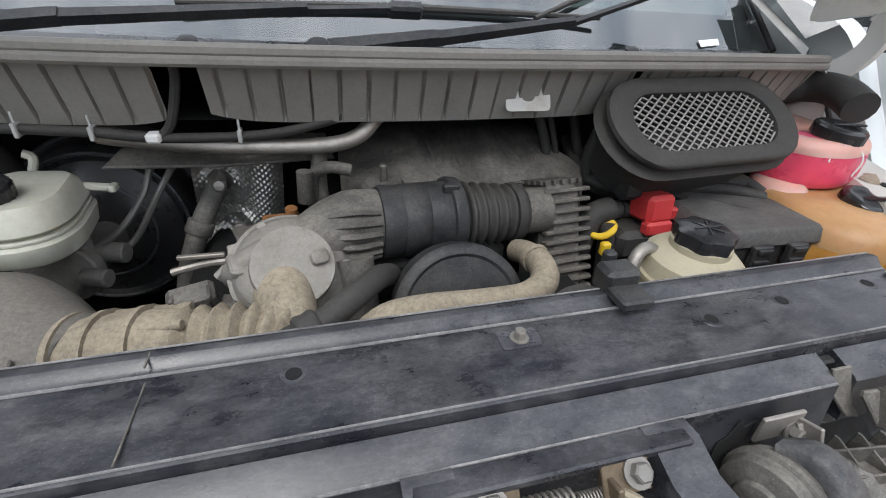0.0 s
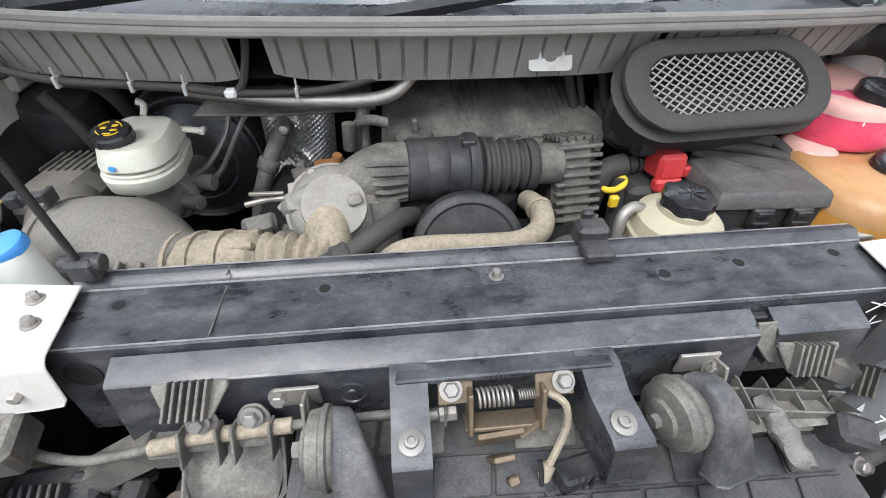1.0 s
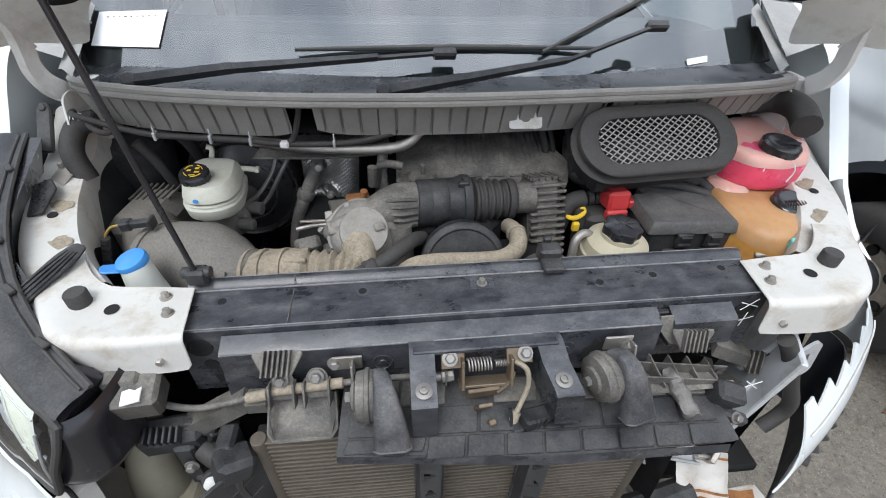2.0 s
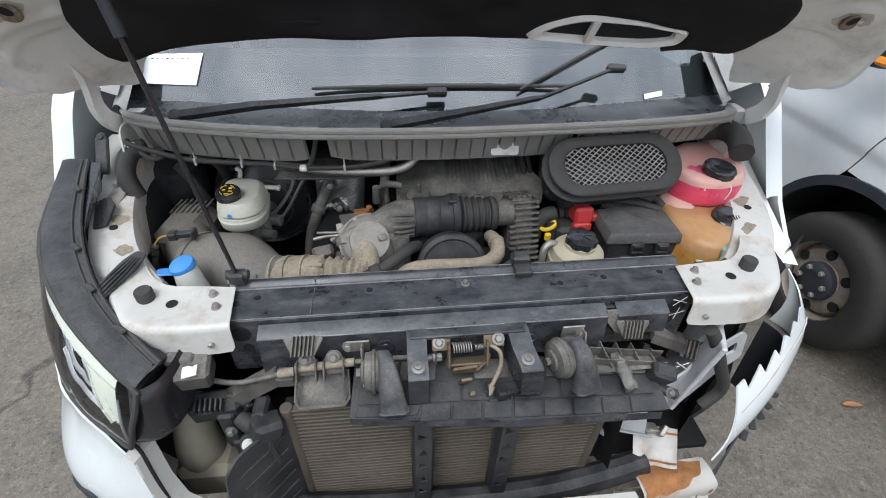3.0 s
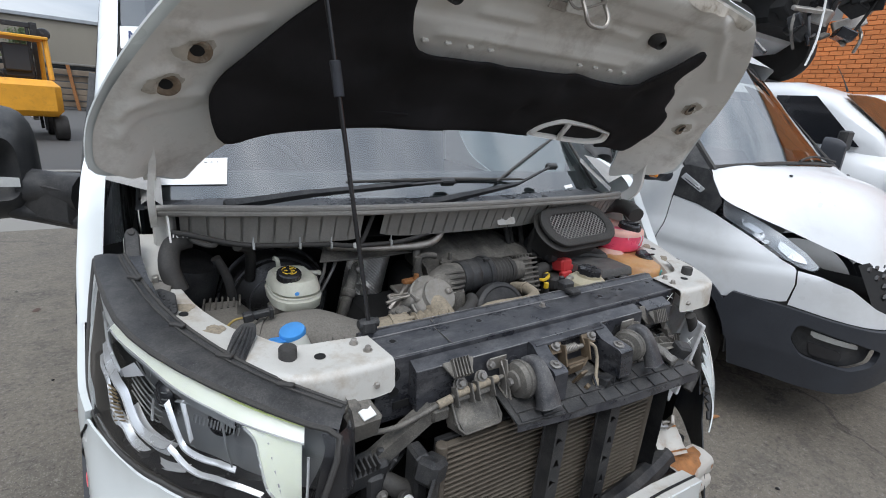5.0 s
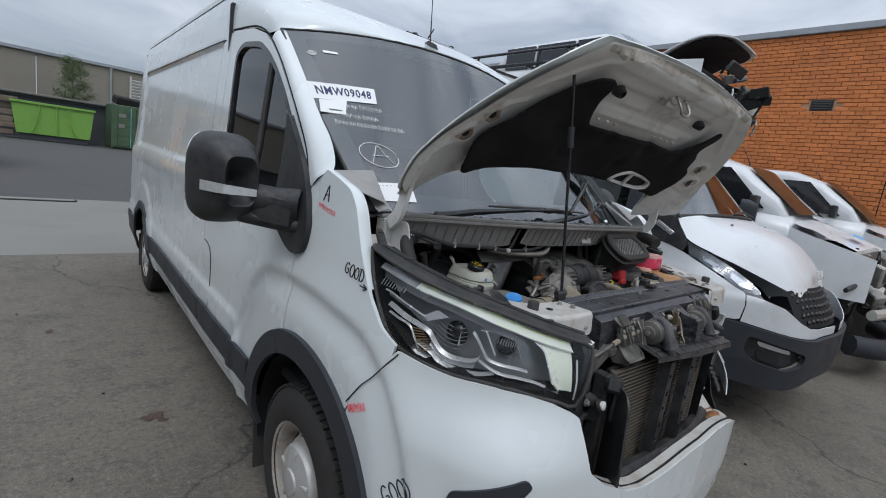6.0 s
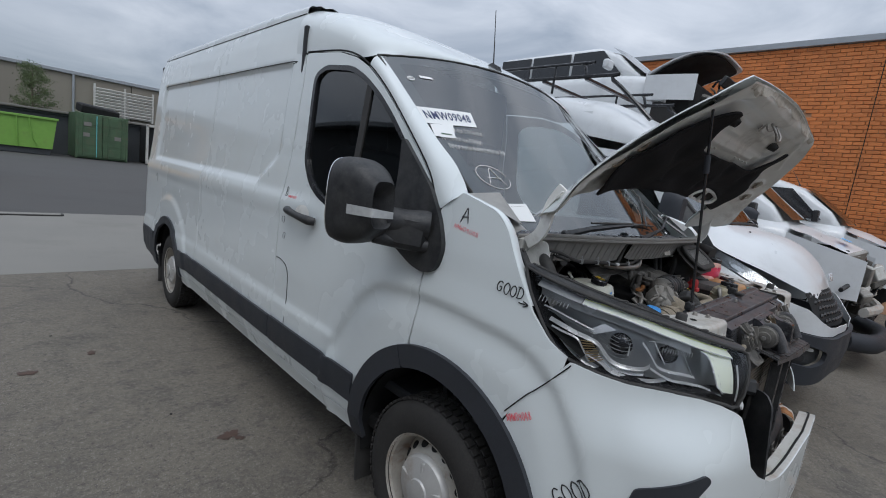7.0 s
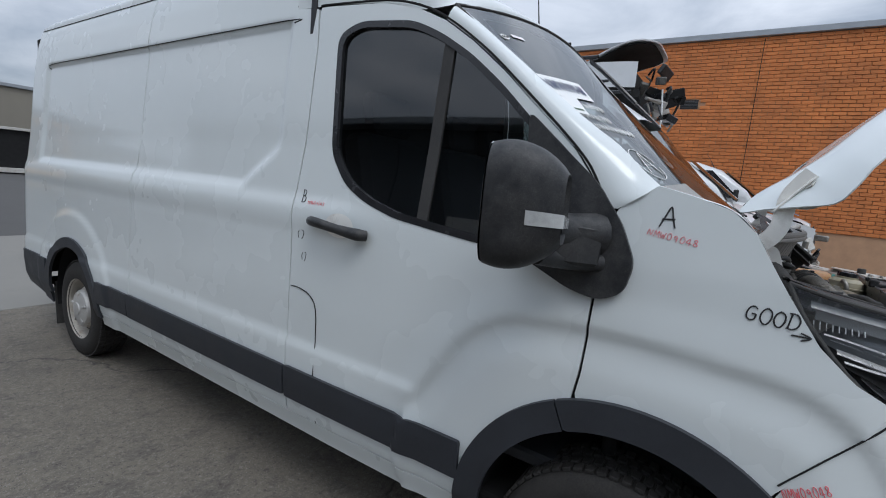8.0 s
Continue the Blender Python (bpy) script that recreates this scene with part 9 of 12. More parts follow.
# ---- bumper skin
LOW = 0.30
bump_line = [(0.440, 1.096), (0.36, 1.080), (0.28, 1.072), (0.15, 1.074), (0.02, 1.066), (-0.05, 1.052), (-0.105, 1.032), (-0.125, 1.02), (-0.150, 0.94), (-0.172, 0.875), (-0.24, 0.825), (-0.335, 0.785), (-0.42, 0.776), (-0.55, 0.792), (-0.68, 0.812), (-0.784, 0.822),
             (-0.784, LOW), (0.40, LOW)] + arc((0.945, 0.425), 0.515, 193, 129, 14) + [(0.604, 0.866), (0.513, 1.0)]
fog_hole = rounded([(0.198, 0.802), (0.03, 0.872), (0.012, 0.858), (0.058, 0.80), (0.100, 0.70), (0.115, 0.585), (0.215, 0.585), (0.222, 0.70)], 0.012)
bump = skin("bumper_skin", bump_line, WHITE, holes=[fog_hole], step=0.016, thick=0.004, label="white bumper skin, cut open in the middle")
right_line = [(-0.784, 0.822), (-0.66, 0.826), (-0.56, 0.818), (-0.45, 0.795), (-0.365, 0.768), (-0.372, 0.74), (-0.35, 0.70), (-0.372, 0.66), (-0.35, 0.62), (-0.365, 0.56), (-0.38, 0.50), (-0.784, 0.46)]
part("bumper_skin", sheet(right_line, lambda a, b: flank(a, b), 0.014, (), -0.004).mirrored(), WHITE, VAN, "broken end of the white bumper skin")
# folded inner flange along the cut edge
g = Geo()
edge = bump_line[6:16]
P = [Vector(flank(a, b)) for a, b in edge]
Q = [Vector(flank(a, b - 0.004, -0.055)) for a, b in edge]
n = len(P)
g.add(P + Q, [(i, i + 1, n + i + 1, n + i) for i in range(n - 1)])
P = [Vector(flank(a, b)) for a, b in right_line[:5]]
Q = [Vector(flank(a, b - 0.004, -0.055)) for a, b in right_line[:5]]
P, Q = [Vector((-p.x, p.y, p.z)) for p in P], [Vector((-p.x, p.y, p.z)) for p in Q]
g.add(P + Q, [(i, i + 1, 6 + i, 5 + i) for i in range(4)])
fl = part("bumper_flange", g, WHITE_DIRTY, VAN)
for side, line in ((1, edge), (-1, right_line[:5])):
    part("flange_groove", Geo().tube([Vector((side * q[0], q[1], q[2] + 0.001)) for q in (flank(a, b - 0.001, -0.022) for a, b in line)], 0.0035, 6, 3), UNDERBODY_SHADE, fl)
# right-hand remnant, sprung outwards with a torn edge
REM_T = spline([(1.020, 0.50, 1.03), (1.028, 0.423, 0.978), (0.90, 0.312, 0.972), (0.78, 0.235, 0.962), (0.667, 0.166, 0.953)], 8)
REM_B = spline([(1.03, 0.47, 0.845), (1.055, 0.390, 0.835), (0.925, 0.262, 0.815), (0.79, 0.165, 0.805), (0.62, 0.072, 0.775)], 8)
REM_L = spline([(1.02, 0.44, 0.56), (1.03, 0.37, 0.55), (0.90, 0.235, 0.55), (0.80, 0.145, 0.54), (0.61, 0.0, 0.53)], 8)


def remnant(u, v):
    """u runs along the torn strip towards the nose, v down it."""
    p, q = curve_at(REM_T, u), curve_at(REM_B, u)
    r = p.lerp(q, v)
    k = 0.022 * math.sin(math.pi * v)
    return (r.x + k * 0.6, r.y - k * 0.8, r.z)


torn = [(0.0, 0.0), (0.22, 0.0), (0.27, 0.10), (0.30, 0.02), (0.37, 0.14), (0.40, 0.04), (0.47, 0.15), (0.51, 0.02), (0.60, 0.20), (0.62, 0.06), (0.74, 0.20), (0.76, 0.04), (0.87, 0.16), (0.89, 0.02), (0.96, 0.02), (0.975, 0.40), (0.99, 0.97), (0.80, 0.98), (0.5, 1.0), (0.0, 1.0)]
part("bumper_end", sheet(torn, remnant, 0.02, (), 0.004), WHITE, VAN, "torn white bumper end")
g = Geo().tube([Vector(remnant(u, 0.30 + 0.04 * math.sin(9 * u))) + Vector((0.002, -0.003, 0)) for u in np.linspace(0.25, 0.93, 14)], 0.0018, 5, 1)
part("bumper_crease", g, WHITE_DIRTY, VAN)
low_torn = [(0.0, 0.02), (0.45, 0.05), (0.52, 0.30), (0.60, 0.12), (0.70, 0.42), (0.82, 0.50), (0.95, 0.62), (0.98, 1.0), (0.0, 1.0)]
part("lower_trim", sheet(low_torn, lambda u, v: curve_at(REM_B, u).lerp(curve_at(REM_L, u), v) + Vector((-0.006, 0.008, -0.01)), 0.03, (), 0.004), TRIM_PLASTIC, VAN, "broken dark lower trim")
g = Geo()
for k in range(5):
    p = curve_at(REM_B, 0.50 + 0.06 * k)
    g.box(p + Vector((-0.01, -0.012, -0.035 - 0.008 * k)), (0.012, 0.03, 0.018), 0.003, rot=(20 * k, 30, 40))
part("trim_clip", g, BLACK_PLASTIC, VAN, "broken black trim clips")
# wheel-arch liner seen through the hole
def liner_at(u, v, out=0.0):
    return (0.655 + 0.325 * u, 0.215 + 0.27 * u + 0.03 * math.sin(math.pi * u) - out, 1.00 + 0.17 * u - (0.52 + 0.10 * u) * v)


lin = part("arch_liner", Geo().grid(lambda u, v: liner_at(u, v), 12, 10).join(flip(Geo().grid(lambda u, v: liner_at(u, v, -0.004), 12, 10))), BLACK_PLASTIC, VAN, "black ribbed arch liner")
for k in range(7):
    part("liner_rib", Geo().tube([liner_at(0.06 + 0.11 * k + 0.05 * v, v, 0.003) for v in (0.1, 0.5, 0.95)], 0.0022, 5, 3), DUSTY_PLASTIC, lin)
for k in range(8):
    part("liner_rib", Geo().tube([liner_at(u, 0.14 + 0.10 * k, 0.003) for u in (0.04, 0.4, 0.75)], 0.0022, 5, 3), DUSTY_PLASTIC, lin)
g = Geo().prism(rounded([(-0.035, -0.03), (0.04, -0.03), (0.035, 0.035), (-0.03, 0.03)], 0.008), 0.003, basis((0.975, 0.49, 1.045), (0.75, 0.6, 0.1), (0.1, 0.3, 1)), 0.001)
br = part("fender_bracket", g, PRIMER, VAN, "pale steel fender bracket")
for k in (-1, 1):
    part("bracket_slot", Geo().box(Vector((0.975 + 0.012 * k, 0.487 + 0.010 * k, 1.045 + 0.006 * k)) + Vector((-0.003, -0.006, 0)), (0.007, 0.004, 0.026), 0.001, rot=(0, 12, 38)), UNDERBODY_SHADE, br)

# fog lamp bezel
bez = rounded([(0.205, 0.808), (0.022, 0.882), (0.002, 0.862), (0.050, 0.80), (0.092, 0.70), (0.108, 0.575), (0.222, 0.575), (0.230, 0.70)], 0.012)
bez_in = rounded([(0.165, 0.775), (0.085, 0.80), (0.115, 0.72), (0.135, 0.61), (0.20, 0.61), (0.195, 0.70)], 0.012)
fog = part("fog_bezel", flip(sheet(bez, lambda a, b: flank(a, b, 0.006), 0.009, [bez_in], -0.02)), TRIM_PLASTIC, VAN, "dark grey fog lamp bezel")
# back of the lamp recess, its shade put into the near-black
part("fog_cup", flip(sheet(bez, lambda a, b: flank(a, b, -0.05), 0.02)), UNDERBODY_SHADE, fog)
c = Vector(flank(0.14, 0.69, -0.02))
part("fog_lamp", Geo().lathe([(0.035, -0.03), (0.04, 0.0), (0.034, 0.006), (0.02, 0.010), (0, 0.012)], c, (-0.75, -0.65, 0), 24), CHROME, fog, "round fog lamp")
ob = part("fog_lens", flip(sheet(bez_in, lambda a, b: flank(a, b, -0.004), 0.012)), GLASS_LENS, fog)
ob.visible_shadow = False
skin("lower_valance", [(0.43, 0.25), (0.43, 0.42), (0.36, 0.455), (0.24, 0.46), (-0.30, 0.40), (-0.784, 0.38), (-0.784, 0.25)], TRIM_PLASTIC, thick=0.01, out=0.012, label="dark grey lower valance")


# ---- headlamp: how far its top edge lies inside the plan of the flank, and how high
LENS_S = [-0.168, -0.123, -0.061, 0.119, 0.309, 0.435, 0.575, 0.662]
LENS_T = [0.074, 0.086, 0.110, 0.136, 0.101, 0.066, 0.048, 0.042]
LENS_Z = [1.192, 1.199, 1.212, 1.236, 1.261, 1.283, 1.308, 1.335]


def smooth_at(x, X, Y):
    """A smooth curve through (X, Y), with X rising."""
    D = np.gradient(np.array(Y), np.array(X))
    i = int(min(len(X) - 2, max(0, np.searchsorted(X, x) - 1)))
    h = X[i + 1] - X[i]
    t = min(1.0, max(0.0, (x - X[i]) / h))
    return float((2 * t ** 3 - 3 * t ** 2 + 1) * Y[i] + (t ** 3 - 2 * t ** 2 + t) * h * D[i] + (3 * t ** 2 - 2 * t ** 3) * Y[i + 1] + (t ** 3 - t ** 2) * h * D[i + 1])


def lens(s, z, out=0.0):
    low = nose_in(s, 1.08) + 0.006
    top = smooth_at(s, LENS_S, LENS_T)
    k = min(1.12, max(0.0, (z - 1.075) / (smooth_at(s, LENS_S, LENS_Z) - 1.075)))
    inset = low + max(0.0, top - low) * (0.38 * k + 0.62 * k ** 2.6)
    lean = float(np.interp(z, LEAN_Z, LEAN_X))
    x, y, zz = flank(s, z, out - inset - lean - flare_depth(s, z) + nose_in(s, z))
    return (x, y, zz)


LAMP = [(0.662, 1.335), (0.628, 1.268), (0.587, 1.215), (0.53, 1.150), (0.46, 1.100), (0.358, 1.080), (0.281, 1.074), (0.149, 1.076), (0.02, 1.066), (-0.075, 1.050), (-0.118, 1.046), (-0.150, 1.12), (-0.168, 1.188)] + list(zip(LENS_S, [z + 0.004 for z in LENS_Z]))[1:-1]
lamp = part("headlamp", flip(sheet(LAMP, lambda a, b: lens(a, b, -0.085), 0.02)), LAMP_GREY, VAN, "large clear headlamp with a pale light bar")
ob = part("lamp_lens", flip(sheet(LAMP, lambda a, b: lens(a, b, -0.002), 0.014)), GLASS_LENS, lamp, "clear curved lens")
ob.visible_shadow = False
rim_o = Geo().tube([lens(a, b, -0.004) for a, b in LAMP + LAMP[:1]], 0.0055, 8, 2)
part("lamp_seal", rim_o, RUBBER, lamp)
g = Geo()
n = len(LAMP)
P = [Vector(lens(a, b, -0.004)) for a, b in LAMP] + [Vector(lens(a, b, -0.086)) for a, b in LAMP]
g.add(P, [(i, (i + 1) % n, n + (i + 1) % n, n + i) for i in range(n)])
part("lamp_wall", g, LAMP_BLACK, lamp)


BAR_S, BAR_Z = [-0.112, -0.035, 0.05, 0.195, 0.29, 0.36, 0.455, 0.53, 0.61], [1.184, 1.197, 1.210, 1.228, 1.245, 1.257, 1.268, 1.279, 1.292]


def bar_z(a):
    return smooth_at(a, BAR_S, BAR_Z)


def lamp_ribbon(pts, w, out, deep, steps=5, wide=lambda u: 1.0):
    """A ribbon along a line inside the lamp: w high, its upper edge set back by deep."""
    P = curve2(pts, steps)
    n = len(P)
    a = [Vector(lens(s, z - w * wide(i / (n - 1)) / 2, out)) for i, (s, z) in enumerate(P)]
    m = [Vector(lens(s, z, out - deep * 0.35)) for s, z in P]
    b = [Vector(lens(s, z + w * wide(i / (n - 1)) / 2, out - deep)) for i, (s, z) in enumerate(P)]
    return Geo().add(a + m + b, [(k * n + i, k * n + i + 1, (k + 1) * n + i + 1, (k + 1) * n + i) for k in range(2) for i in range(n - 1)]), a, b


# light guide along the top, its broad leg at the inner end, the unlit strip that carries it on
line = [(a, bar_z(a)) for a in np.linspace(0.458, -0.112, 20)]
g, low, high = lamp_ribbon(line, 0.017, -0.010, 0.012, 3, lambda u: 0.75 + 0.25 * step01(u, 0.0, 0.15))
part("light_bar", g, LIGHT_BAR, lamp, "white light bar with a yellow-green tint", sharp=80)
part("bar_rim", Geo().tube(high, 0.0022, 6, 1), BAR_GREEN, lamp, "yellow-green upper rim of the light bar")
g, low2, high2 = lamp_ribbon([(a, bar_z(a)) for a in np.linspace(0.612, 0.462, 8)], 0.014, -0.014, 0.012, 3)
part("bar_tail", g.tube(low2, 0.0012, 5, 1), CLEAR_GREY, lamp, "clear grey tail of the light bar", sharp=80)
part("bar_lip", Geo().tube(low, 0.0016, 6, 1), CHROME, lamp)


def leg_edge(v):
    z = 1.190 - 0.112 * v
    return float(np.interp(v, [0, 0.06, 0.2, 0.45, 0.8, 1], [0.008, -0.014, -0.028, -0.038, -0.050, -0.072])), z


part("light_bar_leg", Geo().grid(lambda u, v: lens(leg_edge(v)[0] + (-0.108 - leg_edge(v)[0]) * u, leg_edge(v)[1] - 0.012 * u * (1 - v), -0.014 - 0.006 * math.sin(math.pi * u)), 10, 18), LIGHT_BAR, lamp, "white lower leg of the light bar", sharp=80)
part("leg_edge", Geo().tube([lens(*leg_edge(v), -0.013) for v in np.linspace(0.02, 1, 12)], 0.0022, 6, 2), CHROME, lamp)
for k in range(9):
    v = 0.14 + 0.09 * k
    a, z = leg_edge(v)
    part("leg_facet", Geo().prism([(-0.004, -0.004), (0.005, -0.003), (0.003, 0.004), (-0.005, 0.003)], 0.002, basis(lens(a - 0.014 - 0.005 * (k % 2), z, -0.0215), (0.75, -0.65, 0), (0, 0.2, 1)), 0.0006), CHROME, lamp)
part("lamp_divider", Geo().tube([lens(-0.119, 1.160, -0.008), lens(-0.117, 1.105, -0.008), lens(-0.112, 1.060, -0.008)], 0.0024, 6, 3), CHROME, lamp, "thin bright strip at the lamp's end")
g, _, _ = lamp_ribbon([(a, bar_z(a) - 0.021) for a in np.linspace(0.60, 0.03, 18)], 0.024, -0.030, -0.008, 3)
part("bar_shelf", g, LAMP_GREY, lamp, "grey inner shelf under the light bar", sharp=80)


def chrome_band(pts, w, out, deep, mat=CHROME, name="reflector_band"):
    g, a, b = lamp_ribbon(pts, 0.7 * w, out - 0.006, 0.5 * deep)
    return part(name, g.tube(a, 0.0011, 6, 1), mat, lamp, sharp=60)


# blades at the outer end, the long sweep that dips under the first chamber, the foot sweeps
chrome_band([(0.578, 1.228), (0.531, 1.221), (0.468, 1.207), (0.412, 1.194)], 0.005, -0.020, 0.006)
chrome_band([(0.565, 1.217), (0.520, 1.209), (0.46, 1.196), (0.41, 1.183)], 0.004, -0.026, 0.005, LAMP_GREY)
chrome_band([(0.550, 1.194), (0.504, 1.184), (0.463, 1.174), (0.423, 1.167), (0.391, 1.157), (0.366, 1.134), (0.342, 1.116), (0.311, 1.108), (0.272, 1.109), (0.243, 1.114), (0.224, 1.125)], 0.013, -0.020, 0.020)
chrome_band([(0.535, 1.175), (0.488, 1.167), (0.449, 1.159), (0.427, 1.136), (0.403, 1.105)], 0.006, -0.016, 0.008)
chrome_band([(0.415, 1.125), (0.371, 1.110), (0.341, 1.091), (0.301, 1.083), (0.262, 1.082), (0.211, 1.086), (0.157, 1.099)], 0.010, -0.014, 0.022)
chrome_band([(0.221, 1.122), (0.183, 1.109), (0.132, 1.099), (0.048, 1.096), (-0.01, 1.090), (-0.078, 1.070)], 0.007, -0.014, 0.012)
# bright bowls, rim and bars of the inner chamber
chrome_band([(0.385, 1.128), (0.34, 1.100), (0.29, 1.094), (0.24, 1.100)], 0.020, -0.030, 0.030, LAMP_SILVER, "reflector_bowl")
chrome_band([(0.50, 1.150), (0.455, 1.118), (0.40, 1.092), (0.35, 1.078)], 0.016, -0.020, 0.030, LAMP_SILVER, "reflector_bowl")
chrome_band([(0.264, 1.186), (0.236, 1.163), (0.213, 1.142), (0.189, 1.125), (0.137, 1.119), (0.06, 1.116), (0.02, 1.113)], 0.008, -0.022, 0.012)
chrome_band([(0.224, 1.195), (0.205, 1.176), (0.186, 1.157), (0.168, 1.139)], 0.006, -0.024, 0.010)
chrome_band([(0.244, 1.192), (0.21, 1.195), (0.16, 1.192), (0.09, 1.188)], 0.004, -0.026, 0.006, LAMP_GREY)
chrome_band([(0.088, 1.188), (0.055, 1.155), (0.029, 1.117)], 0.005, -0.025, 0.006, LAMP_GREY)
part("lamp_plate", Geo().add([lens(a, z, -0.034) for a, z in ((0.429, 1.188), (0.407, 1.181), (0.349, 1.205), (0.387, 1.217))], [(0, 1, 2, 3)]), CHROME, lamp, "bright folded plate")
part("lamp_fin", Geo().prism([(-0.003, 0), (0.003, 0), (0.001, 0.042)], 0.004, basis(lens(0.300, 1.140, -0.035), (0.45, -0.85, 0.0), (0.02, 0.25, 1)), 0.001), CHROME, lamp)
for k in range(9):
    u = k / 8
    p, q = Vector((0.437 - 0.036 * u, 1.157 - 0.056 * u, 0)), Vector((0.405 - 0.042 * u, 1.160 - 0.042 * u, 0))
    part("marker_rib", Geo().tube([lens(p.x, p.y, -0.022), lens(q.x, q.y, -0.022)], 0.0016, 5, 2), AMBER_RIB, lamp, "dull amber marker rib")
for k in range(6):
    z, w = 1.125 + 0.011 * k, 0.060 - 0.003 * abs(k - 3)
    part("reflector_louvre", Geo().tube([lens(0.345 + w * q, z + 0.020 * q * q + 0.012 * q, -0.044 - 0.008 * (1 - q * q)) for q in np.linspace(-1, 1, 9)], 0.0013, 5, 2), LAMP_GREY, lamp, "thin curved louvre")
for k in range(14):
    a = 0.185 - 0.0125 * k
    part("lens_rib", Geo().tube([lens(a, 1.168 - 0.03 * (0.2 - a), -0.036), lens(a - 0.004, 1.182 - 0.03 * (0.2 - a), -0.032)], 0.0015, 5, 2), LAMP_GREY, lamp)
for k in range(9):
    a = 0.60 - 0.012 * k
    part("reflector_rib", Geo().tube([lens(a, 1.236, -0.024), lens(a, 1.254, -0.033)], 0.0014, 5, 2), LAMP_SILVER, lamp)
for a, z, r_ in ((0.335, 1.160, 0.034), (0.135, 1.155, 0.028)):
    q = Vector(lens(a, z, -0.075))
    d_ = (Vector(lens(a, z, 0.0)) - q).normalized()
    part("projector", Geo().lathe([(r_ * math.cos(t_), 0.024 * math.sin(t_)) for t_ in np.linspace(0, math.pi / 2 - 0.02, 9)] + [(0, 0.024)], q, d_, 28), LAMP_BLACK, lamp, "dark glossy projector lens")
part("lamp_foot", Geo().grid(lambda u, v: lens(0.50 - 0.58 * u, 1.078 + 0.012 * v, -0.012 - 0.03 * v), 30, 3), LAMP_BLACK, lamp)
# inner end wall and top cover
END_TOP = spline([tuple(lens(-0.150, 1.190, -0.004)), (-0.585, 0.085, 1.190), (-0.560, 0.105, 1.188), (-0.548, 0.140, 1.190), (-0.540, 0.185, 1.196)], 6)
END_LOW = spline([tuple(lens(-0.118, 1.046, -0.004)), (-0.592, 0.072, 1.052), (-0.563, 0.088, 1.060), (-0.550, 0.125, 1.062), (-0.542, 0.165, 1.075)], 6)


def end_wall(u, v):
    q = curve_at(END_TOP, u).lerp(curve_at(END_LOW, u), v)
    k = min(v, 1 - v)
    return q + Vector((-0.6, 0.8, 0)) * 0.012 * (1 - step01(k, 0.0, 0.14))


g = Geo().grid(end_wall, 24, 16)
part("lamp_end_wall", g, LAMP_BLACK, lamp, "glossy black rounded lamp end", sharp=60)
TOP = list(zip(LENS_S, [z + 0.006 for z in LENS_Z]))[::-1]
g = Geo()


COVER_IN = spline([(-0.882, 0.675, 1.328), (-0.862, 0.60, 1.312), (-0.812, 0.45, 1.280), (-0.744, 0.325, 1.253), (-0.676, 0.240, 1.230), (-0.615, 0.182, 1.212), (-0.562, 0.137, 1.198)], 6)
COVER_OUT = [Vector(lens(a, b, -0.001)) for a, b in TOP]


def cover_strip(u, v):
    p = curve_at(COVER_OUT, u)
    q = curve_at(COVER_IN, u)
    r = p.lerp(q, v)
    return (r.x, r.y, r.z + 0.002 + 0.008 * math.sin(math.pi * min(0.75, v * 0.9)) ** 0.8 + 0.003 * (v > 0.8))


g.grid(cover_strip, 42, 8)
part("lamp_top_cover", g, BLACK_PLASTIC, lamp, "matt black plastic lamp top", sharp=60)
g = Geo().tube([Vector(cover_strip(u, 0.8)) + Vector((0, 0, 0.003)) for u in np.linspace(0.02, 0.98, 20)], 0.0025, 6, 1).tube([Vector(cover_strip(u, 1.0)) for u in np.linspace(0.0, 1.0, 20)], 0.004, 6, 1)
for u in (0.2, 0.4, 0.55, 0.75):
    g.box(Vector(cover_strip(u, 0.85)) + Vector((0, 0, 0.003)), (0.03, 0.010, 0.006), 0.002, rot=(0, 0, -50 + 20 * u))
part("cover_seal", g, RUBBER, lamp)

# joint between fender and bumper
part("panel_joint", Geo().tube([(-0.9950, 0.617, 0.867), (-0.9930, 0.596, 0.894), (-0.9920, 0.573, 0.923), (-0.9893, 0.55, 0.952), (-0.9805, 0.522, 0.982), (-0.9750, 0.493, 1.016), (-0.9710, 0.466, 1.049), (-0.9620, 0.448, 1.072), (-0.9570, 0.438, 1.086)], 0.0021, 6, 3), UNDERBODY_SHADE, VAN)

# ---------------------------------------------------------------- open bonnet
HD, HN = Vector((0, -0.64, 0.768)), Vector((0, 0.768, 0.64))
H0 = Vector((0.026, 0.612, 1.527))


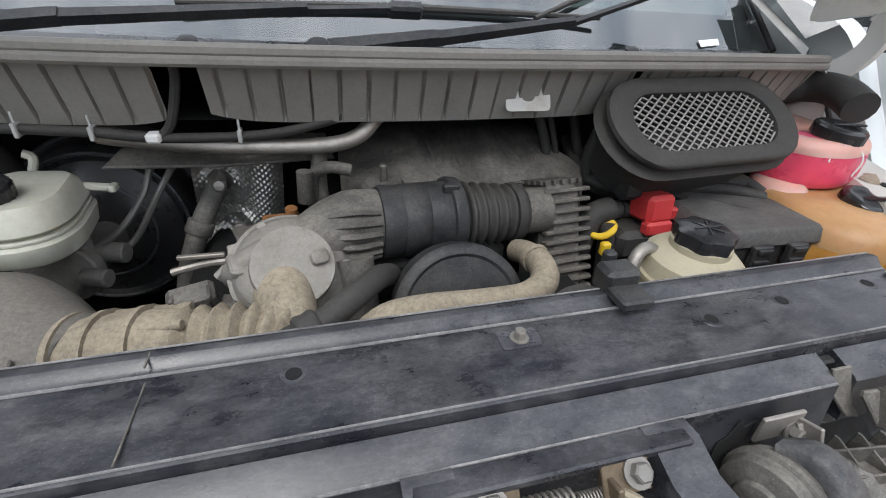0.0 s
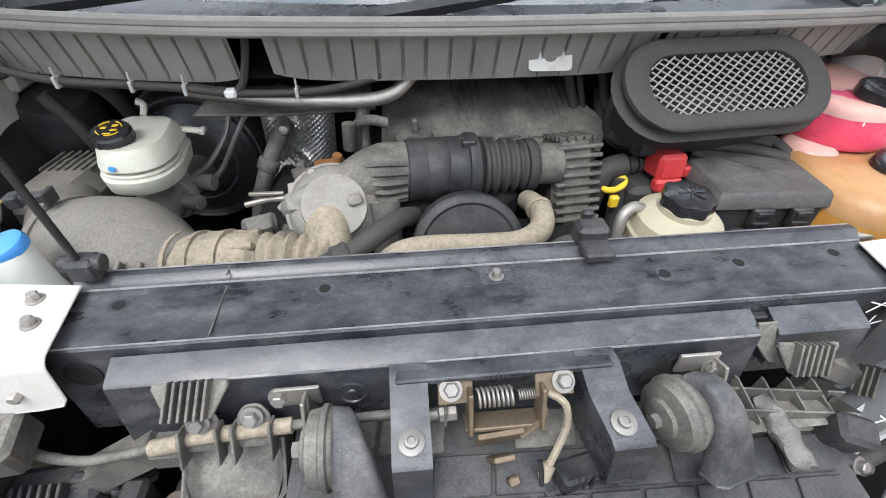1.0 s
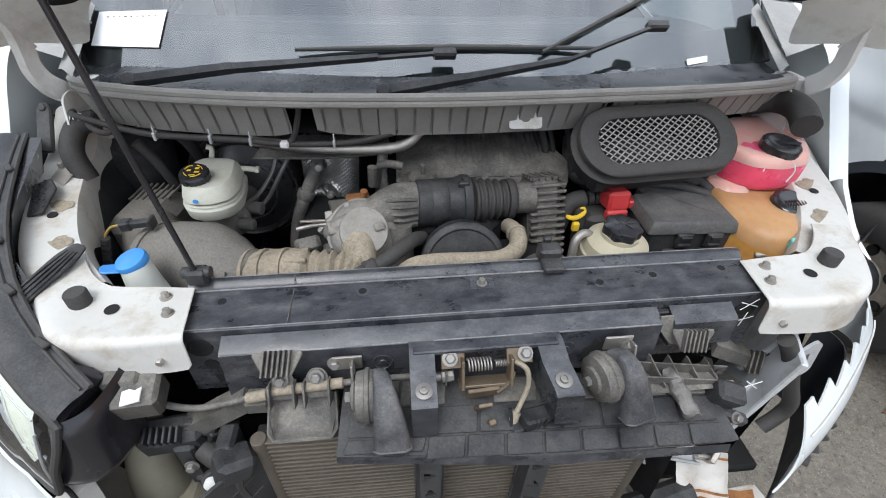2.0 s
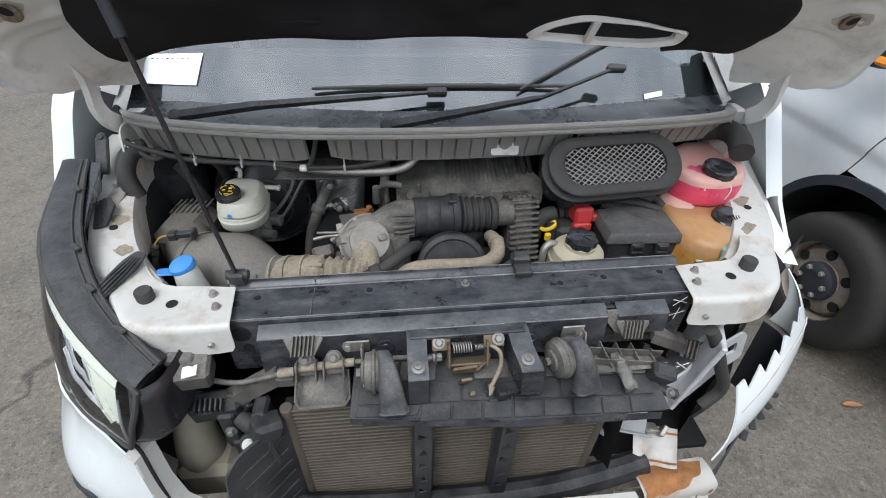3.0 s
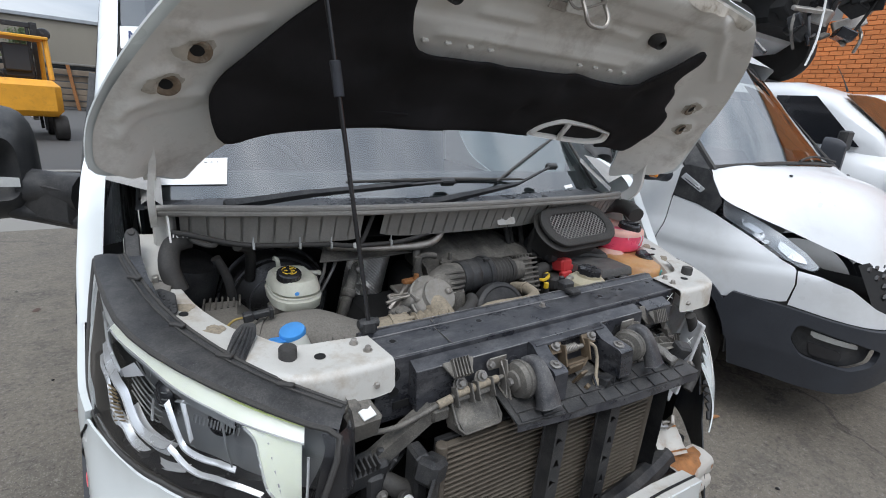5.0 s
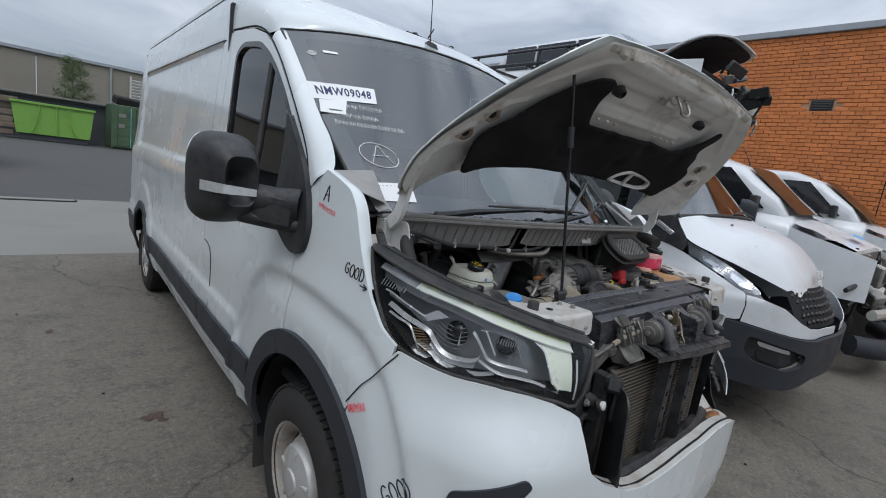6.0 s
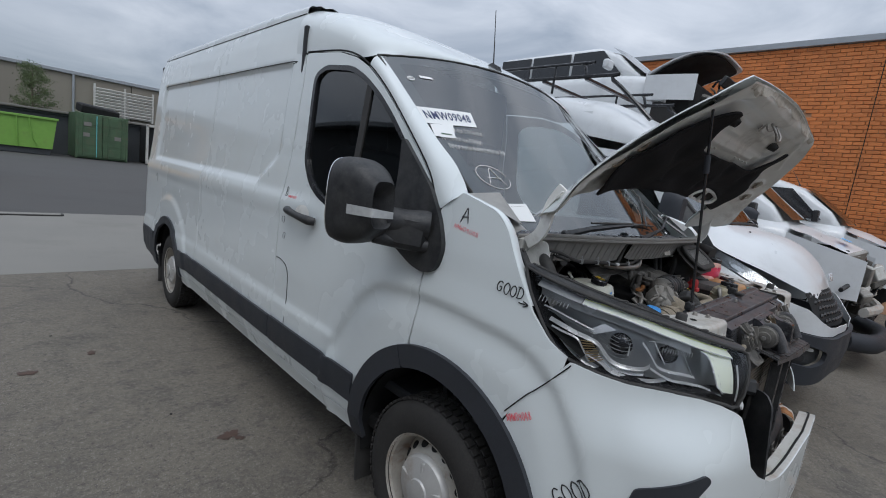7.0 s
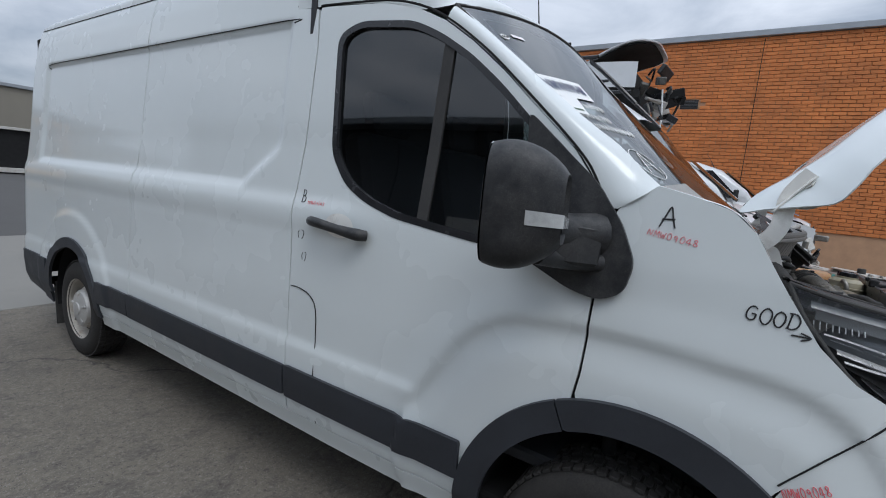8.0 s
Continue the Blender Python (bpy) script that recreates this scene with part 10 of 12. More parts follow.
def hood_at(x, a, n=0.0):
    """A point of the bonnet: x across, a along it from the hinge line to its front, n out of its outer face."""
    rim = float(np.interp(a, [-0.15, -0.05, 0.0, 0.06, 0.10, 0.20, 0.30, 0.40, 0.50, 0.60, 0.66], [0.119, 0.104, 0.092, 0.084, 0.080, 0.079, 0.072, 0.060, 0.050, 0.035, 0.028]))
    swell = float(np.interp(a, [0.0, 0.2, 0.4, 0.62], [0.034, 0.030, 0.024, 0.0]))
    crown = rim + swell * (1 - (x / 0.96) ** 2)
    side = float(np.interp(a, [-0.15, 0.04, 0.12, 0.20, 0.30, 0.40, 0.50, 0.575, 0.61], [0.958, 0.968, 0.952, 0.918, 0.865, 0.80, 0.715, 0.625, 0.585]))
    turn = float(np.interp(a, [-0.05, 0.0, 0.1, 0.3, 0.5, 0.6], [0.105, 0.095, 0.062, 0.052, 0.04, 0.01]))
    edge = (turn + 0.006) * min(1.0, max(0.0, (abs(x) - side + 0.20) / 0.20)) ** 1.4
    return H0 + Vector((x * 0.976, 0, 0)) + HD * a + HN * (crown - edge + n)


half = curve2([(0.0, 0.115), (0.30, 0.105), (0.60, 0.065), (0.72, -0.02), (0.785, -0.115), (0.812, -0.142), (0.86, -0.095), (0.915, -0.040), (0.955, 0.0), (0.966, 0.04), (0.952, 0.12), (0.918, 0.20), (0.865, 0.30), (0.80, 0.40), (0.715, 0.50), (0.625, 0.575)], 4) + curve2([(0.585, 0.600), (0.50, 0.607), (0.40, 0.616), (0.20, 0.629), (0.0, 0.635)], 4)
HOOD = half + [(-x, a) for x, a in half[::-1][1:-1]]
hood = part("bonnet", flip(sheet(HOOD, lambda x, a: hood_at(x, a), 0.016, [], -0.004)), WHITE, VAN, "open white bonnet propped on a stay")
g = Geo()
for k in range(5):
    for j in range(2):
        g.box(hood_at(0.385 + 0.045 * k, 0.172 + 0.02 * j - 0.004 * k, 0.003), (0.034, 0.012, 0.006), 0.002, rot=(-50, 0, 0))
part("intake_slot", g, UNDERBODY_SHADE, hood)
# inner pressing: stands off the skin with a flange round the edge
inner_half = [(x * 0.985, 0.118 + (a - 0.118) * 0.985 if a > 0.118 else a + 0.006) for x, a in half]
INNER = inner_half + [(-x, a) for x, a in inner_half[::-1][1:-1]]
bolt_holes = [(-0.770, 0.283), (-0.822, 0.208), (0.748, 0.279), (0.806, 0.193)]


# soft pressed beads
BEADS = [[(-0.905, 0.085), (-0.893, 0.110), (-0.86, 0.122), (-0.78, 0.126)], [(-0.90, 0.132), (-0.885, 0.158), (-0.84, 0.166), (-0.76, 0.166)], [(-0.80, 0.335), (-0.74, 0.322), (-0.66, 0.345)], [(0.73, 0.128), (0.80, 0.132), (0.88, 0.122)],
         [(-0.70, 0.40), (-0.62, 0.455), (-0.52, 0.53), (-0.46, 0.56)], [(0.70, 0.40), (0.62, 0.46), (0.54, 0.53), (0.47, 0.56)], [(-0.30, 0.375), (0.30, 0.375)], [(-0.22, 0.437), (-0.08, 0.438)], [(0.10, 0.47), (0.26, 0.458)], [(-0.44, 0.585), (0.0, 0.598), (0.44, 0.585)]]
BEAD_A = np.array([p + q for b in BEADS for p, q in zip(b, b[1:])])


def bead(x, a):
    """How far a point lies up a pressed bead, from none to one."""
    p, w = BEAD_A[:, :2], BEAD_A[:, 2:] - BEAD_A[:, :2]
    t = np.clip(((x - p[:, 0]) * w[:, 0] + (a - p[:, 1]) * w[:, 1]) / (w ** 2).sum(1), 0, 1)
    r = float(np.hypot(x - p[:, 0] - t * w[:, 0], a - p[:, 1] - t * w[:, 1]).min())
    return 1 - step01(r, 0.003, 0.016)


def inner_depth(x, a):
    ax = abs(x)
    d = -0.010 - 0.0065 * bead(x, a)
    # raised frame round the rim, stepped field at the hinges, stiffening channels
    d -= 0.016 * step01(0.945 - ax - 0.25 * max(0, a - 0.1), 0.0, 0.05) * step01(0.62 - a, 0.0, 0.05)
    d += 0.012 * step01(ax, 0.66, 0.70) * (1 - step01(ax, 0.86, 0.90)) * (1 - step01(a, 0.12, 0.15))
    d += 0.010 * step01(a, 0.400, 0.415) * (1 - step01(a, 0.48, 0.50)) * (1 - step01(ax, 0.40, 0.44))
    d -= 0.008 * step01(a, 0.53, 0.545) * (1 - step01(a, 0.575, 0.59)) * (1 - step01(ax, 0.48, 0.52))
    for hx, ha in bolt_holes:
        r = math.hypot(x - hx, a - ha)
        d -= 0.010 * (1 - step01(r, 0.028, 0.05))
        d += 0.006 * (1 - step01(r, 0.013, 0.019))
    return d


inner = part("inner_pressing", sheet(INNER, lambda x, a: hood_at(x, a, inner_depth(x, a)), 0.0085), PRIMER, hood, "grimy beige inner pressing", sharp=70)
for hx, ha in bolt_holes:
    d = inner_depth(hx + 0.021, ha)
    g = Geo().lathe([(0.0245, -0.001), (0.0235, 0.0016), (0.0200, 0.0028), (0.0150, 0.0010), (0.0110, -0.0015), (0.0098, -0.0040)], hood_at(hx, ha, d - 0.001), -HN, 28, caps=False)
    rg = part("boss_ring", g, BOSS_BROWN, inner, "rusty brown raised boss")
    g = Geo().lathe([(0.0118, -0.0012), (0.0100, -0.0022), (0.0, -0.0028)], hood_at(hx, ha, d - 0.001), -HN, 24)
    part("boss_hole", g, UNDERBODY_SHADE, rg, "dark open hole")
    for k, (rad, dx, da) in enumerate(((0.031, -0.004, 0.003),)):
        ring = [(hx + dx + w_ * math.cos(q), ha + da + 0.8 * w_ * math.sin(q)) for q in np.linspace(0, 2 * math.pi, 41)[:-1] for w_ in (rad * (1 + 0.16 * math.sin(2 * q + hx * 7) + 0.08 * math.sin(5 * q + ha * 40) + 0.05 * math.sin(11 * q)),)]
        part("boss_stain", sheet(ring, lambda x, a: hood_at(x, a, inner_depth(x, a) - 0.0012 - 0.0003 * k), 0.005), GRIME_THIN, rg, "brown stain spread round the boss")
for hx, ha in ((-0.32, 0.47), (0.33, 0.47)):
    g = Geo().lathe([(0.022, 0), (0.020, 0.012), (0.014, 0.030), (0.012, 0.030), (0.010, 0.010), (0, 0.010)], hood_at(hx, ha, -0.016), -HN, 20)
    part("rubber_buffer", g, RUBBER, inner)
# brown grime along the front lip
lip_line = [(x, a) for x, a in half if a > 0.595]
lip_line = [(-x, a) for x, a in lip_line] + lip_line[::-1][1:]
lip = [(x * 0.985, a - 0.012) for x, a in lip_line] + [(x * 0.97, a - 0.034 - 0.008 * math.sin(23 * x) - 0.004 * math.sin(61 * x)) for x, a in lip_line[::-1]]
part("lip_grime", sheet(lip, lambda x, a: hood_at(x, a, inner_depth(x, a) - 0.0015), 0.008), GRIME_THIN, inner, "brown grime along the bonnet's lip")
# felt liner with a wavy edge
lr = [(0.0, 0.112), (0.08, 0.105), (0.20, 0.100), (0.40, 0.090), (0.58, 0.060), (0.645, 0.06), (0.67, 0.12), (0.665, 0.18), (0.635, 0.25), (0.585, 0.28), (0.575, 0.33), (0.535, 0.36), (0.525, 0.40), (0.535, 0.45), (0.50, 0.485), (0.45, 0.44), (0.40, 0.375), (0.36, 0.338), (0.20, 0.334), (0.0, 0.332)]
ll = [(-0.20, 0.334), (-0.33, 0.338), (-0.375, 0.37), (-0.40, 0.43), (-0.42, 0.50), (-0.50, 0.50), (-0.56, 0.43), (-0.62, 0.36), (-0.685, 0.29), (-0.735, 0.21), (-0.75, 0.15), (-0.72, 0.055), (-0.62, 0.075), (-0.45, 0.098), (-0.33, 0.110), (-0.16, 0.118)]
LINER = curve2(lr + ll, 3)
DUCT = rounded([(0.115, 0.108), (0.30, 0.088), (0.42, 0.082), (0.49, 0.100), (0.485, 0.140), (0.36, 0.168), (0.22, 0.180), (0.15, 0.150)], 0.03)


def felt(x, a):
    puff = 0.012 * math.sin(x * 11 + 1) * math.sin(a * 20) + 0.012 * noise.noise(Vector((x * 6, a * 9, 1.3)))
    for hx, ha in ((-0.45, 0.30), (-0.15, 0.30), (0.15, 0.30), (0.45, 0.30), (-0.3, 0.20), (0.05, 0.20)):
        r = math.hypot(x - hx, a - ha)
        puff += 0.022 * math.exp(-(r / 0.035) ** 2)
    return min(-0.040, -0.044 + puff - 0.008)


liner = part("felt_liner", sheet(LINER, lambda x, a: hood_at(x, a, felt(x, a)), 0.012, [DUCT], -0.008), FELT, hood, "black quilted felt liner", sharp=180)
g = Geo().tube([hood_at(x, a, -0.056) for x, a in ((-0.52, 0.155), (-0.40, 0.160), (-0.30, 0.155))], 0.004, 6, 4)
part("liner_fold", g, FELT, liner)
n = len(DUCT)
c2 = np.mean(np.array(DUCT), 0)
g = Geo()
out = [hood_at(x, a, -0.052) for x, a in DUCT]
mid = [hood_at(c2[0] + (x - c2[0]) * 0.92, c2[1] + (a - c2[1]) * 0.86, -0.062) for x, a in DUCT]
inn = [hood_at(c2[0] + (x - c2[0]) * 0.82, c2[1] + (a - c2[1]) * 0.66, -0.056) for x, a in DUCT]
deep = [hood_at(c2[0] + (x - c2[0]) * 0.80, c2[1] + (a - c2[1]) * 0.62, -0.020) for x, a in DUCT]
g.add(out + mid + inn + deep, [(k * n + i, (k + 1) * n + i, (k + 1) * n + (i + 1) % n, k * n + (i + 1) % n) for k in range(3) for i in range(n)])
duct_ring = part("duct_ring", g, PRIMER, hood, "pale duct opening in the liner", sharp=50)
# near-black sheet before the pressing, painting the opening's shade
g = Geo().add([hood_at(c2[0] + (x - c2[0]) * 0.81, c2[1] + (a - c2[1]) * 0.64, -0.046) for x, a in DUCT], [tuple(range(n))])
part("duct_floor", g, UNDERBODY_SHADE, duct_ring)
g = Geo().box(hood_at(0.265, 0.132, -0.056), (0.018, 0.065, 0.012), 0.003, rot=(-50, 0, 0))
part("duct_bar", g, PRIMER, duct_ring)
# latch striker on the front band
m = basis(hood_at(0.0, 0.525, -0.03), (1, 0, 0), -HD)
g = Geo().prism(rounded([(-0.055, -0.03), (0.055, -0.03), (0.045, 0.035), (-0.045, 0.035)], 0.012), 0.006, m, 0.002)
st = part("striker_plate", g, PRIMER, hood)
P = [hood_at(x, a, n_) for x, a, n_ in ((-0.034, 0.535, -0.03), (-0.036, 0.520, -0.075), (-0.022, 0.505, -0.095), (0.022, 0.505, -0.095), (0.036, 0.520, -0.075), (0.034, 0.535, -0.03))]
part("striker_loop", Geo().tube(P, 0.0048, 8, 4), STEEL, st, "steel striker loop")
g = Geo().box(hood_at(-0.07, 0.50, -0.035), (0.06, 0.004, 0.02), 0.001, rot=(40, 0, 10)).tube([hood_at(-0.06, 0.52, -0.035), hood_at(-0.03, 0.51, -0.05), hood_at(0.03, 0.54, -0.045)], 0.003, 6, 4)
part("safety_hook", g, STEEL, st)
for s in (-1, 1):
    for x in (0.20, 0.28, 0.36, 0.44):
        part("liner_clip", Geo().box(hood_at(s * x * 0.75, 0.352, -0.028), (0.016, 0.01, 0.008), 0.002, rot=(40, 0, 0)), PRIMER, inner)
# stay socket
part("stay_bracket", Geo().box(T0 + Vector((0.004, 0.010, 0.010)), (0.05, 0.02, 0.02), 0.004, rot=(40, 0, 0)), STEEL, hood)
# hinges
for s in (-1, 1):
    x = 0.030 + s * 0.852
    P = [Vector((x - 0.01 * s, 0.650, 1.600)), Vector((x - 0.01 * s, 0.685, 1.545)), Vector((x - 0.005 * s, 0.693, 1.500)), Vector((x, 0.697, 1.462)), Vector((x, 0.717, 1.425)), Vector((x, 0.755, 1.395))]
    S = spline(P, 6)
    g = Geo()
    V, F = [], []
    for k, p in enumerate(S):
        d = (S[min(k + 1, len(S) - 1)] - S[max(k - 1, 0)]).normalized()
        n_ = Vector((1, 0, 0)).cross(d).normalized()
        V += [p + Vector((a, 0, 0)) + n_ * b for a, b in ((-0.007, -0.021), (0.007, -0.021), (0.007, 0.021), (-0.007, 0.021))]
    for k in range(len(S) - 1):
        F += [(4 * k + a, 4 * k + (a + 1) % 4, 4 * k + 4 + (a + 1) % 4, 4 * k + 4 + a) for a in range(4)]
    e_ = 4 * len(S) - 4
    g.add(V, F + [(3, 2, 1, 0), (e_, e_ + 1, e_ + 2, e_ + 3)])
    h = part("bonnet_hinge", g, PRIMER, VAN, "curved bonnet hinge arm")
    arm = [q_ - HN * 0.012 for q_ in (Vector((x - 0.004 * s, 0.655, 1.592)), Vector((x - 0.002 * s, 0.690, 1.548)), Vector((x, 0.722, 1.505)))]
    g = Geo()
    for k in range(2):
        g.prism(rounded([(-0.011, -0.004), (0.011, -0.004), (0.013, (arm[k + 1] - arm[k]).length + 0.004), (-0.013, (arm[k + 1] - arm[k]).length + 0.004)], 0.004), 0.005, basis(arm[k], (1, 0, 0), arm[k + 1] - arm[k]), 0.0015)
    part("hinge_leaf", g, PRIMER, h)
    for y_, z_ in ((0.664, 1.581), (0.712, 1.522)):
        bolt(Vector((x, y_, z_)) - HN * 0.016, -HN, 0.009, PRIMER, h)
    g = Geo().box((x - 0.02 * s, 0.80, 1.345), (0.05, 0.06, 0.13), 0.006, rot=(0, 0, 0))
    part("hinge_mount", g, WHITE_DIRTY, VAN)

# ---------------------------------------------------------------- grey-bumpered white van beside it
NV = thing("parked_van", (2.99, 3.0, 0), "white parked van with dark grey bumper and bronze windscreen", "van", group="parked vans")
NP = spline([(1.98, 1.5, 0), (1.98, 1.2, 0), (1.99, 0.95, 0), (2.02, 0.68, 0), (2.075, 0.42, 0), (2.18, 0.20, 0), (2.36, 0.06, 0), (2.65, -0.03, 0), (2.99, -0.055, 0)], 8)
_s = [1.5]
for _a, _b in zip(NP, NP[1:]):
    _s.append(_s[-1] - (_b - _a).length)
NS, NX, NY = np.array(_s[::-1]), np.array([p.x for p in NP][::-1]), np.array([p.y for p in NP][::-1])


def nflank(s, z, out=0.0):
    lean = float(np.interp(z, [0.2, 0.5, 0.9, 1.3, 1.5, 2.2, 2.7], [-0.03, 0.0, 0.0, -0.03, -0.055, -0.14, -0.22]))
    if s >= 1.5:
        x, y, nx, ny = 1.98, s, -1.0, 0.0
    else:
        x, y = float(np.interp(s, NS, NX)), float(np.interp(s, NS, NY))
        e = 0.03
        dx = float(np.interp(s + e, NS, NX) - np.interp(s - e, NS, NX))
        dy = float(np.interp(s + e, NS, NY) - np.interp(s - e, NS, NY))
        l = math.hypot(dx, dy) or 1
        nx, ny = -dy / l, dx / l
    slope = max(0.0, z - 0.95) * 0.55 * (1 - step01(s, 0.45, 0.95))
    crease = 0.012 * step01(z, 0.98, 1.02) * (1 - step01(z, 1.06, 1.16)) * step01(s, 0.3, 0.5)
    o = out + lean - slope + crease
    return (x + o * nx, y + o * ny, z)


def nskin(name, outline, mat, step=0.025, thick=0.006, out=0.0, holes=(), label="", parent=None, mirror=True):
    g = sheet(outline, lambda a, b: nflank(a, b, out), step, holes, -thick)
    ob = part(name, flip(g), mat, parent or NV, label)
    if mirror:
        h = Geo()
        h.v, h.f = [(5.98 - x, y, z) for x, y, z in g.v], g.f
        part(name, h, mat, parent or NV)
    return ob


NC = (1.12, 0.40)
nskin("front_fender", [(1.292, 0.90), (1.228, 1.094), (1.222, 1.288), (1.05, 1.262), (0.93, 1.225), (0.70, 1.115), (0.50, 1.018), (0.415, 0.985), (0.40, 0.90), (0.415, 0.79), (0.62, 0.785)] + arc(NC, 0.50, 140, 82, 12)[1:], WHITE_OLD, label="white front fender")
nskin("cab_door", [(1.30, 0.90)] + [(1.236, 1.094), (1.23, 1.288), (1.20, 1.46), (1.45, 1.75), (1.75, 2.05), (2.3, 2.10), (2.3, 0.42), (1.62, 0.42)] + arc(NC, 0.50, 8, 66, 10), WHITE_OLD, holes=[[(1.32, 1.46), (1.52, 1.73), (1.78, 1.98), (2.22, 2.02), (2.22, 1.40)]], label="white cab door")
nskin("cab_window", [(1.31, 1.45), (1.51, 1.74), (1.77, 1.99), (2.23, 2.03), (2.23, 1.39)], GLASS_SIDE, out=-0.012, thick=0.002)
nskin("side_panel", [(2.306, 0.42), (6.4, 0.42), (6.4, 2.45), (2.306, 2.45)], WHITE_OLD, step=0.12)
nskin("pillar_trim", [(1.222, 1.294), (1.05, 1.268), (0.935, 1.232), (0.915, 1.30), (0.935, 1.335), (1.045, 1.478), (1.19, 1.49), (1.215, 1.46)], BLACK_PLASTIC, out=0.004, label="black pillar trim with a badge")
nskin("arch_trim", arc(NC, 0.505, 0, 170, 34) + arc(NC, 0.455, 170, 0, 34), TRIM_PLASTIC, out=0.014, thick=0.02, step=0.016)
nskin("bumper_upper", [(0.405, 0.975), (0.30, 0.965), (0.16, 0.93), (0.02, 0.84), (-0.10, 0.79), (-0.25, 0.765), (-0.6, 0.76), (-0.6, 0.70), (-0.2, 0.70), (0.1, 0.745), (0.405, 0.782), (0.392, 0.90)], WHITE_OLD, label="white upper bumper")
fogo = rounded([(0.33, 0.70), (0.08, 0.655), (-0.08, 0.60), (-0.06, 0.50), (0.06, 0.46), (0.28, 0.50), (0.35, 0.60)], 0.03)
nskin("bumper", [(0.70, 0.80), (0.415, 0.775), (0.1, 0.74), (-0.2, 0.695), (-0.75, 0.69), (-0.85, 0.69), (-0.85, 0.30), (-0.2, 0.30), (0.30, 0.30), (0.62, 0.33), (0.66, 0.50)] + arc(NC, 0.455, 165, 140, 6), TRIM_PLASTIC, out=0.030, thick=0.03, holes=[fogo], label="dark grey moulded bumper")
nskin("fog_recess", fogo, BLACK_PLASTIC, out=-0.02)
nskin("fog_strip", rounded([(0.27, 0.668), (0.04, 0.63), (0.03, 0.60), (0.26, 0.635)], 0.01), CLEAR_GREY, out=-0.004)
nskin("fog_cup", rounded([(0.27, 0.60), (0.10, 0.57), (0.09, 0.50), (0.24, 0.51)], 0.03), LAMP_BLACK, out=-0.012)
nlamp = rounded([(0.928, 1.315), (0.75, 1.232), (0.58, 1.15), (0.40, 1.065), (0.31, 1.0), (0.34, 0.978), (0.42, 0.992), (0.50, 1.024), (0.70, 1.122), (0.90, 1.215)], 0.012)
nskin("headlamp", nlamp, LAMP_GREY, out=-0.035, label="long swept-back headlamp")
nskin("lamp_reflector", rounded([(0.80, 1.22), (0.66, 1.155), (0.64, 1.118), (0.78, 1.18)], 0.008), CHROME, out=-0.022)
nskin("lamp_reflector", rounded([(0.56, 1.115), (0.40, 1.042), (0.37, 1.008), (0.46, 1.02), (0.55, 1.07)], 0.012), CHROME, out=-0.022)
nskin("lamp_reflector", rounded([(0.70, 1.15), (0.60, 1.10), (0.62, 1.085), (0.71, 1.13)], 0.006), CLEAR_GREY, out=-0.018)
nskin("lamp_lens", nlamp, GLASS_LENS, out=0.002, thick=0.002)
# badge bars on the pillar trim
m = basis(nflank(1.115, 1.385, 0.008), (0.02, -0.8, -0.35), (0, -0.3, 0.9))
bd = part("badge", Geo().prism(rounded([(-0.085, -0.014), (0.075, -0.022), (0.085, 0.012), (-0.075, 0.026)], 0.006), 0.003, m, 0.0008), CHROME, NV, "chrome badge plate")
g = Geo().box((-0.01, 0.008, 0.0034), (0.10, 0.010, 0.001), 0.0003, m, rot=(0, 0, -4))
part("badge_bar", g, CLEAR_GREY, bd)
g = Geo().box((0.0, -0.008, 0.0034), (0.12, 0.006, 0.001), 0.0003, m, rot=(0, 0, -4))
part("badge_bar", g, INK, bd)


NE = spline([(2.075, 1.055, 1.478), (2.03, 0.94, 1.335), (2.10, 0.75, 1.245), (2.20, 0.56, 1.165), (2.33, 0.38, 1.075), (2.47, 0.235, 0.995), (2.60, 0.155, 0.945)], 5)
NCEN = spline([(2.99, 0.93, 1.515), (2.99, 0.80, 1.48), (2.99, 0.62, 1.425), (2.99, 0.44, 1.35), (2.99, 0.30, 1.25), (2.99, 0.20, 1.12), (2.99, 0.15, 0.99)], 5)


def nbonnet(u, v):
    k = 2 * u - 1
    a = abs(k)
    e, c = curve_at(NE, v), curve_at(NCEN, v)
    w = a ** 2.2
    x = 2.99 + math.copysign((2.99 - e.x) * a, k)
    return (x, c.y + (e.y - c.y) * w, c.z + (e.z - c.z) * (0.35 * a ** 1.5 + 0.65 * a ** 4) + 0.012 * step01(a, 0.55, 0.7) * (1 - step01(a, 0.8, 0.95)))


part("bonnet", Geo().grid(nbonnet, 40, 30), WHITE_OLD, NV, "white sloping bonnet", sharp=60)
g = Geo().grid(lambda u, v: (2.42 + 1.14 * u, 0.145 - 0.15 * v + 0.10 * abs(2 * u - 1) ** 2, 1.0 - 0.26 * v), 20, 6)
gr = part("grille", g, UNDERBODY_SHADE, NV, "black honeycomb grille")
g = Geo()
for j in range(5):
    for i in range(15):
        x = 2.50 + 0.07 * i + (0.035 if j % 2 else 0)
        k = abs((x - 2.99) / 0.57)
        if k > 0.95 - 0.05 * j:
            continue
        y = 0.135 - 0.03 * j + 0.10 * k ** 2
        g.prism([(0.030 * math.cos(q * math.pi / 3), 0.018 * math.sin(q * math.pi / 3)) for q in range(6)], 0.014, basis((x, y, 0.965 - 0.045 * j), (1, 0.2 * (x - 2.99), 0), (0, 0.3, 1)), 0.003, 0.8)
part("honeycomb", g, BLACK_PLASTIC, gr)
g = Geo()
for k in range(4):
    g.box((2.91 + 0.052 * k, 0.142, 1.10), (0.034 if k % 2 else 0.018, 0.012, 0.07), 0.003, rot=(-18, 0, 0))
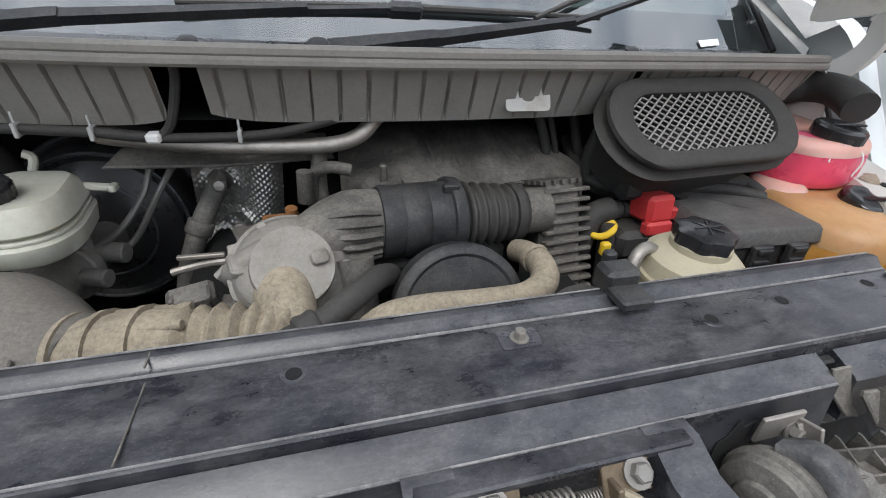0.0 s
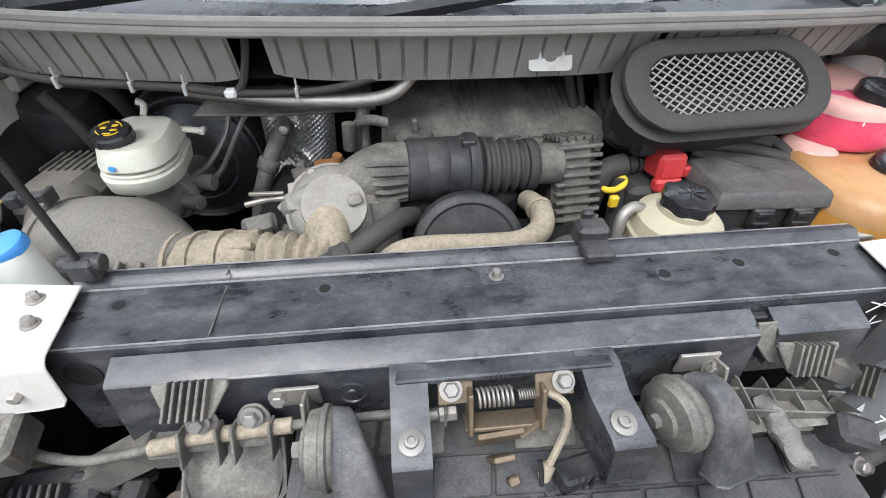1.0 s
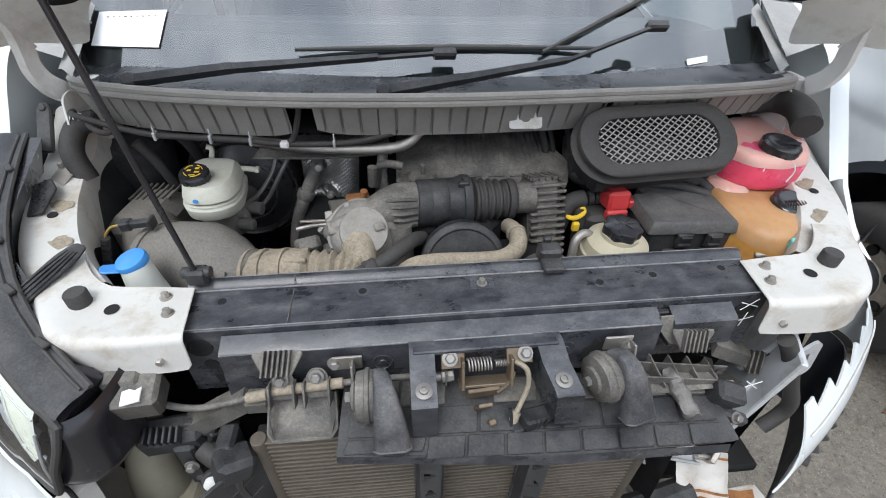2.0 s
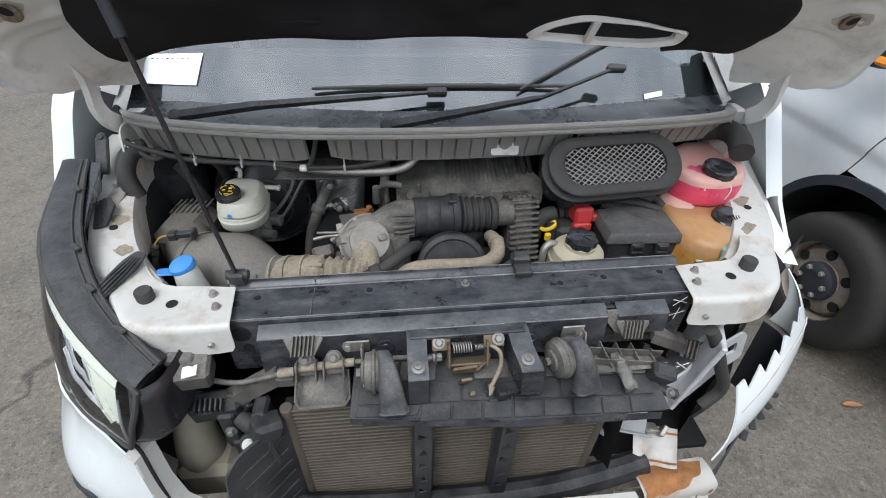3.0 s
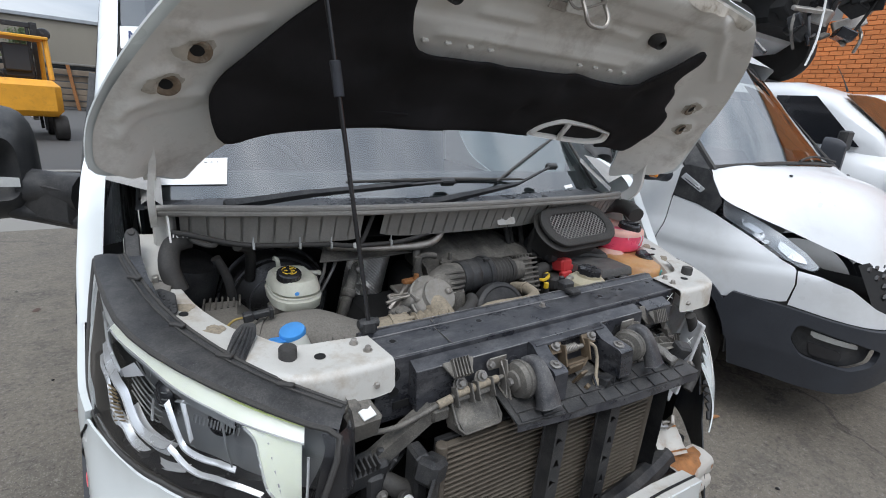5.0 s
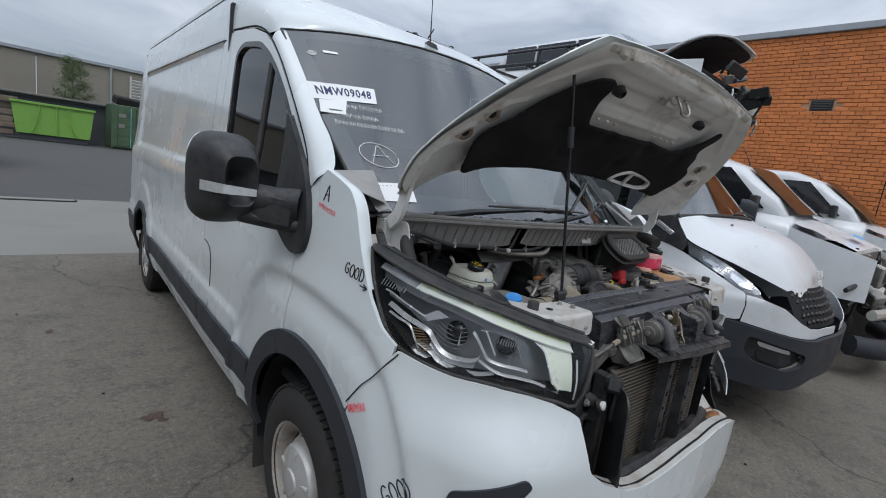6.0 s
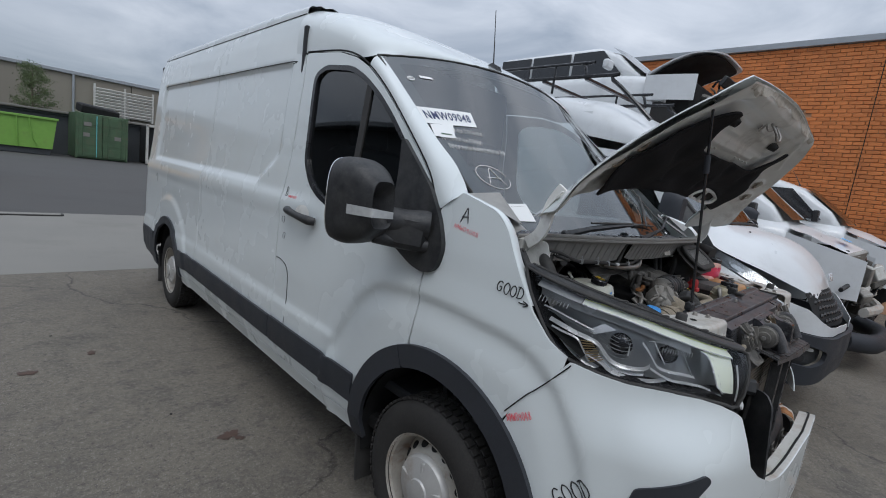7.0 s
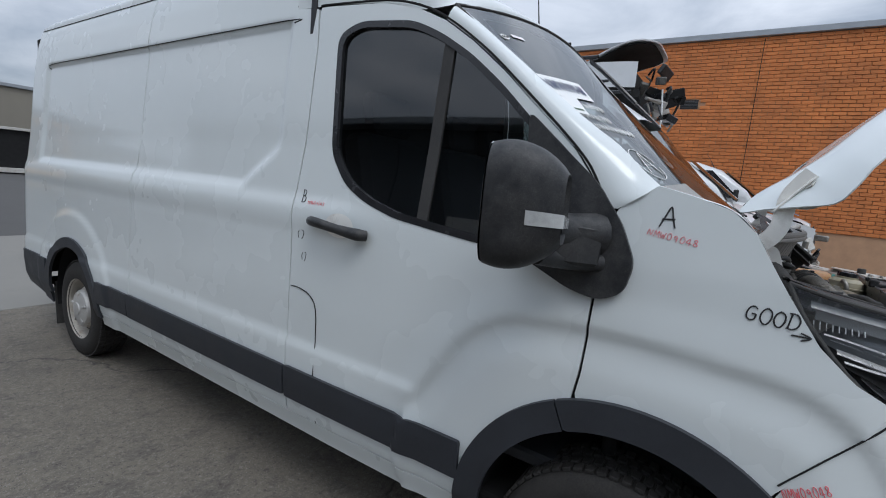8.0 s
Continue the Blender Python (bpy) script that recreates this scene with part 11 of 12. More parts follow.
part("nose_badge", g, CHROME, NV, "dark chrome nose badge")
for x in (2.55, 3.43):
    part("washer_jet", Geo().lathe([(0.012, 0), (0.012, 0.006), (0, 0.010)], (x, 0.80, 1.455), (0, -0.3, 1), 10), BLACK_PLASTIC, NV)


def nscreen(u, v):
    k = 2 * u - 1
    a = abs(k) ** 2.2
    x = 2.99 + k * (0.90 - 0.12 * v)
    return (x, 0.93 + 0.66 * v + (0.115 + 0.06 * v) * a, 1.52 + 0.70 * v - (0.045 + 0.03 * v) * a)


ob = part("windscreen", Geo().grid(nscreen, 20, 12), GLASS_BROWN, NV, "bronze-tinted windscreen", sharp=80)
g = Geo().tube([nscreen(u, 0.02) for u in np.linspace(0, 1, 11)], 0.014, 6, 1).tube([nscreen(0, v) for v in np.linspace(0, 1, 7)], 0.016, 6, 1).tube([nscreen(1, v) for v in np.linspace(0, 1, 7)], 0.016, 6, 1)
part("screen_seal", g, RUBBER, NV)
g = Geo().tube([Vector(nscreen(0.45, 0.03)) + Vector((0, -0.02, 0.01)), Vector(nscreen(0.60, 0.06)) + Vector((0, -0.02, 0.02)), Vector(nscreen(0.92, 0.05)) + Vector((0, -0.02, 0.02))], 0.008, 6, 5)
part("wiper", g, RUBBER, NV)
g = Geo().box((2.99, 1.25, 1.30), (1.7, 0.5, 0.25), 0.05).box((2.99, 1.9, 1.1), (1.7, 0.5, 0.9), 0.08)
part("cabin", g, CABIN, NV)
# added brown sheet, in place of the orange-brown reflected in this screen
part("sun_shade", Geo().grid(lambda u, v: tuple(Vector(nscreen(0.55 + 0.40 * u, 0.18 + 0.62 * v)) + Vector((0, 0.05, -0.03))), 8, 8), WOOD_OLD, NV, "brown sheet added behind the screen for its brown reflection")


def nroof(u, v):
    k = 2 * u - 1
    a = abs(k)
    y0 = 1.60 + 0.17 * a ** 2.2
    y = y0 + (6.4 - y0) * v ** 1.6
    zc = float(np.interp(y, [1.6, 1.95, 2.3, 2.7, 6.4], [2.235, 2.47, 2.62, 2.68, 2.68]))
    zb = float(np.interp(y, [1.6, 1.8, 2.3, 2.8, 6.4], [2.14, 2.12, 2.20, 2.44, 2.44]))
    xb = 1.01 + float(np.interp(zb, [1.5, 2.2, 2.7], [-0.055, -0.14, -0.22]))
    t = a * math.pi / 2
    return (2.99 + math.copysign(xb * math.sin(t) ** 0.62, k), y, zb + (zc - zb) * max(0, math.cos(t)) ** 0.62)


part("roof", Geo().grid(nroof, 36, 36), WHITE_OLD, NV, "white high roof", sharp=60)
for s in (0, 1):
    g = Geo().grid(lambda u, v: Vector(nflank(1.20 + 0.60 * v, 1.478 + 0.65 * v)).lerp(Vector(nscreen(0, v)), u), 4, 12)
    if s:
        g.v = [(5.98 - x, y, z) for x, y, z in g.v]
    part("screen_pillar", g, WHITE_OLD if s else BLACK_PLASTIC, NV)
# mirror with amber repeater
m = pose(1.77, 1.215, 1.555, 0, 6, -8)
g = Geo().grid(lambda u, v: m @ Vector((0.075 * (abs(math.cos(2 * math.pi * u)) ** 0.6) * (1 if math.cos(2 * math.pi * u) > 0 else -1) * (1 - 0.55 * v ** 3), 0.08 - 0.16 * v, 0.175 * (abs(math.sin(2 * math.pi * u)) ** 0.55) * (1 if math.sin(2 * math.pi * u) > 0 else -1) * (1 - 0.35 * v ** 3))), 28, 8, closed_u=True)
g.add([m @ Vector((0.034 * x, -0.08, 0.114 * z)) for x, z in ((-1, -1), (1, -1), (1, 1), (-1, 1))], [(0, 1, 2, 3)])
mir = part("wing_mirror", g, TRIM_PLASTIC, NV, "tall dark grey wing mirror", sharp=60)
part("amber_repeater", Geo().box(m @ Vector((-0.055, -0.045, -0.135)), (0.03, 0.05, 0.03), 0.008, rot=(0, 20, 10)), AMBER, mir)
part("mirror_stalk", Geo().tube([(1.80, 1.24, 1.43), (1.88, 1.26, 1.42), (1.96, 1.27, 1.41)], 0.045, 10, 4), TRIM_PLASTIC, mir)
g = Geo()
h = Geo()
g.v, g.f = [(5.98 - v[0], v[1], v[2]) for v in mir.data.vertices and [tuple(Vector(q.co) + mir.location) for q in mir.data.vertices]], [tuple(p.vertices)[::-1] for p in mir.data.polygons]
part("wing_mirror", g, TRIM_PLASTIC, NV)
# wheel with open holes and nuts
WN = (1.985, 1.12, 0.362)
t = Geo().lathe([(0.18, 0.07), (0.19, 0.06), (0.205, -0.100), (0.235, -0.108), (0.30, -0.110), (0.335, -0.09), (0.352, -0.06), (0.352, 0.08), (0.30, 0.11), (0.2, 0.09)], (WN[0] + 0.08, WN[1], WN[2]), (1, 0, 0), 64)
ty = part("wheel", t, TYRE, NV, "black tyre on a bare steel rim")
r = Geo().lathe([(0.208, -0.095), (0.214, -0.102), (0.208, -0.092), (0.198, -0.07), (0.192, -0.01), (0.178, -0.03), (0.165, -0.05), (0.13, -0.06), (0.105, -0.05), (0.10, -0.06), (0.0, -0.06)], (WN[0] + 0.08, WN[1], WN[2]), (1, 0, 0), 48, caps=False)
part("rim", r, RIM_GREY, ty, "dirty bare steel rim")
part("hub", Geo().lathe([(0.102, -0.05), (0.100, -0.085), (0.085, -0.097), (0.04, -0.100), (0.0, -0.101)], (WN[0] + 0.08, WN[1], WN[2]), (1, 0, 0), 32), TRIM_PLASTIC, ty, "dark wheel hub")
for k in range(6):
    a = 2 * math.pi * k / 6 + 0.4
    part("rim_hole", Geo().lathe([(0.026, -0.012), (0.026, 0.006), (0.0, 0.006)], (WN[0] + 0.08 - 0.058, WN[1] + 0.148 * math.cos(a), WN[2] + 0.148 * math.sin(a)), (-1, 0, 0), 14), UNDERBODY_SHADE, ty)
    part("wheel_nut", Geo().lathe([(0.014, 0), (0.014, 0.018), (0.010, 0.022), (0, 0.022)], (WN[0] + 0.08 - 0.092, WN[1] + 0.072 * math.cos(a + 0.5), WN[2] + 0.072 * math.sin(a + 0.5)), (-1, 0, 0), 6), STEEL, ty)
for p in ((3.86, 1.10), (2.10, 5.2), (3.86, 5.2)):
    part("wheel", Geo().lathe([(0.1, -0.1), (0.33, -0.1), (0.352, -0.06), (0.352, 0.06), (0.33, 0.1), (0.1, 0.1)], (p[0], p[1], 0.352), (1, 0, 0), 36), TYRE, NV)
g = Geo().box((2.99, 3.6, 0.45), (1.85, 5.4, 0.06), 0.02).box((2.99, 0.6, 0.55), (1.5, 0.9, 0.3), 0.05).box((2.99, 6.4, 1.5), (1.7, 0.05, 2.0), 0.02)
g.grid(lambda u, v: (1.99 + 0.4 * v, NC[0] + 0.47 * math.cos(math.pi * u), NC[1] + 0.47 * math.sin(math.pi * u)), 16, 2)
part("underbody", g, UNDERBODY_SHADE, NV)


def set_nose_back(ob):
    """The parked van's nose is blunter and sits higher than its flank curve gives."""
    for c in ob.children:
        if c.name.startswith("wheel"):
            continue
        for v in c.data.vertices:
            p = v.co + c.location
            w = (1 - step01(p.y, 0.30, 1.0)) * (0.55 + 0.45 * step01(0.9 - abs(p.x - 2.99), 0.1, 0.6))
            p.z += w * (0.08 + 0.07 * (1 - step01(p.z, 0.35, 0.65)))
            p.y += w * 0.115
            v.co = p - c.location
        set_nose_back(c)


set_nose_back(NV)


def roof_rack(x0, x1, y0, y1, z):
    r = thing("roof_rack", ((x0 + x1) / 2, (y0 + y1) / 2, z - 0.12), "black tubular roof rack on a white van", "roof rack")
    for x in (x0, x1):
        part("side_rail", Geo().tube([(x, y0 - 0.55, z - 0.42), (x, y0 - 0.1, z - 0.03), (x, y0 + 0.15, z + 0.02), (x, y1 - 0.2, z + 0.02), (x, y1, z - 0.03)], 0.02, 8, 5), LAMP_BLACK, r)
        part("top_rail", Geo().tube([(x, y0 + 0.2, z + 0.02), (x, y0 + 0.25, z + 0.14), (x, y0 + 0.4, z + 0.16), (x, y1 - 0.2, z + 0.16)], 0.016, 8, 5), LAMP_BLACK, r)
        for y in np.linspace(y0 + 0.6, y1 - 0.2, 4):
            part("post", Geo().cyl((x, y, z - 0.14), (x, y, z + 0.16), 0.014, 8), LAMP_BLACK, r)
    for y in np.linspace(y0 + 0.2, y1 - 0.2, 7):
        part("cross_bar", Geo().box(((x0 + x1) / 2, y, z), (x1 - x0, 0.05, 0.03), 0.006), LAMP_BLACK, r)
    return r


roof_rack(2.25, 3.73, 2.3, 5.9, 2.80)


# ---------------------------------------------------------------- further wrecks
def loft(stations, m=None, n=24, pw=0.5):
    """A closed body from stations (y, half width, z low, z high)."""
    g = Geo()
    v = []
    for y, w, lo, hi in stations:
        for i in range(n):
            a = 2 * math.pi * i / n
            c, s = math.cos(a), math.sin(a)
            v.append(Vector((w * abs(c) ** pw * (1 if c > 0 else -1), y, (lo + hi) / 2 + (hi - lo) / 2 * abs(s) ** pw * (1 if s > 0 else -1))))
    f = [(k * n + i, k * n + (i + 1) % n, (k + 1) * n + (i + 1) % n, (k + 1) * n + i) for k in range(len(stations) - 1) for i in range(n)]
    f += [tuple(range(n))[::-1], tuple((len(stations) - 1) * n + i for i in range(n))]
    return g.add(v, f, m)


def small_van(x, y, label, glass_mat, torn=True):
    """A white van with its nose torn off: x is its middle, y its front."""
    t = thing("damaged_van", (x, y + 2.4, 0), label, "van", group="parked vans")
    m = pose(x, y, 0)
    part("body", loft([(1.05, 0.84, 0.35, 1.30), (1.15, 0.88, 0.32, 1.42), (1.6, 0.90, 0.30, 1.45), (4.9, 0.90, 0.30, 1.45), (5.0, 0.86, 0.34, 1.4)], m, 28, 0.35), WHITE_OLD, t, "white van body", 50)
    part("upper_body", loft([(1.15, 0.70, 1.25, 1.36), (1.35, 0.74, 1.25, 1.66), (1.78, 0.74, 1.25, 2.06), (2.2, 0.75, 1.25, 2.22), (4.8, 0.75, 1.25, 2.25), (5.0, 0.70, 1.25, 2.1)], m, 28, 0.36), WHITE_OLD, t, sharp=50)
    q = [m @ Vector(p) for p in ((-0.66, 1.12, 1.42), (0.66, 1.12, 1.42), (0.58, 1.76, 2.04), (-0.58, 1.76, 2.04))]
    n = (q[1] - q[0]).cross(q[3] - q[0]).normalized() * 0.05
    part("windscreen", Geo().grid(lambda u, v: (q[0].lerp(q[1], u)).lerp(q[3].lerp(q[2], u), v) + n * (0.6 + 0.8 * math.sin(math.pi * u)), 10, 8), glass_mat, t, "bronze windscreen", 80)
    part("screen_inside", Geo().grid(lambda u, v: (q[0].lerp(q[1], u)).lerp(q[3].lerp(q[2], u), v) + n * (0.45 + 0.8 * math.sin(math.pi * u)), 6, 4), TAN_TRIM, t)
    for s in (-1, 1):
        w = [m @ Vector((s * 0.772, a, b)) for a, b in ((1.45, 1.46), (2.3, 1.46), (2.28, 2.02), (1.92, 2.02))]
        part("side_window", Geo().add([p + Vector((s * 0.006, 0, 0)) for p in w] + [p + Vector((-s * 0.03, 0, 0)) for p in w], [(0, 1, 2, 3), (4, 5, 6, 7), (0, 4, 5, 1), (2, 6, 7, 3)]), DARK_CAR, t, "dark side window")
        part("wing_mirror", Geo().box(m @ Vector((s * 0.98, 1.5, 1.52)), (0.16, 0.08, 0.22), 0.04).box(m @ Vector((s * 0.87, 1.52, 1.45)), (0.12, 0.05, 0.06), 0.02), BLACK_PLASTIC, t)
        for yy in (0.85, 3.9):
            part("wheel", Geo().lathe([(0.08, -0.09), (0.30, -0.09), (0.325, -0.05), (0.325, 0.05), (0.30, 0.09), (0.08, 0.09)], m @ Vector((s * 0.74, yy, 0.325)), (1, 0, 0), 32), TYRE, t)
        part("front_fender", Geo().grid(lambda u, v: m @ Vector((s * (0.90 - 0.14 * (1 - u) ** 2), 0.30 + 0.80 * u, 0.72 + (0.40 + 0.18 * u) * v)), 8, 6), WHITE_OLD, t)
    part("bonnet", Geo().grid(lambda u, v: m @ Vector(((2 * u - 1) * (0.80 - 0.12 * v), 1.10 - 0.72 * v, 1.40 - 0.20 * v - 0.05 * abs(2 * u - 1) ** 2 + 0.02 * noise.noise(Vector((u * 4, v * 4, x))))), 16, 12), WHITE_OLD, t, "white bonnet sprung open")
    part("tape_strip", Geo().grid(lambda u, v: m @ Vector((-0.45 + 0.30 * u, 0.62 - 0.10 * v, 1.312 - 0.03 * v)), 4, 2), BLUE_TAPE, t, "strip of blue tape")
    rng = random.Random(int(x * 10))
    part("engine_bay", Geo().box(m @ Vector((0, 0.75, 0.85)), (1.35, 0.6, 0.7), 0.05), UNDERBODY_SHADE, t)
    mats = (BLACK_PLASTIC, STEEL, DUSTY_PLASTIC, LAMP_BLACK, ALU, WHITE_DIRTY)
    for k in range(26):
        c = m @ Vector((rng.uniform(-0.75, 0.75), rng.uniform(0.18, 0.46), rng.uniform(0.55, 1.18)))
        if k % 3 == 0:
            g = Geo().tube([c, c + Vector((rng.uniform(-0.2, 0.2), -0.05, rng.uniform(-0.2, 0.1))), c + Vector((rng.uniform(-0.3, 0.3), 0, rng.uniform(-0.3, 0.0)))], rng.uniform(0.01, 0.03), 8, 5)
        else:
            g = Geo().box(c, (rng.uniform(0.05, 0.3), rng.uniform(0.04, 0.2), rng.uniform(0.04, 0.22)), 0.012, rot=(rng.uniform(-30, 30), rng.uniform(-30, 30), rng.uniform(-40, 40)))
        part("front_scrap", g, mats[k % 6], t)
    part("crash_beam", Geo().tube([m @ Vector((-0.7, 0.22, 0.62)), m @ Vector((0, 0.12, 0.62)), m @ Vector((0.7, 0.22, 0.62))], 0.05, 8, 6), BAR_STEEL, t)
    part("loose_bumper", Geo().tube([m @ Vector((-0.8, 0.32, 0.32)), m @ Vector((-0.4, 0.06, 0.30)), m @ Vector((0.4, 0.04, 0.30)), m @ Vector((0.8, 0.3, 0.32))], 0.10, 10, 6), TRIM_PLASTIC, t)
    part("aerial", Geo().tube([m @ Vector((0, 1.95, 2.15)), m @ Vector((0, 2.02, 2.30)), m @ Vector((0.01, 2.12, 2.48))], 0.006, 6, 3, radii=[0.012, 0.005, 0.003]), BLACK_PLASTIC, t)
    return t


def set_forward(van, y0, base, tall):
    """Sets the foot of the screen at base and makes the lower body taller."""
    def along(y):
        return base + (y - y0 - 1.12) * 0.96

    def up(z):
        return z * tall if z < 1.42 else 1.42 * tall + (z - 1.42) * 0.80
    for c in van.children:
        if c.name.startswith("wheel"):
            c.location.y = along(c.location.y)
            continue
        for v in c.data.vertices:
            p = v.co + c.location
            v.co = Vector((p.x, along(p.y), up(p.z))) - c.location


set_forward(small_van(5.55, 0.18, "white small van with torn-open nose and bronze screen", GLASS_BROWN), 0.18, 0.92, 1.148)
set_forward(small_van(7.85, 0.55, "white small van with missing front beside the wall", GLASS_BROWN), 0.55, 0.58, 1.19)


def stacked_suv():
    """A white wagon lying on a steel stand above the vans, its nose stripped."""
    z = 2.42
    t = thing("stacked_wagon", (5.75, 4.2, z), "white wagon stacked above the vans, bonnet up", "car")
    m = pose(5.75, 1.95, z)
    part("body", loft([(0.85, 0.80, 0.42, 1.02), (1.0, 0.90, 0.32, 1.12), (1.6, 0.93, 0.28, 1.18), (4.3, 0.93, 0.28, 1.2), (4.55, 0.85, 0.35, 1.1)], m, 28, 0.36), WHITE_OLD, t, "white wagon body", 50)
    part("cabin", loft([(1.35, 0.66, 1.10, 1.18), (1.75, 0.70, 1.10, 1.55), (2.15, 0.70, 1.1, 1.70), (4.1, 0.70, 1.1, 1.68), (4.5, 0.64, 1.1, 1.35)], m, 28, 0.40), WHITE_OLD, t, sharp=50)
    for s in (-1, 1):
        for a, b in ((1.78, 2.55), (2.62, 3.4), (3.47, 4.15)):
            w = [m @ Vector((s * 0.715, y, zz)) for y, zz in ((a + (0.12 if a < 2 else 0) - 0.25 * (a < 2), 1.2), (b, 1.2), (b, 1.58), (a + 0.22 * (a < 2), 1.58))]
            part("side_window", Geo().add([p + Vector((s * 0.012, 0, 0)) for p in w] + [p - Vector((s * 0.03, 0, 0)) for p in w], [(0, 1, 2, 3), (4, 5, 6, 7), (0, 4, 5, 1), (2, 6, 7, 3), (0, 3, 7, 4)]), DARK_CAR, t, "dark side window")
        part("wing_mirror", Geo().box(m @ Vector((s * 1.02, 1.72, 1.26)), (0.20, 0.10, 0.14), 0.04), WHITE_OLD, t)
        for y in (0.95, 3.75):
            part("wheel", Geo().lathe([(0.08, -0.1), (0.33, -0.1), (0.36, -0.05), (0.36, 0.05), (0.33, 0.1), (0.08, 0.1)], m @ Vector((s * 0.78, y, 0.36)), (1, 0, 0), 32), TYRE, t)
        part("front_fender", Geo().grid(lambda u, v: m @ Vector((s * (0.93 - 0.10 * (1 - u) ** 2), 0.42 + 0.70 * u, 0.72 + 0.36 * v)), 8, 5), WHITE_OLD, t)
    q = [m @ Vector(p) for p in ((-0.68, 1.28, 1.16), (0.68, 1.28, 1.16), (0.60, 1.92, 1.63), (-0.60, 1.92, 1.63))]
    n = (q[1] - q[0]).cross(q[3] - q[0]).normalized() * 0.06
    part("windscreen", Geo().grid(lambda u, v: (q[0].lerp(q[1], u)).lerp(q[3].lerp(q[2], u), v) + n * (0.5 + 0.7 * math.sin(math.pi * u)), 8, 6), DARK_CAR, t, "dark windscreen", 80)
    part("bonnet", sheet(rounded([(-0.78, 0.0), (0.78, 0.0), (0.74, 0.75), (0.5, 0.98), (-0.5, 0.98), (-0.74, 0.75)], 0.12), lambda u, v: m @ Vector((u, 1.22 - v * 1.0, 1.16 + 0.30 * math.sin(v * 2.0) - 0.06 * (u / 0.78) ** 2)), 0.06, (), 0.02), WHITE_OLD, t, "white bonnet standing ajar")
    part("bonnet_liner", sheet(rounded([(-0.70, 0.04), (0.70, 0.04), (0.66, 0.75), (0.45, 0.92), (-0.45, 0.92), (-0.66, 0.75)], 0.1), lambda u, v: m @ Vector((u, 1.22 - v * 1.0, 1.125 + 0.30 * math.sin(v * 2.0) - 0.06 * (u / 0.78) ** 2)), 0.06, (), 0.01), UNDERBODY_SHADE, t)
    rng = random.Random(7)
    part("engine_bay", Geo().box(m @ Vector((0, 0.72, 0.75)), (1.4, 0.5, 0.55), 0.05), UNDERBODY_SHADE, t)
    for k in range(30):
        c = m @ Vector((rng.uniform(-0.8, 0.8), rng.uniform(0.0, 0.5), rng.uniform(0.40, 1.02)))
        if k % 3 == 0:
            g = Geo().tube([c, c + Vector((rng.uniform(-0.2, 0.2), -0.08, rng.uniform(-0.2, 0.1))), c + Vector((rng.uniform(-0.3, 0.3), 0, rng.uniform(-0.35, 0.0)))], rng.uniform(0.01, 0.028), 8, 5)
        else:
            g = Geo().box(c, (rng.uniform(0.06, 0.4), rng.uniform(0.04, 0.25), rng.uniform(0.04, 0.16)), 0.012, rot=(rng.uniform(-30, 30), rng.uniform(-30, 30), rng.uniform(-40, 40)))
        part("front_scrap", g, (BLACK_PLASTIC, LAMP_BLACK, STEEL, UNDERBODY_SHADE, DUSTY_PLASTIC)[k % 5], t)
    part("hanging_cable", Geo().tube([m @ Vector((-0.5, 0.10, 0.75)), m @ Vector((-0.55, 0.05, 0.3)), m @ Vector((-0.62, 0.06, 0.02))], 0.012, 6, 5), WHITE_INK, t)
    # steel stand under it
    st = thing("stacking_frame", (5.75, 4.3, 0), "dark steel stacking frame", "rack")
    for x in (4.58, 6.90):
        for y in (2.9, 5.9):
            part("post", Geo().box((x, y, 1.2), (0.1, 0.1, 2.4), 0.01), FAR_DARK, st)
        part("beam", Geo().box((x, 4.4, 2.36), (0.12, 3.4, 0.12), 0.01), FAR_DARK, st)
    for y in (2.9, 5.7):
        part("cross_beam", Geo().box((5.74, y, 2.37), (2.4, 0.12, 0.10), 0.01), FAR_DARK, st)
    return t


stacked_suv()


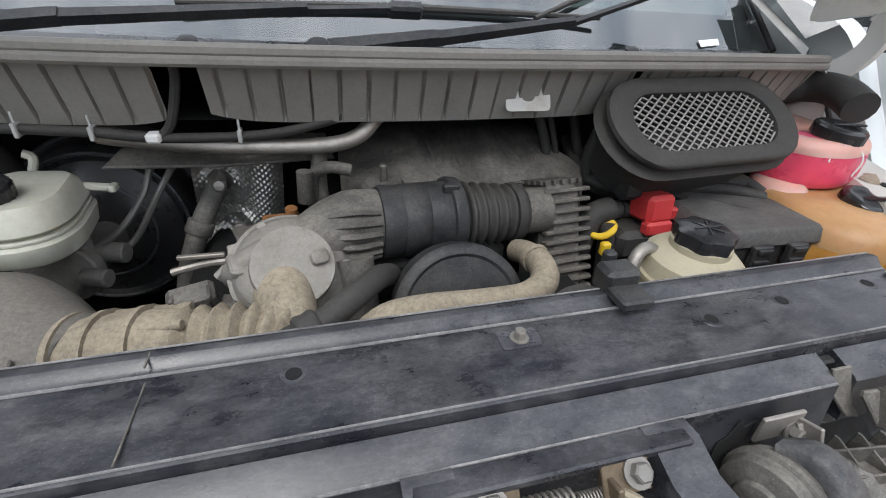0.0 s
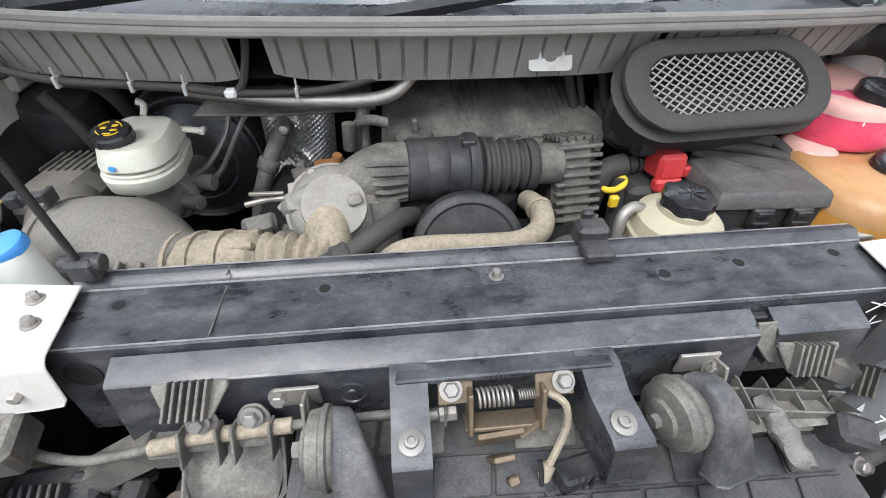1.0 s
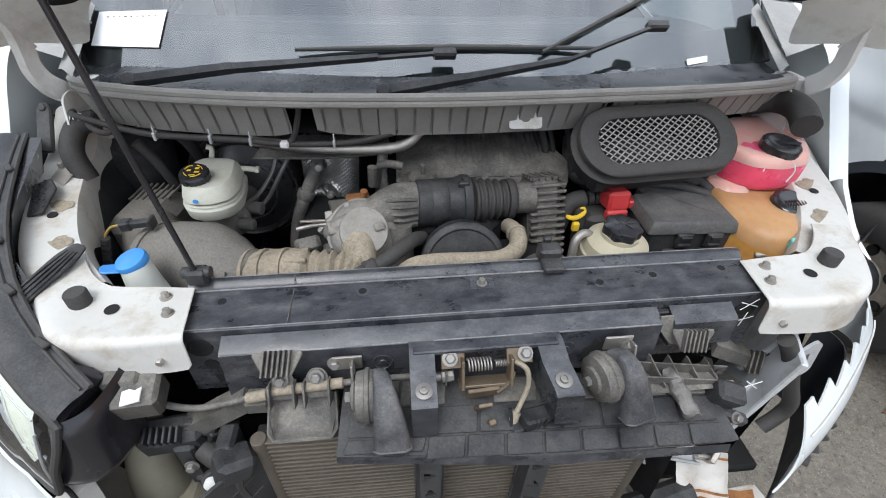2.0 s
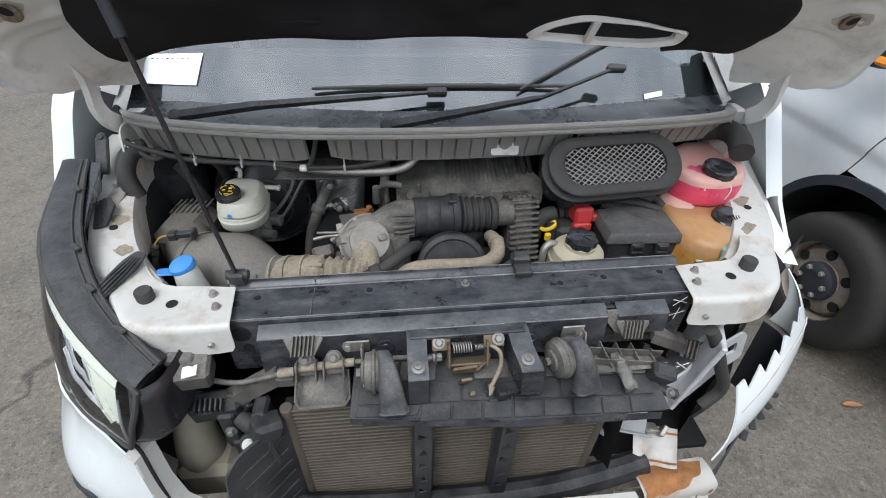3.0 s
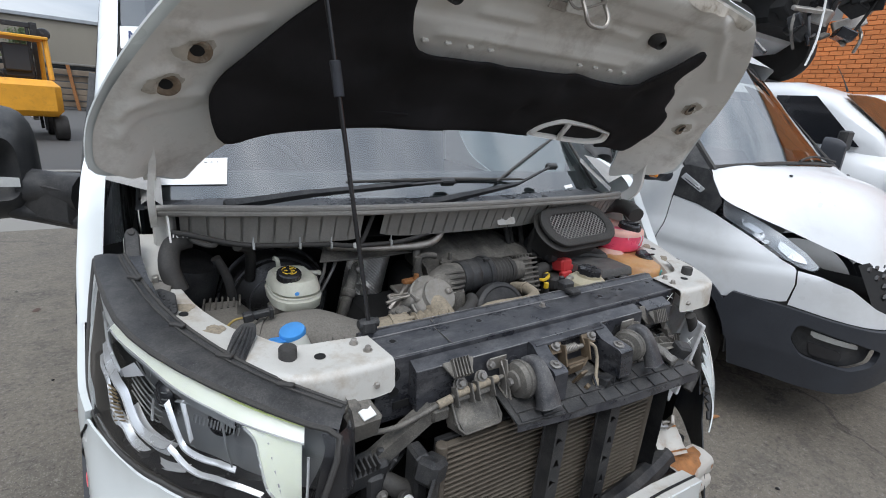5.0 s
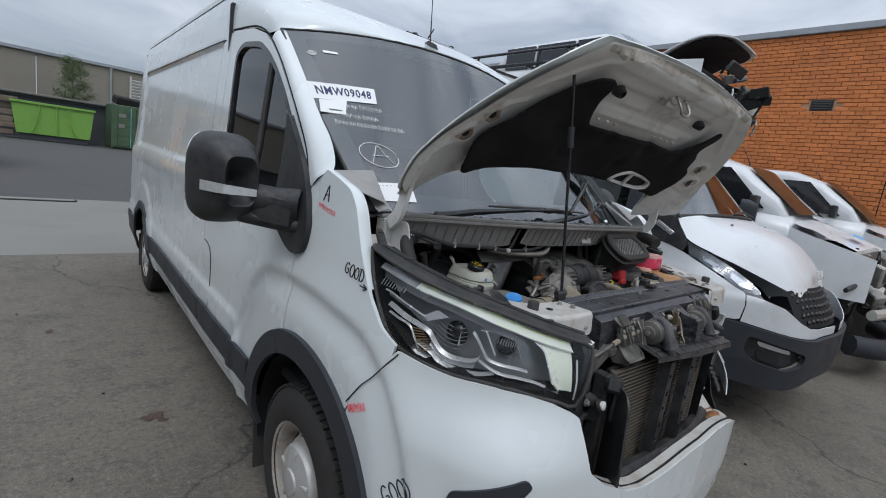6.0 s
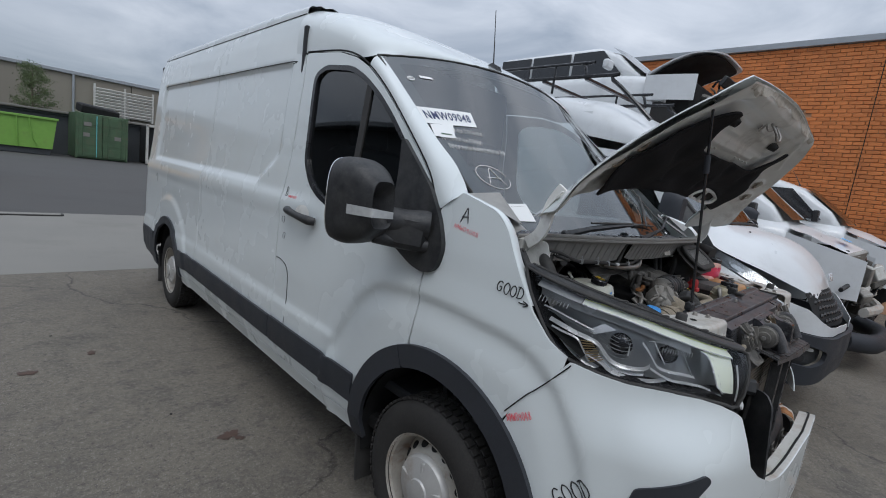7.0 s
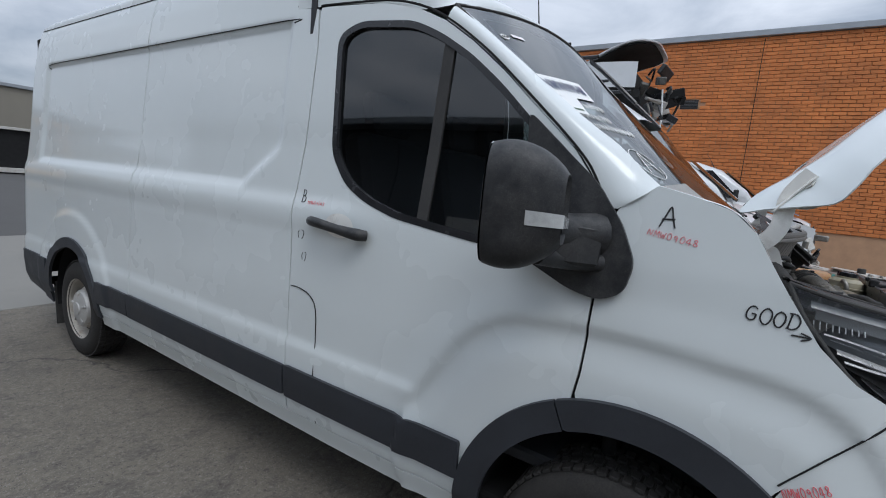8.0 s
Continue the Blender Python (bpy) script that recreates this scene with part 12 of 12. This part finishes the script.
def stacked_dark_car():
    z = 3.15
    t = thing("stacked_car", (5.6, 9.6, z), "dark car with roof bars stacked high behind", "car")
    m = pose(5.6, 7.3, z)
    part("body", loft([(0.1, 0.70, 0.35, 0.85), (0.5, 0.88, 0.28, 1.0), (1.4, 0.92, 0.26, 1.06), (4.2, 0.92, 0.26, 1.08), (4.5, 0.8, 0.35, 1.0)], m, 24, 0.4), DARK_CAR, t, "dark painted body", 50)
    part("cabin", loft([(1.2, 0.64, 1.0, 1.08), (1.8, 0.68, 1.0, 1.48), (3.6, 0.68, 1.0, 1.5), (4.4, 0.6, 1.0, 1.1)], m, 24, 0.42), DARK_CAR, t, sharp=50)
    for s in (-1, 1):
        part("roof_bar", Geo().tube([m @ Vector((s * 0.58, 1.9, 1.48)), m @ Vector((s * 0.58, 2.1, 1.56)), m @ Vector((s * 0.58, 3.5, 1.56)), m @ Vector((s * 0.58, 3.7, 1.5))], 0.02, 6, 4), LAMP_BLACK, t)
    part("cross_bar", Geo().box(m @ Vector((0, 2.3, 1.6)), (1.3, 0.08, 0.03), 0.005).box(m @ Vector((0.1, 2.3, 1.75)), (0.03, 0.03, 0.35), 0.005, rot=(0, 30, 0)), LAMP_BLACK, t)
    st = thing("stacking_frame", (5.6, 9.6, 0), "dark steel stacking frame", "rack")
    for x in (4.4, 6.8):
        for y in (8.0, 11.2):
            part("post", Geo().box((x, y, 1.7), (0.12, 0.12, 3.4), 0.01), FAR_DARK, st)
        part("beam", Geo().box((x, 9.6, 3.36), (0.12, 3.8, 0.12), 0.01), FAR_DARK, st)
    for y in (8.2, 11.0):
        part("cross_beam", Geo().box((5.6, y, 3.4), (2.4, 0.12, 0.1), 0.01), FAR_DARK, st)


stacked_dark_car()


# ---------------------------------------------------------------- far side of the yard
def container(x, y, turn):
    t = thing("shipping_container", (x, y, 0), "dark green shipping container with closed doors", "container")
    m = pose(x, y, 0, 0, 0, turn)
    part("body", Geo().box((0, 3.0, 1.33), (2.44, 6.0, 2.55), 0.03, m), GREEN_STEEL, t)
    for s in (-1, 1):
        d = part("door", Geo().box((s * 0.60, -0.04, 1.33), (1.16, 0.06, 2.35), 0.01, m), GREEN_STEEL, t, "green container door")
        for k in range(4):
            part("panel", Geo().box((s * 0.60, -0.075, 0.45 + 0.58 * k), (1.0, 0.02, 0.42), 0.01, m), GREEN_STEEL, d)
        for xx in (0.28, 0.92):
            part("lock_bar", Geo().cyl(m @ Vector((s * xx, -0.10, 0.15)), m @ Vector((s * xx, -0.10, 2.5)), 0.022, 8), CYAN if (s < 0 and xx < 0.5) else GREEN_STEEL, d)
    for dx, dz, w in ((-0.7, 2.0, 0.35), (-0.75, 1.4, 0.3), (0.75, 1.35, 0.35)):
        part("notice", Geo().box((dx, -0.09, dz), (w, 0.01, 0.22), 0.002, m), PALE_SLAB, t)
    for x2 in (-1.2, 1.2):
        part("corner_post", Geo().box((x2, -0.02, 1.33), (0.1, 0.12, 2.6), 0.01, m), GREEN_STEEL, t)
    return t


container(2.15, 33.6, 2.5)


def skip(x, y):
    t = thing("skip_bin", (x, y, 0), "lime green skip bin with lifting straps", "skip")
    o = [(-1.55, 0.35), (1.55, 0.35), (1.75, 2.0), (-1.75, 2.0)]
    g = Geo()
    g.add([(x + a, y + d, z) for d in (0, 1.6) for a, z in o], [(0, 1, 2, 3), (7, 6, 5, 4), (0, 4, 5, 1), (1, 5, 6, 2), (3, 7, 4, 0)])
    part("tub", g, LIME_STEEL, t, "lime green steel tub")
    part("rim", Geo().box((x, y - 0.03, 1.97), (3.6, 0.1, 0.12), 0.01).box((x, y + 1.6, 1.97), (3.6, 0.1, 0.12), 0.01), LIME_STEEL, t)
    for k in (-0.6, 0.1, 0.6):
        part("strap", Geo().tube([(x + k, y - 0.06, 1.95), (x + k + 0.15 * k, y - 0.10, 1.1), (x + 1.6 * k, y - 0.06, 0.4)], 0.03, 6, 5), LIME_STEEL, t)
    part("base", Geo().box((x, y + 0.8, 0.18), (3.0, 1.4, 0.34), 0.03), FAR_DARK, t)


skip(-1.65, 33.2)
tm = thing("timber_stack", (-6.3, 33.8, 0), "stack of weathered timber between steel posts", "timber")
rng = random.Random(3)
for k in range(6):
    part("beam", Geo().box((-6.3 + rng.uniform(-0.2, 0.2), 33.6 + rng.uniform(-0.1, 0.1), 0.32 + 0.34 * k), (6.2, 0.6, 0.28), 0.02, rot=(0, rng.uniform(-0.6, 0.6), rng.uniform(-1, 1))), WOOD_OLD, tm)
for k in range(3):
    part("post", Geo().box((-8.6 + 2.0 * k, 33.15, 1.2), (0.16, 0.12, 2.4), 0.01, rot=(0, 6 - 6 * k, 0)), RUST, tm)
wl = solid("low_wall", Geo().box((-8, 36.4, 1.15), (34, 0.2, 2.3), 0.02).box((-8, 36.4, 2.36), (34.1, 0.4, 0.14), 0.02), FAR_DARK, "low dark boundary wall with a pale cap", "wall", kind="structure")
part("wall_cap", Geo().box((-8, 36.15, 2.50), (34, 0.25, 0.12), 0.02), PALE_SLAB, wl)
wb = thing("box_body", (5.6, 34.0, 0), "open truck box body with white frame", "truck body")
part("shell", Geo().box((5.6, 36.0, 1.25), (2.2, 3.6, 2.3), 0.03), UNDERBODY_SHADE, wb)
for x in (4.5, 6.7):
    part("frame_post", Geo().box((x, 34.1, 1.25), (0.14, 0.12, 2.4), 0.01), WHITE_DIRTY, wb)
part("frame_top", Geo().box((5.6, 34.1, 2.42), (2.3, 0.12, 0.14), 0.01), WHITE_DIRTY, wb)
part("frame_sill", Geo().box((5.6, 34.1, 0.2), (2.3, 0.3, 0.25), 0.01), WHITE_DIRTY, wb)
# goods on top of the container
part("rubble", Geo().box((2.1, 35.0, 2.85), (1.9, 1.2, 0.5), 0.08, rot=(8, 5, 10)), UNDERBODY_SHADE, wb)


def tree(x, y, h, seed):
    t = thing("tree", (x, y, 0), "thin young tree with sparse yellow-green leaves", "tree")
    rng = random.Random(seed)
    trunk = Geo().tube([(x, y, 0), (x + 0.05, y, h * 0.35), (x - 0.04, y, h * 0.7), (x + 0.02, y, h)], 0.05, 8, 6, radii=[0.08, 0.06, 0.035, 0.01])
    tips = []
    for k in range(34):
        z0 = h * rng.uniform(0.42, 0.97)
        a = rng.uniform(0, 2 * math.pi)
        l = 1.15 * (1 - 0.75 * (z0 / h - 0.42) / 0.58) * rng.uniform(0.55, 1.1)
        p0 = Vector((x, y, z0))
        p1 = p0 + Vector((math.cos(a) * l * 0.6, math.sin(a) * l * 0.6, 0.15 * l))
        p2 = p0 + Vector((math.cos(a) * l, math.sin(a) * l, 0.45 * l))
        trunk.tube([p0, p1, p2], 0.012, 5, 3, radii=[0.018, 0.01, 0.004])
        tips += [p1.lerp(p2, rng.random()) for _ in range(4)] + [p2]
    part("trunk", trunk, BARK, t, "thin brown trunk and limbs")
    v, f = [], []
    for c in tips:
        for _ in range(26):
            o = c + Vector((rng.gauss(0, 0.16), rng.gauss(0, 0.16), rng.gauss(0, 0.13)))
            d = Vector((rng.gauss(0, 1), rng.gauss(0, 1), rng.gauss(0, 1))).normalized() * rng.uniform(0.035, 0.075)
            e = d.orthogonal().normalized() * d.length * 0.4
            k = len(v)
            v += [o - d, o + e, o + d, o - e]
            f.append((k, k + 1, k + 2, k + 3))
    tagged(part("crown", Geo().add(v, f), LEAF, t, "sparse small leaves"), kind="stuff")


tree(-0.75, 36.9, 5.0, 5)
tree(-7.2, 37.2, 4.2, 9)


def forklift(x, y):
    t = thing("forklift", (x, y, 0), "yellow forklift parked across the yard", "forklift")
    m = pose(x, y, 0, 0, 0, 194) @ Matrix.Scale(1.15, 4)
    part("body", Geo().box((0, 0.6, 0.88), (1.26, 1.9, 0.62), 0.10, m).box((0, 1.5, 0.98), (1.3, 0.6, 0.82), 0.2, m), FORK_YELLOW, t, "yellow forklift body")
    part("seat", Geo().box((0, 0.7, 1.5), (0.55, 0.5, 0.2), 0.05, m).box((0, 1.0, 1.85), (0.5, 0.15, 0.6), 0.05, m), CABIN, t)
    for sx in (-0.55, 0.55):
        part("guard_post", Geo().tube([m @ Vector((sx, -0.2, 1.2)), m @ Vector((sx, 0.0, 2.3))], 0.06, 8, 2), FORK_YELLOW, t)
        part("guard_post", Geo().tube([m @ Vector((sx, 1.3, 1.4)), m @ Vector((sx, 1.1, 2.3))], 0.06, 8, 2), FORK_YELLOW, t)
        part("mast_rail", Geo().box((sx * 0.95, -0.55, 1.42), (0.15, 0.16, 2.7), 0.01, m).box((sx * 0.72, -0.58, 1.42), (0.07, 0.10, 2.6), 0.01, m), LAMP_BLACK, t)
        for yy, r in ((-0.1, 0.36), (1.4, 0.30)):
            part("wheel", Geo().lathe([(0.13, -0.15), (1.15 * r - 0.03, -0.15), (1.15 * r, -0.10), (1.15 * r, 0.10), (1.15 * r - 0.03, 0.15), (0.13, 0.15)], m @ Vector((sx * 1.05, yy, r)), m.to_3x3() @ Vector((1, 0, 0)), 28), TYRE, t)
    part("roof_guard", Geo().box((0, 0.55, 2.32), (1.2, 1.4, 0.07), 0.02, m), FORK_YELLOW, t)
    for k in range(4):
        part("mast_cross", Geo().box((0, -0.55, 0.8 + 0.63 * k), (1.1, 0.1, 0.12), 0.01, m), LAMP_BLACK, t)
    part("carriage", Geo().box((0, -0.7, 1.0), (1.2, 0.12, 0.5), 0.02, m), FORK_YELLOW, t)
    for sx in (-0.7, 0.7):
        part("lamp", Geo().lathe([(0.05, -0.05), (0.15, -0.05), (0.17, 0.0), (0.15, 0.05), (0.0, 0.06)], m @ Vector((sx, -0.45, 2.52)), m.to_3x3() @ Vector((0.3, 1, 0)), 20), LAMP_BLACK, t)
    for sx in (-0.3, 0.3):
        part("fork", Geo().box((sx, -1.2, 0.35), (0.12, 1.0, 0.05), 0.01, m).box((sx, -0.75, 0.65), (0.12, 0.06, 0.65), 0.01, m), STEEL, t)


forklift(-4.15, 17.9)

# ---------------------------------------------------------------- notes and papers on the van
LETTERS = {
    "G": [[(0.95, 0.85), (0.7, 1.0), (0.3, 0.9), (0.05, 0.55), (0.1, 0.15), (0.45, 0.0), (0.8, 0.1), (0.9, 0.45), (0.5, 0.45)]],
    "O": [[(0.55, 1.0), (0.2, 0.8), (0.05, 0.4), (0.25, 0.05), (0.65, 0.0), (0.95, 0.4), (0.9, 0.8), (0.55, 1.0)]],
    "D": [[(0.25, 1.0), (0.1, 0.0)], [(0.0, 0.95), (0.6, 0.95), (0.95, 0.6), (0.85, 0.2), (0.45, 0.0), (-0.05, 0.02)]],
    "A": [[(0.0, 0.0), (0.35, 0.6), (0.62, 1.0), (0.8, 0.5), (1.0, 0.0)], [(0.1, 0.38), (0.95, 0.42)]],
    "B": [[(0.1, 0.0), (0.1, 1.0)], [(0.0, 1.0), (0.6, 0.95), (0.75, 0.75), (0.5, 0.55), (0.15, 0.52)], [(0.3, 0.52), (0.85, 0.4), (0.8, 0.1), (0.4, 0.0), (0.0, 0.02)]],
    ">": [[(0.0, 0.5), (1.0, 0.5)], [(0.45, 0.9), (1.0, 0.5), (0.5, 0.05)]],
    "N": [[(0.0, 0.0), (0.2, 1.0), (0.75, 0.05), (1.0, 1.0)]],
    "M": [[(0.0, 0.0), (0.2, 1.0), (0.5, 0.3), (0.85, 1.0), (0.95, 0.0)]],
    "W": [[(0.0, 1.0), (0.25, 0.0), (0.5, 0.7), (0.75, 0.0), (1.0, 1.0)]],
    "0": [[(0.5, 1.0), (0.15, 0.6), (0.2, 0.15), (0.6, 0.0), (0.9, 0.4), (0.8, 0.85), (0.5, 1.0)]],
    "9": [[(0.85, 0.85), (0.5, 1.0), (0.2, 0.75), (0.5, 0.5), (0.85, 0.8), (0.75, 0.0)]],
    "4": [[(0.6, 0.0), (0.6, 1.0), (0.05, 0.35), (0.95, 0.35)]],
    "8": [[(0.5, 0.52), (0.2, 0.78), (0.5, 1.0), (0.8, 0.78), (0.5, 0.52), (0.1, 0.22), (0.5, 0.0), (0.9, 0.22), (0.5, 0.52)]],
    "(": [[(0.8, 1.0), (0.3, 0.6), (0.6, 0.0)]],
    ")": [[(0.2, 1.0), (0.8, 0.9), (0.7, 0.4), (0.3, 0.0)]],
    "~": [[(0.0, 0.1), (0.25, 0.9), (0.5, 0.1), (0.8, 0.8), (1.0, 0.3)]],
}


def by_hand(name, text, at, w, h, surface, pen, material, parent, label, tilt=0.0, gap=0.25, seed=1):
    """Hand-drawn characters laid on a curved surface given by surface(across, up)."""
    rng = random.Random(seed)
    g = Geo()
    x = 0.0
    for ch in text:
        k = rng.uniform(0.9, 1.1)
        dz = rng.uniform(-0.06, 0.06)
        for line in LETTERS.get(ch, []):
            if len(line) > 2:
                line = curve2(line, 3)
            pts = [(x + p * w * k, (q * k + dz) * h) for p, q in line]
            fine = []
            for a, b in zip(pts, pts[1:]):
                n = max(1, int(math.hypot(b[0] - a[0], b[1] - a[1]) / 0.012))
                fine += [(a[0] + (b[0] - a[0]) * i / n, a[1] + (b[1] - a[1]) * i / n) for i in range(n)]
            fine.append(pts[-1])
            c, s = math.cos(tilt), math.sin(tilt)
            g.tube([surface(at[0] + p * c - q * s, at[1] + p * s + q * c) for p, q in fine], pen, 5, 1)
        x += w * (1 + gap)
    return part(name, g, material, parent, label, sharp=80)


on_flank = lambda a, b: flank(-a, b, 0.0012)
on_bumper = lambda a, b: flank(-a, b, 0.0012)
by_hand("marker_note", "A", (-0.956, 1.430), 0.040, 0.058, on_flank, 0.0021, INK, VAN, "letter A in black marker")
by_hand("stock_note", "NMW09048", (-0.982, 1.408), 0.0125, 0.017, on_flank, 0.0008, RED_INK, VAN, "stock code in red marker", tilt=-0.14)
by_hand("marker_note", "GOOD", (-0.738, 1.238), 0.023, 0.036, on_flank, 0.0019, INK, VAN, "word good in black marker", tilt=-0.06, gap=0.18)
by_hand("marker_arrow", ">", (-0.645, 1.210), 0.040, 0.022, on_flank, 0.0019, INK, VAN, "black marker arrow")
by_hand("marker_note", "GOOD", (-0.390, 0.655), 0.027, 0.056, on_bumper, 0.0021, INK, VAN, "word good in black marker", tilt=0.75, gap=0.18, seed=3)
by_hand("marker_arrow", ">", (-0.298, 0.648), 0.040, 0.034, on_bumper, 0.0021, INK, VAN, "black marker arrow", tilt=0.2)
by_hand("stock_note", "NMW09048", (-0.600, 0.838), 0.0095, 0.024, on_bumper, 0.0010, RED_INK, VAN, "stock code in red marker", tilt=0.5)
by_hand("marker_note", "B", (-2.325, 1.365), 0.026, 0.055, on_flank, 0.0018, INK, VAN, "letter B in black marker")
by_hand("stock_note", "NMW09048", (-2.285, 1.362), 0.010, 0.014, on_flank, 0.0007, RED_INK, VAN, "stock code in red marker")
by_hand("marker_note", "()", (-2.335, 1.215), 0.020, 0.035, on_flank, 0.0014, INK, VAN, "small black marker brackets")
by_hand("marker_note", "()", (-2.30, 1.125), 0.014, 0.035, on_flank, 0.0012, INK, VAN, "small black marker brackets")

# papers and pen on the windscreen
def on_glass(u, v, out=0.003):
    return Vector(screen(u, v)) + Vector((0, -0.62, 0.78)) * out


def glass_sheet(name, corners, material, label, out=0.003):
    a, b, c, d = corners
    g = Geo().grid(lambda u, v: on_glass((d[0] + (c[0] - d[0]) * u) * (1 - v) + (a[0] + (b[0] - a[0]) * u) * v, (d[1] + (c[1] - d[1]) * u) * (1 - v) + (a[1] + (b[1] - a[1]) * u) * v, out), 8, 4)
    return part(name, g, material, ws, label, sharp=80)


SIGN = [(0.006, 0.650), (0.166, 0.655), (0.153, 0.565), (0.002, 0.548)]
glass_sheet("stock_sign", SIGN, PAPER, "white stock sign with a printed code")
cu = bpy.data.curves.new("code", "FONT")
cu.body, cu.size, cu.extrude, cu.align_x, cu.align_y, cu.resolution_u, cu.space_character = "NMW09048", 1.0, 0.0, "CENTER", "CENTER", 2, 1.12
cu.offset = 0.022
tmp = bpy.data.objects.new("code", cu)
me = bpy.data.meshes.new_from_object(tmp)
xs = [v.co.x for v in me.vertices]
span = max(xs) - min(xs)
g = Geo()


def on_sign(x, y):
    u, v = 0.5 + 0.84 * x / span, 0.5 + 0.70 * y
    a, b, c, d = SIGN
    return on_glass((d[0] + (c[0] - d[0]) * u) * (1 - v) + (a[0] + (b[0] - a[0]) * u) * v, (d[1] + (c[1] - d[1]) * u) * (1 - v) + (a[1] + (b[1] - a[1]) * u) * v, 0.0042)


g.add([on_sign(v.co.x, v.co.y) for v in me.vertices], [tuple(p.vertices) for p in me.polygons])
bpy.data.objects.remove(tmp)
bpy.data.curves.remove(cu)
bpy.data.meshes.remove(me)
part("printed_code", g, NAVY_INK, ws, "dark blue printed code")
glass_sheet("small_card", [(0.014, 0.545), (0.078, 0.556), (0.058, 0.472), (0.004, 0.472)], PAPER, "small white card", 0.0046)
part("card_bar", Geo().grid(lambda u, v: on_glass(0.026 + 0.028 * u, 0.487 + 0.008 * v, 0.0056), 2, 1), GREEN_STEEL, ws)
pen = lambda a, b: on_glass(a / 1.7, b / 1.2, 0.002)
by_hand("pen_note", "~~~~~~", (0.075, 0.612), 0.026, 0.042, pen, 0.0011, WHITE_INK, ws, "white paint pen scrawl", seed=4)
by_hand("pen_note", "~~~~~~", (0.035, 0.545), 0.026, 0.042, pen, 0.0011, WHITE_INK, ws, "white paint pen scrawl", seed=5)
by_hand("pen_note", "~~~~~~~~~~", (0.045, 0.490), 0.022, 0.042, pen, 0.0011, WHITE_INK, ws, "white paint pen scrawl", seed=6)
by_hand("pen_note", "A", (0.115, 0.275), 0.085, 0.115, pen, 0.0015, WHITE_INK, ws, "letter A in white paint pen")
g = Geo().tube([on_glass(0.090 + 0.042 * math.cos(a), 0.272 + 0.062 * math.sin(a), 0.002) for a in np.linspace(0.2, 6.2, 30)], 0.0015, 5, 1)
part("pen_ring", g, WHITE_INK, ws, "white paint pen ring")
g = Geo().tube([on_glass(0.048 + 0.010 * math.cos(a), 0.842 + 0.013 * math.sin(a), 0.002) for a in np.linspace(0, 6.3, 20)], 0.0016, 5, 1)
g.add([on_glass(0.048 + 0.0095 * math.cos(a), 0.842 + 0.0125 * math.sin(a), 0.002) for a in np.linspace(0, 5.9, 16)], [tuple(range(16))])
part("round_sticker", g, PAPER, ws, "small round white approval sticker")
g = Geo()
for k in (-1, 0, 1):
    g.tube([on_glass(0.048 + 0.006 * k + 0.003 * math.cos(a), 0.842 + 0.004 * math.sin(a), 0.0034) for a in np.linspace(0.8, 5.5, 8)], 0.0009, 5, 1)
part("sticker_mark", g, INK, ws)
glass_sheet("edge_sticker", [(0.076, 0.866), (0.112, 0.860), (0.112, 0.846), (0.076, 0.850)], PAPER, "thin white edge sticker")
glass_sheet("paper_sheet", [(0.030, 0.125), (0.128, 0.140), (0.118, 0.050), (0.020, 0.042)], PAPER, "sheet of white paper at the screen's foot")
g = Geo()
for k in range(9):
    g.box(on_glass(0.044 + 0.0085 * k, 0.113 + 0.0013 * k, 0.0040), (0.007 - 0.002 * (k % 3), 0.0006, 0.0022), 0.0002, rot=(-52, 0, -8))
part("paper_print", g, INK, ws)
glass_sheet("white_label", [(0.842, 0.024), (0.880, 0.029), (0.878, 0.014), (0.842, 0.009)], PAPER, "small white label on the screen")

# ---------------------------------------------------------------- bricks of the wall, laid course by course
def lay_bricks():
    bl, bh, joint = 0.230, 0.076, 0.010
    step, rise = bl + joint, bh + joint
    me = bpy.data.meshes.new("brick")
    g = Geo().box((0, 0, 0), (0.03, bl, bh), 0.005)
    me.from_pydata([tuple(p) for p in g.v], [], g.f)
    me.validate()
    me.materials.append(BRICK)
    rng = random.Random(7)
    V, F = [], []
    count = 0
    base = [Vector(p) for p in g.v]
    for j in range(int(WALL_TOP / rise)):
        z = (j + 0.5) * rise
        if z < 1.2:
            continue
        y = -5.2 - (0.5 * step if j % 2 else 0.0)
        while y < 13.0:
            y += step
            if (abs(y - 2.36) < 0.3 and 3.94 < z < 4.22) or abs(y - 0.98) < 0.02:
                continue
            at = Vector((WALL_X - 0.004 + rng.uniform(-0.0025, 0.0015), y, z + rng.uniform(-0.0015, 0.0015)))
            tilt = rng.uniform(-0.006, 0.006)
            if count < 290 and 1.45 < y < 4.0 and 3.0 < z < 5.4:
                ob = new("brick", me)
                ob.location = at - PLACE[wall_right.name]
                ob.rotation_euler = (tilt, 0, 0)
                ob.parent = wall_right
                count += 1
            else:
                n = len(V)
                V += [(p.x + at.x, p.y + at.y, p.z + at.z + tilt * p.y) for p in base]
                F += [tuple(n + i for i in f) for f in g.f]
    h = Geo()
    h.v, h.f = V, F
    tagged(part("brickwork", h, BRICK_REST, wall_right, "courses of orange bricks"), kind="stuff")


lay_bricks()
